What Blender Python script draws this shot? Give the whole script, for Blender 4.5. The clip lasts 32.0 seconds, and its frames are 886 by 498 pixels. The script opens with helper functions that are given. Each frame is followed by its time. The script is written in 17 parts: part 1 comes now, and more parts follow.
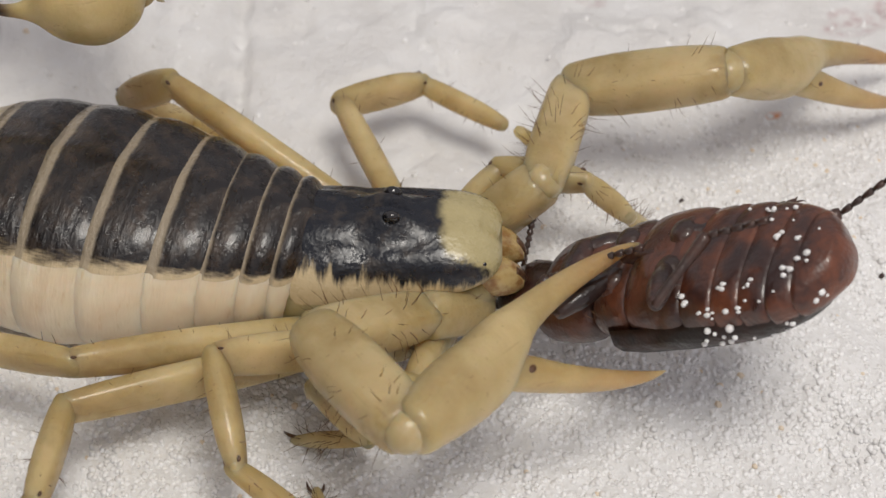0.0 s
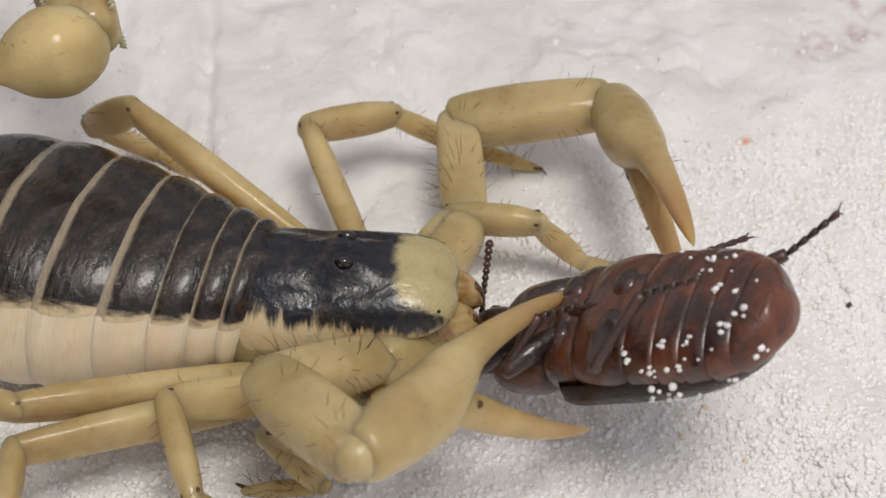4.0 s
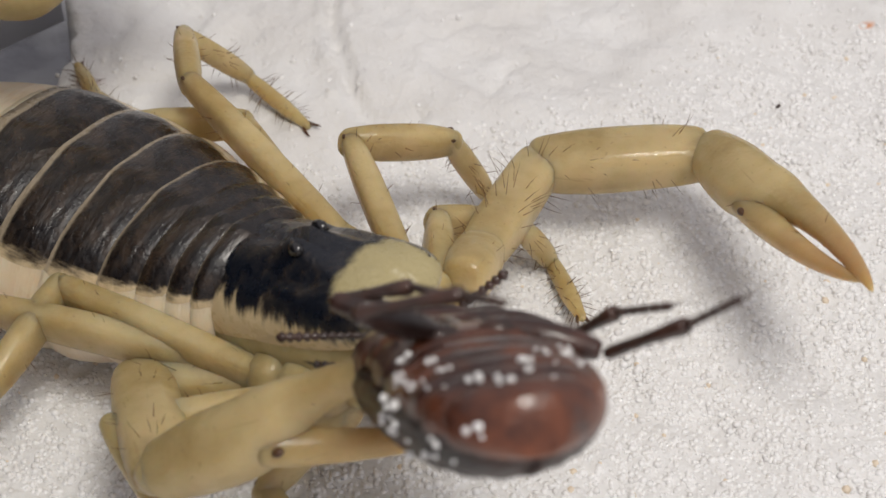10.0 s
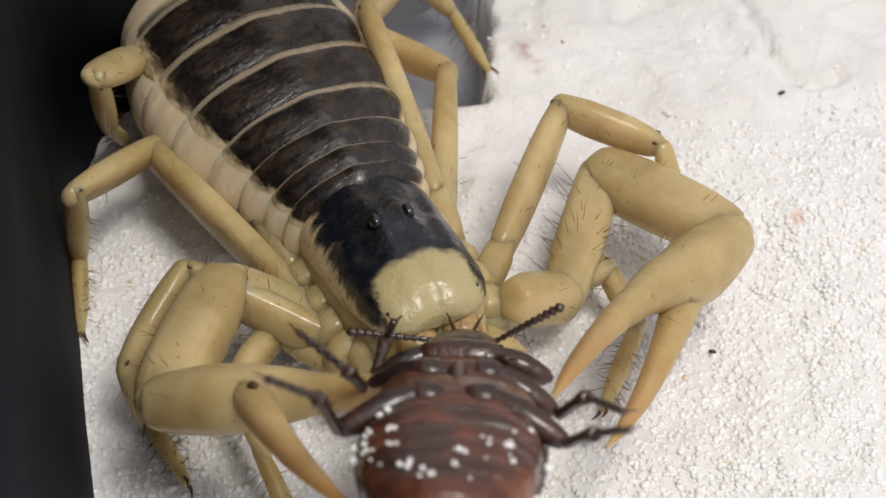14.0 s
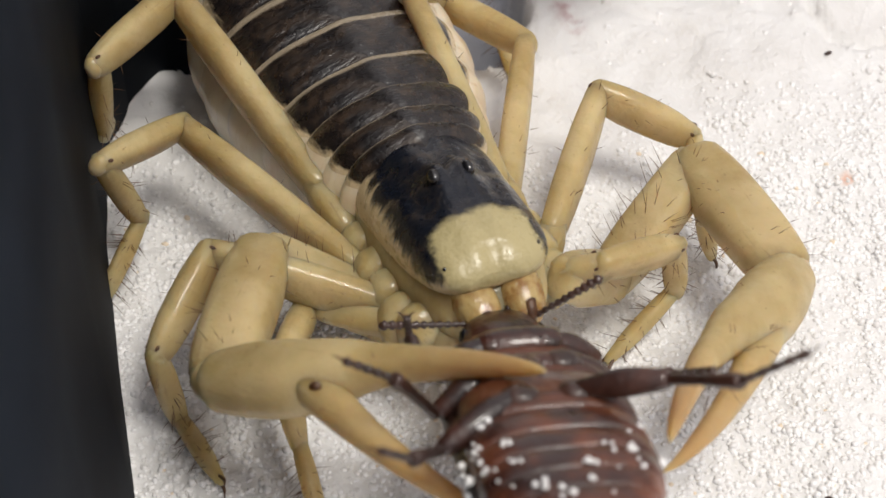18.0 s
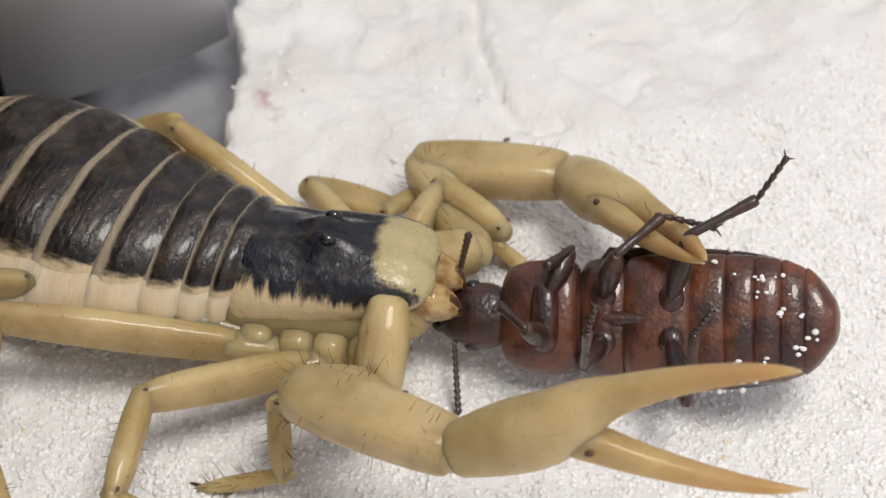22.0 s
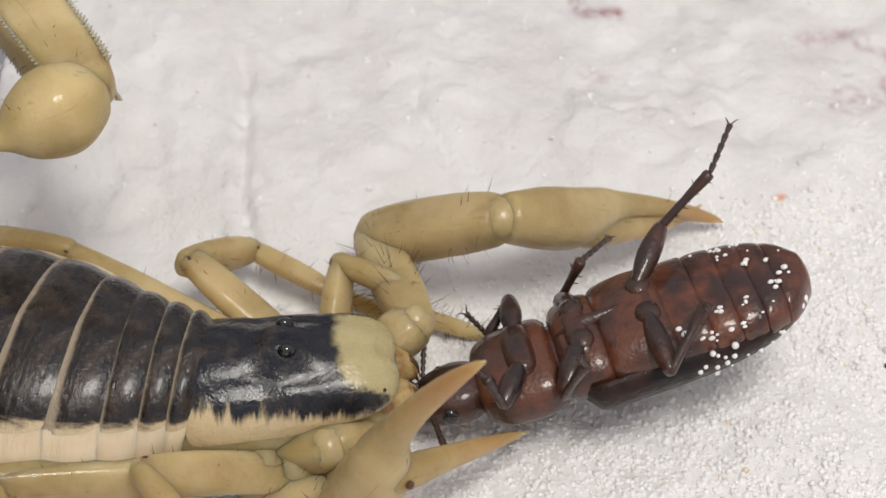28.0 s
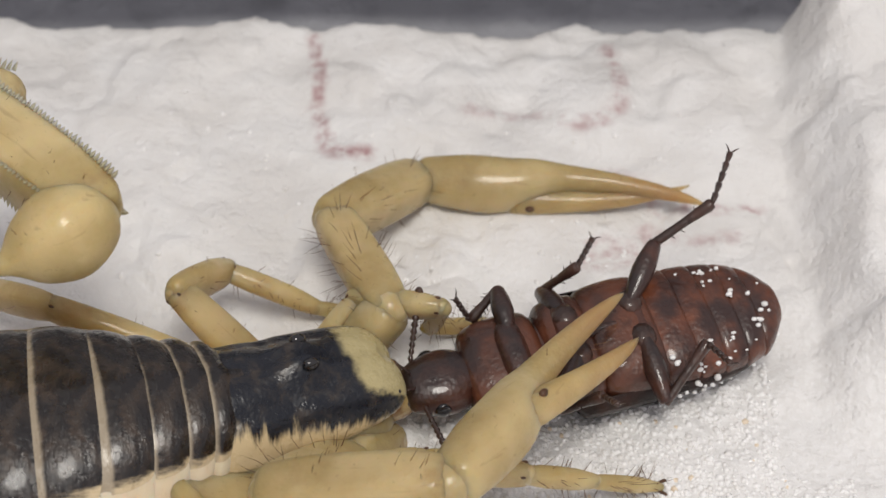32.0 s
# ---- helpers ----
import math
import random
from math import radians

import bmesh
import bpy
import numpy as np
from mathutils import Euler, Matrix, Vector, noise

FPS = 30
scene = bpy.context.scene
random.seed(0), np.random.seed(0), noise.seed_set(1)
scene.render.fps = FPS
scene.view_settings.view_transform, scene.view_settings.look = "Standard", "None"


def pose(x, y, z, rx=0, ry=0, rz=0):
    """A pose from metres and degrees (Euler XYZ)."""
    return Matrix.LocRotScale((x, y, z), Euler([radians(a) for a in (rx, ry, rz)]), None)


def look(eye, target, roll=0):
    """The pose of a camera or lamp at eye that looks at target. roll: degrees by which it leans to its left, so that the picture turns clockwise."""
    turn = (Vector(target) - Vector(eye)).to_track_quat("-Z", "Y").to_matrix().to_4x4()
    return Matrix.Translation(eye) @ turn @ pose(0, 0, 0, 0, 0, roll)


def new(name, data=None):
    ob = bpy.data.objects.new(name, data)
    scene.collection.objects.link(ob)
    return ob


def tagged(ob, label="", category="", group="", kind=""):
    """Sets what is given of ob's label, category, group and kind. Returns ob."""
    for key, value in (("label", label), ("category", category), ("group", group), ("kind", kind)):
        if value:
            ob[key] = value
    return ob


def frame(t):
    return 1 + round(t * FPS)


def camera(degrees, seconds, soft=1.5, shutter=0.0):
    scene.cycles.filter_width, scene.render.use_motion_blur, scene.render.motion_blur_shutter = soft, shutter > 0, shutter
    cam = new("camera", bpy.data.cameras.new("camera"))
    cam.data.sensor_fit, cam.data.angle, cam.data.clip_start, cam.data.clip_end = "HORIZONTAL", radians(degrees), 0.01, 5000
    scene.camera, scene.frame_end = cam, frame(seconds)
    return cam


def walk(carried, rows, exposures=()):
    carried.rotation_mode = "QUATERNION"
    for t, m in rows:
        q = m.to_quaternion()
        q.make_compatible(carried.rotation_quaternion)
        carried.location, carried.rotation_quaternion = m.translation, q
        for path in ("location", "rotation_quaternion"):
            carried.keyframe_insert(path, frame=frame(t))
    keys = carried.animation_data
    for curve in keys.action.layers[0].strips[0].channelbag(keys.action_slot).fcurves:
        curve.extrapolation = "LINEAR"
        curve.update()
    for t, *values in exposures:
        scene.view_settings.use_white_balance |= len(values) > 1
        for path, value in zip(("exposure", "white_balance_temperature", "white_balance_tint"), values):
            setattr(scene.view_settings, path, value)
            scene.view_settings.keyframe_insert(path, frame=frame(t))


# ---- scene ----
cam = camera(28, 32.0, soft=1.5)
cam.data.dof.use_dof, cam.data.dof.focus_distance, cam.data.dof.aperture_fstop = True, 0.126, 60
walk(cam, [
    (0, pose(0.01255, -0.09777, 0.10486, 42)), (0.5, pose(0.01547, -0.09753, 0.10522, 42)), (1, pose(0.01648, -0.0976, 0.10547, 42)),
    (1.5, pose(0.01663, -0.09793, 0.1054, 42)), (2, pose(0.01701, -0.09818, 0.10572, 42)), (2.5, pose(0.01741, -0.09768, 0.10611, 42)),
    (2.7, pose(0.01819, -0.09564, 0.10554, 42)), (3, pose(0.01808, -0.0965, 0.10731, 42)), (3.5, pose(0.01615, -0.0952, 0.10629, 42)),
    (5.5, pose(0.0148, -0.09577, 0.10386, 42)), (6, pose(0.01466, -0.09471, 0.10272, 42)), (6.8, pose(0.01378, -0.09641, 0.10388, 42)),
    (7, pose(0.01348, -0.09665, 0.10397, 42)), (7.5, pose(0.01342, -0.0963, 0.10397, 42)), (8, pose(0.01334, -0.09657, 0.10374, 42)),
    (8.3, pose(0.01274, -0.09635, 0.10303, 42)), (8.4, pose(0.01356, -0.09486, 0.10221, 42)), (8.5, pose(0.01263, -0.09866, 0.10512, 42)),
    (9, pose(0.0066, -0.10236, 0.10141, 42)), (9.5, pose(0.00477, -0.10318, 0.10011, 42)), (10, pose(0.00466, -0.10347, 0.09971, 42)),
    (10.5, pose(0.00402, -0.10424, 0.09992, 42)), (10.8, pose(0.00118, -0.10724, 0.10132, 42)), (11, pose(0.00122, -0.10411, 0.09901, 42)),
    (11.5, pose(-0.01139, -0.10563, 0.0972, 42)), (12, pose(-0.01622, -0.10636, 0.09586, 42)), (12.5, pose(-0.01698, -0.10791, 0.09625, 42)),
    (13, pose(-0.01824, -0.11736, 0.10272, 42)), (13.1, pose(-0.01886, -0.11786, 0.10332, 42)), (13.2, pose(-0.02041, -0.11646, 0.10352, 42)),
    (13.5, pose(-0.02462, -0.11347, 0.10313, 42)), (14, pose(-0.03104, -0.11177, 0.10303, 42)), (14.5, pose(-0.03309, -0.11117, 0.10329, 42)),
    (15, pose(-0.03391, -0.11054, 0.10179, 42)), (15.5, pose(-0.03367, -0.11126, 0.10114, 42)), (17.5, pose(-0.03456, -0.11143, 0.09846, 42)),
    (18, pose(-0.03419, -0.11156, 0.09841, 42)), (18.5, pose(-0.03401, -0.1115, 0.09927, 42)), (19, pose(-0.03307, -0.11071, 0.09913, 42)),
    (19.5, pose(-0.03326, -0.11061, 0.09856, 42)), (20, pose(-0.03319, -0.11158, 0.09766, 42)), (20.4, pose(-0.03429, -0.11705, 0.10232, 42)),
    (20.5, pose(-0.03378, -0.11837, 0.10242, 42)), (21, pose(-0.02728, -0.11364, 0.09958, 42)), (21.5, pose(-0.0166, -0.11427, 0.10429, 42)),
    (22, pose(-0.00802, -0.11364, 0.11045, 42)), (22.5, pose(-0.00784, -0.112, 0.10789, 42)), (23, pose(-0.00765, -0.11423, 0.10879, 42)),
    (23.5, pose(-0.00878, -0.11296, 0.10846, 42)), (24, pose(-0.00854, -0.1129, 0.1091, 42)), (24.5, pose(-0.00933, -0.11293, 0.10836, 42)),
    (26.5, pose(-0.00737, -0.1133, 0.10741, 42)), (26.6, pose(-0.00799, -0.11095, 0.10588, 42)), (26.7, pose(-0.00138, -0.09848, 0.10584, 42)),
    (27, pose(0.00748, -0.09164, 0.10782, 42)), (27.5, pose(0.0116, -0.09118, 0.10985, 42)), (28, pose(0.0123, -0.09211, 0.109, 42)),
    (28.4, pose(0.01253, -0.09252, 0.10698, 42)), (28.5, pose(0.01216, -0.09362, 0.10827, 42)), (29, pose(0.01102, -0.09453, 0.10758, 42)),
    (29.5, pose(0.01089, -0.09499, 0.10651, 42)), (30, pose(0.01053, -0.09537, 0.10663, 42)), (30.3, pose(0.01098, -0.09437, 0.10544, 42)),
    (30.5, pose(0.01027, -0.09591, 0.10632, 42)), (31, pose(0.01271, -0.09574, 0.1072, 42)), (31.3, pose(0.01526, -0.08728, 0.10302, 42)),
    (31.5, pose(0.02122, -0.0767, 0.09922, 42)), (31.6, pose(0.02637, -0.07722, 0.10251, 42)), (31.8, pose(0.03155, -0.07482, 0.10727, 42)),
    (32, pose(0.03542, -0.07402, 0.10937, 42)),
], exposures=[(0, -0.47), (3, -0.45), (6, -0.39), (8, -0.39), (9, -0.39), (11, -0.55), (12, -0.23), (13, -0.36), (14, -0.16), (15, -0.05), (18, -0.01), (20.2, 0.01), (21.5, -0.15), (23, -0.25), (27, -0.29), (30, -0.31), (31, -0.31), (32, -0.38)])

# ---- light ----
world = bpy.data.worlds.new("room")
scene.world = world
world.use_nodes = True
world.node_tree.nodes["Background"].inputs[0].default_value = (0.985, 0.94, 0.985, 1)
world.node_tree.nodes["Background"].inputs[1].default_value = 0.62


def lamp(name, eye, target, size, watts, colour):
    data = bpy.data.lights.new(name, "AREA")
    data.shape, data.size, data.energy, data.color = "DISK", size, watts, colour
    ob = new(name, data)
    ob.matrix_world = look(eye, target)
    return ob


lamp("tank_lamp", (0.07, -0.125, 0.365), (0.0, 0.0, 0.0), 0.13, 1.12, (1.0, 0.955, 0.885))

# ---- materials ----
MM = 0.001


class Mat:
    """A node material under construction."""

    def __init__(self, name, rough=0.5, spec=0.5):
        self.m = bpy.data.materials.new(name)
        self.m.use_nodes = True
        self.t = self.m.node_tree
        self.b = self.t.nodes["Principled BSDF"]
        self.b.inputs["Roughness"].default_value = rough
        self.b.inputs["Specular IOR Level"].default_value = spec
        self.co = self.t.nodes.new("ShaderNodeTexCoord").outputs["Object"]

    def add(self, kind, **values):
        n = self.t.nodes.new(kind)
        for k, v in values.items():
            n.inputs[k].default_value = v
        return n

    def link(self, a, b):
        self.t.links.new(a, b)

    def noise(self, per_mm, detail=3.0, rough=0.55, stretch=None, distortion=0.0):
        n = self.add("ShaderNodeTexNoise", Scale=per_mm * 1000, Detail=detail, Roughness=rough, Distortion=distortion)
        if stretch:
            mp = self.add("ShaderNodeMapping", Scale=stretch)
            self.link(self.co, mp.inputs["Vector"])
            self.link(mp.outputs[0], n.inputs["Vector"])
        else:
            self.link(self.co, n.inputs["Vector"])
        return n.outputs["Fac"]

    def voronoi(self, per_mm, out="Distance"):
        n = self.add("ShaderNodeTexVoronoi", Scale=per_mm * 1000)
        self.link(self.co, n.inputs["Vector"])
        return n.outputs[out]

    def axis(self, k):
        s = self.t.nodes.new("ShaderNodeSeparateXYZ")
        self.link(self.co, s.inputs[0])
        return s.outputs[k]

    def math(self, op, a, b=None, c=None):
        n = self.t.nodes.new("ShaderNodeMath")
        n.operation = op
        for i, v in enumerate((a, b, c)):
            if v is None:
                continue
            if isinstance(v, (int, float)):
                n.inputs[i].default_value = v
            else:
                self.link(v, n.inputs[i])
        return n.outputs[0]

    def ramp(self, fac, lo, hi):
        n = self.add("ShaderNodeMapRange", **{"From Min": lo, "From Max": hi})
        n.interpolation_type = "SMOOTHSTEP"
        self.link(fac, n.inputs["Value"])
        return n.outputs[0]

    def mix(self, fac, a, b):
        n = self.t.nodes.new("ShaderNodeMix")
        n.data_type = "RGBA"
        if isinstance(fac, (int, float)):
            n.inputs[0].default_value = fac
        else:
            self.link(fac, n.inputs[0])
        for i, v in ((6, a), (7, b)):
            if isinstance(v, tuple):
                n.inputs[i].default_value = (*v, 1)
            else:
                self.link(v, n.inputs[i])
        return n.outputs[2]

    def attr(self, name):
        n = self.t.nodes.new("ShaderNodeAttribute")
        n.attribute_name = name
        return n.outputs["Fac"]

    def colour(self, c):
        if isinstance(c, tuple):
            self.b.inputs["Base Color"].default_value = (*c, 1)
        else:
            self.link(c, self.b.inputs["Base Color"])

    def rough(self, v):
        self.link(v, self.b.inputs["Roughness"])

    def bump(self, height, mm, strength=1.0):
        n = self.add("ShaderNodeBump", Strength=strength, Distance=mm * MM)
        self.link(height, n.inputs["Height"])
        if self.b.inputs["Normal"].links:
            self.link(self.b.inputs["Normal"].links[0].from_socket, n.inputs["Normal"])
        self.link(n.outputs[0], self.b.inputs["Normal"])

    def wet(self, weight, rough):
        self.b.inputs["Coat Weight"].default_value = weight
        self.b.inputs["Coat Roughness"].default_value = rough

    def flesh(self, weight, mm, radius=(1.0, 0.6, 0.3)):
        self.b.inputs["Subsurface Weight"].default_value = weight
        self.b.inputs["Subsurface Radius"].default_value = radius
        self.b.inputs["Subsurface Scale"].default_value = mm * MM


def cuticle(name, c1, c2, tip=None, tip_from=0.0, tip_to=1.0, rough=0.45):
    """Pale, half-translucent horny skin with soft mottling and fine granules."""
    m = Mat(name, rough, 0.4)
    col = m.mix(m.ramp(m.noise(0.3, 3), 0.33, 0.7), c1, c2)
    col = m.mix(m.math("MULTIPLY", m.ramp(m.noise(1.1, 5, 0.65), 0.48, 0.8), 0.35), col, tuple(v * 0.74 for v in c1))
    col = m.mix(m.math("MULTIPLY", m.ramp(m.noise(0.17, 2), 0.46, 0.7), 0.55), col, tuple(min(1, v * 1.22 + 0.05) for v in c2))
    # amber stain at the far joint, thin brown veins along the piece
    gen = m.t.nodes.new("ShaderNodeSeparateXYZ")
    m.link(m.t.nodes["Texture Coordinate"].outputs["Generated"], gen.inputs[0])
    far = m.math("MULTIPLY", m.ramp(gen.outputs[0], 0.74, 0.97), m.ramp(m.noise(0.7, 4), 0.35, 0.7))
    if not tip:
        col = m.mix(m.math("MULTIPLY", far, 0.42), col, (0.27, 0.15, 0.06))
    vein = m.ramp(m.noise(0.8, 3, 0.5, (0.2, 1.7, 1.7), 0.6), 0.64, 0.72)
    col = m.mix(m.math("MULTIPLY", vein, 0.3), col, (0.22, 0.12, 0.05))
    fleck = m.ramp(m.noise(2.6, 2), 0.66, 0.76)
    col = m.mix(m.math("MULTIPLY", fleck, 0.3), col, (0.16, 0.09, 0.04))
    if tip:
        col = m.mix(m.ramp(m.axis(0), tip_from * MM, tip_to * MM), col, tip)
    m.colour(col)
    m.bump(m.noise(0.7, 3), 0.16, 0.5)
    m.bump(m.noise(3.2, 3), 0.06, 0.7)
    m.bump(m.voronoi(2.4), 0.04, 0.5)
    m.rough(m.ramp(m.noise(1.1, 4), -0.75, 1.45))
    m.wet(0.36, 0.13)
    m.b.inputs["Transmission Weight"].default_value = 0.14
    m.flesh(1.0, 3.6, (1.0, 0.78, 0.5))
    return m.m


def carapace_skin():
    m = Mat("carapace_skin", 0.3, 0.5)
    wob = m.noise(0.55, 4)
    fine = m.noise(2.2, 4)
    x = m.math("ADD", m.axis(0), m.math("MULTIPLY", m.math("SUBTRACT", wob, 0.5), 2.2 * MM))
    ay = m.math("ABSOLUTE", m.axis(1))
    ayw = m.math("ADD", ay, m.math("MULTIPLY", m.math("SUBTRACT", fine, 0.5), 1.2 * MM))
    front = m.math("MULTIPLY", m.ramp(m.math("SUBTRACT", x, m.math("MULTIPLY", ay, 0.25)), 8.6 * MM, 9.7 * MM), m.ramp(m.math("ADD", ayw, m.math("MULTIPLY", m.axis(0), -0.08)), 2.75 * MM, 2.1 * MM))
    low = m.math("ADD", m.axis(2), m.math("MULTIPLY", m.math("SUBTRACT", m.noise(1.1, 5, 0.6, (1.6, 0.3, 0.2)), 0.5), 3.6 * MM))
    dark = m.mix(m.ramp(m.noise(0.7, 5, 0.65), 0.45, 0.75), (0.006, 0.008, 0.014), (0.048, 0.037, 0.029))
    col = m.mix(front, dark, m.mix(m.noise(0.5, 3), (0.40, 0.33, 0.16), (0.50, 0.43, 0.23)))
    col = m.mix(m.ramp(low, -1.7 * MM, -2.7 * MM), col, (0.62, 0.49, 0.29))
    m.colour(col)
    m.rough(m.ramp(m.noise(1.3, 4), -0.2, 1.7))
    m.wet(0.15, 0.16)
    m.bump(m.noise(0.5, 3), 0.22, 0.6)
    m.bump(m.noise(1.8, 5), 0.09, 0.8)
    m.bump(m.voronoi(3.6), 0.03, 0.5)
    return m.m


def tergite_skin():
    m = Mat("tergite_skin", 0.3, 0.55)
    edge = m.attr("edge")
    streak = m.noise(0.5, 5, 0.6, (0.5, 2.2, 2.2))
    grime = m.noise(0.7, 5, 0.65)
    dark = m.mix(m.ramp(grime, 0.42, 0.72), (0.009, 0.007, 0.007), (0.050, 0.033, 0.022))
    dark = m.mix(m.ramp(m.noise(0.22, 3), 0.52, 0.75), dark, (0.062, 0.043, 0.029))
    side = m.ramp(m.math("ADD", edge, m.math("MULTIPLY", m.math("SUBTRACT", streak, 0.5), 0.34)), 0.86, 0.97)
    col = m.mix(side, dark, (0.64, 0.51, 0.32))
    rim = m.ramp(m.math("ADD", m.attr("rim"), m.math("MULTIPLY", m.math("SUBTRACT", grime, 0.5), 0.5)), 0.35, 0.85)
    col = m.mix(m.math("MULTIPLY", rim, 0.85), col, (0.40, 0.33, 0.235))
    m.colour(col)
    m.rough(m.ramp(m.noise(1.0, 4), -0.15, 1.7))
    m.wet(0.3, 0.12)
    m.bump(m.noise(0.9, 5, 0.6, (2.2, 0.6, 0.6)), 0.22, 0.8)
    m.bump(m.noise(2.0, 4), 0.08, 0.7)
    m.bump(m.voronoi(3.8), 0.025, 0.5)
    return m.m


def belly_skin():
    m = Mat("belly_skin", 0.36, 0.4)
    col = m.mix(m.ramp(m.noise(0.25, 3), 0.3, 0.7), (0.74, 0.59, 0.40), (0.82, 0.71, 0.53))
    col = m.mix(m.ramp(m.noise(0.8, 4, 0.6, (2.5, 0.6, 0.6)), 0.58, 0.82), col, (0.66, 0.48, 0.26))
    m.colour(col)
    m.bump(m.noise(0.5, 3, 0.5, (2.4, 0.5, 0.5)), 0.35, 0.6)
    m.bump(m.noise(4.0, 2), 0.03, 0.6)
    m.wet(0.4, 0.2)
    m.flesh(0.6, 1.0, (1.0, 0.75, 0.55))
    return m.m


def plain(name, c1, c2, per_mm=0.8, rough=0.35, spec=0.5, bump=0.06, flesh=0.0):
    m = Mat(name, rough, spec)
    m.colour(m.mix(m.ramp(m.noise(per_mm, 4), 0.35, 0.7), c1, c2))
    if bump:
        m.bump(m.noise(per_mm * 3, 3), bump, 0.7)
    if flesh:
        m.flesh(flesh, 0.6)
    return m.m


def shell_skin(name, c1, c2):
    """Glossy dark insect shell: cloudy red-brown, pitted, greasy in places."""
    m = Mat(name, 0.3, 0.5)
    col = m.mix(m.ramp(m.noise(0.2, 4, 0.6), 0.36, 0.68), c1, c2)
    col = m.mix(m.math("MULTIPLY", m.ramp(m.noise(0.9, 4), 0.5, 0.75), 0.6), col, c1)
    m.colour(col)
    m.bump(m.noise(0.6, 3), 0.2, 0.5)
    m.bump(m.voronoi(3.0), 0.05, 0.6)
    m.bump(m.noise(2.4, 4), 0.07, 0.7)
    m.rough(m.ramp(m.noise(0.8, 4), -0.35, 1.55))
    m.wet(0.5, 0.09)
    return m.m


def grain_skin():
    """Clear to milky quartz grains, each of its own tint."""
    m = Mat("white_grain", 0.25, 0.6)
    geo = m.t.nodes.new("ShaderNodeNewGeometry").outputs["Random Per Island"]
    col = m.mix(m.ramp(geo, 0.0, 0.55), (0.80, 0.785, 0.77), (0.92, 0.915, 0.91))
    col = m.mix(m.math("GREATER_THAN", geo, 0.993), col, (0.80, 0.68, 0.53))
    m.colour(col)
    m.rough(m.math("MULTIPLY_ADD", m.math("FRACT", m.math("MULTIPLY", geo, 37.0)), 0.5, 0.06))
    return m.m


def ground_skin():
    m = Mat("sand_and_stone", 0.75, 0.25)
    sand = m.attr("sand")
    stone = m.mix(m.ramp(m.noise(0.12, 5), 0.35, 0.7), (0.79, 0.775, 0.76), (0.88, 0.875, 0.87))
    stone = m.mix(m.ramp(m.noise(0.5, 5, 0.65), 0.6, 0.85), stone, (0.67, 0.65, 0.645))
    grit = m.mix(m.voronoi(2.6, "Color"), (0.80, 0.79, 0.775), (0.89, 0.885, 0.88))
    grit = m.mix(m.ramp(m.noise(0.2, 4), 0.55, 0.8), grit, (0.80, 0.795, 0.79))
    col = m.mix(sand, stone, grit)
    col = m.mix(m.math("MULTIPLY", m.attr("pink"), m.ramp(m.noise(0.7, 4), 0.3, 0.7)), col, (0.42, 0.22, 0.23))
    col = m.mix(m.attr("orange"), col, (0.72, 0.30, 0.13))
    # gap floor is grey; shade is painted into it, near-black towards the glass corner
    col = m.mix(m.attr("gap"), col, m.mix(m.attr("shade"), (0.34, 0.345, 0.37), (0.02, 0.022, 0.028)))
    m.colour(col)
    m.bump(m.noise(0.28, 6, 0.6), 0.9, 0.9)
    m.bump(m.noise(1.8, 5, 0.62), 0.2, 0.8)
    m.bump(m.voronoi(2.6), 0.03, 0.5)
    m.flesh(0.1, 0.5, (1, 1, 1))
    return m.m


SKIN = cuticle("pale_cuticle", (0.416, 0.308, 0.129), (0.511, 0.396, 0.195))
CLAW = cuticle("claw_cuticle", (0.416, 0.308, 0.132), (0.499, 0.388, 0.186), (0.40, 0.245, 0.105), 13, 22)
FINGER = cuticle("finger_cuticle", (0.427, 0.304, 0.125), (0.487, 0.360, 0.160), (0.40, 0.245, 0.105), 3, 13)
TAIL = cuticle("tail_cuticle", (0.487, 0.371, 0.160), (0.588, 0.465, 0.229))
STING = cuticle("sting_cuticle", (0.487, 0.371, 0.160), (0.576, 0.453, 0.218), (0.02, 0.010, 0.008), 7.0, 9.0, 0.25)
CARAPACE, TERGITE, BELLY = carapace_skin(), tergite_skin(), belly_skin()
EYE = plain("eye_black", (0.008, 0.008, 0.010), (0.02, 0.018, 0.018), 2, 0.06, 0.8, 0)
SPOT = plain("joint_brown", (0.10, 0.045, 0.018), (0.05, 0.02, 0.01), 2, 0.35)
HAIR = plain("hair_brown", (0.16, 0.08, 0.035), (0.10, 0.05, 0.02), 1, 0.5, 0.4, 0)
MEMBRANE = plain("joint_skin", (0.45, 0.35, 0.17), (0.55, 0.45, 0.26), 0.6, 0.3, 0.5, 0.05, 0.7)
JAW = plain("jaw_amber", (0.48, 0.35, 0.15), (0.24, 0.11, 0.03), 0.9, 0.14, 0.7, 0.12, 0.2)
SHELL = shell_skin("beetle_mahogany", (0.022, 0.009, 0.007), (0.12, 0.036, 0.015))
BELLY_RED = shell_skin("beetle_red_belly", (0.032, 0.012, 0.009), (0.20, 0.056, 0.020))
SHELL_DARK = shell_skin("beetle_dark", (0.016, 0.008, 0.007), (0.070, 0.022, 0.012))
BEETLE_LEG = shell_skin("beetle_leg", (0.022, 0.011, 0.008), (0.075, 0.027, 0.015))
GRAIN = grain_skin()
GROUND = ground_skin()
WALL = plain("dark_glass", (0.006, 0.008, 0.012), (0.013, 0.017, 0.024), 0.05, 0.7, 0.05, 0)
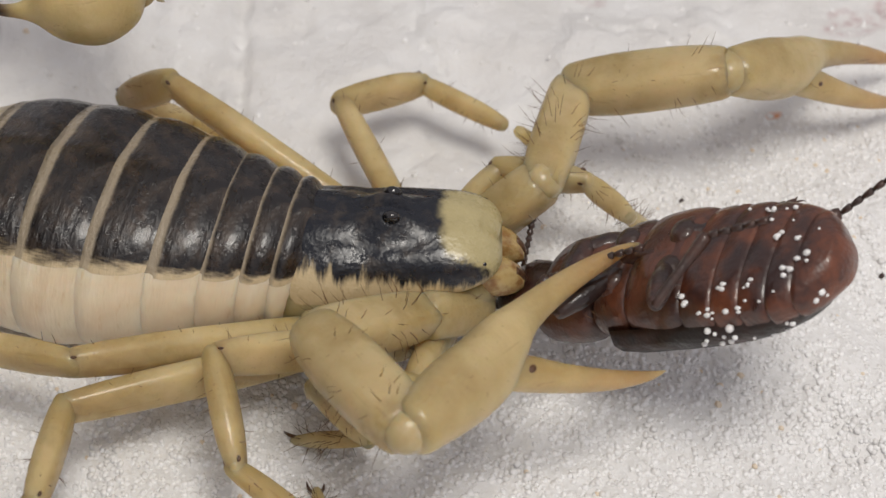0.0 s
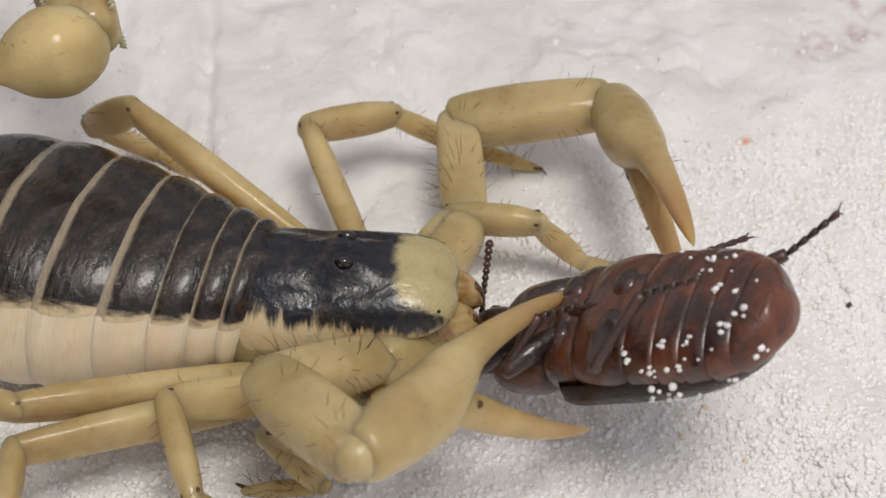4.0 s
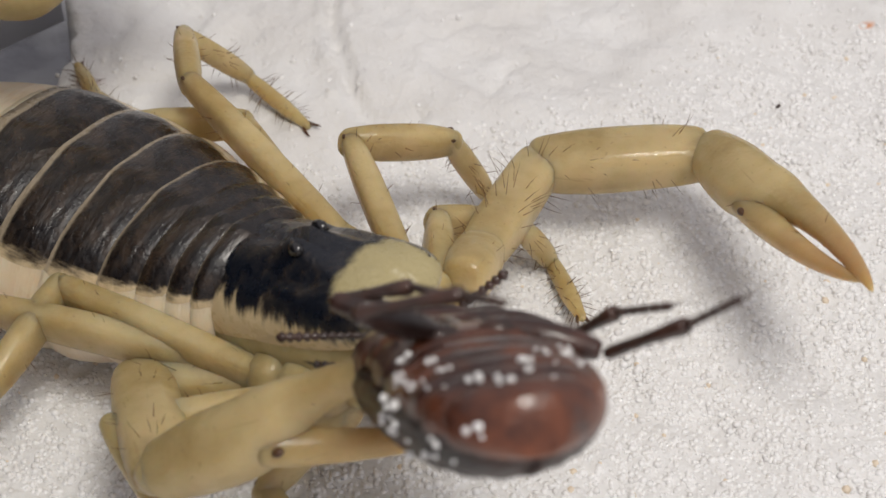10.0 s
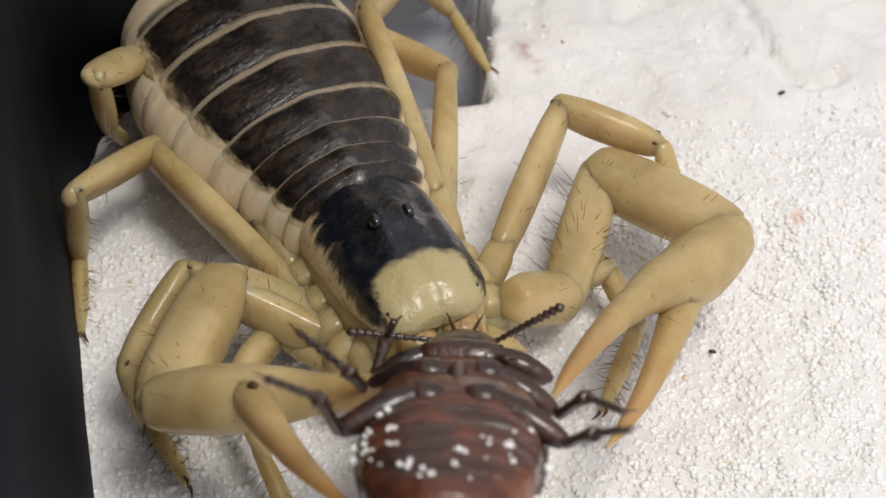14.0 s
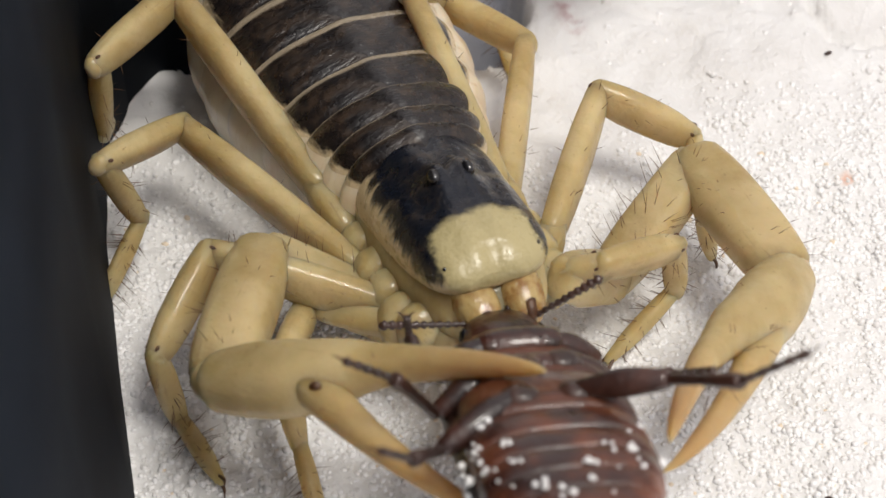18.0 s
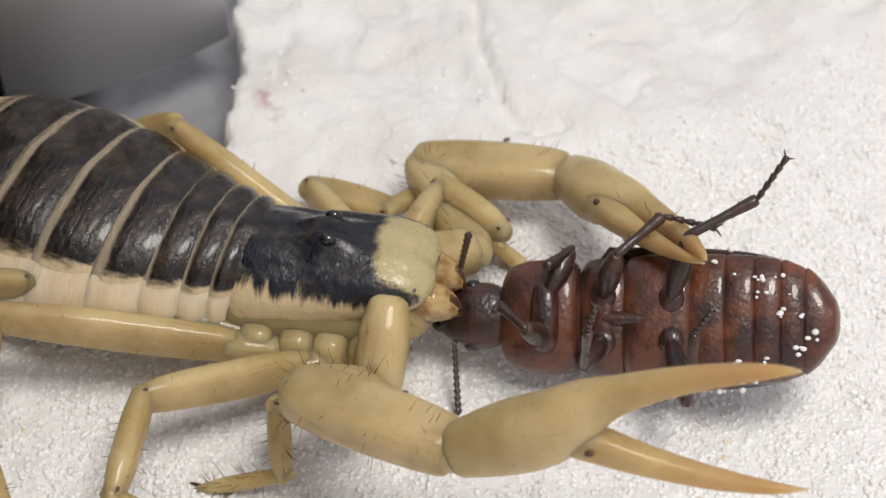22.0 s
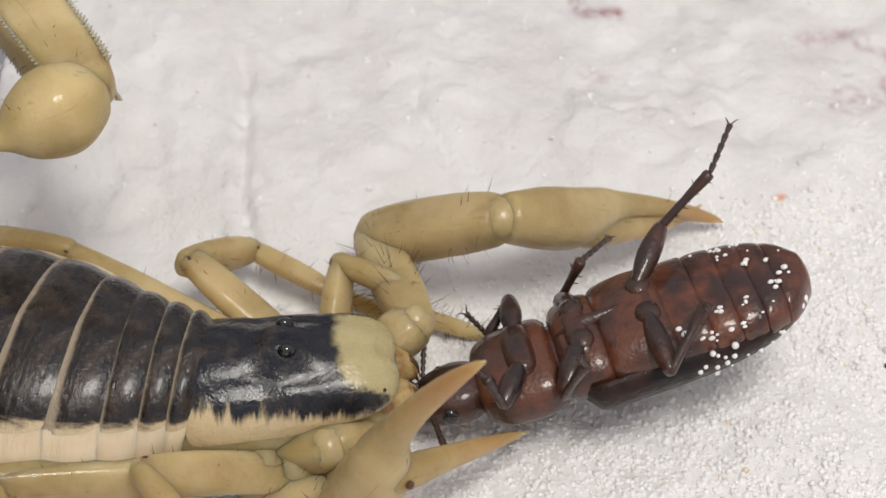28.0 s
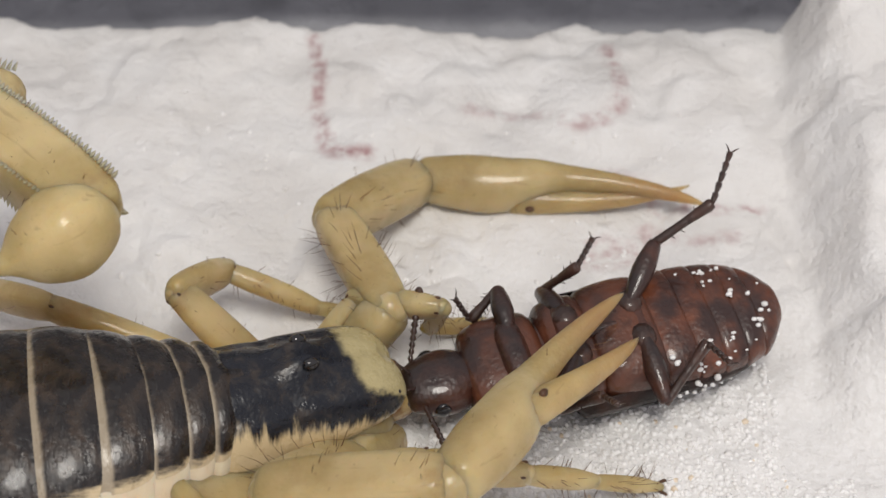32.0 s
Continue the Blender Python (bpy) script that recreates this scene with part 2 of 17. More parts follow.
BACK = plain("grey_glass", (0.20, 0.20, 0.215), (0.30, 0.30, 0.315), 0.03, 0.3, 0.4, 0)
NORTH = plain("pale_glass", (0.68, 0.68, 0.71), (0.78, 0.78, 0.81), 0.03, 0.4, 0.3, 0)


# ---- mesh tools ----
def part(name, bm, material, parent=None, label="", smooth=True):
    mesh = bpy.data.meshes.new(name)
    for f in bm.faces:
        f.smooth = smooth
    bm.normal_update()
    bm.to_mesh(mesh)
    bm.free()
    mesh.materials.append(material)
    ob = new(name, mesh)
    if parent:
        ob.parent = parent
    return tagged(ob, label)


def loft(bm, rows, n=20, power=2.0):
    """A closed skin over cross-sections (x, half width, top, bottom, sideways shift), in mm."""
    rings = []
    for x, a, zt, zb, *cy in rows:
        c, h, s = (zt + zb) / 2, (zt - zb) / 2, (cy[0] if cy else 0.0)
        ring = []
        for i in range(n):
            u = 2 * math.pi * i / n
            ca, sa = math.cos(u), math.sin(u)
            y = s + a * math.copysign(abs(ca) ** (2 / power), ca)
            z = c + h * math.copysign(abs(sa) ** (2 / power), sa)
            ring.append(bm.verts.new((x * MM, y * MM, z * MM)))
        rings.append(ring)
    for p, q in zip(rings, rings[1:]):
        for i in range(n):
            bm.faces.new((p[i], p[(i + 1) % n], q[(i + 1) % n], q[i]))
    for ring, x, flip in ((rings[0], rows[0], 1), (rings[-1], rows[-1], 0)):
        bm.faces.new(ring[::-1] if flip else ring)
    bmesh.ops.recalc_face_normals(bm, faces=bm.faces[:])
    return bm


def smooth_rows(rows, k=3):
    """Stations between the given ones, on soft curves."""
    rows = [tuple(r) + (0.0,) * (5 - len(r)) for r in rows]
    out = []
    for i in range(len(rows) - 1):
        p0, p1, p2, p3 = rows[max(i - 1, 0)], rows[i], rows[i + 1], rows[min(i + 2, len(rows) - 1)]
        for j in range(k):
            t = j / k
            out.append(tuple(0.5 * (2 * b + (c - a) * t + (2 * a - 5 * b + 4 * c - d) * t * t + (3 * b - a - 3 * c + d) * t ** 3)
                             for a, b, c, d in zip(p0, p1, p2, p3)))
    out.append(rows[-1])
    return [(r[0], max(r[1], 0.02), max(r[2], r[3] + 0.03), r[3], r[4]) for r in out]


def blob(bm, at, radii, rings=6, n=10, jitter=0.0, rnd=random):
    """A small rounded lump, in mm."""
    x, y, z = at
    vs = []
    for i in range(1, rings):
        a = math.pi * i / rings
        vs.append([bm.verts.new(((x + radii[0] * math.cos(a)) * MM, (y + radii[1] * math.sin(a) * math.cos(2 * math.pi * j / n)) * MM,
                                 (z + radii[2] * math.sin(a) * math.sin(2 * math.pi * j / n)) * MM)) for j in range(n)])
    top, bot = bm.verts.new(((x + radii[0]) * MM, y * MM, z * MM)), bm.verts.new(((x - radii[0]) * MM, y * MM, z * MM))
    for p, q in zip(vs, vs[1:]):
        for j in range(n):
            bm.faces.new((p[j], p[(j + 1) % n], q[(j + 1) % n], q[j]))
    for j in range(n):
        bm.faces.new((top, vs[0][(j + 1) % n], vs[0][j]))
        bm.faces.new((bot, vs[-1][j], vs[-1][(j + 1) % n]))
    return bm


def spike(bm, at, way, length, radius, bend=0.0):
    """A thin three-sided bristle in two pieces, in mm."""
    way = Vector(way).normalized()
    side = way.orthogonal().normalized()
    up = way.cross(side)
    base = Vector(at)
    mid = base + way * length * 0.55
    tip = base + way * length + Vector((0, 0, 1)) * bend * length
    rings = []
    for c, r in ((base, radius), (mid, radius * 0.7)):
        rings.append([bm.verts.new((c + (side * math.cos(a) + up * math.sin(a)) * r) * MM) for a in (0, 2.1, 4.2)])
    t = bm.verts.new(tip * MM)
    for i in range(3):
        bm.faces.new((rings[0][i], rings[0][(i + 1) % 3], rings[1][(i + 1) % 3], rings[1][i]))
        bm.faces.new((rings[1][i], rings[1][(i + 1) % 3], t))
    return bm


def setae(parent, length, half, count, rnd, long=1.6):
    """Loose bristles round a limb piece that runs along x."""
    bm = bmesh.new()
    for _ in range(count):
        a = rnd.uniform(0, 2 * math.pi)
        x = rnd.uniform(0.12, 0.97) * length
        way = (rnd.uniform(0.1, 0.7), math.cos(a), math.sin(a))
        spike(bm, (x, math.cos(a) * half * 0.9, math.sin(a) * half * 0.9), way, rnd.uniform(0.5, 1.0) * long, 0.032, rnd.uniform(-0.1, 0.1))
    return tagged(part("setae", bm, HAIR, parent, "fine brown bristles"), kind="stuff")


# ---- ground ----
def seg_dist(x, y, ax, ay, bx, by):
    """Distance of the grid's points to a line from a to b."""
    dx, dy = bx - ax, by - ay
    u = np.clip(((x - ax) * dx + (y - ay) * dy) / (dx * dx + dy * dy + 1e-9), 0, 1)
    return np.hypot(x - ax - u * dx, y - ay - u * dy)


def ease(v, lo, hi):
    u = np.clip((v - lo) / (hi - lo), 0, 1)
    return u * u * (3 - 2 * u)


def waves(x, y, seed, size, octaves=5, fall=0.55):
    """Smooth random relief by value noise on growing grids."""
    out = np.zeros_like(x)
    amp, rnd = 1.0, np.random.RandomState(seed)
    for _ in range(octaves):
        g = rnd.uniform(-1, 1, (97, 97))
        g[96], g[:, 96] = g[0], g[:, 0]
        u, v = (x / size) % 96, (y / size) % 96
        i, j = u.astype(int), v.astype(int)
        fu, fv = u - i, v - j
        fu, fv = fu * fu * (3 - 2 * fu), fv * fv * (3 - 2 * fv)
        out += amp * ((g[i, j] * (1 - fu) + g[i + 1, j] * fu) * (1 - fv) + (g[i, j + 1] * (1 - fu) + g[i + 1, j + 1] * fu) * fv)
        amp, size = amp * fall, size / 2
    return out


# wandering cracks in the stone, each a chain of a few corners
CRACKS = [
    (0.55, 0.9, [(-5.6, 30), (-5.2, 21), (-4.6, 14), (-4.2, 9), (-3.2, 4), (-1.8, 0.2), (0.4, -0.4), (2.6, 0.9)]),
    (0.45, 0.5, [(9.9, 25.2), (10.6, 21), (12.4, 18.5), (13, 14)]),
    (0.45, 0.5, [(26, 23.7), (28.5, 22.2), (31, 23.4), (34, 21.5)]),
    (0.5, 0.6, [(33.8, 20.8), (36, 22.1), (38.3, 21.2), (39.3, 18.6)]),
    (0.4, 0.4, [(8.6, 3.2), (9.2, 6.5), (11.4, 8.2), (13.5, 7.2)]),
    (0.4, 0.4, [(4, 10.5), (7, 13.2), (10, 12.6)]),
    (0.5, 0.6, [(62, 30), (64.5, 24), (65.2, 19), (65, 11)]),
    (0.4, 0.5, [(-18, 24), (-16, 16), (-17, 8)]),
    (0.4, 0.4, [(48, 28), (52, 26), (55, 30)]),
]
PINK = [
    (1.1, 0.8, [(-23.8, 3.6), (-23.4, 1.8)]),
    (1.3, 0.7, [(47.6, 23.2), (50.4, 24.4), (52.5, 26.5)]),
    (1.5, 0.55, [(46, 32), (50, 33), (53, 31)]),
    (0.8, 0.95, [(23.4, 51), (24.2, 45), (24.5, 40), (25.6, 36.6), (29.2, 35.6)]),
    (1.2, 0.7, [(25.6, 36.4), (29, 35.8)]),
    (1.0, 0.7, [(50.2, 50), (51.4, 44), (51, 40), (46.5, 39.2)]),
    (0.6, 0.8, [(53, 29.2), (58, 29.4), (62, 29.8)]),
    (0.7, 0.5, [(48, 25.4), (56, 26), (60, 26.4)]),
    (1.0, 0.5, [(38, 41.5), (44, 40.2)]),
    (0.9, 0.4, [(25.2, 28.6), (27, 27.6)]),
]


def build_ground():
    step = 0.55
    xs = np.arange(-96, 101, step)
    ys = np.arange(-84, 84, step)
    pad = np.array([20, 50, 90.0])
    xs = np.concatenate([(xs[0] - pad)[::-1], xs, xs[-1] + pad])
    ys = np.concatenate([(ys[0] - pad)[::-1], ys, ys[-1] + pad])
    x, y = np.meshgrid(xs, ys)
    bound = -5.0 + 0.42 * np.clip(x, -30, 60) + 1.8 * waves(x, y, 5, 14, 3)
    sand = 1 - ease(y - bound, -6, 6)
    stone_z = 1.0 * waves(x, y, 1, 14, 5, 0.5) + 0.10 * waves(x, y, 2, 2.2, 2)
    terrace = ease(waves(x, y, 8, 9, 3), 0.05, 0.35) * 0.5
    sand_z = 0.48 * waves(x, y, 3, 13, 3) + 0.24 * waves(x, y, 4, 2.6, 2) - 0.2
    ripple = 0.75 * np.sin((x * 0.45 + y * 0.9) / 3.1 + waves(x, y, 6, 20, 2)) * ease(x, 22, 50) * ease(-y, -4, 12)
    z = stone_z * (1 - sand) + terrace * (1 - sand) + (sand_z + ripple) * sand
    wobx, woby = 0.5 * waves(x, y, 11, 3.5, 3), 0.5 * waves(x, y, 12, 3.5, 3)
    for width, deep, chain in CRACKS:
        for a, b in zip(chain, chain[1:]):
            d = seg_dist(x + wobx, y + woby, *a, *b)
            z -= 0.8 * deep * (1 - ease(d, 0.1, width * 1.8)) * (1 - 0.6 * sand)
            z += 0.25 * deep * np.exp(-((d - width * 1.6) / width) ** 2) * (1 - sand)
    pink = np.zeros_like(x)
    for width, much, chain in PINK:
        for a, b in zip(chain, chain[1:]):
            pink = np.maximum(pink, much * (1 - ease(seg_dist(x + wobx, y + woby, *a, *b), width * 0.3, width * 1.2)))
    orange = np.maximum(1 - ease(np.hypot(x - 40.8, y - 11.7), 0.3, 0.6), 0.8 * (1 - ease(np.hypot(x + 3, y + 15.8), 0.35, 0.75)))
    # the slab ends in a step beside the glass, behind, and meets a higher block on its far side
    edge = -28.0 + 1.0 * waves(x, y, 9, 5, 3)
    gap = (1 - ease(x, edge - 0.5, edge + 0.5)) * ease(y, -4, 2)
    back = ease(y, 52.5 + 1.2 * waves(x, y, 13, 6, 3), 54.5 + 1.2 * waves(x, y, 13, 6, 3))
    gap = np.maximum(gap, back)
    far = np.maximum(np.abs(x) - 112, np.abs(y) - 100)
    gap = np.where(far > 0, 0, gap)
    z -= 10 * gap
    block = ease(x - 0.03 * y, 64.5 + 0.8 * waves(x, y, 10, 7, 3), 70 + 0.8 * waves(x, y, 10, 7, 3)) * ease(y, 4, 16)
    z += block * (7 + 1.5 * waves(x, y, 14, 8, 4)) * (1 - back)
    z = np.where(far > 0, -1.0, z)
    n, m = x.shape
    verts = np.stack([x.ravel(), y.ravel(), z.ravel()], 1) * MM
    i = np.arange(n * m).reshape(n, m)
    faces = np.stack([i[:-1, :-1].ravel(), i[:-1, 1:].ravel(), i[1:, 1:].ravel(), i[1:, :-1].ravel()], 1)
    mesh = bpy.data.meshes.new("ground")
    mesh.from_pydata(verts.tolist(), [], faces.tolist())
    # shade: painted darkness for the gap floor, full left of x = -45
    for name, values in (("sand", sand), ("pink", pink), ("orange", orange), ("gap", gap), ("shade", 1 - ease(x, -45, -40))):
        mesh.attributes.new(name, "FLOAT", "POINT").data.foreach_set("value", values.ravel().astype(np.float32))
    mesh.shade_smooth()
    mesh.materials.append(GROUND)
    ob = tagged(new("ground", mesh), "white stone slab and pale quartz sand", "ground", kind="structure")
    return ob, (xs, ys, z, sand, gap)


ground, RELIEF = build_ground()


def height(x, y):
    xs, ys, z, sand, gap = RELIEF
    i, j = int(np.clip(np.searchsorted(xs, x), 1, len(xs) - 1)), int(np.clip(np.searchsorted(ys, y), 1, len(ys) - 1))
    return z[j, i], sand[j, i], gap[j, i]


def build_sand_grains():
    """Loose grains on the sand, joined: nobody could count them."""
    rnd = np.random.RandomState(21)
    xs, ys, z, sand, gap = RELIEF
    gold = (1 + 5 ** 0.5) / 2
    ball = np.array([(s, gold * q, 0)[k:] + (s, gold * q, 0)[:k] for k in range(3) for s in (1, -1) for q in (1, -1)], float)
    ball /= np.linalg.norm(ball[0])
    near = 1.2 / (gold * gold + 1) ** 0.5 * 2
    tri = [(p, q, r) for p in range(12) for q in range(p + 1, 12) for r in range(q + 1, 12)
           if max(np.linalg.norm(ball[p] - ball[q]), np.linalg.norm(ball[q] - ball[r]), np.linalg.norm(ball[p] - ball[r])) < near]
    tri = np.array([f if np.dot(np.cross(ball[f[1]] - ball[f[0]], ball[f[2]] - ball[f[0]]), ball[f[0]]) > 0 else (f[0], f[2], f[1]) for f in tri])
    want = 105000
    px, py = rnd.uniform(-62, 66, want), rnd.uniform(-62, 44, want)
    ii, jj = np.searchsorted(xs, px), np.searchsorted(ys, py)
    ok = (rnd.uniform(0, 1, want) < sand[jj, ii] * 0.97 + 0.012) & (gap[jj, ii] < 0.2) & ((px < 61) | (py < 2))
    px, py, h = px[ok], py[ok], z[jj, ii][ok]
    n = len(px)
    r = 0.17 + 0.17 * rnd.uniform(0, 1, n) ** 1.5
    v = ball[None] * r[:, None, None] * rnd.uniform(0.75, 1.2, (n, 1, 3)) * rnd.uniform(0.88, 1.1, (n, 12, 1))
    turn = np.linalg.qr(rnd.normal(size=(n, 3, 3)))[0]
    v = np.einsum("nij,nkj->nki", turn, v)
    v += np.stack([px, py, h + r * rnd.uniform(-0.7, 0.1, n)], 1)[:, None]
    faces = (tri[None] + 12 * np.arange(n)[:, None, None]).reshape(-1, 3)
    mesh = bpy.data.meshes.new("sand_grains")
    mesh.from_pydata((v.reshape(-1, 3) * MM).tolist(), [], faces.tolist())
    mesh.shade_smooth()
    mesh.materials.append(GRAIN)
    return tagged(new("sand_grains", mesh), "loose white quartz sand grains on the ground", "sand", kind="stuff")


build_sand_grains()


def build_specks():
    rnd = random.Random(4)
    for x, y, r in ((7.3, -13.5, 0.25), (-2.4, -1.4, 0.3), (3.0, -48, 0.3), (-8.5, -45.5, 0.35), (32, 2, 0.22), (47, -6, 0.3), (8.8, -27.5, 0.3), (-11, -29, 0.28)):
        bm = bmesh.new()
        blob(bm, (0, 0, 0.1), (r * rnd.uniform(1, 1.6), r * 0.7, r * 0.5), 4, 7)
        ob = part("debris_speck", bm, BEETLE_LEG)
        ob.matrix_world = pose(x * MM, y * MM, height(x, y)[0] * MM, 0, 0, rnd.uniform(0, 180))
        tagged(ob, "tiny dark crumb of debris on the sand", "debris", "crumbs on the sand")


build_specks()


def build_tank():
    """The glass of the tank: a rounded corner, its long side and its back."""
    line = [(-51.5, -95), (-52.5, -60), (-54.4, -46), (-57, -34), (-59.4, -22), (-60.4, -13), (-59.4, -7.5), (-56.8, -2.5), (-53, 2.5), (-48, 5)]

    def wall(name, line, high, thick, material, label):
        bm = bmesh.new()
        rows = []
        for k, (x, y) in enumerate(line):
            a, b = Vector(line[max(k - 1, 0)]), Vector(line[min(k + 1, len(line) - 1)])
            d = (b - a).normalized()
            nx, ny = -d.y * thick, d.x * thick
            rows.append([bm.verts.new((px * MM, py * MM, z * MM)) for px, py, z in
                         ((x, y, -3), (x, y, high), (x + nx, y + ny, high), (x + nx, y + ny, -3))])
        for p, q in zip(rows, rows[1:]):
            for i in range(4):
                bm.faces.new((p[i], p[(i + 1) % 4], q[(i + 1) % 4], q[i]))
        bm.faces.new(rows[0])
        bm.faces.new(rows[-1][::-1])
        bmesh.ops.recalc_face_normals(bm, faces=bm.faces[:])
        return tagged(part(name, bm, material), label, "tank wall", kind="structure")

    wall("wall_west", line, 70, 3, WALL, "dark rounded glass wall of the tank")
    wall("wall_north", [(-47.8, 5.2), (-40, 8.6), (-37, 10), (-33, 12.6), (-28.6, 16)], 40, 3, NORTH, "dull grey glass back wall of the tank")
    wall("wall_back", [(-29, 60), (20, 61), (110, 61)], 40, 3, BACK, "dull grey glass back wall of the tank")


build_tank()


# ---- scorpion ----
joint = {}
scorpion = tagged(new("scorpion"), "pale yellow desert scorpion with a black back, gripping its prey", "scorpion")


def build_carapace():
    bm = loft(bmesh.new(), smooth_rows([(-1.2, 4.75, -0.6, -9.4), (0, 5.1, -0.1, -9.6), (4, 4.95, 0.25, -8.4), (7.2, 4.75, 0.45, -7.0),
                                        (10, 4.5, 0.46, -5.4), (11.6, 4.25, 0.28, -4.5), (12.8, 3.75, -0.15, -3.7), (13.6, 2.95, -0.75, -2.9), (14.0, 1.9, -1.3, -2.3)], 4), 56, 2.05)
    for v in bm.verts:
        x, y, z = v.co / MM
        if z > -2.5:
            # a furrow down the middle, side furrows, a notch in the front margin
            v.co.z -= 0.22 * MM * math.exp(-(y / 0.5) ** 2) * (1 - math.exp(-((x - 5.8) / 2.2) ** 2))
            v.co.z += 1.2 * MM * math.exp(-((abs(y) - 0.75) / 0.7) ** 2 - ((x - 5.6) / (1.5 if x > 5.6 else 2.2)) ** 2)
            v.co.z -= 0.30 * MM * math.exp(-((abs(y) - 2.6 - 0.1 * (7 - x)) / 0.5) ** 2) * (1 if x < 8 else 0.3)
            v.co.z -= 0.25 * MM * math.exp(-((x - 3.0 - 0.35 * abs(y)) / 0.6) ** 2)
        if x > 12.5:
            v.co.x -= 0.25 * MM * math.exp(-(y / 1.0) ** 2)
    shell = part("carapace", bm, CARAPACE, scorpion, "glossy black shield with a pale yellow front")
    joint["carapace"] = shell
    for s in (1, -1):
        part("median_eye", blob(bmesh.new(), (5.8, 1.2 * s, 1.0), (0.66, 0.46, 0.54)), EYE, shell, "shiny black eye")
        for k in range(3):
            part("side_eye", blob(bmesh.new(), (12.6 - 0.6 * k, (3.15 + 0.22 * k) * s, -1.02), (0.23, 0.2, 0.2), 6, 10), EYE, shell, "small shiny black eye")
        jaw = part("chelicera", loft(bmesh.new(), smooth_rows([(10.5, 1.3, -2.4, -5.4, 1.5 * s), (13, 1.45, -2.2, -5.6, 1.55 * s), (14.4, 1.35, -2.6, -5.5, 1.5 * s), (15.4, 1.0, -3.3, -5.2, 1.4 * s), (15.9, 0.5, -4.0, -4.9, 1.35 * s)], 3), 16, 2.2),
                   JAW, shell, "amber netted jaw")
        for dz in (-0.5, 0.5):
            part("jaw_tooth", loft(bmesh.new(), smooth_rows([(15.2, 0.45, -3.5 + dz, -4.4 + dz, 1.5 * s), (15.9, 0.32, -4.2 + dz, -4.9 + dz, 1.35 * s), (16.2, 0.07, -5.2 + dz * 0.4, -5.4 + dz * 0.4, 1.0 * s)], 3), 10), SPOT, jaw, "dark tooth")
    under = loft(bmesh.new(), smooth_rows([(-1.5, 5.0, -1.2, -10.4), (1, 5.3, -1.6, -10.6), (5, 5.2, -1.6, -10.2), (9, 4.8, -1.6, -9.4), (11.5, 4.2, -2.0, -8.4), (13.2, 3.4, -3.0, -7.6), (14.2, 1.8, -4.0, -6.8)], 3), 26, 2.3)
    part("coxal_plate", under, SKIN, shell, "pale underside with the leg bases")
    for s in (1, -1):
        for k, x in enumerate((9.5, 6.8, 4.2, 1.2)):
            part("coxa", loft(bmesh.new(), smooth_rows([(x - 1.5, 0.5, -6.5, -8.5, 4.8 * s), (x - 0.9, 1.7, -5.2, -9.2, 5.2 * s), (x + 0.9, 1.7, -5.2, -9.2, 5.2 * s), (x + 1.5, 0.5, -6.5, -8.5, 4.8 * s)], 3), 12), SKIN, shell)


build_carapace()

SEGMENTS = [1.6, 2.2, 2.8, 3.8, 4.8, 5.0, 5.6, 8.5]


def girth(a):
    """Half width and depth of the belly at a mm behind the shield."""
    at = [-2, 0, 4, 9, 14, 20, 26, 31, 35.5]
    w = np.interp(a, at, [4.7, 5.1, 6.5, 8.3, 9.6, 9.9, 9.0, 7.0, 3.6])
    d = np.interp(a, at, [9.5, 10.0, 11.3, 12.8, 13.8, 14.2, 12.8, 10.6, 7.2])
    return w, d


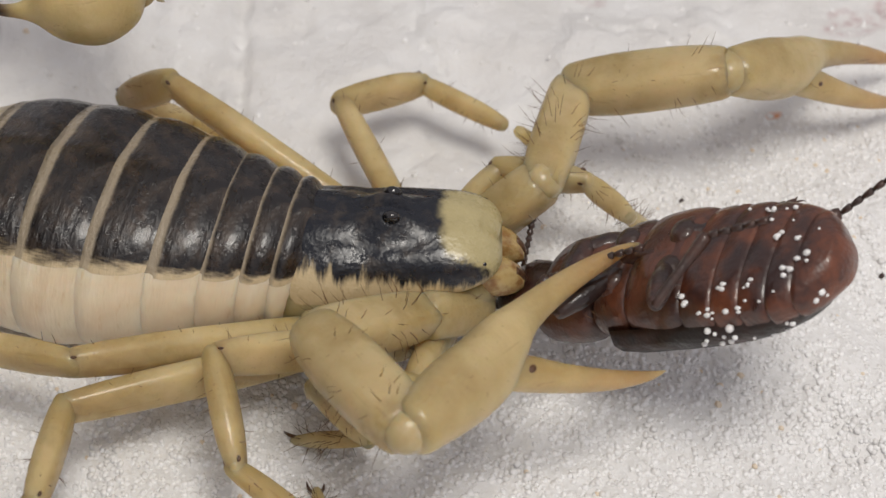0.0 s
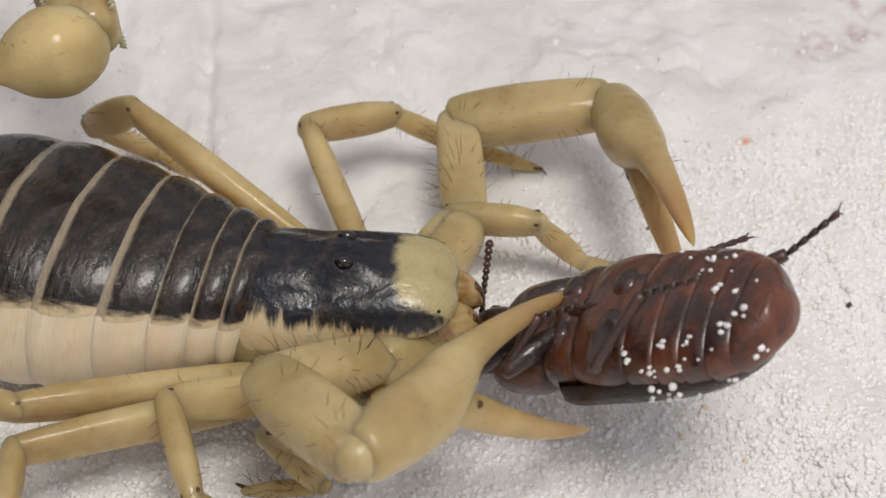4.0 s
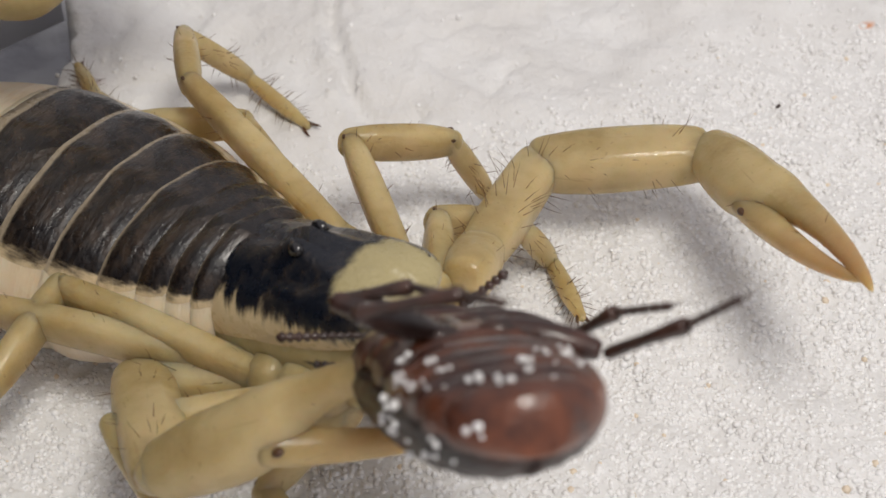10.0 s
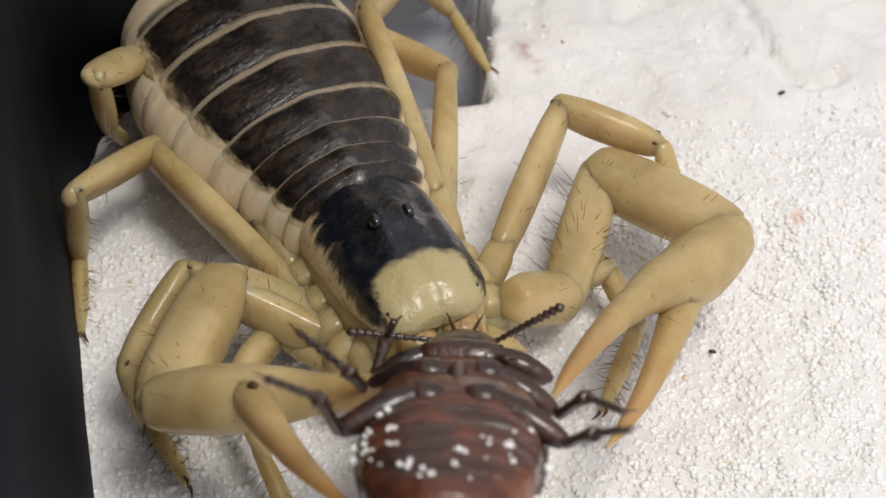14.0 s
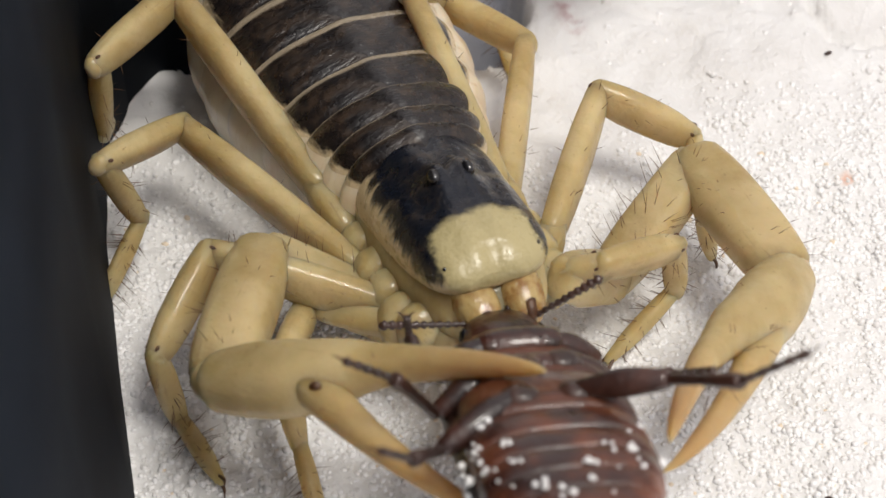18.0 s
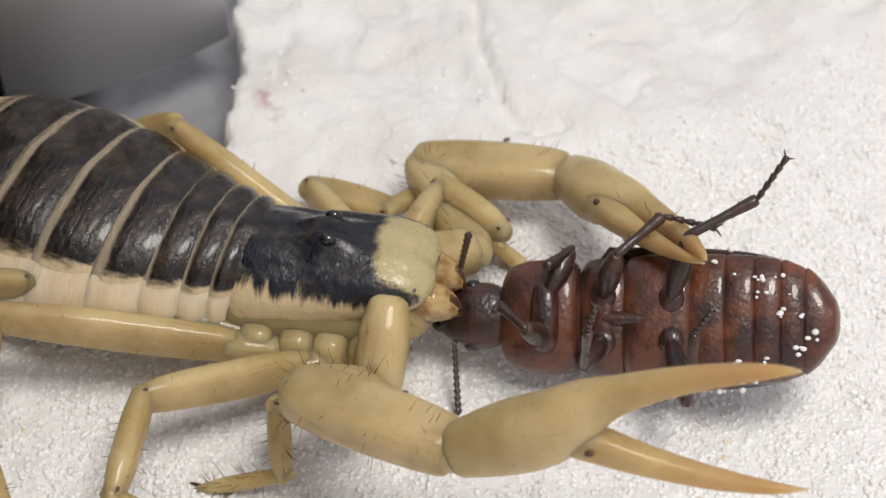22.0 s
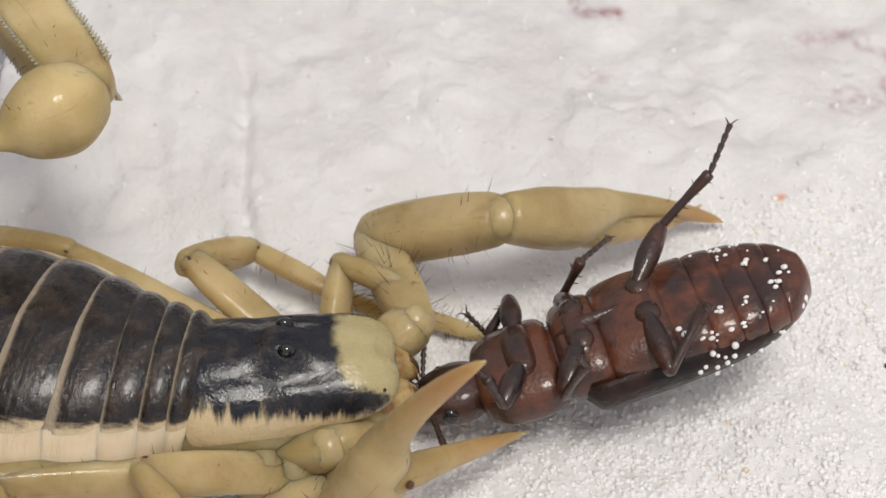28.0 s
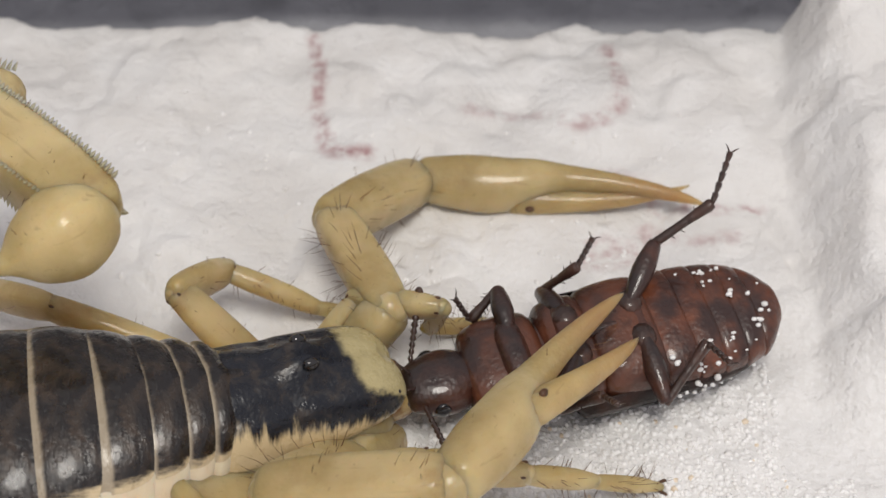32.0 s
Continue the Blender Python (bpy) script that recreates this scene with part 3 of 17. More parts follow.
def build_segment(k):
    a0 = sum(SEGMENTS[:k])
    L = SEGMENTS[k]
    rows = []
    for x in np.linspace(0.7, -L - 0.7, 9):
        w, d = girth(a0 - x)
        swell = math.sin(math.pi * min(max(-x / L, 0), 1)) * 0.42
        tuck = 0.35 if (x > 0.3 or x < -L - 0.3) else 0.0
        rows.append((x, w + swell - tuck, -0.35 + (0.0 if k < 7 else -0.5 * x / -L), -d - swell * 0.5 + tuck))
    body = part("body_segment", loft(bmesh.new(), rows, 40, 2.15), BELLY, scorpion, "swollen cream flank and belly ring")
    joint[f"seg{k}"] = body
    if k == 7:
        for v in body.data.vertices:
            v.co.z -= 0.12 * max(-v.co.x, 0)
        return
    # the back plate: an arched sheet with a skirt
    bm = bmesh.new()
    lay_e, lay_r = bm.verts.layers.float.new("edge"), bm.verts.layers.float.new("rim")
    n, m = 34, 13
    grid = []
    for j in range(m):
        u = j / (m - 1)
        x = 1.3 - u * (L + 1.45)
        w, d = girth(a0 - x)
        row = []
        for i in range(n):
            v = -1 + 2 * i / (n - 1)
            th = v * (1.12, 1.06, 1.0, 0.96, 0.93, 0.93, 0.93)[k]
            w0 = max(0.0, (-x + 0.1) / (L + 0.1))
            lift = 0.02 + (0.12 + 0.3 * math.sin(math.pi * min(1, w0 * 1.1)) ** 0.7 if 0 < w0 < 0.9 else 0.10 * (w0 > 0)) * (1 - abs(v) ** 4)
            y = (w + 0.42 * math.sin(math.pi * min(max(-x / L, 0), 1)) + lift) * math.copysign(abs(math.sin(th)) ** 0.93, th)
            z = -0.35 - (d / 2) + (d / 2 + lift + 0.25 * math.exp(-(v / 0.12) ** 2)) * abs(math.cos(th)) ** 0.93
            vert = bm.verts.new((x * MM, y * MM, z * MM))
            vert[lay_e], vert[lay_r] = abs(v), max(0.0, (-x - L + (1.25 if L > 3 else 0.8)) / 0.7)
            row.append(vert)
        grid.append(row)
    for p, q in zip(grid, grid[1:]):
        for i in range(n - 1):
            bm.faces.new((p[i], q[i], q[i + 1], p[i + 1]))
    low = []
    for vert in grid[-1]:
        c = bm.verts.new(vert.co + Vector((0.12 * MM, -vert.co.y * 0.035, -0.42 * MM)))
        c[lay_e], c[lay_r] = vert[lay_e], 1.0
        low.append(c)
    for i in range(n - 1):
        bm.faces.new((grid[-1][i], low[i], low[i + 1], grid[-1][i + 1]))
    bmesh.ops.recalc_face_normals(bm, faces=bm.faces[:])
    part("tergite", bm, TERGITE, body, "glossy brown-black back plate with a pale hind rim")


for k in range(8):
    build_segment(k)


def limb(name, length, half, deep, material, label, rnd, hairs=10, spot=False, slim=0.75, power=2.5, long=1.5, key=None, membrane=True):
    """One piece of a limb along x, waisted at its joints."""
    rows = [(-0.9, half * 0.4, deep * 0.4, -deep * 0.4), (-0.5, half * 0.74, deep * 0.74, -deep * 0.74), (0.5, half * 0.88, deep * 0.88, -deep * 0.86),
            (length * 0.3, half, deep, -deep), (length * 0.7, half * 0.98, deep, -deep * 0.95),
            (length - 0.5, half * slim, deep * slim, -deep * slim), (length + 0.25, half * slim * 0.8, deep * slim * 0.8, -deep * slim * 0.8), (length + 0.6, half * 0.3, deep * 0.3, -deep * 0.3)]
    ob = part(name, loft(bmesh.new(), smooth_rows(rows, 2), 16, power), material, scorpion, label)
    if key:
        joint[key] = ob
    if hairs:
        setae(ob, length, (half + deep) / 2, hairs, rnd, long)
    if membrane:
        part("joint_membrane", blob(bmesh.new(), (length + 0.15, 0, 0), (half * 0.7, half * slim * 0.86, deep * slim * 0.86), 8, 14), MEMBRANE, ob, "whitish soft joint skin")
    if spot:
        part("joint_spot", blob(bmesh.new(), (length - 0.1, half * slim * 0.55, deep * slim * 0.8), (0.24, 0.17, 0.1), 5, 8), SPOT, ob, "dark brown joint spot")
        part("joint_spot", blob(bmesh.new(), (length - 0.1, -half * slim * 0.8, deep * slim * 0.47), (0.22, 0.1, 0.16), 5, 8), SPOT, ob, "dark brown joint spot")
    return ob


def build_palp(s, key):
    rnd = random.Random(11 + (s > 0))
    limb("pedipalp_trochanter", 6.3, 1.9, 1.9, SKIN, "pale arm base", rnd, 8, key=key + "_troch", slim=0.95)
    limb("pedipalp_femur", 11, 1.85, 1.75, SKIN, "pale bristly upper arm", rnd, 64, key=key + "_femur", slim=0.92, power=3.2, long=2.6)
    limb("pedipalp_patella", 12, 2.3, 2.15, SKIN, "smooth pale yellow forearm", rnd, 30, key=key + "_patella", slim=0.86, power=2.7, long=2.0)
    hand = part("claw_hand", loft(bmesh.new(), smooth_rows([(-0.6, 0.9, 0.9, -0.9), (0.1, 1.75, 1.7, -1.7), (1.1, 2.0, 1.95, -1.95), (4.2, 2.4, 2.25, -2.25), (7.2, 2.35, 2.15, -2.15, 0.05),
                                                            (9.8, 1.9, 1.8, -1.8, 0.6), (12.2, 1.25, 1.3, -1.3, 1.0), (16.1, 0.9, 1.0, -1.0, 1.0), (20.0, 0.66, 0.72, -0.72, 0.62), (22.8, 0.36, 0.4, -0.4, 0.15), (24.0, 0.08, 0.08, -0.08, -0.15)], 3), 24, 2.3),
                CLAW, scorpion, "swollen pale claw with a long orange-tipped fixed finger")
    joint[key + "_hand"] = hand
    setae(hand, 18, 1.7, 20, rnd, 1.4)
    part("joint_spot", blob(bmesh.new(), (9.5, -1.9, 0.75), (0.42, 0.3, 0.3), 5, 8), SPOT, hand, "dark brown joint spot")
    finger = part("claw_finger", loft(bmesh.new(), smooth_rows([(-1.4, 0.6, 0.7, -0.7), (-0.6, 1.1, 1.2, -1.2), (1.4, 1.2, 1.2, -1.2, -0.1), (4.9, 0.95, 0.98, -0.98, -0.4), (8.8, 0.7, 0.72, -0.72, -0.45), (12.3, 0.38, 0.42, -0.42, -0.15), (14.3, 0.07, 0.07, -0.07, 0.3)], 3), 16, 2.2),
                  FINGER, scorpion, "slender orange movable claw finger")
    joint[key + "_finger"] = finger
    bm = bmesh.new()
    for i in range(26):
        x = 0.9 + i * 0.44
        blob(bm, (x, 0.88 - 0.062 * x - 0.34 * math.sin(x / 12.4 * 3.1), 0), (0.14, 0.16, 0.11), 4, 6)
    tagged(part("tooth_row", bm, SPOT, finger, "row of fine dark teeth"), kind="stuff")


build_palp(1, "PL")
build_palp(-1, "PR")

LEGS = {1: (7.5, 6.5, 5.5, 6.5), 2: (12.5, 7.5, 7.5, 6.0), 3: (17.5, 8.5, 8.0, 6.5), 4: (19.0, 9.0, 8.5, 7.0)}


def build_leg(side, k):
    rnd = random.Random(40 + 10 * k + (side == "L"))
    a, b, c, d = LEGS[k]
    key = f"{side}{k}"
    limb("leg_trochanter", 4.2, 1.15, 1.25, SKIN, "short pale hip piece", rnd, 0, False, 0.9, key=key + "_troch", membrane=False)
    limb("leg_femur", a, 1.05, 1.55, SKIN, "flattened pale yellow thigh", rnd, 12, True, 0.8, key=key + "_femur", long=1.1)
    limb("leg_patella", b, 1.0, 1.42, SKIN, "flattened pale yellow knee piece", rnd, 10, True, 0.8, key=key + "_patella", long=1.1)
    limb("leg_tibia", c, 0.76, 0.9, SKIN, "slender pale shin", rnd, 24, False, 0.8, key=key + "_tibia", long=1.5)
    foot = limb("leg_tarsus", d, 0.6, 0.66, SKIN, "thin bristly foot", rnd, 44, False, 0.7, key=key + "_tarsus", long=1.8, membrane=False)
    for s in (1, -1):
        bm = loft(bmesh.new(), smooth_rows([(d, 0.16, 0.15, -0.15, 0.2 * s), (d + 0.7, 0.13, 0.2, -0.05, 0.5 * s), (d + 1.3, 0.03, -0.15, -0.22, 0.65 * s)], 3), 7)
        part("foot_claw", bm, SPOT, foot, "tiny curved brown claw")


for side in "LR":
    for k in (1, 2, 3, 4):
        build_leg(side, k)


def build_tail():
    rnd = random.Random(77)
    for k, (L, w) in enumerate(((8, 3.4), (9, 3.2), (9.5, 3.1), (11, 3.0), (14, 2.75)), 1):
        ob = part("tail_segment", loft(bmesh.new(), smooth_rows([(-0.8, w * 0.6, w * 0.6, -w * 0.6), (0, w * 0.88, w * 0.88, -w * 0.88), (L * 0.4, w, w, -w), (L * 0.8, w * 0.98, w * 0.95, -w * 0.95), (L, w * 0.8, w * 0.8, -w * 0.8), (L + 0.8, w * 0.5, w * 0.5, -w * 0.5)], 3), 24, 3.2),
                  TAIL, scorpion, "keeled pale yellow tail piece")
        joint[f"tail{k}"] = ob
        bm = bmesh.new()
        for sy, sz in ((1, 1), (-1, 1), (1, -1), (-1, -1)):
            for i in range(int(L * 2.6)):
                x = 0.5 + i / 2.6
                r = w * (0.9 + 0.08 * math.sin(math.pi * x / L))
                spike(bm, (x, sy * r * 0.78, sz * r * 0.78), (0.45, sy, sz), 0.62 + 0.2 * rnd.random(), 0.22)
        tagged(part("keel_teeth", bm, TAIL, ob, "saw-like rows of granules"), kind="stuff")
        setae(ob, L, w * 1.05, 34, rnd, 1.3)
    bulb = part("sting_bulb", loft(bmesh.new(), smooth_rows([(-1.2, 0.8, 0.9, -0.9), (-0.4, 2.2, 2.2, -2.0), (1.2, 3.05, 3.05, -2.7), (3.0, 3.3, 3.2, -3.0), (5.2, 2.4, 2.3, -2.3), (6.6, 1.1, 0.9, -1.2), (7.6, 0.6, 0.2, -0.9), (9.0, 0.42, -0.5, -1.35), (10.2, 0.3, -1.7, -2.3), (10.9, 0.18, -3.0, -3.3), (11.1, 0.04, -4.2, -4.25)], 3), 22, 2.1),
                STING, scorpion, "round pale sting bulb with a curved black point")
    joint["vesicle"] = bulb
    setae(bulb, 6, 2.3, 30, rnd, 1.2)


build_tail()


# ---- beetle ----
beetle = tagged(new("beetle"), "dark reddish-brown beetle lying belly up, held by the scorpion", "beetle")
beetle.scale = (0.957, 1.03, 1.0)


def build_beetle():
    rnd = random.Random(9)
    head = part("head", loft(bmesh.new(), smooth_rows([(-2.4, 0.9, 0.7, -0.7), (-1.9, 1.7, 1.2, -1.2), (-0.4, 2.3, 1.6, -1.6), (1.2, 2.5, 1.7, -1.8), (2.4, 2.2, 1.5, -1.7), (3.2, 1.6, 1.2, -1.4)], 3), 20, 2.4), SHELL_DARK, beetle, "glossy black-brown head")
    for s in (1, -1):
        part("eye", blob(bmesh.new(), (0.2, 2.25 * s, 0.1), (0.7, 0.45, 0.8)), EYE, head, "black beetle eye")
        beads = [(-0.2, 0.1, 0.1, -0.1)]
        for i in range(11):
            r, x = 0.22 + 0.014 * i, i * 0.5
            beads += [(x + 0.04, r * 0.5, r * 0.5, -r * 0.5), (x + 0.22, r, r, -r), (x + 0.42, r * 0.8, r * 0.8, -r * 0.8)]
        beads.append((5.6, 0.12, 0.12, -0.12))
        horn = part("antenna", loft(bmesh.new(), beads, 8), BEETLE_LEG, head, "dark antenna like a string of beads")
        horn.matrix_local = Matrix.Translation(Vector((-1.2, 1.9 * s, 0.6)) * MM) @ Vector((0.35, 0.75, 0.55) if s > 0 else (0.1, -0.95, 0.1)).to_track_quat("X", "Z").to_matrix().to_4x4()
        part("mandible", loft(bmesh.new(), smooth_rows([(-1.9, 0.5, 0.5, -0.3, 0.9 * s), (-2.9, 0.4, 0.4, -0.2, 0.8 * s), (-3.6, 0.1, 0.2, 0.0, 0.3 * s)], 3), 8), SHELL_DARK, head, "black jaw")
        part("palp", spike(bmesh.new(), (-1.6, 0.6 * s, 1.2), (-0.8, 0.5 * s, 0.8), 1.6, 0.16), SHELL, head, "short brown feeler")
    part("prothorax", loft(bmesh.new(), smooth_rows([(2.6, 2.1, 1.2, -1.4), (3.1, 3.4, 1.6, -1.9), (4.4, 4.05, 2.0, -2.4), (6.6, 4.25, 2.15, -2.6), (8.3, 4.15, 2.0, -2.5), (9.0, 3.7, 1.5, -2.2)], 3), 30, 2.4), SHELL, beetle, "glossy mahogany fore body")
    part("neck_joint", loft(bmesh.new(), [(8.2, 3.4, 1.4, -2.2), (9.2, 3.4, 1.5, -2.3), (10.2, 3.6, 1.6, -2.4)], 20), SHELL_DARK, beetle, "dark waist")
    part("midthorax", loft(bmesh.new(), smooth_rows([(9.2, 3.6, 1.4, -1.6), (9.8, 4.2, 2.2, -1.9), (11.4, 4.4, 2.7, -2.0), (12.6, 4.3, 2.5, -2.0), (13.0, 3.9, 2.2, -1.8)], 3), 28, 2.5), SHELL, beetle, "glossy mahogany chest plate")
    part("hindthorax", loft(bmesh.new(), smooth_rows([(12.7, 4.0, 2.2, -1.8), (13.3, 4.5, 2.75, -2.0), (15.6, 4.75, 2.95, -2.0), (17.6, 4.7, 2.75, -2.0), (18.1, 4.3, 2.3, -1.8)], 3), 28, 2.5), SHELL, beetle, "glossy mahogany chest plate")
    ab = [(17.8, 20.6), (20.5, 22.8), (22.7, 24.8), (24.7, 26.6), (26.5, 28.9)]
    for a, b in ab:
        def w(x):
            u = (x - 17.8) / 11.3
            return 4.75 * math.sqrt(max(0.02, 1 - u ** 4.0))
        top = lambda x: 2.55 - 1.2 * ((x - 17.8) / 11.3) ** 2
        rows = [(a - 0.1, w(a) * 0.9, top(a) - 0.3, -1.8), (a + 0.2, w(a), top(a) - 0.08, -1.9), ((a + b) / 2, w((a + b) / 2), top((a + b) / 2) + 0.12, -1.9), (b - 0.25, w(b - 0.25), top(b) + 0.06, -1.7), (b + 0.02, w(b - 0.1) * 0.95, top(b) - 0.16, -1.5)]
        if b > 28:
            rows.append((b + 0.25, 0.7, 0.6, -0.6))
        part("abdomen_plate", loft(bmesh.new(), smooth_rows(rows, 3), 30, 2.4), BELLY_RED, beetle, "red-brown belly plate")
    for s in (1, -1):
        bm = bmesh.new()
        n, m = 14, 26
        grid = []
        for j in range(m):
            u = j / (m - 1)
            x = 9.6 + u * 19.4
            ww = 5.15 * (1 - u ** 5) ** 0.5 * min(1, u * 9 + 0.3) ** 0.5 + 0.02
            hh = 3.9 * (1 - u ** 4) ** 0.5 * min(1, u * 8 + 0.15) ** 0.5 + 0.02
            row = []
            for i in range(n):
                a = (i / (n - 1)) * 1.85
                y = s * (0.03 + ww * math.sin(min(a, 1.57)) if a <= 1.57 else ww * (1 - 0.35 * (a - 1.57)))
                z = -hh * math.cos(a) if a <= 1.57 else (a - 1.57) * 3.2 * (1 - u ** 5)
                groove = 0.06 * math.cos(a * 22)
                row.append(bm.verts.new((x * MM, y * MM, (z - 0.2 + groove) * MM)))
            grid.append(row)
        for p, q in zip(grid, grid[1:]):
            for i in range(n - 1):
                bm.faces.new((p[i], p[i + 1], q[i + 1], q[i]))
        res = bmesh.ops.solidify(bm, geom=bm.faces[:], thickness=0.22 * MM)
        bmesh.ops.recalc_face_normals(bm, faces=bm.faces[:])
        part("elytron", bm, SHELL_DARK, beetle, "hard dark brown wing case")
    for x, w, d in ((6.6, 2.5, 0.5), (11.3, 2.9, 0.55), (16.7, 3.3, 0.5)):
        part("hip_plate", loft(bmesh.new(), smooth_rows([(x - 1.2, w * 0.6, 2.2, 1.0), (x - 0.7, w, 2.3 + d, 1.0), (x + 0.5, w, 2.35 + d, 1.0), (x + 1.1, w * 0.6, 2.2, 1.0)], 3), 18, 2.6), SHELL_DARK, beetle, "blackish plate between the leg bases")
    part("breast_ridge", loft(bmesh.new(), smooth_rows([(9.6, 0.3, 2.1, 1.4), (11, 0.7, 2.95, 1.6), (14, 0.45, 3.0, 1.6), (17.4, 0.3, 2.8, 1.6)], 3), 10), SHELL_DARK, beetle, "dark ridge along the breast")
    # legs: thigh, shin, foot, posed with the prey's struggle
    hips = {"front": ((6.6, 1.5, 2.2), (4.0, 3.2, 2.4)), "middle": ((11.3, 1.6, 2.6), (4.6, 4.4, 4.2)), "hind": ((16.6, 1.5, 2.8), (5.2, 5.4, 4.8))}
    for s in (1, -1):
        for kind, ((hx, hy, hz), lengths) in hips.items():
            leg = part("leg", blob(bmesh.new(), (0, 0, -0.2), (1.05, 1.15, 0.7), 6, 10), BEETLE_LEG, beetle, f"dark spiny {kind} leg")
            leg.location = Vector((hx, hy * s, hz)) * MM
            for name, L, r0, r1, r2, material in (("thigh", lengths[0], 0.5, 0.9, 0.58, SHELL_DARK), ("shin", lengths[1], 0.36, 0.34, 0.46, BEETLE_LEG), ("foot", lengths[2], 0.26, 0.27, 0.20, BEETLE_LEG)):
                bm = bmesh.new()
                if name == "foot":
                    for i in range(5):
                        c = L * (i + 0.5) / 5
                        loft(bm, [(c - L * 0.1, 0.14, 0.14, -0.14), (c - L * 0.02, 0.22, 0.22, -0.22), (c + L * 0.08, 0.27, 0.24, -0.24), (c + L * 0.105, 0.12, 0.12, -0.12)], 8)
                    for k in (1, -1):
                        spike(bm, (L, 0.1 * k, 0), (0.7, 0.6 * k, 0.25), 0.8, 0.09, -0.2)
                else:
                    loft(bm, smooth_rows([(-0.2, r0 * 0.6, r0 * 0.6, -r0 * 0.6), (0.2, r0, r0, -r0), (L * 0.5, r1, r1, -r1 * 0.85), (L - 0.2, r2, r2, -r2), (L + 0.1, r2 * 0.5, r2 * 0.5, -r2 * 0.5)], 3), 12)
                    if name == "shin":
                        for i in range(9):
                            a = rnd.uniform(0, 6.28)
                            spike(bm, (L * (0.25 + 0.08 * i), 0.3 * math.cos(a), 0.3 * math.sin(a)), (0.7, math.cos(a), math.sin(a)), 0.5, 0.06)
                joint[f"beetle_{kind}_{s}_{name}"] = part(name, bm, material, leg)
    # sand that sticks to the wet shell
    spots = [(18.5, -3.6), (19.6, -4.1), (20.6, -4.3), (22, -4.2), (23.2, -4.1), (24.2, -3.8), (25.4, -3.2), (21.6, -3.1), (23.6, -2.9), (21.2, 3.6), (23.2, 3.2), (24.6, 2.9), (25.8, 1.8), (26.6, 0.4), (27.2, -1.0),
             (25.0, 0.6), (26.2, -2.0), (23.4, 1.9), (19.8, 3.9), (27.6, 0.9)]
    bm = bmesh.new()
    for x, y in spots:
        for _ in range(rnd.choice((1, 2, 3, 4))):
            px, py = x + rnd.uniform(-0.38, 0.38), y + rnd.uniform(-0.34, 0.34)
            u = (px - 17.8) / 11.3
            ww = 4.8 * math.sqrt(max(0.05, 1 - max(u, 0) ** 4))
            py = max(-ww * 0.98, min(ww * 0.98, py))
            pz = 0.15 + (2.55 - 1.2 * max(u, 0) ** 2) * (1 - abs(py / ww) ** 2.4) ** (1 / 2.4)
            r = rnd.uniform(0.11, 0.27)
            blob(bm, (px, py, pz), (r * rnd.uniform(0.8, 1.2), r * rnd.uniform(0.6, 1.0), r * 0.7), 4, 7)
    for _ in range(30):
        a = rnd.uniform(0.9, 1.75)
        u = rnd.uniform(0.45, 0.97)
        s = rnd.choice((-1, -1, -1, 1))
        ww, hh = 5.25 * (1 - u ** 5) ** 0.5, 4.0 * (1 - u ** 4) ** 0.5
        r = rnd.uniform(0.12, 0.3)
        blob(bm, (9.6 + 19.4 * u, s * ww * math.sin(min(a, 1.57)), -hh * math.cos(a) - 0.2), (r, r, r), 4, 6)
    tagged(part("stuck_sand", bm, GRAIN, beetle, "white sand grains stuck to the belly"), kind="stuff")


build_beetle()


# ---- what moves ----
def mm(x, y, z, rx=0, ry=0, rz=0):
    """A pose from millimetres and degrees."""
    return pose(x * MM, y * MM, z * MM, rx, ry, rz)


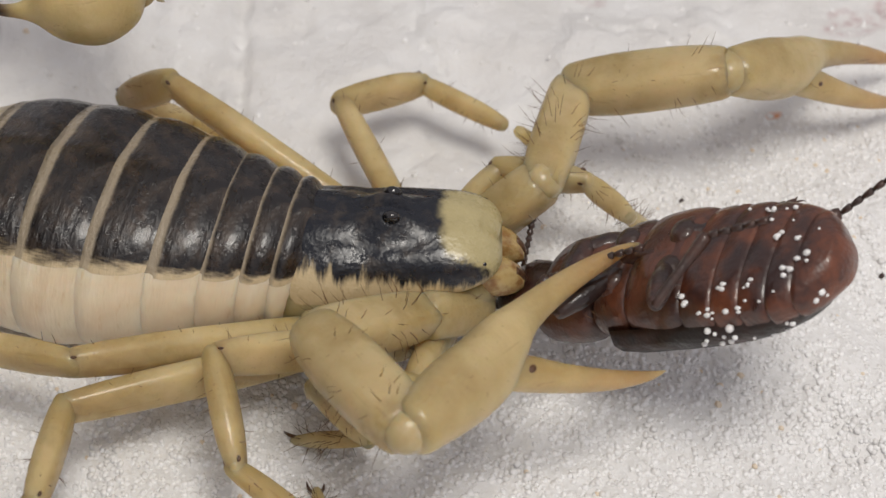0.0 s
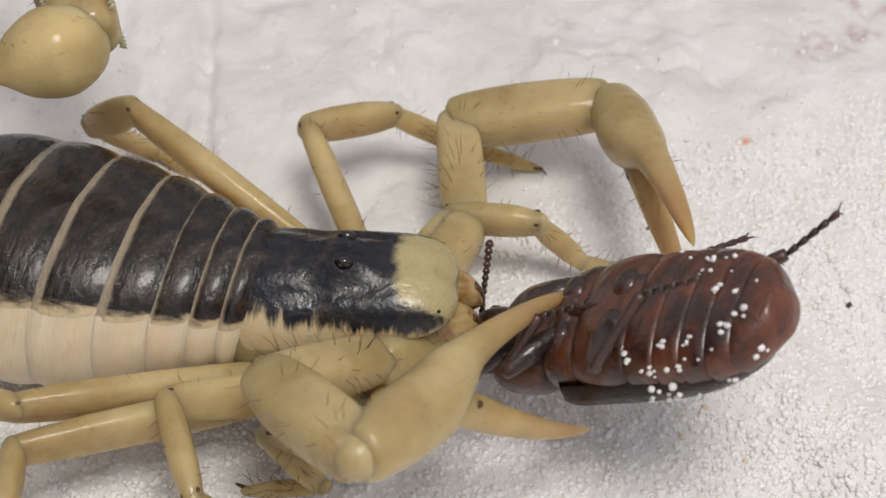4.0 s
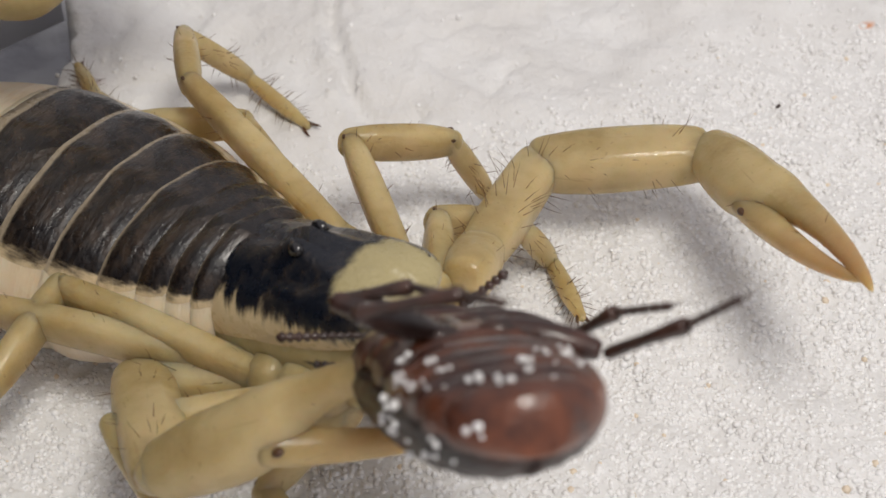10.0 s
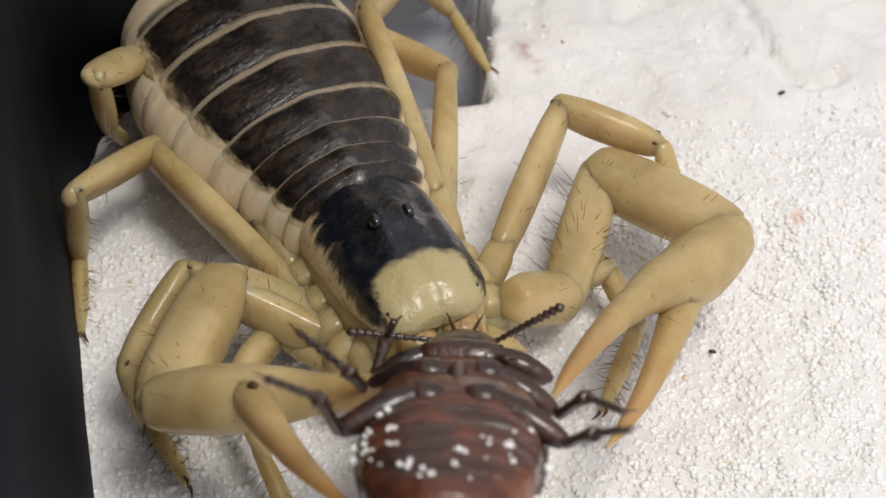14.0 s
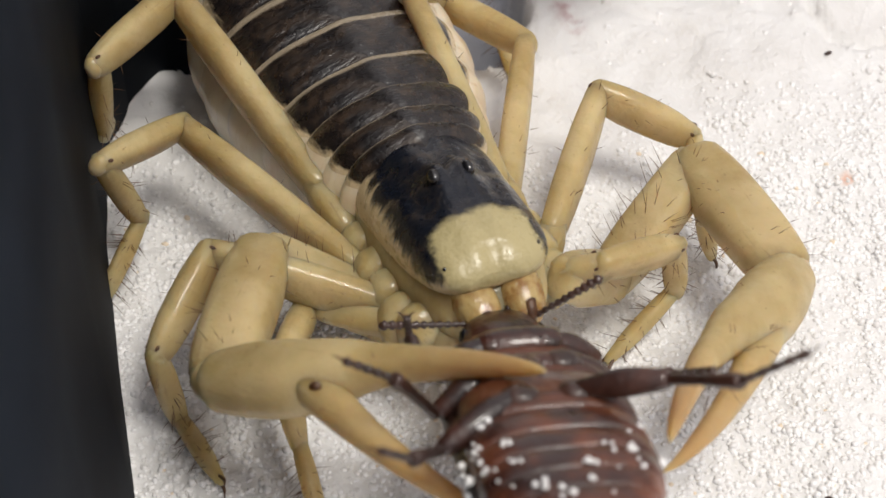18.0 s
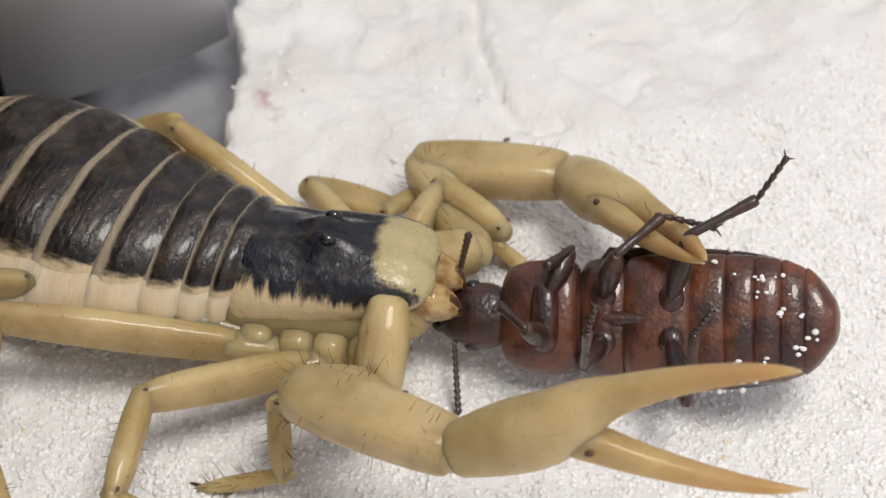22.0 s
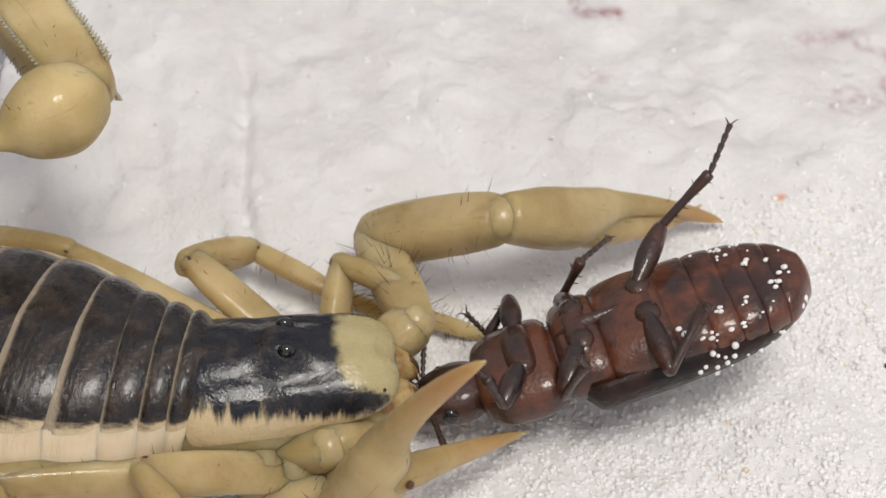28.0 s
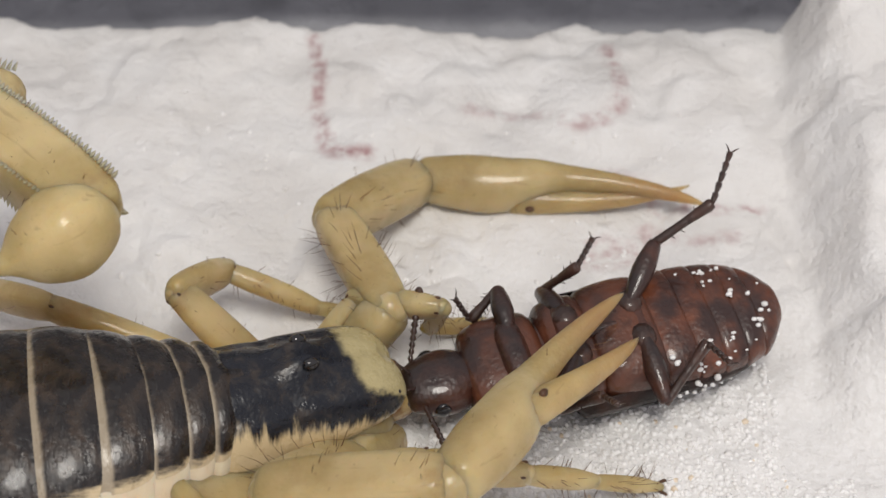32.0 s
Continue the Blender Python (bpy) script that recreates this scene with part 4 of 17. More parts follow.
def motions():
    """What moves: the scorpion with its joints, and its prey."""
    walk(scorpion, [
        (0, mm(3.07, -10.78, 0, 0, 0, -1.7)), (2.5, mm(3.04, -10.83, 0, 0, 0, -2.4)), (3, mm(3.14, -11.06, 0, 0, 0, -3.2)), (3.5, mm(2.82, -11.6, 0, 0, 0, -3)),
        (6, mm(2.61, -12.53, 0, 0, 0, -3.4)), (6.6, mm(2.62, -12.52, 0, 0, 0, -3.3)), (7, mm(1.37, -13.25, 0, 0, 0, -4.2)), (8, mm(0.63, -13.19, 0, 0, 0, -4)),
        (8.4, mm(-2.57, -20.98, 0, 0, 0, -35.7)), (9, mm(-8.03, -24.93, 0, 0, 0, -36.2)), (10.4, mm(-8.06, -24.98, 0, 0, 0, -37.1)),
        (10.8, mm(-16.38, -26.35, 0, 0, 0, -54.8)), (11, mm(-21.08, -21.38, 0, 0, 0, -59.3)), (11.5, mm(-22.97, -24.1, 0, 0, 0, -63.5)),
        (12.6, mm(-22.99, -24.12, 0, 0, 0, -64.6)), (13, mm(-31.12, -23.51, 0, 0, 0, -63.8)), (13.6, mm(-36.34, -23.58, 0, 0, 0, -65.1)),
        (14.5, mm(-37.12, -24.68, 0, 0, 0, -67.3)), (15.5, mm(-37.18, -22.71, 0, 0, 0, -67.7)), (17.5, mm(-36.23, -24.98, 0, 0, 0, -68.7)),
        (19, mm(-34.91, -23.96, 0, 0, 0, -68.5)), (20.1, mm(-34.44, -22.36, 0, 0, 0, -68.6)), (20.6, mm(-31.85, -23.92, 0, 0, 0, -58.2)),
        (21, mm(-28.08, -25.81, 0, 0, 0, -24.9)), (21.5, mm(-24.24, -23.22, 0, 0, 0, -5.8)), (22, mm(-22.13, -23.44, 0, 0, 0, -8.5)),
        (23, mm(-22.45, -25.67, 0, 0, 0, -11.4)), (23.4, mm(-21.5, -23.87, 0, 0, 0, -18.2)), (24.2, mm(-22.07, -24.28, 0, 0, 0, -18.1)),
        (26.5, mm(-13.85, -24.63, 0, 0, 0, 1)), (27, mm(-4.24, -14.18, 0, 0, 0, 10.2)), (28.5, mm(-4.77, -15.04, 0, 0, 0, 5.6)),
        (30.1, mm(-5.54, -16.37, 0, 0, 0, 6.6)), (30.5, mm(-2.93, -11.96, 0, 0, 0, 11)), (31, mm(6.12, -8.4, 0, 0, 0, 17.6)),
        (31.2, mm(14.23, -2.36, 0, 0, 0, 21.3)), (31.6, mm(20.08, -0.7, 0, 0, 0, 28.6)), (32, mm(20.38, 1.88, 0, 0, 0, 25.8)),])
    walk(joint["carapace"], [
        (0, mm(0, 0, 12.64, 0, 5, 0)), (2.5, mm(0, 0, 12.69, 0, 4.5, 0)), (3, mm(0, 0, 12.8, 0, 4.6, 0)), (3.5, mm(0, 0, 12.78, 0, 4.7, 0)),
        (6, mm(0, 0, 12.71, 0, 3.5, 0)), (6.6, mm(0, 0, 12.7, 0, 3.7, 0)), (7, mm(0, 0, 12.78, 0, 4.6, 0)), (8, mm(0, 0, 12.69, 0, 3.3, 0)),
        (8.4, mm(0, 0, 14.32, 0, -18.3, 0)), (9, mm(0, 0, 14.26, 0, -17.4, 0)), (10.4, mm(0, 0, 14.27, 0, -17.5, 0)), (10.8, mm(0, 0, 14.22, 0, -16.6, 0)),
        (11, mm(0, 0, 13.09, 0, -10.7, 0)), (11.5, mm(0, 0, 13.2, 0, -12.6, 0)), (12.6, mm(0, 0, 13.22, 0, -12.3, 0)), (13, mm(0, 0, 13.31, 0, -7.2, 0)),
        (13.6, mm(0, 0, 13.06, 0, -5.5, 0)), (14.5, mm(0, 0, 13.17, 0, -7.7, 0)), (15.5, mm(0, 0, 13.13, 0, -6.9, 0)), (17.5, mm(0, 0, 13.51, 0, -9.3, 0)),
        (19, mm(0, 0, 13.5, 0, -9.1, 0)), (20.1, mm(0, 0, 13.43, 0, -7.3, 0)), (20.6, mm(0, 0, 13.75, 0, -13.1, 0)), (21, mm(0, 0, 13.5, 0, -5.4, 0)),
        (21.5, mm(0, 0, 12.53, 0, 3.6, 0)), (22, mm(0, 0, 12.88, 0, 2.8, 0)), (23, mm(0, 0, 12.81, 0, 1.7, 0)), (23.4, mm(0, 0, 12.74, 0, 3.3, 0)),
        (24.2, mm(0, 0, 12.74, 0, 3.2, 0)), (26.5, mm(0, 0, 12.65, 0, 6.2, 0)), (27, mm(0, 0, 12.62, 0, 10.3, 0)), (28.5, mm(0, 0, 12.78, 0, 7.1, 0)),
        (30.1, mm(0, 0, 12.75, 0, 8, 0)), (30.5, mm(0, 0, 12.62, 0, 10.2, 0)), (31, mm(0, 0, 12.65, 0, 9.8, 0)), (31.2, mm(0, 0, 12.62, 0, 9.2, 0)),
        (31.6, mm(0, 0, 12.28, 0, 16.3, 0)), (32, mm(0, 0, 12.28, 0, 18.8, 0)),])
    walk(joint["seg0"], [
        (0, mm(0, 0, 12.64, 0, 7.9, -9.6)), (2.5, mm(0, 0, 12.69, 0, 7.3, -9.7)), (3, mm(0, 0, 12.8, 0, 7, -9.9)), (3.5, mm(0, 0, 12.78, 0, 7, -10.2)),
        (6, mm(0, 0, 12.71, 0, 7, -12.1)), (6.6, mm(0, 0, 12.7, 0, 7.1, -12)), (7, mm(0, 0, 12.78, 0, 7.1, -10.1)), (8, mm(0, 0, 12.69, 0, 7.3, -12.5)),
        (8.4, mm(0, 0, 14.32, 0, -13.9, -3.3)), (9, mm(0, 0, 14.26, 0, -12.9, -3.4)), (10.4, mm(0, 0, 14.27, 0, -12.9, -3.2)),
        (10.8, mm(0, 0, 14.22, 0, -12.1, -3.3)), (11, mm(0, 0, 13.09, 0, -0.2, 4)), (11.5, mm(0, 0, 13.2, 0, -1.7, 5.1)), (12.6, mm(0, 0, 13.22, 0, -1.7, 5.8)),
        (13, mm(0, 0, 13.31, 0, -0.7, 1.6)), (13.6, mm(0, 0, 13.06, 0, 0.9, 1.5)), (14.5, mm(0, 0, 13.17, 0, -0.5, 1.9)), (15.5, mm(0, 0, 13.13, 0, 0, 1.9)),
        (17.5, mm(0, 0, 13.51, 0, -3.6, 1.7)), (19, mm(0, 0, 13.5, 0, -3.4, 1.6)), (20.1, mm(0, 0, 13.43, 0, -2.2, 1.5)), (20.6, mm(0, 0, 13.75, 0, -7.3, -0.6)),
        (21, mm(0, 0, 13.5, 0, -3.1, -11.5)), (21.5, mm(0, 0, 12.53, 0, 8.5, -10.1)), (22, mm(0, 0, 12.88, 0, 4.7, -11.2)), (23, mm(0, 0, 12.81, 0, 4.4, -12)),
        (23.4, mm(0, 0, 12.74, 0, 5.7, -9.1)), (24.2, mm(0, 0, 12.74, 0, 5.6, -9.1)), (26.5, mm(0, 0, 12.65, 0, 7.6, -9.6)), (27, mm(0, 0, 12.62, 0, 9.1, -13.1)),
        (28.5, mm(0, 0, 12.78, 0, 6.7, -13.1)), (30.1, mm(0, 0, 12.75, 0, 7.1, -13.8)), (30.5, mm(0, 0, 12.62, 0, 9.7, -8.6)), (31, mm(0, 0, 12.65, 0, 8.9, -4.5)),
        (31.2, mm(0, 0, 12.62, 0, 9.3, -6.6)), (31.6, mm(0, 0, 12.28, 0, 14.7, -12.3)), (32, mm(0, 0, 12.28, 0, 16.1, -7.7)),])
    walk(joint["seg1"], [
        (0, mm(-1.45, 0.25, 12.85, 0, 7.9, -9.6)), (2.5, mm(-1.45, 0.25, 12.87, 0, 7.3, -9.7)), (3, mm(-1.45, 0.25, 12.98, 0, 7, -9.9)),
        (3.5, mm(-1.43, 0.26, 12.96, 0, 7, -10.2)), (6, mm(-1.41, 0.3, 12.89, 0, 7, -12.1)), (6.6, mm(-1.41, 0.3, 12.88, 0, 7.1, -12)),
        (7, mm(-1.45, 0.26, 12.96, 0, 7.1, -10.1)), (8, mm(-1.43, 0.32, 12.88, 0, 7.3, -12.5)), (8.4, mm(-1.27, 0.07, 14.01, 0, -13.9, -3.3)),
        (9, mm(-1.28, 0.08, 13.97, 0, -12.9, -3.4)), (10.4, mm(-1.28, 0.07, 13.97, 0, -12.9, -3.2)), (10.8, mm(-1.35, 0.08, 13.94, 0, -12.1, -3.3)),
        (11, mm(-1.5, -0.1, 13.08, 0, -0.2, 4)), (11.5, mm(-1.48, -0.13, 13.16, 0, -1.7, 5.1)), (12.6, mm(-1.48, -0.15, 13.17, 0, -1.7, 5.8)),
        (13, mm(-1.5, -0.04, 13.29, 0, -0.7, 1.6)), (13.6, mm(-1.51, -0.04, 13.08, 0, 0.9, 1.5)), (14.5, mm(-1.49, -0.05, 13.16, 0, -0.5, 1.9)),
        (15.5, mm(-1.5, -0.05, 13.13, 0, 0, 1.9)), (17.5, mm(-1.46, -0.04, 13.41, 0, -3.6, 1.7)), (19, mm(-1.46, -0.04, 13.41, 0, -3.4, 1.6)),
        (20.1, mm(-1.48, -0.04, 13.38, 0, -2.2, 1.5)), (20.6, mm(-1.42, 0.01, 13.57, 0, -7.3, -0.6)), (21, mm(-1.34, 0.27, 13.42, 0, -3.1, -11.5)),
        (21.5, mm(-1.65, 0.29, 12.78, 0, 8.5, -10.1)), (22, mm(-1.44, 0.28, 13, 0, 4.7, -11.2)), (23, mm(-1.43, 0.3, 12.92, 0, 4.4, -12)),
        (23.4, mm(-1.49, 0.24, 12.89, 0, 5.7, -9.1)), (24.2, mm(-1.49, 0.24, 12.89, 0, 5.6, -9.1)), (26.5, mm(-1.42, 0.24, 12.84, 0, 7.6, -9.6)),
        (27, mm(-1.25, 0.29, 12.83, 0, 9.1, -13.1)), (28.5, mm(-1.29, 0.3, 12.94, 0, 6.7, -13.1)), (30.1, mm(-1.27, 0.31, 12.92, 0, 7.1, -13.8)),
        (30.5, mm(-1.29, 0.2, 12.85, 0, 9.7, -8.6)), (31, mm(-1.45, 0.11, 12.88, 0, 8.9, -4.5)), (31.2, mm(-1.48, 0.17, 12.86, 0, 9.3, -6.6)),
        (31.6, mm(-1.31, 0.28, 12.63, 0, 14.7, -12.3)), (32, mm(-1.32, 0.18, 12.66, 0, 16.1, -7.7)),])
    walk(joint["seg2"], [
        (0, mm(-3.45, 0.58, 13.13, 0, 7.8, -9.7)), (2.5, mm(-3.44, 0.59, 13.13, 0, 7.3, -9.8)), (3, mm(-3.44, 0.6, 13.22, 0, 6.9, -9.9)),
        (3.5, mm(-3.39, 0.61, 13.2, 0, 6.9, -10.3)), (6, mm(-3.34, 0.71, 13.13, 0, 6.9, -12.1)), (6.6, mm(-3.34, 0.71, 13.13, 0, 7.1, -12)),
        (7, mm(-3.44, 0.61, 13.21, 0, 7.1, -10.1)), (8, mm(-3.39, 0.75, 13.14, 0, 7.3, -12.5)), (8.4, mm(-3.01, 0.17, 13.58, 0, -13.7, -3.2)),
        (9, mm(-3.05, 0.18, 13.57, 0, -12.8, -3.3)), (10.4, mm(-3.05, 0.17, 13.57, 0, -12.7, -3.1)), (10.8, mm(-3.2, 0.18, 13.54, 0, -11.9, -3.2)),
        (11, mm(-3.57, -0.25, 13.08, 0, -0.2, 4)), (11.5, mm(-3.51, -0.31, 13.1, 0, -1.7, 5.1)), (12.6, mm(-3.51, -0.36, 13.11, 0, -1.6, 5.8)),
        (13, mm(-3.56, -0.1, 13.26, 0, -0.7, 1.6)), (13.6, mm(-3.59, -0.09, 13.12, 0, 0.9, 1.5)), (14.5, mm(-3.54, -0.11, 13.14, 0, -0.5, 1.9)),
        (15.5, mm(-3.56, -0.12, 13.13, 0, 0, 1.9)), (17.5, mm(-3.47, -0.1, 13.29, 0, -3.5, 1.7)), (19, mm(-3.48, -0.1, 13.29, 0, -3.4, 1.7)),
        (20.1, mm(-3.52, -0.09, 13.3, 0, -2.2, 1.5)), (20.6, mm(-3.37, 0.03, 13.32, 0, -7.2, -0.6)), (21, mm(-3.18, 0.65, 13.32, 0, -3, -11.5)),
        (21.5, mm(-3.92, 0.7, 13.13, 0, 8.5, -10.2)), (22, mm(-3.42, 0.68, 13.17, 0, 4.6, -11.3)), (23, mm(-3.4, 0.72, 13.08, 0, 4.4, -12)),
        (23.4, mm(-3.54, 0.57, 13.09, 0, 5.7, -9.1)), (24.2, mm(-3.54, 0.57, 13.1, 0, 5.6, -9.1)), (26.5, mm(-3.36, 0.57, 13.1, 0, 7.5, -9.7)),
        (27, mm(-2.97, 0.69, 13.11, 0, 9, -13.2)), (28.5, mm(-3.06, 0.71, 13.15, 0, 6.7, -13.2)), (30.1, mm(-3.02, 0.74, 13.14, 0, 7, -13.9)),
        (30.5, mm(-3.07, 0.47, 13.16, 0, 9.6, -8.8)), (31, mm(-3.44, 0.27, 13.19, 0, 8.8, -4.6)), (31.2, mm(-3.52, 0.41, 13.2, 0, 9.2, -6.8)),
        (31.6, mm(-3.1, 0.68, 13.11, 0, 14.6, -12.5)), (32, mm(-3.14, 0.42, 13.19, 0, 15.9, -7.8)),])
    walk(joint["seg3"], [
        (0, mm(-5.99, 1.02, 13.48, 0, 6.5, -10.5)), (2.5, mm(-5.99, 1.03, 13.46, 0, 6, -10.5)), (3, mm(-5.97, 1.04, 13.54, 0, 5.5, -10.8)),
        (3.5, mm(-5.89, 1.07, 13.51, 0, 5.5, -11.2)), (6, mm(-5.8, 1.24, 13.43, 0, 5.5, -12.8)), (6.6, mm(-5.8, 1.23, 13.44, 0, 5.7, -12.8)),
        (7, mm(-5.97, 1.06, 13.53, 0, 5.6, -11)), (8, mm(-5.89, 1.31, 13.47, 0, 5.9, -13.2)), (8.4, mm(-5.23, 0.3, 13.04, 0, -10.8, -1.1)),
        (9, mm(-5.29, 0.31, 13.06, 0, -10.1, -1.2)), (10.4, mm(-5.3, 0.29, 13.06, 0, -10.1, -0.9)), (10.8, mm(-5.56, 0.32, 13.04, 0, -9.1, -1.1)),
        (11, mm(-6.2, -0.43, 13.07, 0, 0.3, 4.5)), (11.5, mm(-6.1, -0.54, 13.02, 0, -0.8, 5.9)), (12.6, mm(-6.1, -0.62, 13.04, 0, -0.8, 6.7)),
        (13, mm(-6.19, -0.17, 13.23, 0, -0.3, 2)), (13.6, mm(-6.23, -0.16, 13.16, 0, 1.4, 2.7)), (14.5, mm(-6.14, -0.2, 13.12, 0, 0.2, 3.2)),
        (15.5, mm(-6.19, -0.2, 13.13, 0, 0.6, 3.2)), (17.5, mm(-6.03, -0.18, 13.13, 0, -2.4, 2.6)), (19, mm(-6.04, -0.17, 13.14, 0, -2.2, 2.6)),
        (20.1, mm(-6.11, -0.16, 13.2, 0, -1.4, 2.4)), (20.6, mm(-5.86, 0.06, 13.01, 0, -5, -0.6)), (21, mm(-5.52, 1.12, 13.2, 0, -2.2, -12)),
        (21.5, mm(-6.82, 1.22, 13.57, 0, 7.6, -12.4)), (22, mm(-5.94, 1.18, 13.38, 0, 4.3, -12.9)), (23, mm(-5.91, 1.26, 13.28, 0, 4.3, -13.1)),
        (23.4, mm(-6.16, 0.99, 13.36, 0, 5.3, -9.8)), (24.2, mm(-6.15, 0.99, 13.35, 0, 5.2, -9.8)), (26.5, mm(-5.84, 0.99, 13.43, 0, 6.3, -11.5)),
        (27, mm(-5.17, 1.21, 13.47, 0, 7.1, -16.4)), (28.5, mm(-5.32, 1.24, 13.42, 0, 5.2, -14.8)), (30.1, mm(-5.24, 1.29, 13.42, 0, 5.4, -15.7)),
        (30.5, mm(-5.33, 0.82, 13.54, 0, 7.3, -11.4)), (31, mm(-5.97, 0.47, 13.58, 0, 6.9, -7.3)), (31.2, mm(-6.12, 0.72, 13.62, 0, 7.2, -9.2)),
        (31.6, mm(-5.38, 1.18, 13.72, 0, 11.1, -17)), (32, mm(-5.46, 0.74, 13.85, 0, 12, -9.6)),])
    walk(joint["seg4"], [
        (0, mm(-9.51, 1.67, 13.89, 0, 3.6, -12.3)), (2.5, mm(-9.5, 1.68, 13.84, 0, 3.4, -12.1)), (3, mm(-9.46, 1.71, 13.88, 0, 2.6, -12.7)),
        (3.5, mm(-9.34, 1.75, 13.84, 0, 2.5, -13.2)), (6, mm(-9.2, 2.02, 13.77, 0, 2.7, -14.4)), (6.6, mm(-9.21, 2.01, 13.79, 0, 2.7, -14.4)),
        (7, mm(-9.45, 1.74, 13.88, 0, 2.5, -13)), (8, mm(-9.33, 2.11, 13.83, 0, 2.9, -14.6)), (8.4, mm(-8.34, 0.36, 12.44, 0, -4.9, 3.2)),
        (9, mm(-8.44, 0.38, 12.5, 0, -4.5, 3)), (10.4, mm(-8.45, 0.34, 12.5, 0, -4.6, 3.6)), (10.8, mm(-8.85, 0.38, 12.51, 0, -3.2, 3.2)),
        (11, mm(-9.81, -0.72, 13.09, 0, 1.6, 5.7)), (11.5, mm(-9.66, -0.91, 12.97, 0, 1, 7.6)), (12.6, mm(-9.65, -1.04, 12.99, 0, 0.9, 8.6)),
        (13, mm(-9.79, -0.29, 13.21, 0, 0.6, 2.8)), (13.6, mm(-9.87, -0.33, 13.24, 0, 2.4, 5.3)), (14.5, mm(-9.73, -0.41, 13.13, 0, 1.7, 6)),
        (15.5, mm(-9.79, -0.41, 13.17, 0, 1.9, 6)), (17.5, mm(-9.56, -0.34, 12.98, 0, 0.1, 4.6)), (19, mm(-9.57, -0.33, 13, 0, 0.1, 4.6)),
        (20.1, mm(-9.67, -0.31, 13.11, 0, 0.4, 4.3)), (20.6, mm(-9.3, 0.1, 12.7, 0, -0.6, -0.6)), (21, mm(-8.78, 1.81, 13.07, 0, -0.5, -13)),
        (21.5, mm(-10.7, 2.07, 14.1, 0, 5.7, -17.2)), (22, mm(-9.4, 1.97, 13.64, 0, 3.5, -16.2)), (23, mm(-9.39, 2.06, 13.55, 0, 4.1, -15.2)),
        (23.4, mm(-9.77, 1.61, 13.7, 0, 4.5, -11.3)), (24.2, mm(-9.75, 1.61, 13.69, 0, 4.4, -11.3)), (26.5, mm(-9.26, 1.69, 13.82, 0, 3.8, -15.4)),
        (27, mm(-8.2, 2.1, 13.86, 0, 3.1, -22.6)), (28.5, mm(-8.46, 2.07, 13.72, 0, 2.2, -18)), (30.1, mm(-8.34, 2.16, 13.73, 0, 2.2, -19.1)),
        (30.5, mm(-8.47, 1.45, 13.95, 0, 2.7, -16.6)), (31, mm(-9.42, 0.92, 14.01, 0, 2.8, -13.3)), (31.2, mm(-9.65, 1.29, 14.07, 0, 2.8, -14.5)),
        (31.6, mm(-8.44, 2.12, 14.35, 0, 3.3, -26.7)), (32, mm(-8.67, 1.28, 14.54, 0, 3.7, -13.3)),])
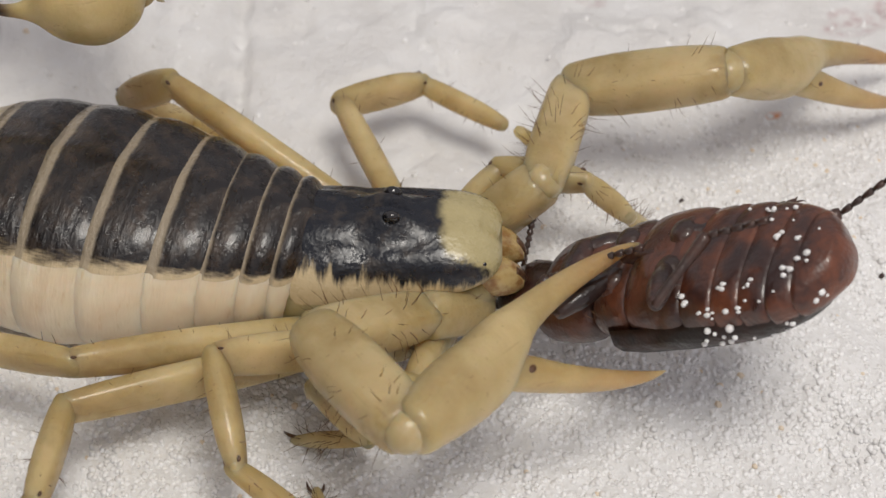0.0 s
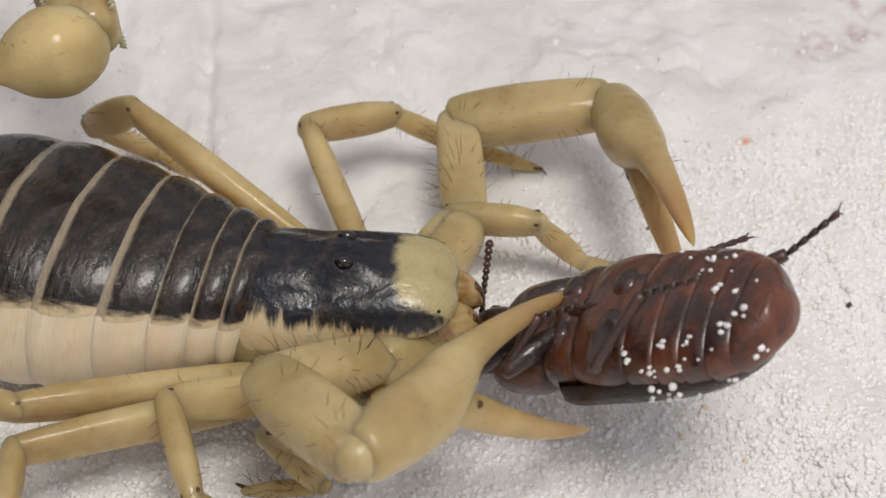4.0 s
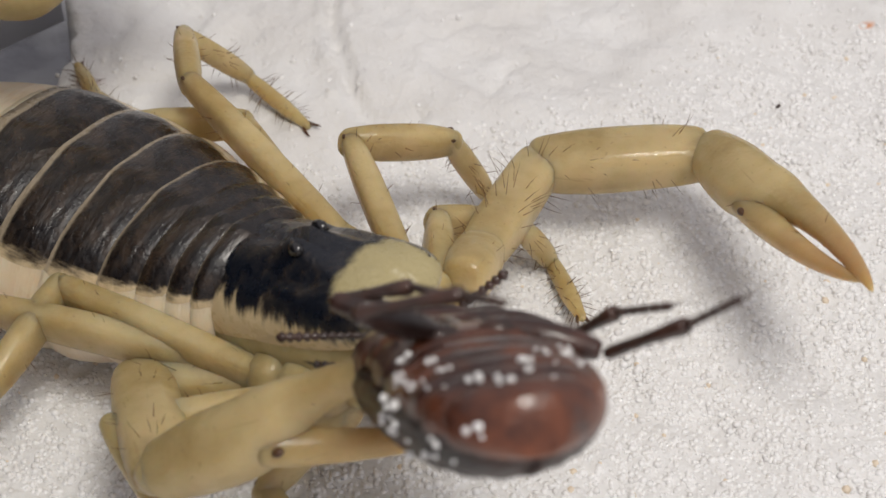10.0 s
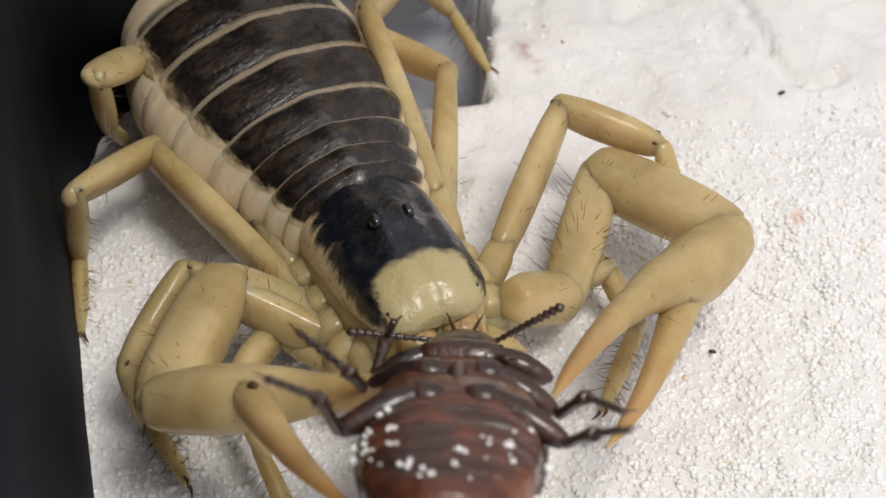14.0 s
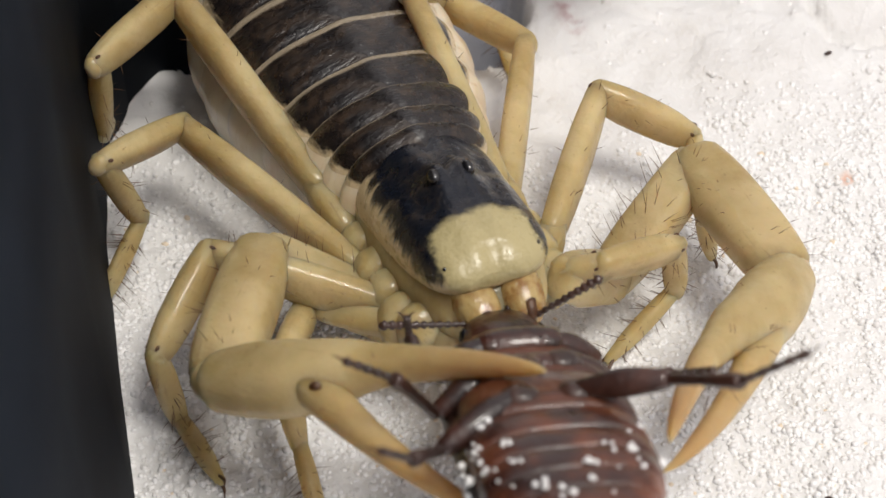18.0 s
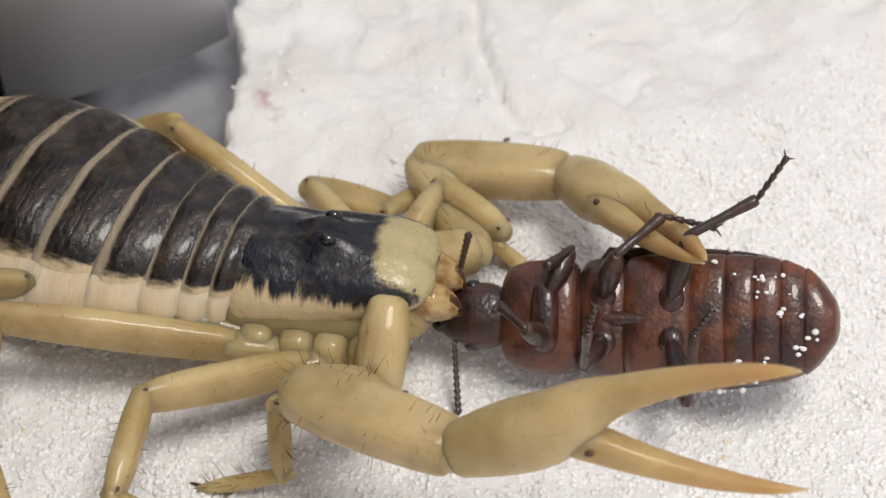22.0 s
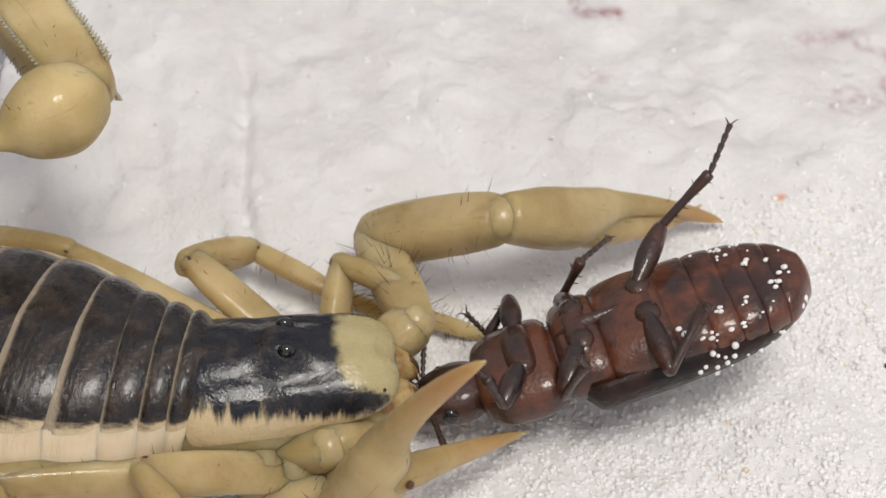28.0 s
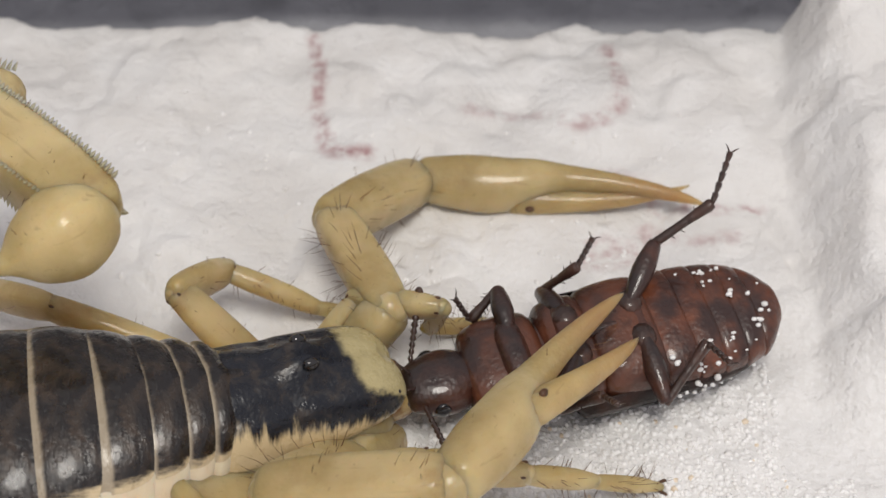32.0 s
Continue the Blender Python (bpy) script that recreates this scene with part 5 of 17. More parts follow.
    walk(joint["seg5"], [
        (0, mm(-14.13, 2.68, 14.19, 0, 0.7, -13)), (2.5, mm(-14.12, 2.67, 14.13, 0, 0.7, -12.6)), (3, mm(-14, 2.73, 14.09, 0, -0.1, -13.4)),
        (3.5, mm(-13.83, 2.81, 14.05, 0, -0.1, -14)), (6, mm(-13.67, 3.16, 13.99, 0, 0.1, -14.9)), (6.6, mm(-13.67, 3.16, 14.01, 0, 0.1, -15)),
        (7, mm(-13.97, 2.78, 14.08, 0, -0.2, -13.7)), (8, mm(-13.84, 3.29, 14.07, 0, 0.1, -15.1)), (8.4, mm(-12.53, 0.12, 12.08, 0, -2.1, 4.7)),
        (9, mm(-12.67, 0.16, 12.16, 0, -2, 4.5)), (10.4, mm(-12.68, 0.08, 12.15, 0, -2.1, 5.1)), (10.8, mm(-13.25, 0.13, 12.27, 0, -0.9, 4.7)),
        (11, mm(-14.47, -1.18, 13.22, 0, 0.9, 6.1)), (11.5, mm(-14.26, -1.52, 13.05, 0, 0.7, 8.2)), (12.6, mm(-14.25, -1.74, 13.06, 0, 0.6, 9.3)),
        (13, mm(-14.45, -0.52, 13.26, 0, 0, 3.1)), (13.6, mm(-14.59, -0.77, 13.44, 0, 1.4, 6.3)), (14.5, mm(-14.4, -0.9, 13.27, 0, 1, 7)),
        (15.5, mm(-14.48, -0.9, 13.33, 0, 1.2, 7)), (17.5, mm(-14.16, -0.71, 12.99, 0, 0.2, 5.4)), (19, mm(-14.17, -0.7, 13.01, 0, 0.2, 5.3)),
        (20.1, mm(-14.3, -0.66, 13.14, 0, 0.2, 5)), (20.6, mm(-13.84, 0.14, 12.66, 0, 0.5, -0.6)), (21, mm(-13.09, 2.81, 13.03, 0, -0.5, -13.4)),
        (21.5, mm(-15.51, 3.57, 14.6, 0, 2.4, -19.1)), (22, mm(-13.91, 3.28, 13.93, 0, 1.4, -17.4)), (23, mm(-13.99, 3.31, 13.89, 0, 2.1, -16)),
        (23.4, mm(-14.52, 2.55, 14.07, 0, 2.1, -11.8)), (24.2, mm(-14.5, 2.56, 14.06, 0, 2.1, -11.8)), (26.5, mm(-13.73, 2.92, 14.13, 0, 1, -16.8)),
        (27, mm(-12.2, 3.76, 14.09, 0, 0, -24.7)), (28.5, mm(-12.65, 3.43, 13.89, 0, -0.3, -19.2)), (30.1, mm(-12.48, 3.6, 13.9, 0, -0.4, -20.3)),
        (30.5, mm(-12.6, 2.68, 14.16, 0, -0.6, -18.4)), (31, mm(-13.8, 1.95, 14.23, 0, -0.2, -16.4)), (31.2, mm(-14.12, 2.44, 14.3, 0, -0.2, -17.6)),
        (31.6, mm(-12.2, 4.01, 14.59, 0, -1.3, -31.4)), (32, mm(-12.92, 2.29, 14.82, 0, -1.4, -14.6)),])
    walk(joint["seg6"], [
        (0, mm(-19, 3.8, 14.25, 0, -5.6, -13)), (2.5, mm(-18.99, 3.76, 14.19, 0, -5.5, -12.6)), (3, mm(-18.78, 3.87, 14.08, 0, -5.6, -13.4)),
        (3.5, mm(-18.59, 3.99, 14.04, 0, -5.5, -14)), (6, mm(-18.4, 4.42, 14, 0, -5.3, -14.9)), (6.6, mm(-18.4, 4.42, 14.01, 0, -5.4, -15)),
        (7, mm(-18.73, 3.94, 14.06, 0, -5.6, -13.7)), (8, mm(-18.61, 4.57, 14.08, 0, -5.5, -15.1)), (8.4, mm(-17.08, -0.25, 11.92, 0, -0.6, 4.7)),
        (9, mm(-17.25, -0.21, 12, 0, -0.8, 4.5)), (10.4, mm(-17.26, -0.33, 11.99, 0, -0.8, 5.1)), (10.8, mm(-17.97, -0.26, 12.2, 0, -0.9, 4.7)),
        (11, mm(-19.38, -1.7, 13.29, 0, -3, 6.1)), (11.5, mm(-19.12, -2.22, 13.11, 0, -2.6, 8.2)), (12.6, mm(-19.09, -2.54, 13.11, 0, -2.7, 9.3)),
        (13, mm(-19.35, -0.79, 13.26, 0, -3.4, 3.1)), (13.6, mm(-19.56, -1.32, 13.56, 0, -3.5, 6.3)), (14.5, mm(-19.32, -1.5, 13.36, 0, -3.1, 7)),
        (15.5, mm(-19.42, -1.51, 13.43, 0, -3.3, 7)), (17.5, mm(-19.02, -1.17, 13.01, 0, -2.6, 5.4)), (19, mm(-19.04, -1.15, 13.03, 0, -2.6, 5.3)),
        (20.1, mm(-19.19, -1.09, 13.16, 0, -3, 5)), (20.6, mm(-18.68, 0.19, 12.7, 0, -1.6, -0.6)), (21, mm(-17.72, 3.91, 12.99, 0, -2.9, -13.4)),
        (21.5, mm(-20.43, 5.27, 14.82, 0, -6.2, -19.1)), (22, mm(-18.66, 4.77, 14.05, 0, -4.8, -17.4)), (23, mm(-18.84, 4.7, 14.08, 0, -4.5, -16)),
        (23.4, mm(-19.51, 3.6, 14.26, 0, -5, -11.8)), (24.2, mm(-19.48, 3.6, 14.25, 0, -4.9, -11.8)), (26.5, mm(-18.44, 4.35, 14.21, 0, -5.5, -16.8)),
        (27, mm(-16.47, 5.73, 14.09, 0, -5.7, -24.7)), (28.5, mm(-17.14, 4.99, 13.86, 0, -5.2, -19.2)), (30.1, mm(-16.92, 5.24, 13.87, 0, -5.3, -20.3)),
        (30.5, mm(-17.02, 4.15, 14.11, 0, -6.1, -18.4)), (31, mm(-18.39, 3.3, 14.21, 0, -5, -19.2)), (31.2, mm(-18.75, 3.91, 14.28, 0, -5.1, -21.1)),
        (31.6, mm(-16.06, 6.37, 14.49, 0, -6.9, -35.1)), (32, mm(-17.47, 3.47, 14.71, 0, -8, -14.6)),])
    walk(joint["seg7"], [
        (0, mm(-24.42, 5.05, 13.7, 0, -10.6, -13)), (2.5, mm(-24.42, 4.97, 13.65, 0, -10.4, -12.6)), (3, mm(-24.16, 5.15, 13.54, 0, -10.1, -13.4)),
        (3.5, mm(-23.94, 5.32, 13.51, 0, -9.9, -14)), (6, mm(-23.73, 5.84, 13.48, 0, -9.8, -14.9)), (6.6, mm(-23.73, 5.85, 13.5, 0, -9.8, -15)),
        (7, mm(-24.1, 5.25, 13.52, 0, -10.1, -13.7)), (8, mm(-23.95, 6.01, 13.55, 0, -10.1, -15.1)), (8.4, mm(-22.46, -0.69, 11.86, 0, -2.2, 4.7)),
        (9, mm(-22.64, -0.63, 11.92, 0, -2.5, 4.5)), (10.4, mm(-22.65, -0.82, 11.91, 0, -2.4, 5.1)), (10.8, mm(-23.43, -0.71, 12.11, 0, -3.1, 4.7)),
        (11, mm(-24.9, -2.29, 13, 0, -7.1, 6.1)), (11.5, mm(-24.61, -3.01, 12.85, 0, -6.4, 8.2)), (12.6, mm(-24.56, -3.43, 12.85, 0, -6.4, 9.3)),
        (13, mm(-24.89, -1.1, 12.94, 0, -7, 3.1)), (13.6, mm(-25.1, -1.92, 13.22, 0, -8, 6.3)), (14.5, mm(-24.84, -2.19, 13.05, 0, -7.3, 7)),
        (15.5, mm(-24.94, -2.19, 13.11, 0, -7.6, 7)), (17.5, mm(-24.54, -1.68, 12.76, 0, -6.1, 5.4)), (19, mm(-24.55, -1.66, 12.77, 0, -6.1, 5.3)),
        (20.1, mm(-24.71, -1.58, 12.87, 0, -6.6, 5)), (20.6, mm(-24.19, 0.25, 12.54, 0, -4.9, -0.6)), (21, mm(-23.04, 5.18, 12.71, 0, -6.1, -13.4)),
        (21.5, mm(-25.76, 7.12, 14.21, 0, -12.5, -19.1)), (22, mm(-23.96, 6.43, 13.58, 0, -9.9, -17.4)), (23, mm(-24.21, 6.24, 13.64, 0, -9.9, -16)),
        (23.4, mm(-25, 4.74, 13.78, 0, -10.5, -11.8)), (24.2, mm(-24.97, 4.75, 13.76, 0, -10.5, -11.8)), (26.5, mm(-23.74, 5.95, 13.68, 0, -10.5, -16.8)),
        (27, mm(-21.39, 8, 13.54, 0, -10.2, -24.7)), (28.5, mm(-22.29, 6.78, 13.37, 0, -9.4, -19.2)), (30.1, mm(-22.03, 7.13, 13.37, 0, -9.4, -20.3)),
        (30.5, mm(-22.15, 5.86, 13.54, 0, -10.4, -18.4)), (31, mm(-23.57, 5.11, 13.73, 0, -10.1, -20)), (31.2, mm(-23.88, 5.89, 13.79, 0, -10.3, -22.1)),
        (31.6, mm(-20.39, 9.41, 13.85, 0, -11.7, -36.1)), (32, mm(-22.69, 4.83, 13.95, 0, -12.7, -14.6)),])
    walk(joint["PL_troch"], [
        (0, mm(12.31, 4.52, 6.17, 19.5, -46.4, 5.7)), (2, mm(12.4, 4.56, 6.31, 14.5, -40.3, 12.7)), (2.5, mm(12.41, 4.57, 6.33, 14.5, -40.3, 12.9)),
        (2.67, mm(12.25, 4.4, 6.32, 5.4, -29.3, 30.8)), (2.83, mm(12.09, 4.23, 6.3, 1, -16.6, 45.3)), (3, mm(11.93, 4.06, 6.29, 0.1, -3.4, 58.2)),
        (3.17, mm(11.87, 3.81, 6.27, 0, -2.6, 62.9)), (3.33, mm(11.8, 3.57, 6.25, 0, -1.9, 67.6)), (3.5, mm(11.74, 3.32, 6.23, 0, -1.1, 72.3)),
        (4.33, mm(11.81, 3.53, 6.29, 0.3, 2.3, 67.7)), (5.17, mm(11.87, 3.74, 6.36, 0.4, 5.7, 63.1)), (6, mm(11.94, 3.95, 6.42, 0.2, 9.1, 58.5)),
        (6.6, mm(11.91, 3.96, 6.37, 0.2, 9.1, 58)), (6.73, mm(11.85, 3.86, 6.36, -0.5, 11.9, 55.2)), (6.87, mm(11.79, 3.76, 6.35, -1.3, 14.6, 52.2)),
        (7, mm(11.73, 3.66, 6.34, -2.3, 17.3, 49.2)), (7.5, mm(11.79, 3.75, 6.45, -2.8, 19.9, 43.5)), (8, mm(11.85, 3.83, 6.56, -3.5, 22.5, 37.8)),
        (8.13, mm(11.99, 4.6, 8.35, 2.6, 30.6, 81.7)), (8.27, mm(12.14, 5.36, 10.15, 13.9, 32.4, 128.7)), (8.4, mm(12.28, 6.13, 11.94, 23.1, 26.7, 174.4)),
        (8.5, mm(12.29, 6.21, 11.9, 23.2, 26.8, 173.8)), (8.67, mm(12.33, 6.54, 11.74, 17.4, 31.1, 155.2)), (8.83, mm(12.38, 6.88, 11.58, 10.1, 33.5, 135.6)),
        (9, mm(12.42, 7.21, 11.42, 2.1, 33.7, 115.4)), (10.4, mm(12.33, 7.29, 11.42, 2.1, 33.3, 116.4)), (10.53, mm(12.26, 6.93, 11.33, 0.3, 33.9, 117.3)),
        (10.67, mm(12.19, 6.57, 11.23, -1.6, 34.5, 118.2)), (10.8, mm(12.12, 6.21, 11.14, -3.4, 35.1, 119.1)), (10.87, mm(12.31, 5.88, 10.54, -3.5, 34.7, 117.3)),
        (10.93, mm(12.51, 5.54, 9.95, -3.6, 34.2, 115.5)), (11, mm(12.7, 5.21, 9.35, -3.6, 33.8, 113.8)), (11.5, mm(12, 6.08, 9.41, -1.8, 43, 123.5)),
        (12, mm(11.94, 6.14, 9.37, -1.8, 42.6, 123.6)), (12.6, mm(11.87, 6.21, 9.32, -1.8, 42, 123.9)), (12.73, mm(11.87, 6.17, 9.01, -4.2, 39.8, 118)),
        (12.87, mm(11.86, 6.13, 8.71, -6.2, 37.4, 112.5)), (13, mm(11.86, 6.09, 8.4, -8, 34.9, 107.3)), (13.2, mm(11.74, 6.29, 8.43, -6.7, 35.6, 108.1)),
        (13.4, mm(11.61, 6.5, 8.45, -5.4, 36.2, 109)), (13.6, mm(11.49, 6.7, 8.48, -4.1, 36.8, 109.8)), (14.5, mm(11.12, 7.18, 8.85, -4.5, 39.2, 113.2)),
        (15.5, mm(11, 7.26, 8.69, -4.3, 38.3, 113.5)), (16.17, mm(11.34, 6.75, 8.89, -5.2, 38.2, 113.9)), (16.83, mm(11.68, 6.23, 9.09, -6.1, 38.1, 114.2)),
        (17.5, mm(12.02, 5.72, 9.29, -7, 38, 114.6)), (18, mm(12.03, 5.71, 9.28, -7, 37.9, 114.4)), (19, mm(12.07, 5.68, 9.26, -9.2, 37, 109.4)),
        (20, mm(12.08, 5.67, 8.91, -8.4, 34.4, 106.9)), (20.1, mm(12.08, 5.67, 8.9, -8.3, 34.3, 106.9)), (20.23, mm(12.24, 5.78, 9.17, -5.4, 34.8, 109.7)),
        (20.37, mm(12.4, 5.9, 9.44, -2.5, 35.2, 112.6)), (20.5, mm(12.55, 6.01, 9.71, 0.5, 35.5, 115.6)), (20.6, mm(12.61, 6.05, 9.8, 0.3, 37, 114.3)),
        (20.73, mm(12.7, 5.31, 9.63, -2.1, 33.2, 98.1)), (20.87, mm(12.78, 4.58, 9.47, -3.1, 29, 82.9)), (21, mm(12.87, 3.84, 9.3, -2.8, 24.7, 68.2)),
        (21.17, mm(12.33, 3.94, 8.23, -4.4, 18, 48)), (21.33, mm(11.78, 4.05, 7.17, -3.4, 11.1, 28.6)), (21.5, mm(11.24, 4.15, 6.1, -0.3, 5, 9.4)),
        (21.75, mm(10.7, 3.83, 6.25, -0.3, 5, 17.3)), (22, mm(10.15, 3.5, 6.41, -0.3, 5.1, 25.2)), (22.5, mm(10.52, 3.04, 6.62, -0.2, 7.3, 41.1)),
        (23, mm(10.89, 2.59, 6.84, 0.5, 9.3, 57.1)), (23.2, mm(11.18, 2.38, 6.49, 1.2, -1, 60.7)), (23.4, mm(11.46, 2.17, 6.14, 1.2, -11.3, 64.2)),
        (24, mm(11.45, 2.12, 6.15, 1.2, -11.3, 64.4)), (24.2, mm(11.45, 2.11, 6.15, 1.2, -11.2, 64.4)), (24.97, mm(11.21, 2.37, 5.6, 4.6, -29.8, 50.8)),
        (25.73, mm(10.98, 2.63, 5.05, 15, -46.7, 31.8)), (26.5, mm(10.74, 2.89, 4.5, 39.4, -58.7, -0.2)), (26.75, mm(10.45, 3.47, 4.2, 23.5, -49.3, -2)),
        (27, mm(10.17, 4.05, 3.9, 9.5, -40.5, -6.8)), (27.5, mm(10.17, 3.33, 4.29, 7.6, -34.5, 7.5)), (28, mm(10.16, 2.61, 4.68, 7.5, -28.3, 20.7)),
        (28.25, mm(10.16, 2.35, 4.81, 3.6, -31, 38.1)), (28.5, mm(10.16, 2.1, 4.95, -1.2, -32.7, 56.1)), (29, mm(10.12, 2.14, 4.86, -1.2, -33.6, 55.3)),
        (30.1, mm(9.99, 2.26, 4.58, -1.2, -36.6, 52.5)), (30.23, mm(10.06, 2.76, 4.49, 1.7, -31.9, 38.9)), (30.37, mm(10.13, 3.26, 4.4, 3.1, -26.8, 26.2)),
        (30.5, mm(10.2, 3.76, 4.31, 3.2, -21.5, 14.1)), (30.75, mm(10.88, 4.08, 4.77, 2.8, -15.5, 25.9)), (31, mm(11.55, 4.41, 5.22, 3.7, -9.4, 37.5)),
        (31.1, mm(12.25, 4.85, 5.45, 2.8, -6.7, 31.9)), (31.2, mm(12.95, 5.29, 5.67, 1.6, -4, 26.3)), (31.4, mm(11.72, 4.75, 4.59, 0.2, -19.3, 15.7)),
        (31.6, mm(10.49, 4.21, 3.51, 2.1, -34.5, 3.8)), (31.8, mm(10.19, 4.2, 3.2, 2.5, -40.4, 1.5)), (32, mm(9.9, 4.19, 2.89, 3.4, -46.3, -1.2)),])
    walk(joint["PL_femur"], [
        (0, mm(16.64, 4.95, 10.73, 0.1, 3.1, 76.8)), (2, mm(17.08, 5.62, 10.39, 0.1, 3.9, 78.1)), (2.5, mm(17.09, 5.64, 10.4, 0.1, 3.9, 78.2)),
        (2.67, mm(16.97, 7.22, 9.4, 0.2, 2.6, 81.8)), (2.83, mm(16.34, 8.52, 8.11, 0.1, 1.2, 85.5)), (3, mm(15.24, 9.41, 6.66, 0, -0.1, 89.1)),
        (3.17, mm(14.73, 9.42, 6.56, 0, -0.1, 92.6)), (3.33, mm(14.2, 9.39, 6.45, 0, -0.2, 96.2)), (3.5, mm(13.66, 9.32, 6.35, 0, -0.2, 99.7)),
        (4.33, mm(14.2, 9.35, 6.04, -0.2, -3.4, 92.3)), (5.17, mm(14.71, 9.33, 5.73, 0, -6.7, 84.9)), (6, mm(15.19, 9.25, 5.42, 0.6, -9.9, 77.4)),
        (6.6, mm(15.2, 9.24, 5.37, 0.6, -10, 77.3)), (6.73, mm(15.37, 8.92, 5.06, 2.3, -17.5, 98.6)), (6.87, mm(15.53, 8.58, 4.76, 1, -25.1, 120.9)),
        (7, mm(15.66, 8.21, 4.47, -3.6, -31.5, 144.9)), (7.5, mm(16.08, 7.83, 4.3, -2.9, -30.8, 138.7)), (8, mm(16.45, 7.4, 4.15, -2.2, -30, 132.5)),
        (8.13, mm(12.78, 9.96, 5.14, 0, -17.3, 120.8)), (8.27, mm(8.81, 9.51, 6.77, -0.4, -4.5, 110)), (8.4, mm(6.68, 6.68, 9.11, -3.3, 8, 99.1)),
        (8.5, mm(6.7, 6.82, 9.06, -3.4, 8.1, 97.7)), (8.67, mm(7.44, 8.8, 8.48, -2.5, 7.6, 99)), (8.83, mm(8.63, 10.55, 8.1, -1.7, 7.1, 100.3)),
        (9, mm(10.17, 11.94, 7.93, -0.8, 6.6, 101.6)), (10.4, mm(9.99, 12.01, 7.96, -0.8, 6.2, 102.2)), (10.53, mm(9.86, 11.58, 7.82, -0.5, 2.7, 104.2)),
        (10.67, mm(9.74, 11.15, 7.67, -0.3, -0.8, 106.1)), (10.8, mm(9.62, 10.72, 7.52, -0.3, -4.3, 108.1)), (10.87, mm(9.94, 10.48, 6.96, -0.2, -1.9, 109.3)),
        (10.93, mm(10.26, 10.24, 6.4, -0.1, 0.5, 110.6)), (11, mm(10.59, 10, 5.85, 0.1, 2.9, 111.8)), (11.5, mm(9.46, 9.93, 5.12, 0, 2, 105.6)),
        (12, mm(9.37, 10, 5.11, 0, 1.7, 105.9)), (12.6, mm(9.26, 10.1, 5.1, 0, 1.4, 106.3)), (12.73, mm(9.59, 10.44, 4.98, 0, -4.5, 105.6)),
        (12.87, mm(9.95, 10.75, 4.88, 0, -10.4, 105)), (13, mm(10.32, 11.02, 4.79, 0.2, -16.4, 104.3)), (13.2, mm(10.14, 11.16, 4.76, -0.1, -15.9, 115.6)),
        (13.4, mm(9.96, 11.3, 4.73, -0.2, -15.3, 126.8)), (13.6, mm(9.78, 11.44, 4.7, -0.2, -14.8, 138)), (14.5, mm(9.19, 11.67, 4.87, -0.1, -12.9, 138.3)),
        (15.5, mm(9.03, 11.79, 4.79, -0.2, -14.1, 138.8)), (16.17, mm(9.34, 11.28, 5, -0.4, -14, 133)), (16.83, mm(9.64, 10.76, 5.21, -0.6, -13.9, 127.2)),
        (17.5, mm(9.95, 10.24, 5.42, -0.8, -13.8, 121.4)), (18, mm(9.98, 10.24, 5.41, -0.8, -13.9, 121.2)), (19, mm(10.4, 10.43, 5.47, -0.4, -4.1, 123.4)),
        (20, mm(10.57, 10.65, 5.35, -0.7, -6.2, 122.6)), (20.1, mm(10.57, 10.65, 5.35, -0.7, -6.3, 122.6)), (20.23, mm(10.49, 10.65, 5.57, -0.4, -5.5, 120.4)),
        (20.37, mm(10.42, 10.65, 5.8, -0.1, -4.7, 118.2)), (20.5, mm(10.34, 10.63, 6.05, 0.2, -3.9, 115.9)), (20.6, mm(10.54, 10.64, 6.01, 0.2, -4.3, 116.4)),
        (20.73, mm(11.95, 10.53, 6.18, 0, -1.1, 116)), (20.87, mm(13.47, 10.04, 6.41, -0.2, 2.2, 115.6)), (21, mm(14.99, 9.16, 6.67, -0.5, 5.4, 115.3)),
        (21.17, mm(16.34, 8.4, 6.29, -0.3, 4.6, 115.6)), (21.33, mm(17.21, 7.01, 5.95, -0.2, 3.7, 115.9)), (21.5, mm(17.43, 5.18, 5.55, 0, 2.9, 116.3)),
        (21.75, mm(16.69, 5.69, 5.7, -0.1, 3.3, 118.6)), (22, mm(15.83, 6.17, 5.85, -0.1, 3.7, 121)), (22.5, mm(15.23, 7.15, 5.83, -0.4, 5.2, 123.2)),
        (23, mm(14.27, 7.81, 5.82, -0.5, 6.7, 125.4)), (23.2, mm(14.26, 7.87, 6.6, -0.4, 8.2, 129.5)), (23.4, mm(14.15, 7.73, 7.38, -0.2, 9.6, 133.6)),
        (24, mm(14.13, 7.69, 7.38, -0.2, 9.9, 133.6)), (24.2, mm(14.12, 7.68, 7.38, -0.2, 9.9, 133.6)), (24.97, mm(14.67, 6.61, 8.73, 0, 9.9, 126.2)),
        (25.73, mm(14.65, 4.91, 9.64, 0.2, 9.9, 118.8)), (26.5, mm(14.02, 2.88, 9.88, 0.4, 10, 111.4)), (26.75, mm(14.56, 3.33, 8.98, 0.5, 12.3, 106.3)),
        (27, mm(14.92, 3.48, 7.99, 0.3, 14.6, 101.1)), (27.5, mm(15.31, 4.01, 7.86, -0.4, 12.2, 101.4)), (28, mm(15.35, 4.57, 7.66, -1.1, 9.8, 101.7)),
        (28.25, mm(14.41, 5.68, 8.06, 0.1, 13.2, 110.9)), (28.5, mm(13.12, 6.5, 8.35, 1.8, 16.4, 120.2)), (29, mm(13.11, 6.45, 8.35, 1.8, 16.4, 119.8)),
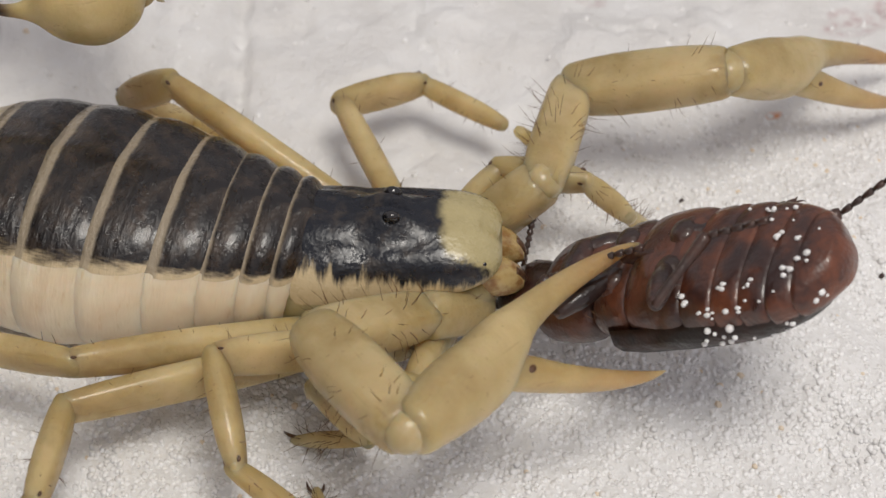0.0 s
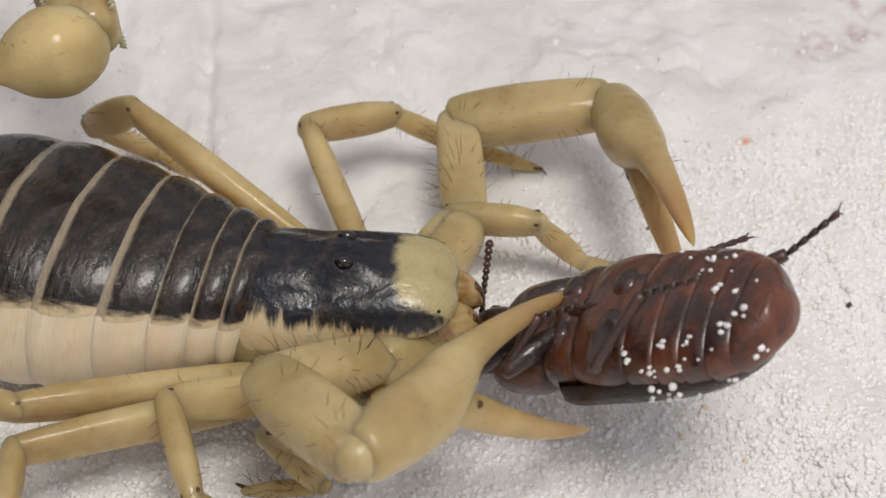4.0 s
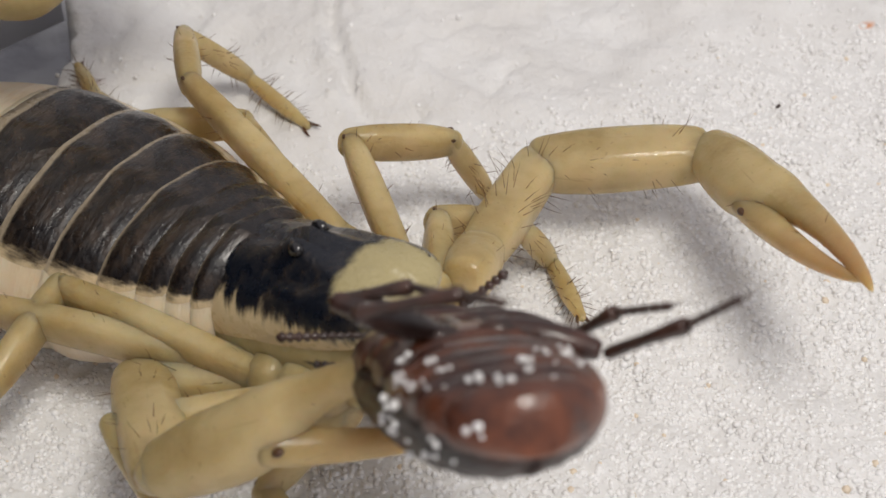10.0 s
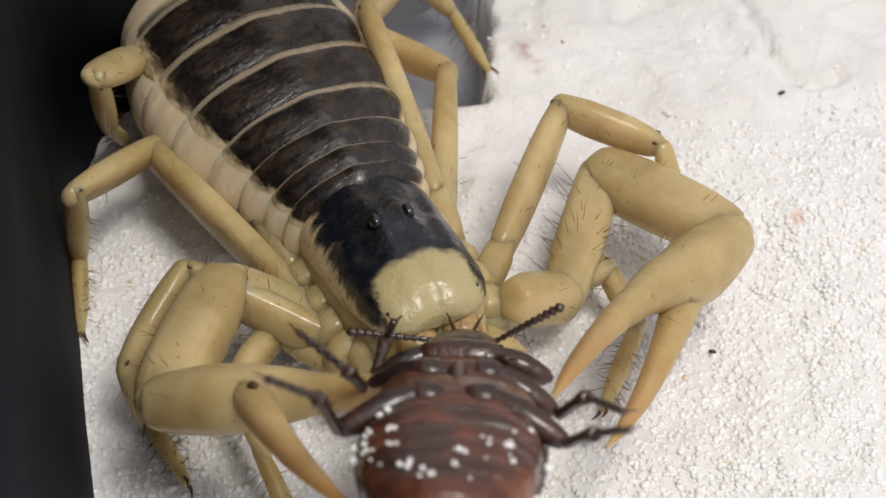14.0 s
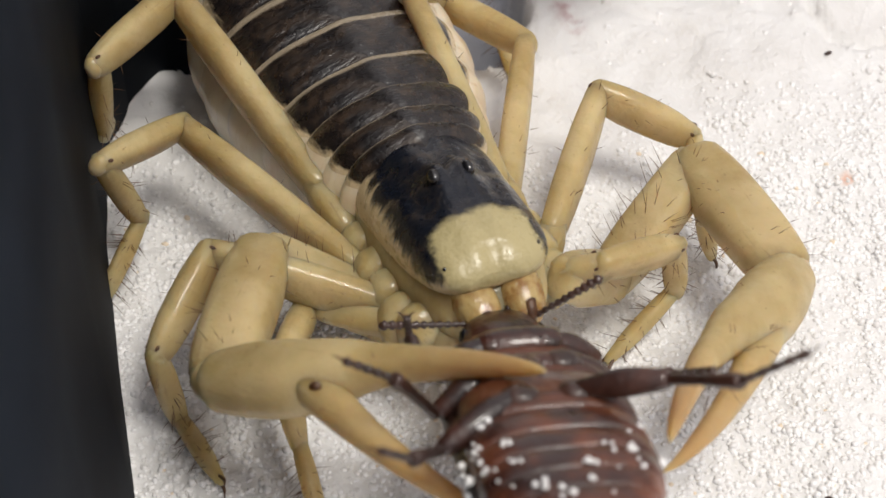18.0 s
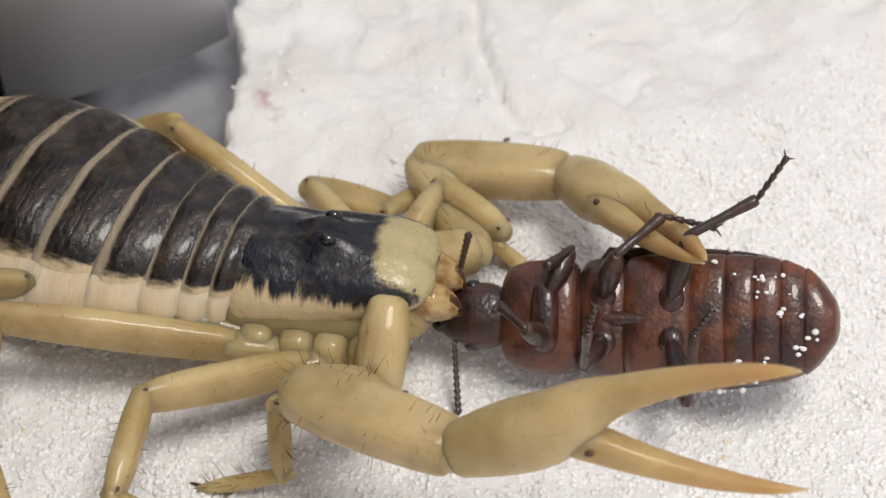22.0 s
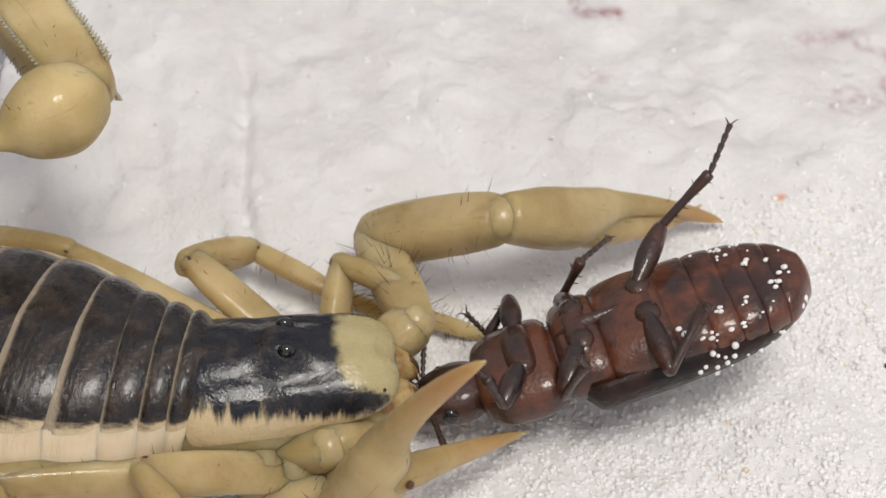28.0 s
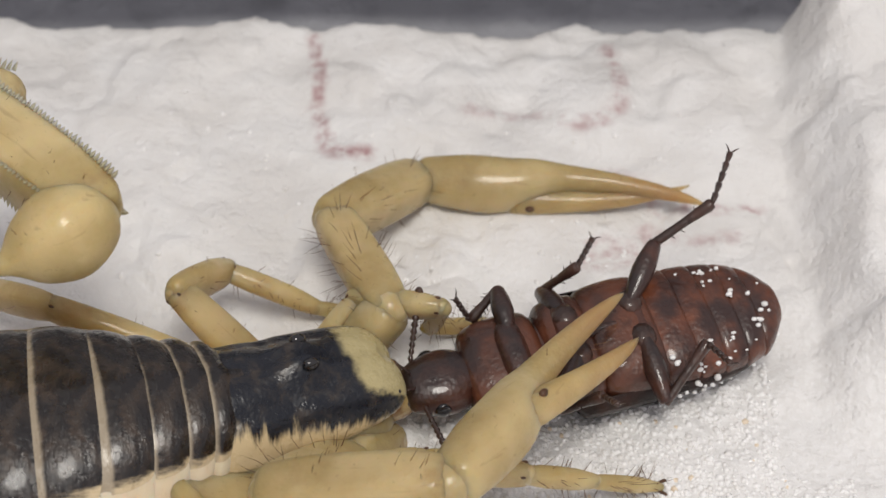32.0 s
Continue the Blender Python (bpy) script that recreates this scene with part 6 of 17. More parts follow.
        (30.1, mm(13.07, 6.28, 8.33, 1.7, 16.3, 118.4)), (30.23, mm(14.22, 6.12, 7.82, 1.1, 11.8, 116.9)), (30.37, mm(15.18, 5.74, 7.24, 0.7, 7.4, 115.5)),
        (30.5, mm(15.88, 5.19, 6.62, 0.3, 2.9, 114.1)), (30.75, mm(16.34, 6.74, 6.44, 0.5, 3.2, 111.2)), (31, mm(16.48, 8.19, 6.25, 0.6, 3.4, 108.3)),
        (31.1, mm(17.56, 8.16, 6.18, 0.2, 0.2, 109.6)), (31.2, mm(18.58, 8.08, 6.11, -0.2, -2.9, 110.9)), (31.4, mm(17.45, 6.35, 6.67, 0.1, -0.5, 98.7)),
        (31.6, mm(15.67, 4.56, 7.08, -0.1, 1.8, 86.5)), (31.8, mm(14.99, 4.32, 7.28, -0.1, 3.3, 88)), (32, mm(14.25, 4.1, 7.44, 0, 4.7, 89.4)),])
    walk(joint["PL_patella"], [
        (0, mm(19.14, 15.65, 10.13, 2.1, -15.5, -5.8)), (2, mm(19.35, 16.36, 9.64, 1, -10.8, -0.1)), (2.5, mm(19.34, 16.38, 9.65, 0.9, -10.7, 0.1)),
        (2.67, mm(18.53, 18.09, 8.9, 1, -11.5, 1.2)), (2.83, mm(17.2, 19.48, 7.87, 1.1, -12.3, 2.4)), (3, mm(15.41, 20.41, 6.69, 1.2, -13.1, 3.5)),
        (3.17, mm(14.22, 20.41, 6.59, 1.1, -12, 3.2)), (3.33, mm(13.02, 20.33, 6.49, 0.9, -10.9, 2.9)), (3.5, mm(11.8, 20.16, 6.39, 0.8, -9.8, 2.6)),
        (4.33, mm(13.76, 20.33, 6.7, 0.5, -9.9, 2.7)), (5.17, mm(15.68, 20.21, 7.02, 0.2, -10.1, 2.9)), (6, mm(17.56, 19.83, 7.32, -0.1, -10.2, 3)),
        (6.6, mm(17.59, 19.8, 7.28, -0.1, -10.6, 2.3)), (6.73, mm(13.8, 19.29, 8.37, -1.2, -4.3, 16.7)), (6.87, mm(10.41, 17.13, 9.42, -0.8, 2, 30.8)),
        (7, mm(7.99, 13.6, 10.22, 1.2, 8.1, 45.2)), (7.5, mm(8.99, 14.06, 9.94, 1.6, 9.8, 36.9)), (8, mm(10.01, 14.42, 9.65, 1.7, 11.6, 28.5)),
        (8.13, mm(7.41, 18.98, 8.42, 1.3, 9, 33.2)), (8.27, mm(5.06, 19.81, 7.63, 0.6, 6.4, 37.9)), (8.4, mm(4.96, 17.43, 7.58, -0.2, 3.9, 42.6)),
        (8.5, mm(5.24, 17.61, 7.52, -0.2, 4.8, 42.9)), (8.67, mm(5.72, 19.57, 7.03, -0.2, 1.7, 41)), (8.83, mm(6.67, 21.29, 6.74, -0.1, -1.3, 39.1)),
        (9, mm(7.97, 22.65, 6.66, 0.1, -4.4, 37.1)), (10.4, mm(7.68, 22.7, 6.77, 0.1, -4.5, 38.1)), (10.53, mm(7.17, 22.23, 7.3, -0.5, -2.5, 38.5)),
        (10.67, mm(6.68, 21.71, 7.82, -1, -0.5, 39)), (10.8, mm(6.22, 21.14, 8.34, -1.5, 1.5, 39.4)), (10.87, mm(6.3, 20.86, 7.32, -1.5, -6, 31.5)),
        (10.93, mm(6.4, 20.54, 6.31, -0.4, -13.4, 23.3)), (11, mm(6.5, 20.2, 5.29, 1.8, -20.5, 14.7)), (11.5, mm(6.5, 20.52, 4.74, 2.9, -23.5, 6.3)),
        (12, mm(6.37, 20.58, 4.78, 2.9, -23.5, 6.3)), (12.6, mm(6.18, 20.65, 4.83, 2.9, -23.4, 6.2)), (12.73, mm(6.64, 21, 5.84, 2.6, -21.9, 7)),
        (12.87, mm(7.15, 21.2, 6.87, 2.4, -20.4, 7.9)), (13, mm(7.72, 21.25, 7.89, 2.2, -18.9, 8.7)), (13.2, mm(5.58, 20.71, 7.77, 1.1, -15.4, 13.4)),
        (13.4, mm(3.61, 19.8, 7.64, 0.3, -11.9, 18)), (13.6, mm(1.87, 18.56, 7.51, -0.2, -8.3, 22.4)), (14.5, mm(1.19, 18.8, 7.33, -0.3, -10.2, 23.1)),
        (15.5, mm(1, 18.82, 7.47, -0.3, -9.8, 23.3)), (16.17, mm(2.06, 19.08, 7.65, 0, -7.6, 16.4)), (16.83, mm(3.19, 19.27, 7.84, 0.2, -5.3, 9.5)),
        (17.5, mm(4.39, 19.36, 8.04, 0, -3.1, 2.7)), (18, mm(4.44, 19.37, 8.05, 0, -3.1, 2.7)), (19, mm(4.35, 19.58, 6.25, 0.6, -11.5, -2.4)),
        (20, mm(4.67, 19.85, 6.55, 0.4, -9.8, -2.1)), (20.1, mm(4.68, 19.86, 6.55, 0.4, -9.8, -2.1)), (20.23, mm(4.95, 20.1, 6.62, 0.6, -9.8, -1.3)),
        (20.37, mm(5.24, 20.31, 6.7, 0.7, -9.8, -0.6)), (20.5, mm(5.54, 20.5, 6.79, 0.8, -9.8, 0.2)), (20.6, mm(5.67, 20.46, 6.84, 0.8, -10.6, 1.6)),
        (20.73, mm(7.13, 20.42, 6.39, 1.2, -12.9, -2.3)), (20.87, mm(8.71, 19.95, 6, 1.8, -15.2, -6.2)), (21, mm(10.32, 19.06, 5.63, 2.5, -17.4, -10.3)),
        (21.17, mm(11.6, 18.29, 5.42, 1.3, -11.7, -6.9)), (21.33, mm(12.41, 16.88, 5.24, 0.5, -6, -3.8)), (21.5, mm(12.57, 15.03, 5.01, -0.1, -0.3, -0.7)),
        (21.75, mm(11.42, 15.33, 5.07, 0.1, -1.5, -0.1)), (22, mm(10.17, 15.58, 5.14, 0.3, -2.7, 0.6)), (22.5, mm(9.23, 16.32, 4.83, 0.8, -7.2, -0.3)),
        (23, mm(7.93, 16.71, 4.53, 1.4, -11.7, -1.2)), (23.2, mm(7.34, 16.27, 5.04, 1.3, -12.3, 0.2)), (23.4, mm(6.68, 15.59, 5.54, 1.3, -12.8, 1.6)),
        (24, mm(6.65, 15.53, 5.49, 1.3, -13.1, 1.3)), (24.2, mm(6.64, 15.52, 5.48, 1.3, -13.2, 1.3)), (24.97, mm(8.27, 15.35, 6.83, 1.4, -14.9, -4)),
        (25.73, mm(9.42, 14.4, 7.74, 1.6, -16.7, -9.2)), (26.5, mm(10.06, 12.96, 7.97, 2.1, -18.4, -14.5)), (26.75, mm(11.54, 13.64, 6.63, 3.3, -24.4, -21.1)),
        (27, mm(12.87, 13.92, 5.22, 5.4, -30.2, -28.1)), (27.5, mm(13.18, 14.54, 5.54, 6.1, -30.1, -27.5)), (28, mm(13.15, 15.18, 5.8, 6.7, -30, -26.9)),
        (28.25, mm(10.59, 15.69, 5.55, 5.3, -30.5, -22.6)), (28.5, mm(7.8, 15.62, 5.24, 3.8, -30.9, -18.2)), (29, mm(7.86, 15.61, 5.24, 3.8, -31, -18.4)),
        (30.1, mm(8.05, 15.57, 5.25, 3.8, -31, -19.2)), (30.23, mm(9.36, 15.72, 5.56, 1.2, -23.9, -9.3)), (30.37, mm(10.49, 15.59, 5.82, 0.1, -16.4, -0.2)),
        (30.5, mm(11.4, 15.22, 6.06, 0.2, -8.9, 8.5)), (30.75, mm(12.37, 16.98, 5.83, 0.2, -9.6, 8.9)), (31, mm(13.04, 18.62, 5.59, 0.2, -10.4, 9.3)),
        (31.1, mm(13.88, 18.52, 6.13, 0, -7.4, 9.6)), (31.2, mm(14.66, 18.34, 6.67, -0.2, -4.3, 10)), (31.4, mm(15.78, 17.23, 6.77, 2.3, 9.2, 16.2)),
        (31.6, mm(16.34, 15.53, 6.73, 6.6, 22.3, 23.5)), (31.8, mm(15.38, 15.3, 6.65, 6.8, 22.7, 25.9)), (32, mm(14.36, 15.06, 6.54, 7.1, 23.1, 28.3)),])
    walk(joint["PL_hand"], [
        (0, mm(31.03, 14.45, 13.44, 30.1, 26.6, 39.4)), (2, mm(31.53, 16.34, 11.97, 25.6, 21.8, 25.9)), (2.5, mm(31.52, 16.4, 11.96, 25.7, 21.9, 26)),
        (2.67, mm(30.68, 18.35, 11.38, 39, -4.1, 7)), (2.83, mm(29.31, 19.99, 10.51, 61.8, -22.9, -19.6)), (3, mm(27.46, 21.15, 9.5, 93.6, -27.7, -54.6)),
        (3.17, mm(26.33, 21.09, 9.17, 93, -23.8, -63.1)), (3.33, mm(25.18, 20.94, 8.83, 91.9, -20.1, -71.5)), (3.5, mm(24.01, 20.72, 8.5, 90.2, -16.6, -79.8)),
        (4.33, mm(25.96, 20.91, 8.84, 84.2, -21.3, -74.5)), (5.17, mm(27.88, 20.82, 9.18, 77.6, -25.5, -68.6)), (6, mm(29.75, 20.47, 9.51, 70.2, -29.1, -61.9)),
        (6.6, mm(29.77, 20.3, 9.56, 70.8, -29.2, -62.7)), (6.73, mm(25.64, 22.84, 9.31, 45.7, -22.6, -58.1)), (6.87, mm(21.05, 23.48, 8.98, 22.2, -15, -57)),
        (7, mm(16.64, 22.31, 8.48, -0.6, -7.6, -59)), (7.5, mm(18.76, 21.4, 7.82, 0.7, -13.7, -66.5)), (8, mm(20.68, 20.22, 7.15, 2.8, -19.7, -74.3)),
        (8.13, mm(17.65, 25.69, 6.48, 0.9, -20.6, -59.3)), (8.27, mm(14.78, 27.39, 6.24, -1.1, -20.9, -44.1)), (8.4, mm(14.06, 25.81, 6.73, -3.2, -20.8, -29)),
        (8.5, mm(14.28, 26.02, 6.48, -1.3, -18.8, -30.8)), (8.67, mm(15.08, 27.7, 6.65, 8.5, -20.1, -32.2)), (8.83, mm(16.29, 29.1, 7.03, 18.5, -21.2, -33.8)),
        (9, mm(17.83, 30.11, 7.61, 28.5, -22.1, -35.6)), (10.4, mm(17.41, 30.32, 7.75, 29.2, -22.4, -34.6)), (10.53, mm(16.86, 29.95, 7.84, 73.3, -26.6, -40.6)),
        (10.67, mm(16.32, 29.52, 7.93, 118.2, -25.8, -48.3)), (10.8, mm(15.79, 29.02, 8.02, 161.6, -20.3, -53.1)),
        (10.87, mm(16.82, 27.29, 8.61, 163.7, -19.9, -53)), (10.93, mm(17.48, 25.31, 9.17, 165.7, -19.5, -53)), (11, mm(17.74, 23.14, 9.64, 167.7, -19.2, -52.9)),
        (11.5, mm(17.81, 21.77, 9.67, 162.8, -23.1, -58.3)), (12, mm(17.67, 21.82, 9.71, 162.8, -22.7, -58.2)), (12.6, mm(17.49, 21.88, 9.76, 162.7, -22.2, -57.9)),
        (12.73, mm(18.06, 22.41, 10.47, 141.6, -20.7, -57.8)), (12.87, mm(18.67, 22.79, 11.19, 120.7, -19.2, -58.3)), (13, mm(19.32, 23.01, 11.9, 100, -18, -59.3)),
        (13.2, mm(17.21, 23.47, 11.06, 112.9, -16.8, -60.2)), (13.4, mm(15.15, 23.54, 10.19, 125.6, -15.5, -60.8)),
        (13.6, mm(13.22, 23.24, 9.3, 138.3, -14.1, -61.1)), (14.5, mm(12.42, 23.59, 9.52, 137.3, -13.3, -59.8)), (15.5, mm(12.23, 23.65, 9.58, 137.9, -12.6, -59.9)),
        (16.17, mm(13.85, 22.55, 9.29, 145.6, -15.1, -56.1)), (16.83, mm(15.37, 21.31, 9, 153.1, -18, -52.6)), (17.5, mm(16.76, 19.94, 8.71, 160.6, -21.4, -49.6)),
        (18, mm(16.81, 19.95, 8.71, 160.6, -21.3, -49.6)), (19, mm(16.49, 19.07, 8.71, 178.4, -24.3, -47.3)), (20, mm(16.88, 19.4, 8.66, 179.6, -22.2, -47.9)),
        (20.1, mm(16.89, 19.41, 8.66, 179.6, -22.2, -47.9)), (20.23, mm(17.17, 19.81, 8.73, 123.2, -20.3, -50.6)), (20.37, mm(17.46, 20.19, 8.81, 67, -21.4, -53.7)),
        (20.5, mm(17.76, 20.55, 8.9, 10, -24.4, -54.5)), (20.6, mm(17.85, 20.81, 9.13, -34.6, -22, -44.3)), (20.73, mm(19.2, 19.94, 9.16, -22.8, -26.7, -49.8)),
        (20.87, mm(20.61, 18.65, 9.24, -10, -30.2, -56.5)), (21, mm(21.97, 16.95, 9.33, 3.5, -32.3, -64.2)), (21.17, mm(23.65, 16.82, 7.94, 1.7, -31.7, -63.9)),
        (21.33, mm(24.71, 16.07, 6.54, -0.1, -31, -63.6)), (21.5, mm(24.97, 14.88, 5.07, -1.8, -30.3, -63.4)), (21.75, mm(23.82, 15.32, 5.4, -2.9, -29.5, -61.1)),
        (22, mm(22.56, 15.7, 5.73, -3.9, -28.6, -58.9)), (22.5, mm(21.53, 16.26, 6.38, -3.7, -29.4, -57.2)), (23, mm(20.08, 16.46, 7.04, -3.6, -30.2, -55.5)),
        (23.2, mm(19.46, 16.32, 7.67, -3.1, -29.3, -52.4)), (23.4, mm(18.76, 15.93, 8.3, -2.6, -28.5, -49.4)), (24, mm(18.72, 15.81, 8.3, -2.5, -28.6, -49.4)),
        (24.2, mm(18.72, 15.79, 8.31, -2.5, -28.7, -49.4)), (24.97, mm(20.22, 14.52, 10.03, -4, -7.7, -24.4)), (25.73, mm(21.15, 12.49, 11.3, 3.6, 11.9, 0.4)),
        (26.5, mm(21.44, 10.01, 11.9, 20.2, 25.9, 30.3)), (26.75, mm(22.08, 9.59, 11.76, 26.1, 26, 24.3)), (27, mm(22.32, 8.88, 11.47, 32.1, 26.6, 18.4)),
        (27.5, mm(22.7, 9.6, 11.76, 31, 27.2, 20)), (28, mm(22.72, 10.33, 12.01, 30, 27.8, 21.7)), (28.25, mm(20.45, 11.59, 11.85, 21.6, 26.2, 21.8)),
        (28.5, mm(17.9, 12.29, 11.62, 13.3, 24.6, 22.1)), (29, mm(17.95, 12.24, 11.62, 13.2, 24.7, 22)), (30.1, mm(18.08, 12.07, 11.65, 13, 24.7, 21.7)),
        (30.23, mm(20.55, 13.88, 10.58, 15, 21.6, 22)), (30.37, mm(22.38, 15.54, 9.32, 17, 18.5, 22.1)), (30.5, mm(23.52, 17.02, 7.97, 18.9, 15.4, 22.1)),
        (30.75, mm(24.45, 18.87, 7.91, 18.7, 15.1, 20.5)), (31, mm(25.08, 20.59, 7.84, 18.6, 14.8, 18.8)), (31.1, mm(26, 20.58, 7.72, 19, 14.7, 2.6)),
        (31.2, mm(26.84, 20.49, 7.61, 19.4, 14.7, -13.7)), (31.4, mm(27.54, 20.65, 4.79, 24.2, 7, -21.5)), (31.6, mm(26.86, 20.11, 2.01, 30, 0, -29.9)),
        (31.8, mm(25.67, 20.3, 1.86, 32.4, 0.2, -30.9)), (32, mm(24.41, 20.47, 1.67, 34.7, 0.6, -31.9)),])
    walk(joint["PL_finger"], [
        (0, mm(37.31, 18.45, 9.03, 24.5, 32.7, 28)), (2, mm(38.93, 18.88, 8.25, 18.8, 28.5, 9.5)), (2.5, mm(38.91, 18.95, 8.23, 18.8, 28.6, 9.5)),
        (2.67, mm(39.33, 18.62, 11.21, 41.7, 12.5, -2.1)), (2.83, mm(36.98, 16.8, 12.92, 66.6, 2.1, -18.8)), (3, mm(32.29, 14.63, 12.52, 93.3, 0.1, -38.1)),
        (3.17, mm(30.21, 13.75, 11.64, 93, 2.8, -51.3)), (3.33, mm(27.98, 12.98, 10.76, 92, 5.4, -64.6)), (3.5, mm(25.62, 12.34, 9.9, 90.4, 7.7, -77.9)),
        (4.33, mm(28.17, 12.82, 10.95, 83.7, -0.8, -69)), (5.17, mm(30.74, 13.13, 11.9, 75.7, -8.2, -59)), (6, mm(33.28, 13.25, 12.74, 66.4, -13.9, -47.9)),
        (6.6, mm(33.21, 13.05, 12.81, 66.7, -14.4, -48.2)), (6.73, mm(29.41, 15.47, 11.82, 44.1, -10.7, -49.4)), (6.87, mm(24.82, 15.89, 10.71, 21.5, -7.7, -51.9)),
        (7, mm(20.08, 14.44, 9.51, -1, -5.8, -55.4)), (7.5, mm(21.09, 13.29, 9.74, -0.3, -11.9, -62.5)), (8, mm(21.82, 12.1, 9.9, 1.2, -17.8, -69.8)),
        (8.13, mm(20.83, 18.19, 9.39, -0.8, -18.3, -54.6)), (8.27, mm(19.78, 20.99, 9.24, -2.9, -18.3, -39.3)), (8.4, mm(20.56, 20.95, 9.74, -4.8, -17.7, -24)),
        (8.5, mm(20.74, 20.96, 9.14, -2.9, -16, -25.9)), (8.67, mm(21.42, 22.51, 9.34, 6.9, -18.8, -27.4)), (8.83, mm(22.53, 23.79, 9.71, 16.9, -21.4, -29.4)),
        (9, mm(23.95, 24.6, 10.27, 27.1, -23.6, -31.8)), (10.4, mm(23.62, 24.92, 10.44, 27.8, -23.9, -30.9)), (10.53, mm(22.91, 24.46, 10.72, 72.9, -23.2, -39)),
        (10.67, mm(22.18, 23.84, 10.83, 116.6, -17.4, -44)), (10.8, mm(21.54, 23.15, 10.76, 158.5, -10, -43.6)), (10.87, mm(22.59, 21.43, 11.34, 160, -8.6, -42)),
        (10.93, mm(23.26, 19.46, 11.88, 161.6, -7.3, -40.4)), (11, mm(23.54, 17.3, 12.33, 163.3, -6, -38.8)), (11.5, mm(22.92, 15.54, 12.83, 157.1, -4.2, -44.1)),
        (12, mm(22.81, 15.59, 12.82, 157.1, -3.9, -43.6)), (12.6, mm(22.67, 15.65, 12.81, 157, -3.5, -42.9)), (12.73, mm(23.23, 15.93, 12.95, 138.9, 2.7, -42)),
        (12.87, mm(23.64, 15.99, 13.18, 120.6, 8.9, -43.1)), (13, mm(23.91, 15.85, 13.54, 101.8, 14.4, -46.1)), (13.2, mm(21.88, 16.35, 12.61, 113.4, 8.3, -45.9)),
        (13.4, mm(19.93, 16.47, 11.68, 124.9, 2.3, -46.8)), (13.6, mm(18.1, 16.25, 10.76, 136.4, -3.5, -48.9)), (14.5, mm(17.46, 16.68, 10.84, 135.7, -2.5, -47.6)),
        (15.5, mm(17.27, 16.72, 10.79, 136.4, -2, -47.3)), (16.17, mm(19.35, 16.09, 11, 144.7, -4.4, -49)), (16.83, mm(21.21, 15.34, 11.26, 153, -6.5, -51.1)),
        (17.5, mm(22.82, 14.48, 11.59, 161.5, -8.3, -53.4)), (18, mm(22.86, 14.48, 11.58, 161.5, -8.3, -53.4)), (19, mm(22.59, 14.09, 12.3, 179.1, -10.8, -48.9)),
        (20, mm(23, 14.27, 11.98, -179.9, -9.8, -49.1)), (20.1, mm(23.01, 14.28, 11.98, -179.9, -9.7, -49.1)), (20.23, mm(22.99, 13.79, 10.9, -144.5, -10, -49.5)),
        (20.37, mm(22.13, 13.24, 10.97, -109.1, -10, -49.9)), (20.5, mm(21.98, 13.89, 12.41, -73.8, -9.7, -50.3)),
        (20.6, mm(22.73, 14.7, 12.84, -35.3, -17.9, -42.5)), (20.73, mm(23.25, 13.51, 13.31, -24.2, -23, -46.7)),
        (20.87, mm(23.76, 11.89, 13.64, -12.2, -27.1, -52.2)), (21, mm(24.17, 9.87, 13.78, 0.5, -30.1, -58.7)), (21.17, mm(25.9, 9.73, 12.33, -1.1, -29.3, -58.6)),
        (21.33, mm(27.01, 8.96, 10.88, -2.7, -28.4, -58.5)), (21.5, mm(27.31, 7.73, 9.35, -4.3, -27.5, -58.5)), (21.75, mm(26.47, 8.23, 9.59, -5.2, -26.6, -56.4)),
        (22, mm(25.51, 8.67, 9.82, -6.1, -25.7, -54.3)), (22.5, mm(24.66, 9.37, 10.57, -6, -26.4, -52.5)), (23, mm(23.38, 9.72, 11.33, -5.9, -27.2, -50.7)),
        (23.2, mm(23.16, 9.71, 11.84, -5.4, -26.4, -47.7)), (23.4, mm(22.85, 9.45, 12.34, -4.8, -25.6, -44.7)), (24, mm(22.81, 9.35, 12.38, -4.8, -25.8, -44.6)),
        (24.2, mm(22.8, 9.33, 12.39, -4.8, -25.8, -44.6)), (24.97, mm(27.52, 10, 11.16, -4.3, -5.1, -19.5)), (25.73, mm(29.52, 11.46, 9.37, 5.2, 13.4, 6.6)),
        (26.5, mm(28.43, 12.94, 7.71, 23.3, 25.2, 37.9)), (26.75, mm(29.26, 11.8, 7.48, 29.6, 23.7, 33.1)), (27, mm(29.59, 10.38, 7.03, 36, 22.7, 28.1)),
        (27.5, mm(29.88, 11.28, 7.26, 35.1, 23.5, 30)), (28, mm(29.82, 12.19, 7.44, 34.3, 24.3, 31.8)), (28.25, mm(27.75, 13.45, 7.61, 25.1, 24.8, 30.2)),
        (28.5, mm(25.4, 14.2, 7.72, 15.9, 25, 28.6)), (29, mm(25.44, 14.14, 7.73, 15.9, 25.1, 28.6)), (30.1, mm(25.58, 13.92, 7.73, 15.7, 25.2, 28.3)),
        (30.23, mm(28.2, 15.85, 7.05, 17.4, 21.8, 28.7)), (30.37, mm(30.19, 17.6, 6.2, 19.1, 18.3, 29)), (30.5, mm(31.46, 19.16, 5.26, 20.6, 14.8, 29.1)),
        (30.75, mm(32.46, 20.78, 5.24, 20.5, 14.5, 27.6)), (31, mm(33.15, 22.27, 5.22, 20.3, 14.3, 26.2)), (31.1, mm(34.22, 19.94, 5.1, 20.7, 14, 10.1)),
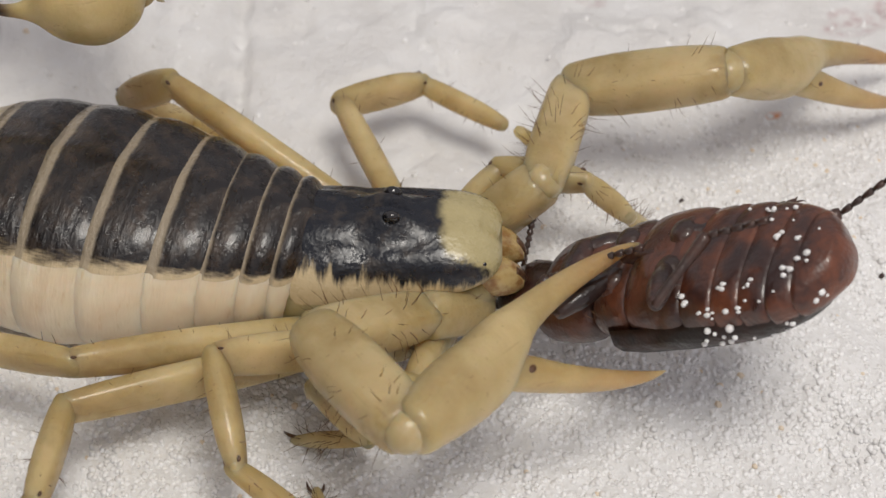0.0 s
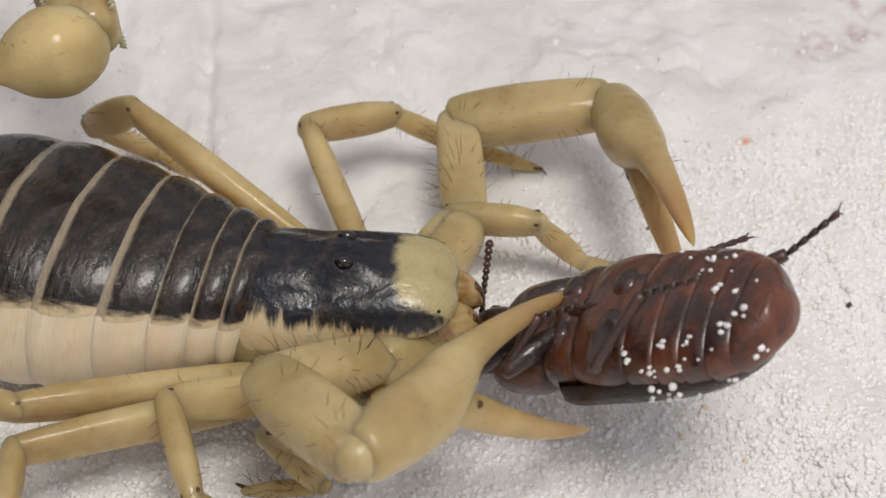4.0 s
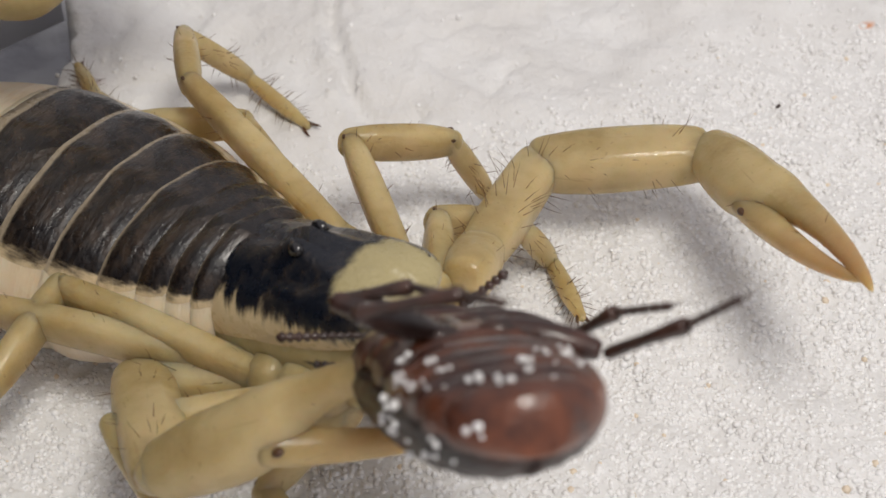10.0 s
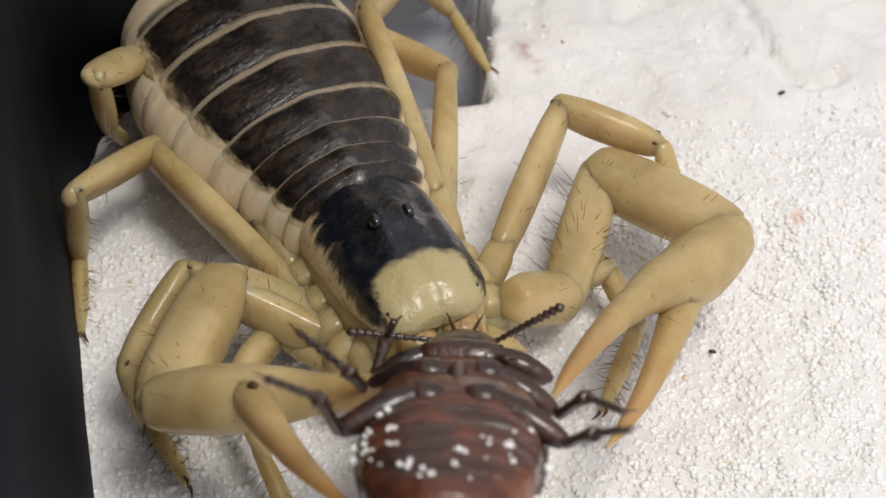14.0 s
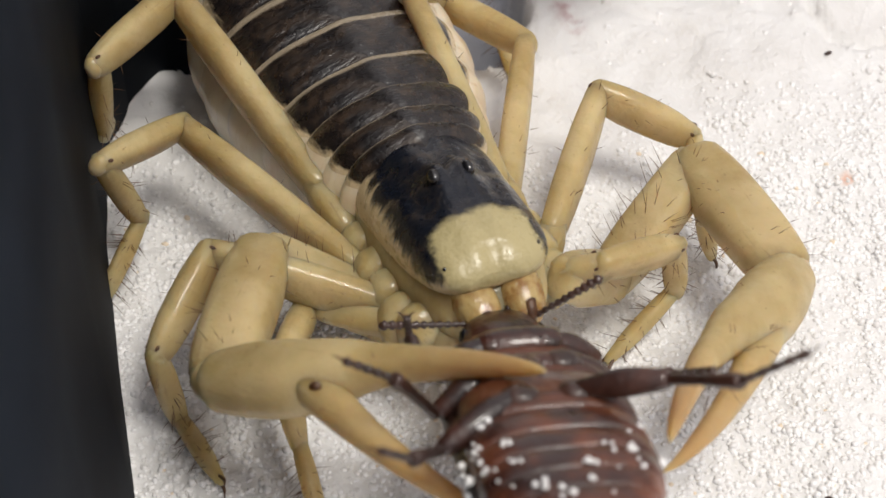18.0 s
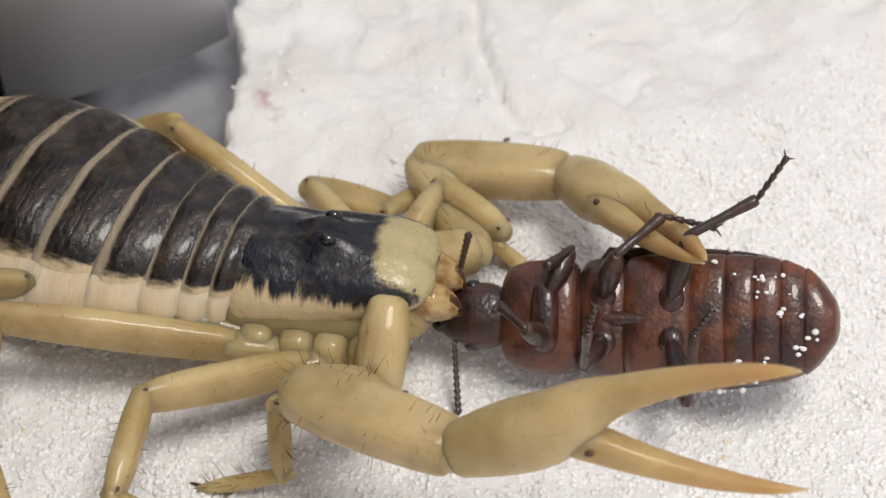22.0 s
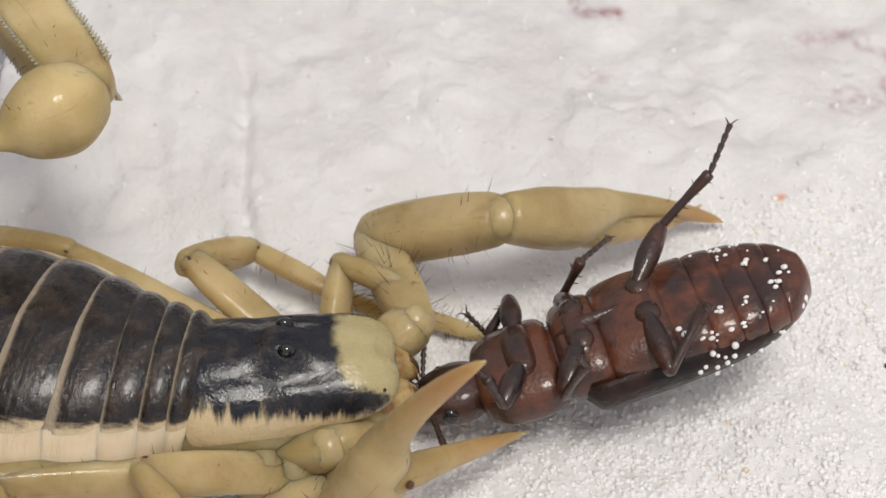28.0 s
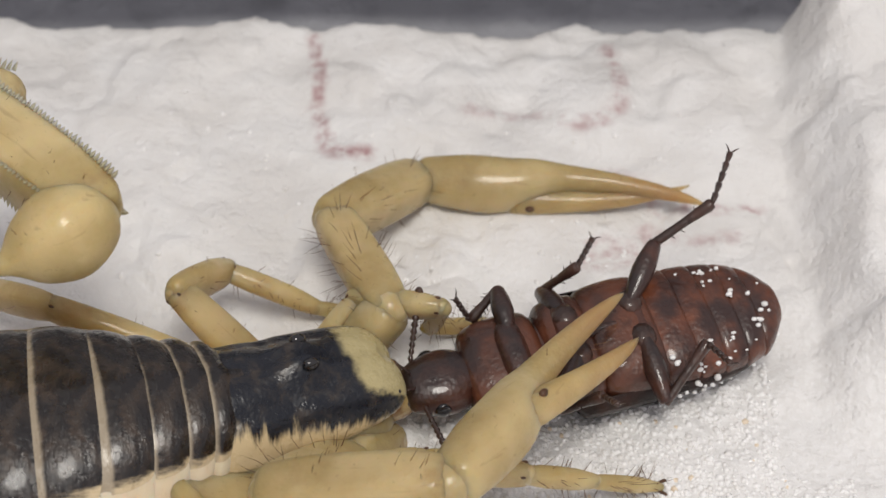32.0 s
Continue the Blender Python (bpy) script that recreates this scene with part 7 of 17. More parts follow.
        (31.2, mm(34.56, 17.57, 4.99, 21.2, 13.8, -5.9)), (31.4, mm(35.05, 16.64, 3.22, 24.9, 5, -13.4)), (31.6, mm(33.85, 15.03, 1.39, 29.6, -3.2, -21.4)),
        (31.8, mm(32.58, 15.13, 1.16, 32, -3.4, -22.7)), (32, mm(31.24, 15.21, 0.88, 34.5, -3.5, -23.9)),])
    walk(joint["PR_troch"], [
        (0, mm(12.01, -2.26, 4.86, 23.7, -31.5, -134.7)), (2, mm(11.98, -2.11, 4.9, 23.1, -33.3, -130.4)), (2.5, mm(11.98, -2.09, 4.91, 23.1, -33.4, -130.2)),
        (3, mm(12.03, -2.14, 5.28, 20.4, -31.6, -131.2)), (3.5, mm(12.15, -2.12, 5.15, 21.1, -32.2, -134.4)), (6, mm(12.06, -1.97, 5.07, 25.6, -32.6, -134)),
        (6.6, mm(12.05, -2.03, 5.05, 25.6, -32.6, -134.3)), (7, mm(11.54, -2.15, 4.95, 31.8, -32.8, -132.3)), (7.5, mm(12.12, -1.95, 5.12, 24.4, -26.3, -138)),
        (8, mm(12.7, -1.76, 5.29, 16.8, -20.5, -144.2)), (8.13, mm(12.37, -2.44, 7.4, 16.7, -3.5, -155.6)), (8.27, mm(12.04, -3.13, 9.5, 13.1, 13.2, -167.4)),
        (8.4, mm(11.71, -3.81, 11.61, 5.4, 28.6, 178.3)), (8.7, mm(11.85, -3.86, 11.51, 4.7, 33.1, 177.3)), (9, mm(11.99, -3.92, 11.41, 3.8, 37.6, 176.1)),
        (10.4, mm(12.08, -3.92, 11.5, 3.7, 37.7, 175.2)), (10.53, mm(10.77, -4.48, 11.12, 3.3, 31.7, -177.8)), (10.67, mm(9.47, -5.05, 10.73, 2.1, 25.9, -171.1)),
        (10.8, mm(8.16, -5.61, 10.35, 0.3, 20.1, -164.6)), (10.9, mm(10.42, -5.01, 10.01, 0.1, 22.8, -162.6)), (11, mm(12.68, -4.42, 9.67, 0.1, 25.4, -160.6)),
        (11.25, mm(13.92, -3.86, 10.22, 0.2, 15.6, -157.7)), (11.5, mm(15.15, -3.31, 10.78, -0.2, 5.9, -154.9)), (12, mm(15.17, -3.26, 10.75, -0.2, 5.7, -153.9)),
        (12.6, mm(15.19, -3.19, 10.72, -0.2, 5.4, -152.6)), (12.73, mm(13.93, -3.56, 10.02, 0, 14, -163.4)), (12.87, mm(12.66, -3.94, 9.31, -1.6, 22.5, -174.8)),
        (13, mm(11.4, -4.31, 8.61, -5.1, 30.5, 172.7)), (13.3, mm(11.52, -4.32, 8.29, -7.3, 35, 170.7)), (13.6, mm(11.64, -4.32, 7.97, -9.8, 39.5, 168.4)),
        (14.5, mm(11.54, -4.25, 8.34, -10.7, 40.9, 164.3)), (15.5, mm(11.62, -4.24, 8.25, -10.4, 39.7, 163.9)), (16.5, mm(11.89, -4.38, 8.75, -12.5, 44.3, 170)),
        (17.5, mm(12.16, -4.52, 9.25, -14, 49, 176.4)), (18, mm(12.18, -4.52, 9.25, -14, 49, 176.7)), (18.25, mm(12.19, -4.51, 9.25, -12.3, 48.5, 179.2)),
        (18.5, mm(12.21, -4.51, 9.26, -10.7, 47.9, -178.3)), (19, mm(12.23, -4.51, 9.26, -10.7, 47.9, -178)), (20, mm(12.51, -4.42, 9.12, -10.1, 47.3, -174.6)),
        (20.1, mm(12.52, -4.42, 9.12, -10.1, 47.3, -174.5)), (20.23, mm(12.61, -4.42, 9.6, -0.4, 37.6, -160.7)), (20.37, mm(12.69, -4.41, 10.08, 5.4, 26.7, -150.4)),
        (20.5, mm(12.78, -4.41, 10.55, 8.8, 15, -142)), (20.6, mm(12.81, -4.41, 10.72, 8.7, 15.2, -142.3)), (20.73, mm(13.41, -4.53, 10.87, 14, 11.4, -144.7)),
        (20.87, mm(14.01, -4.65, 11.03, 19.4, 7.9, -147.3)), (21, mm(14.61, -4.77, 11.18, 24.8, 4.6, -150.2)), (21.17, mm(13.41, -5.2, 10.54, 66, 28.1, -161.8)),
        (21.33, mm(12.22, -5.64, 9.91, 118.6, 52.4, -149.4)), (21.5, mm(11.02, -6.07, 9.27, -161.5, 53.4, -105.7)),
        (21.67, mm(10.97, -5.55, 9.71, -136.2, 49.6, -97.4)), (21.83, mm(10.92, -5.03, 10.15, -114.1, 44.1, -92.8)),
        (22, mm(10.87, -4.51, 10.59, -94.4, 37.8, -91.5)), (22.33, mm(11.71, -3.53, 8.96, -62.9, 13.2, -88.9)), (22.67, mm(12.56, -2.56, 7.32, -32.9, -9.2, -99.3)),
        (23, mm(13.4, -1.58, 5.69, 3.5, -22.3, -121.1)), (23.13, mm(13.25, -1.93, 5.85, 2, -21.8, -118.6)), (23.27, mm(13.1, -2.27, 6, 0.6, -21.3, -116.2)),
        (23.4, mm(12.95, -2.62, 6.16, -0.8, -20.8, -113.8)), (24, mm(12.98, -2.62, 6.17, -0.8, -20.9, -114.3)), (24.2, mm(12.98, -2.62, 6.17, -0.8, -20.9, -114.4)),
        (24.97, mm(12.76, -2.78, 5.93, 0.5, -19.6, -117.5)), (25.73, mm(12.55, -2.95, 5.69, 1.6, -18.4, -120.5)), (26.5, mm(12.33, -3.11, 5.45, 2.7, -17, -123.5)),
        (26.67, mm(12.24, -3.05, 4.79, 4.3, -25.4, -126.4)), (26.83, mm(12.14, -2.99, 4.13, 6.5, -33.7, -129.9)), (27, mm(12.05, -2.93, 3.47, 9.7, -41.9, -134.2)),
        (27.33, mm(12.15, -2.76, 3.62, 12.7, -38.8, -137.1)), (27.67, mm(12.24, -2.59, 3.76, 15.4, -35.6, -139.8)),
        (28, mm(12.34, -2.42, 3.91, 17.8, -32.3, -142.1)), (28.25, mm(12.39, -2.33, 3.98, 18.6, -28.9, -143.6)), (28.5, mm(12.44, -2.24, 4.06, 19.3, -25.5, -145.1)),
        (29, mm(12.44, -2.24, 4.01, 19.2, -25.4, -145.7)), (30.1, mm(12.45, -2.26, 3.83, 19, -25.3, -147.6)), (30.23, mm(12.01, -2.3, 3.93, 19.2, -29.6, -137.2)),
        (30.37, mm(11.56, -2.34, 4.04, 18.6, -33.9, -126.3)), (30.5, mm(11.12, -2.38, 4.14, 16.8, -38, -114.8)), (30.67, mm(11.29, -1.9, 4.37, 13.6, -33.2, -116.9)),
        (30.83, mm(11.47, -1.42, 4.59, 10.4, -28.5, -119.3)), (31, mm(11.64, -0.94, 4.82, 7, -24, -121.8)), (31.1, mm(11.98, -0.74, 5.04, 4.9, -17.8, -125.3)),
        (31.2, mm(12.31, -0.54, 5.26, 2.5, -11.7, -129)), (31.33, mm(12.16, -1.14, 3.86, 5.9, -18.6, -136.2)), (31.47, mm(12.02, -1.74, 2.47, 10.5, -25, -144.2)),
        (31.6, mm(11.87, -2.34, 1.07, 16.2, -30.7, -153.3)), (32, mm(10.93, -2.43, 0.51, 22.6, -37.7, -147.3)),])
    walk(joint["PR_femur"], [
        (0, mm(8.23, -6.08, 8.15, -11.4, -31, -135.5)), (2, mm(8.57, -6.12, 8.37, -13.7, -33.3, -131.1)), (2.5, mm(8.59, -6.11, 8.38, -13.6, -33.2, -131)),
        (3, mm(8.49, -6.18, 8.58, -11.8, -31.6, -131.8)), (3.5, mm(8.42, -5.93, 8.51, -11.6, -31.5, -132.1)), (6, mm(8.37, -5.79, 8.46, -11.9, -32.4, -134.7)),
        (6.6, mm(8.34, -5.83, 8.44, -12, -32.4, -134.8)), (7, mm(7.98, -6.06, 8.37, -12.3, -32.7, -133.1)), (7.5, mm(7.93, -5.74, 7.91, -12.1, -32.2, -133.3)),
        (8, mm(7.91, -5.21, 7.5, -11.9, -31.7, -133.4)), (8.13, mm(6.64, -5.04, 7.78, -6.9, -20.8, -137.8)), (8.27, mm(6.05, -4.46, 8.07, -2.9, -9.6, -140.9)),
        (8.4, mm(6.18, -3.65, 8.59, 0.3, 1.7, -143.2)), (8.7, mm(6.58, -3.61, 8.07, 0, 4.2, -145.7)), (9, mm(7.01, -3.58, 7.56, -0.3, 6.6, -148.3)),
        (10.4, mm(7.11, -3.5, 7.65, -0.3, 5.8, -146.8)), (10.53, mm(5.42, -4.69, 7.8, 1.6, -2, -133.1)), (10.67, mm(3.87, -5.92, 7.99, 1.7, -10, -119.5)),
        (10.8, mm(2.46, -7.18, 8.18, -0.3, -17.7, -105.3)), (10.9, mm(4.88, -6.75, 7.57, -1.8, -23.1, -114)), (11, mm(7.31, -6.31, 6.97, -2.4, -28.6, -122.9)),
        (11.25, mm(8.3, -6.16, 8.53, 0.3, -13.8, -129.1)), (11.5, mm(9.47, -5.96, 10.14, 1.3, 1.2, -134.6)), (12, mm(9.54, -6.01, 10.13, 1.2, 0.9, -134.1)),
        (12.6, mm(9.62, -6.08, 10.12, 1.2, 0.6, -133.6)), (12.73, mm(8.07, -5.3, 8.49, 3.4, -10.4, -125.9)), (12.87, mm(6.87, -4.46, 6.9, 4.2, -21.5, -118.1)),
        (13, mm(6.02, -3.62, 5.41, 3.3, -32.6, -109.8)), (13.3, mm(6.43, -3.48, 4.67, 7.4, -32.1, -113.6)), (13.6, mm(6.88, -3.34, 3.97, 11.4, -31.4, -117.4)),
        (14.5, mm(6.96, -2.96, 4.21, 10.7, -29.2, -117.5)), (15.5, mm(6.97, -2.9, 4.22, 11, -29.3, -115.7)), (16.5, mm(7.45, -3.6, 4.35, 6.8, -29, -118.2)),
        (17.5, mm(8.04, -4.26, 4.49, 2.6, -28.8, -120.7)), (18, mm(8.05, -4.28, 4.5, 2.5, -28.8, -120.8)), (18.25, mm(8.02, -4.46, 4.54, 3.7, -28.6, -122.9)),
        (18.5, mm(7.99, -4.64, 4.59, 4.8, -28.3, -124.9)), (19, mm(8.01, -4.66, 4.59, 4.8, -28.2, -125.1)), (20, mm(8.26, -4.83, 4.49, 4.6, -28.2, -124.2)),
        (20.1, mm(8.27, -4.83, 4.49, 4.6, -28.2, -124.1)), (20.23, mm(7.9, -6.06, 5.75, 3.6, -20.7, -127.1)), (20.37, mm(7.8, -7.2, 7.25, 2.3, -13.2, -130)),
        (20.5, mm(7.99, -8.16, 8.92, 0.6, -5.9, -133.1)), (20.6, mm(8, -8.12, 9.07, 0, -2.2, -134.4)), (20.73, mm(8.37, -8.1, 9.63, -0.2, -2.9, -138.3)),
        (20.87, mm(8.76, -8.02, 10.17, -0.4, -3.7, -142.2)), (21, mm(9.16, -7.89, 10.68, -0.5, -4.5, -146.1)), (21.17, mm(8.14, -6.94, 7.58, 0.2, -21.5, -141.7)),
        (21.33, mm(8.91, -7.6, 4.92, -0.6, -38.6, -136.7)), (21.5, mm(10, -9.68, 4.21, -4.4, -55.5, -129.3)), (21.67, mm(10.44, -9.6, 4.91, -5.6, -52.3, -125.9)),
        (21.83, mm(10.7, -9.55, 5.77, -6.4, -49, -122.8)), (22, mm(10.74, -9.49, 6.73, -6.9, -45.7, -120)), (22.33, mm(11.84, -9.67, 7.52, -1.5, -33.8, -134.1)),
        (22.67, mm(11.55, -8.69, 8.33, 0.2, -21.3, -145.5)), (23, mm(10.39, -6.57, 8.08, -0.8, -8.7, -155.9)), (23.13, mm(10.45, -7.06, 8.19, -1.2, -15.7, -167.9)),
        (23.27, mm(10.51, -7.54, 8.3, -0.1, -22.6, 179.7)), (23.4, mm(10.58, -8.01, 8.4, 2.8, -29.1, 166.4)), (24, mm(10.55, -7.99, 8.41, 2.8, -28.4, 166)),
        (24.2, mm(10.55, -7.98, 8.41, 2.7, -28.3, 165.9)), (24.97, mm(10.03, -8.05, 8.05, 0.9, -21.2, 172.4)), (25.73, mm(9.51, -8.1, 7.67, 0, -14, 178.5)),
        (26.5, mm(9.01, -8.13, 7.29, -0.1, -6.8, -175.7)), (26.67, mm(8.86, -7.63, 7.49, 0.3, 2.4, 176.3)), (26.83, mm(8.78, -7.01, 7.63, -0.5, 11.6, 168.2)),
        (27, mm(8.78, -6.29, 7.68, -2.8, 20.5, 159.6)), (27.33, mm(8.55, -6.1, 7.56, -4.8, 24.3, 155.1)), (27.67, mm(8.33, -5.9, 7.43, -7.2, 27.9, 150.4)),
        (28, mm(8.13, -5.69, 7.27, -10, 31.3, 145.3)), (28.25, mm(7.95, -5.6, 7.03, -7.5, 29.8, 153.3)), (28.5, mm(7.78, -5.5, 6.77, -5.4, 28, 161)),
        (29, mm(7.74, -5.45, 6.71, -5.2, 27.7, 161.2)), (30.1, mm(7.64, -5.31, 6.52, -4.6, 26.5, 161.8)), (30.23, mm(7.99, -6.02, 7.05, -0.4, 16, 179)),
        (30.37, mm(8.47, -6.55, 7.55, 0.4, 4.9, -165.2)), (30.5, mm(9.04, -6.89, 8.02, -1.9, -6.1, -149.5)), (30.67, mm(8.91, -6.6, 7.82, -4.2, -14.5, -143.6)),
        (30.83, mm(8.76, -6.25, 7.6, -7.6, -22.6, -137.1)), (31, mm(8.6, -5.83, 7.38, -12.3, -30.3, -129.6)), (31.1, mm(8.51, -5.63, 6.96, -11.7, -31.7, -130.9)),
        (31.2, mm(8.43, -5.34, 6.54, -11.1, -33.1, -132.2)), (31.33, mm(7.85, -5.27, 5.87, -8.2, -34.1, -138.2)), (31.47, mm(7.38, -5.08, 5.13, -5, -34.8, -144.4)),
        (31.6, mm(7.03, -4.78, 4.28, -1.8, -35.2, -150.6)), (32, mm(6.74, -5.12, 4.37, -2, -36.8, -148.3)),])
    walk(joint["PR_patella"], [
        (0, mm(1.51, -12.69, 13.81, 1.5, -15.4, -56.3)), (2, mm(2.53, -13.05, 14.4, 1, -15, -52.7)), (2.5, mm(2.55, -13.05, 14.41, 1, -15, -52.6)),
        (3, mm(2.25, -13.16, 14.34, 2.4, -22.6, -50.5)), (3.5, mm(2.13, -12.89, 14.26, 2.6, -23.9, -51.6)), (6, mm(1.84, -12.4, 14.36, 2.9, -24.3, -53.7)),
        (6.6, mm(1.8, -12.41, 14.34, 2.9, -24.2, -54.1)), (7, mm(1.65, -12.83, 14.3, 1.8, -23.2, -51.3)), (7.5, mm(1.54, -12.51, 13.77, 2.6, -25.1, -52.6)),
        (8, mm(1.48, -12.01, 13.28, 3.5, -27, -53.9)), (8.13, mm(-0.97, -11.95, 11.69, 2.2, -27.9, -47)), (8.27, mm(-2.36, -11.3, 9.91, 0.7, -28.7, -40.1)),
        (8.4, mm(-2.62, -10.23, 8.26, -0.9, -29.4, -33)), (8.7, mm(-2.49, -9.79, 7.27, -0.4, -26.9, -35.5)), (9, mm(-2.28, -9.32, 6.3, -0.1, -24.5, -38)),
        (10.4, mm(-2.05, -9.49, 6.54, -0.2, -24.2, -37.3)), (10.53, mm(-2.1, -12.71, 8.18, -0.8, -21.9, -30.8)),
        (10.67, mm(-1.46, -15.35, 9.89, -1.1, -19.5, -24.5)), (10.8, mm(-0.32, -17.28, 11.53, -1.2, -17.2, -18.2)),
        (10.9, mm(0.76, -15.99, 11.88, -0.4, -11.3, -21.8)), (11, mm(2.07, -14.42, 12.23, 0.1, -5.4, -25.2)), (11.25, mm(1.56, -14.45, 11.15, -1.6, -10, -25.9)),
        (11.5, mm(1.76, -13.8, 9.91, -3.2, -14.5, -26.6)), (12, mm(1.88, -13.91, 9.96, -3.2, -14.1, -26.6)), (12.6, mm(2.04, -14.04, 10.02, -3.2, -13.5, -26.6)),
        (12.73, mm(1.73, -14.07, 10.47, -2.4, -15.1, -31.4)), (12.87, mm(2.04, -13.49, 10.93, -1.4, -16.7, -36.2)),
        (13, mm(2.88, -12.34, 11.34, -0.3, -18.1, -41.1)), (13.3, mm(2.7, -12.02, 10.52, -0.3, -13.8, -39.3)), (13.6, mm(2.56, -11.69, 9.69, -0.2, -9.6, -37.5)),
        (14.5, mm(2.53, -11.48, 9.57, -0.2, -10.5, -38)), (15.5, mm(2.81, -11.54, 9.6, -0.2, -9.4, -37.5)), (16.5, mm(2.9, -12.08, 9.68, 0.1, -9.3, -33.8)),
        (17.5, mm(3.11, -12.55, 9.8, 0.4, -9.1, -30.1)), (18, mm(3.12, -12.56, 9.8, 0.4, -9.1, -30.2)), (18.25, mm(2.77, -12.57, 9.8, 0.2, -8.6, -28.6)),
        (18.5, mm(2.44, -12.58, 9.79, 0, -8.1, -27)), (19, mm(2.44, -12.59, 9.79, 0, -8, -27.1)), (20, mm(2.82, -12.85, 9.69, 0, -6.6, -28)),
        (20.1, mm(2.83, -12.85, 9.69, 0, -6.6, -28)), (20.23, mm(1.69, -14.28, 9.64, 0, -7.3, -27.4)), (20.37, mm(0.91, -15.4, 9.77, 0, -7.9, -26.7)),
        (20.5, mm(0.51, -16.15, 10.04, 0, -8.5, -26.1)), (20.6, mm(0.3, -15.97, 9.49, 0.3, -9.6, -27.7)), (20.73, mm(0.16, -15.4, 10.19, 0, -11.5, -29.5)),
        (20.87, mm(0.08, -14.74, 10.88, -0.3, -13.4, -31.2)), (21, mm(0.05, -14, 11.54, -0.5, -15.3, -32.9)), (21.17, mm(0.11, -13.28, 11.62, 0.1, -15.4, -30.9)),
        (21.33, mm(2.65, -13.49, 11.78, 0.6, -15.4, -28.8)), (21.5, mm(6.06, -14.51, 13.28, 1.2, -15.5, -26.7)), (21.67, mm(6.5, -15.05, 13.61, 0.9, -13.6, -25)),
        (21.83, mm(6.79, -15.62, 14.07, 0.7, -11.6, -23.4)), (22, mm(6.91, -16.15, 14.6, 0.5, -9.7, -21.9)), (22.33, mm(5.47, -16.23, 13.64, 0.4, -7.4, -24)),
        (22.67, mm(3.1, -14.5, 12.32, 0.2, -5.2, -26.2)), (23, mm(0.46, -11.01, 9.74, 0, -2.9, -28.4)), (23.13, mm(0.09, -9.28, 11.16, 0.2, -1.1, -51.3)),
        (23.27, mm(0.35, -7.49, 12.52, -0.4, 0.6, -74.1)), (23.4, mm(1.23, -5.75, 13.74, -1.6, 2, -97)), (24, mm(1.17, -5.64, 13.65, -1.5, 1.8, -96.9)),
        (24.2, mm(1.15, -5.62, 13.63, -1.5, 1.7, -96.9)), (24.97, mm(-0.14, -6.69, 12.03, -3.2, 11.3, -75.5)), (25.73, mm(-1.16, -7.81, 10.34, -1.1, 20.9, -53.4)),
        (26.5, mm(-1.89, -8.95, 8.59, 5, 28.9, -29.2)), (26.67, mm(-2.11, -6.91, 7.03, 0.5, 11.9, -41.1)), (26.83, mm(-1.76, -4.8, 5.42, -0.3, -5.6, -51.5)),
        (27, mm(-0.87, -2.7, 3.82, 2.2, -22.9, -62.5)), (27.33, mm(-0.55, -1.88, 3.04, 1.2, -19.3, -57.9)), (27.67, mm(-0.12, -1.09, 2.28, 0.4, -15.7, -53.4)),
        (28, mm(0.41, -0.34, 1.56, 0, -12, -49.1)), (28.25, mm(-0.58, -1.3, 1.56, -0.8, -5.9, -43.3)), (28.5, mm(-1.41, -2.34, 1.61, -0.9, 0.3, -37.6)),
        (29, mm(-1.48, -2.31, 1.61, -1, 0.1, -37.8)), (30.1, mm(-1.72, -2.24, 1.62, -1.1, -0.5, -38.6)), (30.23, mm(-2.58, -5.84, 4.01, -0.7, -4.8, -37.2)),
        (30.37, mm(-2.13, -9.36, 6.62, -0.5, -9.1, -35.8)), (30.5, mm(-0.38, -12.44, 9.18, -0.3, -13.5, -34.4)), (30.67, mm(0.33, -12.92, 10.57, 0.1, -13, -31.8)),
        (30.83, mm(1.32, -13.16, 11.83, 0.5, -12.5, -29.2)), (31, mm(2.55, -13.16, 12.92, 1, -12, -26.7)), (31.1, mm(2.38, -12.71, 12.74, 1.1, -12.8, -28.6)),
        (31.2, mm(2.24, -12.17, 12.54, 1.3, -13.7, -30.5)), (31.33, mm(1.06, -11.34, 12.04, 1, -12.8, -31.9)), (31.47, mm(0.04, -10.34, 11.4, 0.8, -12, -33.3)),
        (31.6, mm(-0.8, -9.19, 10.63, 0.5, -11.2, -34.8)), (32, mm(-0.76, -9.75, 10.95, 0.8, -12.6, -30.7)),])
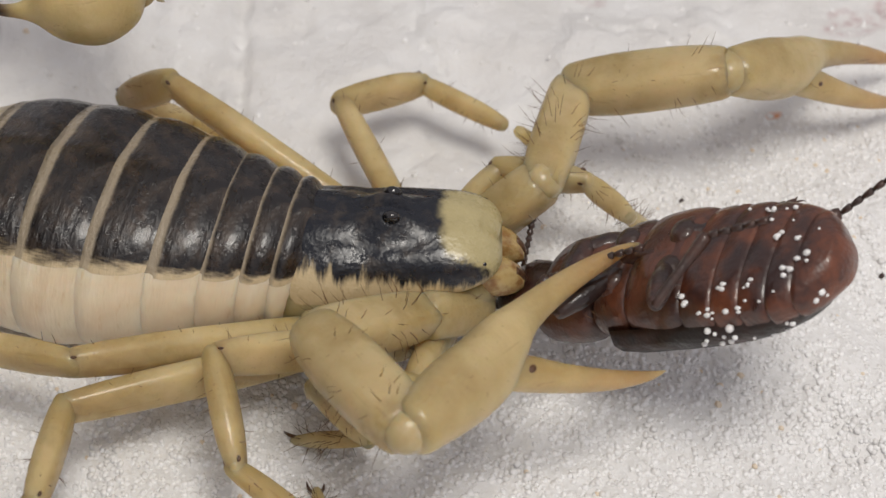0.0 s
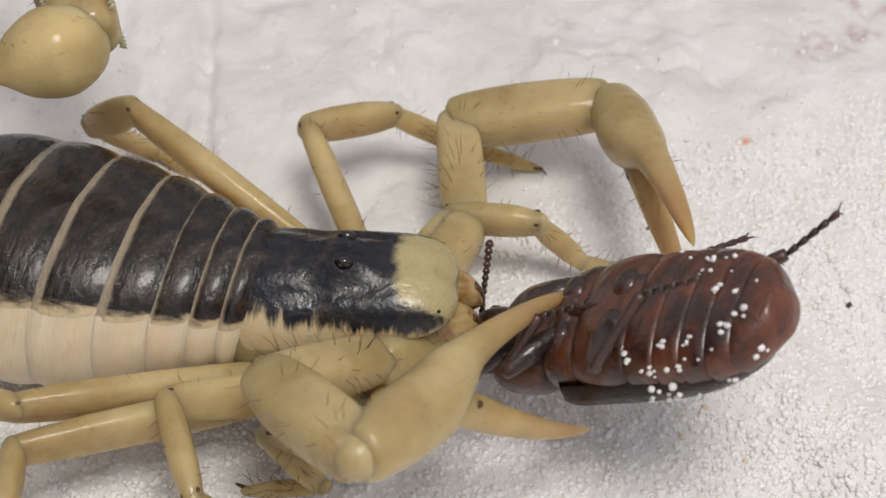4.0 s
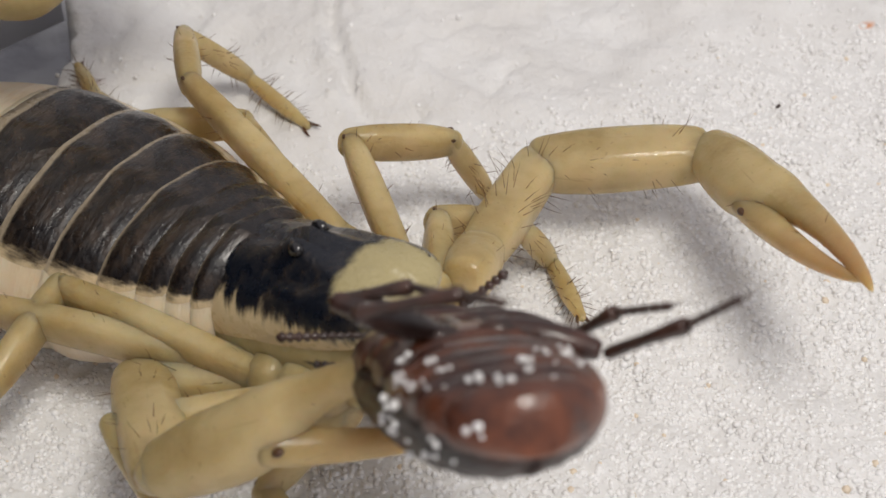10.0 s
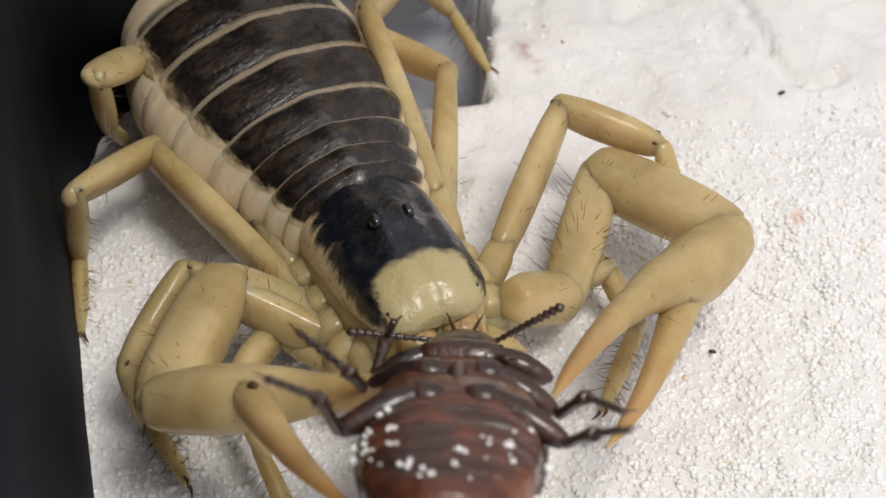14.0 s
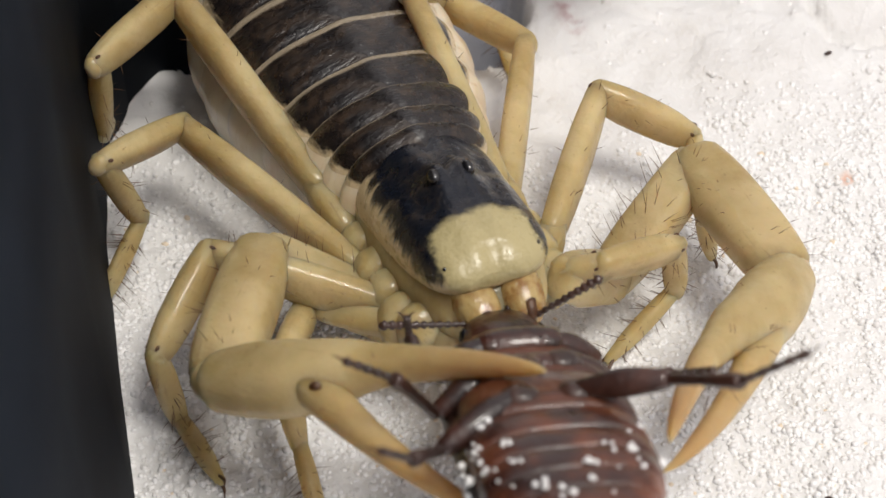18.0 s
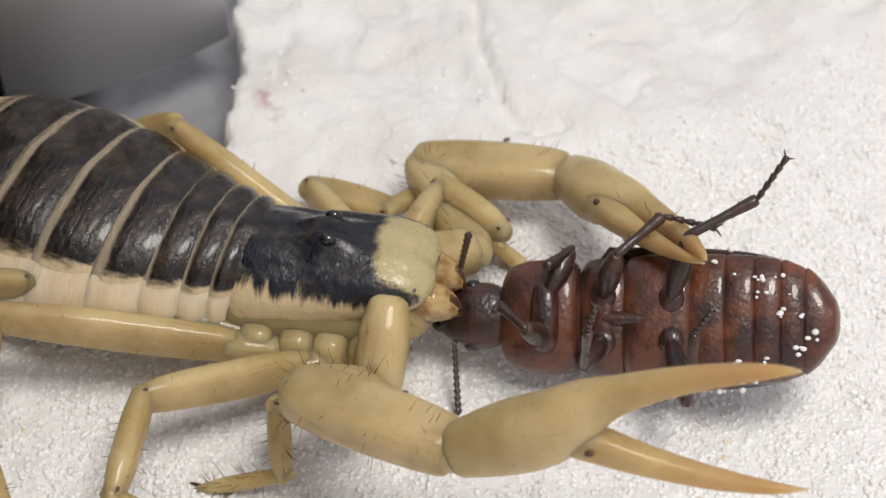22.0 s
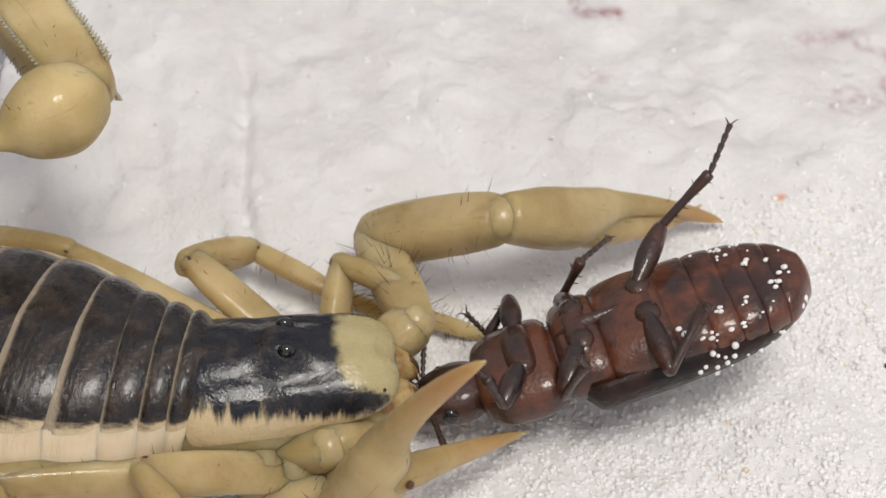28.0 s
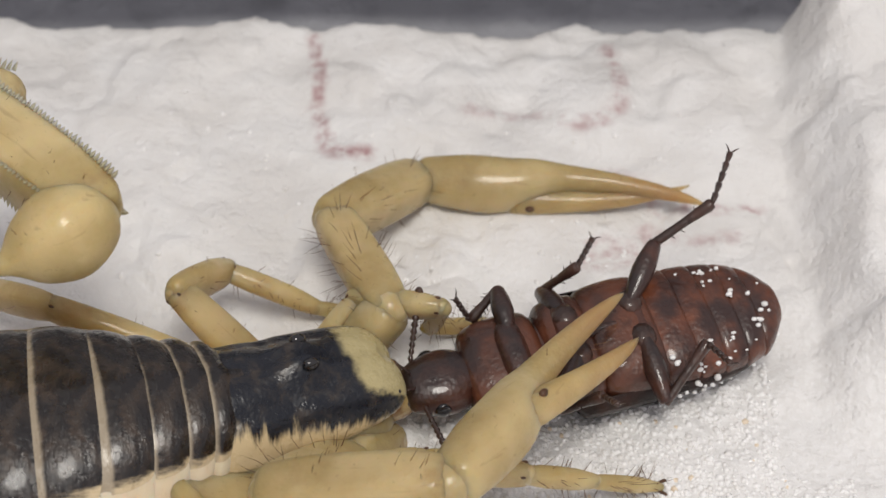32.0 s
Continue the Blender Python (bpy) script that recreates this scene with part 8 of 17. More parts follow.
    walk(joint["PR_hand"], [
        (0, mm(8.14, -22.64, 17.09, 28.6, 6.8, 51.3)), (2, mm(9.78, -22.58, 17.62, 35.3, 8.9, 52.6)), (2.5, mm(9.83, -22.56, 17.62, 35.2, 8.8, 52.6)),
        (3, mm(9.52, -22, 19.1, 33.2, 13.4, 55.2)), (3.5, mm(9.18, -21.78, 19.27, 33.4, 15.6, 56)), (6, mm(8.53, -21.51, 19.45, 32.6, 13.2, 53.9)),
        (6.6, mm(8.44, -21.57, 19.44, 32.6, 13.2, 53.7)), (7, mm(8.78, -21.72, 19.18, 31.1, 12.7, 54.9)), (7.5, mm(8.37, -21.43, 19.03, 31.4, 13, 54.1)),
        (8, mm(7.99, -20.94, 18.91, 31.6, 13.3, 53.4)), (8.13, mm(6.5, -19.97, 17.5, 28.7, 0.9, 50.3)), (8.27, mm(5.96, -18.3, 15.87, 26.5, -11.6, 47.7)),
        (8.4, mm(6.44, -16.13, 14.34, 24.7, -24.1, 45.4)), (8.7, mm(6.51, -16.22, 12.88, 24.2, -29.6, 39.2)), (9, mm(6.61, -16.27, 11.44, 24.4, -35, 32.6)),
        (10.4, mm(6.94, -16.35, 11.62, 21, -35.4, 34)), (10.53, mm(7.78, -18.61, 12.81, 12.4, -33.1, 38.2)), (10.67, mm(9.17, -20.19, 14.04, 4.1, -30.4, 41.9)),
        (10.8, mm(10.94, -20.98, 15.19, -3.7, -27.2, 45)), (10.9, mm(12.06, -20.5, 14.32, -4.1, -29.2, 46.2)), (11, mm(13.24, -19.67, 13.4, -4.7, -31.1, 47.5)),
        (11.25, mm(12.54, -19.79, 13.3, -8.4, -30.1, 45)), (11.5, mm(12.49, -19.17, 13.02, -12.1, -29.3, 42.4)), (12, mm(12.63, -19.29, 12.98, -11.9, -29.5, 42.3)),
        (12.6, mm(12.81, -19.44, 12.92, -11.6, -29.6, 42.3)), (12.73, mm(11.95, -20.31, 13.71, -12.8, -26.1, 43.3)),
        (12.87, mm(11.62, -20.51, 14.49, -13.9, -22.6, 44.3)), (13, mm(11.76, -20.09, 15.2, -14.9, -19, 45.1)), (13.3, mm(12.02, -19.64, 13.48, -30, -23.5, 44.6)),
        (13.6, mm(12.26, -19.12, 11.75, -45.7, -28, 45.4)), (14.5, mm(12.14, -18.99, 11.83, -44.8, -28, 47.5)), (15.5, mm(12.51, -19, 11.63, -44.5, -28.4, 46.9)),
        (16.5, mm(13.07, -18.89, 11.67, -27.7, -28.4, 46.7)), (17.5, mm(13.71, -18.69, 11.76, -10.8, -28.3, 46.5)),
        (18, mm(13.7, -18.72, 11.75, -10.9, -28.2, 46.5)), (18.25, mm(13.54, -18.45, 11.64, 8.1, -28.1, 33.9)), (18.5, mm(13.37, -18.16, 11.53, 26.4, -24.5, 22.2)),
        (19, mm(13.37, -18.19, 11.53, 26.3, -24.4, 22.2)), (20, mm(13.7, -18.62, 11.13, 23.8, -25.3, 21.1)), (20.1, mm(13.7, -18.64, 11.12, 23.8, -25.3, 21.1)),
        (20.23, mm(12.62, -19.93, 11.2, 26, -23.9, 21.9)), (20.37, mm(11.88, -20.92, 11.47, 28.1, -22.5, 22.7)), (20.5, mm(11.53, -21.55, 11.88, 30.3, -21.2, 23.5)),
        (20.6, mm(11.12, -21.66, 11.55, 29.5, -19.9, 24.7)), (20.73, mm(10.74, -21.38, 12.66, 39.5, -25.6, 17.7)), (20.87, mm(10.4, -20.99, 13.75, 50.8, -30, 9.3)),
        (21, mm(10.09, -20.5, 14.82, 63.1, -32.8, -0.2)), (21.17, mm(10.37, -19.41, 14.91, 62, -33.8, -3.6)), (21.33, mm(13.13, -19.24, 15.08, 61, -34.9, -7)),
        (21.5, mm(16.73, -19.87, 16.59, 60.1, -36, -10.5)), (21.67, mm(17.42, -20.16, 16.52, 59, -35.1, -7.7)), (21.83, mm(17.93, -20.45, 16.57, 58.1, -34.3, -5)),
        (22, mm(18.25, -20.7, 16.69, 57.2, -33.4, -2.4)), (22.33, mm(16.7, -21.24, 15.24, 60.6, -36.9, -3.6)), (22.67, mm(14.18, -19.95, 13.44, 64.3, -40.4, -5.1)),
        (23, mm(11.36, -16.9, 10.38, 68.3, -43.8, -7)), (23.13, mm(7.85, -18.95, 11.41, 57.2, -37.9, -4.6)), (23.27, mm(3.75, -19.41, 12.39, 47.1, -31.8, -3.7)),
        (23.4, mm(-0.28, -18.05, 13.31, 37.8, -25.6, -4)), (24, mm(-0.33, -17.94, 13.27, 37.6, -25.6, -3.9)), (24.2, mm(-0.34, -17.92, 13.26, 37.6, -25.6, -3.9)),
        (24.97, mm(2.9, -18.47, 9.6, 52.6, -40.2, -0.8)), (25.73, mm(5.76, -17.11, 5.93, 71.2, -55, -3.5)), (26.5, mm(7.59, -14.24, 2.6, 102.2, -67.7, -19.8)),
        (26.67, mm(7.03, -14.89, 4.48, 98.3, -66.1, -24.3)), (26.83, mm(5.92, -14.46, 6.63, 94.3, -64.6, -28.7)), (27, mm(4.4, -12.83, 8.65, 90.2, -63.3, -33.2)),
        (27.33, mm(5.67, -11.79, 7.14, 89.3, -63.8, -30.4)), (27.67, mm(7, -10.68, 5.64, 88.2, -64.3, -27.5)), (28, mm(8.35, -9.5, 4.14, 87.1, -64.7, -24.5)),
        (28.25, mm(8.4, -9.75, 2.84, 88.6, -66.4, -23.6)), (28.5, mm(8.42, -9.9, 1.55, 90.3, -68.1, -22.7)), (29, mm(8.32, -9.91, 1.59, 90.8, -68, -23.3)),
        (30.1, mm(7.98, -9.97, 1.72, 92.6, -67.6, -25.5)), (30.23, mm(7.26, -13.3, 5.05, 45.1, -57.2, 26.3)), (30.37, mm(7.8, -16.51, 8.59, 28.3, -36.5, 47.9)),
        (30.5, mm(9.57, -19.25, 12.08, 22.5, -13.5, 59.4)), (30.67, mm(10.6, -19.29, 13.35, 13.4, -4.5, 56.4)), (30.83, mm(11.88, -19.08, 14.51, 3.8, 3.9, 52)),
        (31, mm(13.39, -18.6, 15.5, -6.5, 11.4, 46.2)), (31.1, mm(13, -18.5, 15.5, -13.9, 1.2, 36.8)), (31.2, mm(12.63, -18.27, 15.48, -19.6, -10.1, 28.6)),
        (31.33, mm(11.32, -17.73, 14.79, -22, -4.1, 29.4)), (31.47, mm(10.17, -17, 13.99, -24.3, 1.9, 30)), (31.6, mm(9.19, -16.12, 13.04, -26.6, 7.8, 30.3)),
        (32, mm(9.65, -15.93, 13.65, -30.3, 10.5, 31.8)),])
    walk(joint["PR_finger"], [
        (0, mm(14.14, -16.61, 15.46, 23.5, 29.9, 27)), (2, mm(15.53, -16.45, 15.58, 29.7, 34.7, 30.3)), (2.5, mm(15.59, -16.43, 15.59, 29.8, 34.6, 30.4)),
        (3, mm(14.9, -15.77, 16.45, 24.2, 40, 28.4)), (3.5, mm(14.43, -15.55, 16.31, 23.8, 42.2, 29.7)), (6, mm(14.07, -15.39, 16.82, 25.9, 37.8, 32)),
        (6.6, mm(13.99, -15.46, 16.81, 26.1, 37.7, 32.1)), (7, mm(14.24, -15.5, 16.65, 23.9, 36.7, 31)), (7.5, mm(13.9, -15.29, 16.46, 23.5, 36.6, 29.2)),
        (8, mm(13.58, -14.87, 16.29, 23, 36.6, 27.4)), (8.13, mm(12.68, -13.96, 16.74, 25.2, 27.6, 38.1)), (8.27, mm(12.39, -12.63, 17.02, 25.5, 18.4, 47.7)),
        (8.4, mm(12.77, -11.05, 17.35, 24.2, 9.3, 57)), (8.7, mm(13.11, -12.08, 16.65, 21.2, 7.3, 53.9)), (9, mm(13.32, -13.13, 15.93, 18.3, 5.2, 50.9)),
        (10.4, mm(13.53, -13.09, 16.2, 20.6, 4.5, 43.2)), (10.53, mm(14.22, -14.87, 17.22, 16.7, 0.5, 33.1)), (10.67, mm(15.48, -15.99, 18.22, 13.5, -4.1, 23.2)),
        (10.8, mm(17.12, -16.36, 19.1, 11.1, -9.2, 13.5)), (10.9, mm(18.04, -15.85, 18.49, 11.4, -11.7, 15.1)), (11, mm(19.03, -15, 17.83, 11.5, -14.2, 16.7)),
        (11.25, mm(18.55, -15.35, 17.66, 5.8, -14.9, 17.6)), (11.5, mm(18.71, -14.97, 17.33, 0.1, -15.5, 18.5)), (12, mm(18.85, -15.1, 17.31, 0.1, -15.5, 18.9)),
        (12.6, mm(19.02, -15.27, 17.27, 0.1, -15.4, 19.4)), (12.73, mm(18.26, -15.86, 17.62, -2, -12.1, 19.8)), (12.87, mm(18.01, -15.8, 17.94, -4, -8.8, 20)),
        (13, mm(18.22, -15.15, 18.17, -6, -5.5, 20.1)), (13.3, mm(18.19, -14.97, 17.34, -14.6, -13.2, 12.5)), (13.6, mm(17.95, -14.56, 16.42, -22.4, -21.9, 6)),
        (14.5, mm(17.67, -14.22, 16.47, -20.3, -21.2, 6.3)), (15.5, mm(18.06, -14.31, 16.33, -20.1, -22, 6.2)), (16.5, mm(18.85, -14.24, 16.12, -10.9, -12.2, 15.2)),
        (17.5, mm(19.67, -14, 15.92, -0.5, -4, 25.4)), (18, mm(19.67, -14.03, 15.91, -0.5, -4, 25.4)), (18.25, mm(20.52, -15.05, 15.47, 11.9, -1.9, 28.7)),
        (18.5, mm(21.19, -16, 14.57, 24.4, -0.6, 32.4)), (19, mm(21.18, -16.03, 14.56, 24.4, -0.6, 32.3)), (20, mm(21.49, -16.65, 14.3, 21.3, -3, 30.8)),
        (20.1, mm(21.5, -16.67, 14.3, 21.3, -3, 30.8)), (20.23, mm(20.46, -17.81, 14.16, 23.7, -6.3, 29.8)), (20.37, mm(19.76, -18.64, 14.2, 26.3, -9.5, 28.7)),
        (20.5, mm(19.42, -19.11, 14.37, 28.9, -12.7, 27.5)), (20.6, mm(19.03, -19.03, 13.89, 29.3, -12, 26.2)), (20.73, mm(18.67, -19.68, 15.68, 42.2, -11.6, 15.8)),
        (20.87, mm(18.28, -20.33, 17.26, 54.7, -9, 5.8)), (21, mm(17.85, -20.93, 18.61, 66.5, -4.4, -3.4)), (21.17, mm(18.02, -20.32, 18.84, 66.2, -3.2, -7.9)),
        (21.33, mm(20.63, -20.61, 19.17, 66, -2, -12.5)), (21.5, mm(24.06, -21.7, 20.82, 65.6, -0.8, -17.1)), (21.67, mm(24.87, -21.66, 20.65, 64.5, -1.1, -14.5)),
        (21.83, mm(25.51, -21.62, 20.58, 63.4, -1.4, -11.9)), (22, mm(25.93, -21.53, 20.59, 62.2, -1.6, -9.4)), (22.33, mm(24.12, -22.16, 19.59, 64.3, -14.3, -8)),
        (22.67, mm(21.32, -20.98, 18.22, 66.2, -27, -7.1)), (23, mm(18.19, -18.06, 15.54, 68, -39.7, -6.5)), (23.13, mm(15.16, -20.06, 15.9, 56.4, -30, -1.9)),
        (23.27, mm(11.44, -20.59, 16.16, 46.5, -19.8, 0.1)), (23.4, mm(7.71, -19.41, 16.34, 37.4, -9.5, 0.2)), (24, mm(7.66, -19.29, 16.3, 37.3, -9.5, 0.2)),
        (24.2, mm(7.66, -19.27, 16.29, 37.3, -9.5, 0.2)), (24.97, mm(10.05, -19.16, 14.44, 61.1, 6.6, 8.5)), (25.73, mm(11.53, -17.73, 12.34, 88.2, 17.6, 23.2)),
        (26.5, mm(11.68, -15.37, 10.15, 118.4, 20.2, 42.1)), (26.67, mm(11.2, -16.49, 11.9, 123.8, 22.8, 38)), (26.83, mm(10.09, -16.55, 13.92, 129, 25.8, 34.1)),
        (27, mm(8.52, -15.39, 15.82, 134.1, 29, 30.3)), (27.33, mm(9.85, -14.13, 14.35, 134.6, 29.4, 32.8)), (27.67, mm(11.22, -12.8, 12.89, 135.2, 29.8, 35.3)),
        (28, mm(12.59, -11.38, 11.4, 135.9, 30.1, 37.8)), (28.25, mm(12.49, -11.46, 10.23, 136.2, 29.4, 40.4)), (28.5, mm(12.36, -11.43, 9.1, 136.5, 28.7, 43)),
        (29, mm(12.25, -11.49, 9.13, 137, 28.8, 43.1)), (30.1, mm(11.91, -11.68, 9.23, 138.8, 28.9, 43.3)), (30.23, mm(12.38, -11.56, 11.8, 104.4, 32, 43.5)),
        (30.37, mm(13.35, -11.74, 13.2, 68.8, 34.7, 41.5)), (30.5, mm(14.72, -12.45, 13.57, 32.2, 35.9, 38)), (30.67, mm(16.22, -12.71, 13.67, 16.8, 30.6, 32.1)),
        (30.83, mm(18.01, -13, 13.74, 2.8, 24.3, 28.2)), (31, mm(20.01, -13.29, 13.82, -10.2, 17.3, 26.2)), (31.1, mm(20.53, -14.23, 15.49, -14.7, 15.1, 21.8)),
        (31.2, mm(20.52, -15.19, 17.25, -19.1, 12.5, 17.6)), (31.33, mm(19.28, -14.46, 15.73, -22.1, 13.2, 18.4)),
        (31.47, mm(18.14, -13.62, 14.08, -25.1, 13.9, 19.1)), (31.6, mm(17.1, -12.69, 12.27, -28.1, 14.7, 19.8)), (32, mm(17.42, -12.27, 12.54, -32.2, 19.8, 24.1)),])
    walk(joint["L1_troch"], [
        (0, mm(8.94, 4.73, 3.93, 175.6, 38.6, -143.5)), (2.5, mm(9.05, 4.75, 4.09, 175.4, 38.7, -142.8)), (3, mm(8.74, 4.39, 4.15, -179.2, 22.7, -135.7)),
        (3.5, mm(8.67, 4.32, 4.1, -178.6, 21.3, -134.9)), (4.12, mm(8.88, 4.51, 4.24, -135, 35, -123.3)), (4.75, mm(9.09, 4.7, 4.37, -84.4, 36.8, -102.2)),
        (5.38, mm(9.31, 4.89, 4.5, -38.6, 25.2, -87.4)), (6, mm(9.52, 5.08, 4.63, 0, 8.2, -85.7)), (6.6, mm(9.49, 5.06, 4.58, 0, 8.4, -86.2)),
        (7, mm(9.36, 5.03, 4.52, 0, 18.8, -73.3)), (7.25, mm(9.41, 4.95, 4.52, -38.3, 23.1, -76)), (7.5, mm(9.46, 4.88, 4.52, -77.7, 24.9, -81.1)),
        (7.75, mm(9.5, 4.8, 4.52, -117.2, 23.3, -86.3)), (8, mm(9.55, 4.72, 4.53, -155.6, 19.1, -89.1)), (8.1, mm(9.78, 5.12, 5.86, -113.8, 26.4, -70.6)),
        (8.2, mm(10.01, 5.51, 7.2, -71.5, 20.3, -51.6)), (8.3, mm(10.24, 5.9, 8.54, -34.8, 4.4, -41.7)), (8.4, mm(10.47, 6.29, 9.87, 0, -14.1, -43.1)),
        (9, mm(10.38, 6.88, 9.56, 0, -12.7, -53.2)), (10.4, mm(10.21, 7.06, 9.52, 0, -12.8, -52.6)), (10.8, mm(11.63, 5.08, 9.86, 0, -17.3, -38.6)),
        (11, mm(11.25, 4.89, 7.58, 0, -2.7, -71.4)), (11.5, mm(11.67, 4.76, 8.09, 0, -3.9, -42.1)), (11.78, mm(11.55, 4.67, 8.08, 40.1, -25.6, -50.9)),
        (12.05, mm(11.43, 4.58, 8.07, 90.7, -34.9, -75.7)), (12.32, mm(11.31, 4.49, 8.06, 140.5, -24.2, -99.6)), (12.6, mm(11.19, 4.41, 8.04, -179.9, -2, -107.1)),
        (12.7, mm(11.17, 4.45, 7.81, 137.3, -18.2, -99.5)), (12.8, mm(11.15, 4.5, 7.58, 89.3, -24.2, -81.4)), (12.9, mm(11.12, 4.55, 7.35, 42.1, -15.8, -64.7)),
        (13, mm(11.1, 4.59, 7.12, 0, 1.2, -59.3)), (13.15, mm(11.15, 4.11, 7.05, -2, 2.3, -18.5)), (13.3, mm(11.19, 3.63, 6.99, -2.7, 4.4, 22.4)),
        (13.45, mm(11.23, 3.15, 6.93, -2, 6.5, 63.3)), (13.6, mm(11.27, 2.67, 6.87, 0, 7.5, 104.4)), (13.82, mm(11.33, 2.92, 7.01, -7.1, 4.1, 61.7)),
        (14.05, mm(11.39, 3.18, 7.16, -10, -3.3, 19.7)), (14.28, mm(11.44, 3.43, 7.3, -7.2, -10.7, -22.6)), (14.5, mm(11.5, 3.68, 7.44, 0, -14.2, -66.2)),
        (14.75, mm(11.48, 3.67, 7.38, -9.2, -10.4, -20.3)), (15, mm(11.46, 3.66, 7.32, -12.8, -1.3, 23.9)), (15.25, mm(11.44, 3.65, 7.26, -9.1, 7.7, 68.1)),
        (15.5, mm(11.42, 3.64, 7.19, 0, 11.5, 113.5)), (17.5, mm(9.97, 3.16, 5.84, 7.9, -41.3, 58.7)), (19, mm(9.92, 3.26, 5.85, 8.2, -41.2, 56.7)),
        (20.1, mm(9.76, 3.61, 5.76, 9.5, -40.1, 51.3)), (20.35, mm(10.74, 4.13, 7.26, 13.5, -20.8, -3.2)), (20.6, mm(11.71, 4.65, 8.76, 0, -6.1, -52.6)),
        (21, mm(10.7, 4.92, 6.96, 0, 3, -61.4)), (21.5, mm(9.52, 4.93, 4.39, 0, 20.1, -78.7)), (21.62, mm(9.53, 4.91, 4.51, -41.3, 30.5, -84.6)),
        (21.75, mm(9.54, 4.88, 4.62, -87.2, 34.5, -97.6)), (21.88, mm(9.54, 4.86, 4.74, -132.5, 29.3, -110)), (22, mm(9.55, 4.83, 4.85, -173.2, 18.4, -114.5)),
        (23, mm(9.75, 4.92, 4.99, -172.9, 17.3, -103.6)), (23.4, mm(9.55, 4.96, 4.66, -169, 19, -93.4)), (24.2, mm(9.56, 4.93, 4.67, -168.2, 19.5, -92.3)),
        (26.5, mm(9.1, 4.89, 4.05, -170.4, 25.1, -102.7)), (27, mm(8.46, 4.91, 3.4, -166.1, 29.3, -115.6)), (28.5, mm(8.98, 4.96, 4.08, -164.2, 24.3, -100.3)),
        (30.1, mm(8.85, 4.91, 3.89, -162.8, 26.3, -100.5)), (30.5, mm(8.51, 4.98, 3.46, -156.1, 28.6, -94.1)), (31, mm(8.55, 4.91, 3.51, -163.4, 29.1, -105.2)),
        (31.2, mm(8.6, 4.82, 3.49, -163.8, 32, -113.3)), (31.6, mm(7.6, 5.03, 2.36, 170.3, 37.4, -166.3)), (32, mm(7.1, 5.01, 1.99, 169.3, 41, -166.8)),])
    walk(joint["L1_femur"], [
        (0, mm(8.94, 4.73, 3.93, 4.4, -38.6, 36.5)), (2.5, mm(9.05, 4.75, 4.09, 4.6, -38.7, 37.2)), (3, mm(8.74, 4.39, 4.15, -0.8, -22.7, 44.3)),
        (3.5, mm(8.67, 4.32, 4.1, -1.4, -21.3, 45.1)), (6, mm(9.52, 5.08, 4.63, -13.5, -8.2, 94.3)), (6.6, mm(9.49, 5.06, 4.58, -13.8, -8.4, 93.8)),
        (7, mm(9.36, 5.03, 4.52, -40.7, -18.8, 106.7)), (8, mm(9.55, 4.72, 4.53, -24.4, -19.1, 90.9)), (8.4, mm(10.47, 6.29, 9.87, 20.7, 14.1, 136.9)),
        (9, mm(10.38, 6.88, 9.56, 14.2, 12.7, 126.8)), (10.4, mm(10.21, 7.06, 9.52, 14, 12.8, 127.4)), (10.8, mm(11.63, 5.08, 9.86, 74.9, 17.3, 141.4)),
        (11, mm(11.25, 4.89, 7.58, 3.4, 2.7, 108.6)), (11.5, mm(11.67, 4.76, 8.09, 8.6, 3.9, 137.9)), (12.6, mm(11.19, 4.41, 8.04, -0.1, 2, 72.9)),
        (13, mm(11.1, 4.59, 7.12, -4.2, -1.2, 120.7)), (13.6, mm(11.27, 2.67, 6.87, 10.2, 7.5, 104.4)), (14.5, mm(11.5, 3.68, 7.44, 21.6, 14.2, 113.8)),
        (15.5, mm(11.42, 3.64, 7.19, 17.4, 11.5, 113.5)), (16.5, mm(10.69, 3.4, 6.52, 6.2, -13.7, 86.6)), (17.5, mm(9.97, 3.16, 5.84, 7.9, -41.3, 58.7)),
        (19, mm(9.92, 3.26, 5.85, 8.2, -41.2, 56.7)), (20.1, mm(9.76, 3.61, 5.76, 9.5, -40.1, 51.3)), (20.35, mm(10.74, 4.13, 7.26, 1.8, -16.6, 91.7)),
        (20.6, mm(11.71, 4.65, 8.76, 10.9, 6.1, 127.4)), (21, mm(10.7, 4.92, 6.96, -9.8, -3, 118.6)), (21.5, mm(9.52, 4.93, 4.39, -41.5, -20.1, 101.3)),
        (22, mm(9.55, 4.83, 4.85, -6.8, -18.4, 65.5)), (23, mm(9.75, 4.92, 4.99, -7.1, -17.3, 76.4)), (23.4, mm(9.55, 4.96, 4.66, -11, -19, 86.6)),
        (24.2, mm(9.56, 4.93, 4.67, -11.8, -19.5, 87.7)), (26.5, mm(9.1, 4.89, 4.05, -9.6, -25.1, 77.3)), (27, mm(8.46, 4.91, 3.4, -13.9, -29.3, 64.4)),
        (28.5, mm(8.98, 4.96, 4.08, -15.8, -24.3, 79.7)), (30.1, mm(8.85, 4.91, 3.89, -17.2, -26.3, 79.5)), (30.5, mm(8.51, 4.98, 3.46, -23.9, -28.6, 85.9)),
        (31, mm(8.55, 4.91, 3.51, -16.6, -29.1, 74.8)), (31.2, mm(8.6, 4.82, 3.49, -16.2, -32, 66.7)), (31.6, mm(7.6, 5.03, 2.36, 9.7, -37.4, 13.7)),
        (32, mm(7.1, 5.01, 1.99, 10.7, -41, 13.2)),])
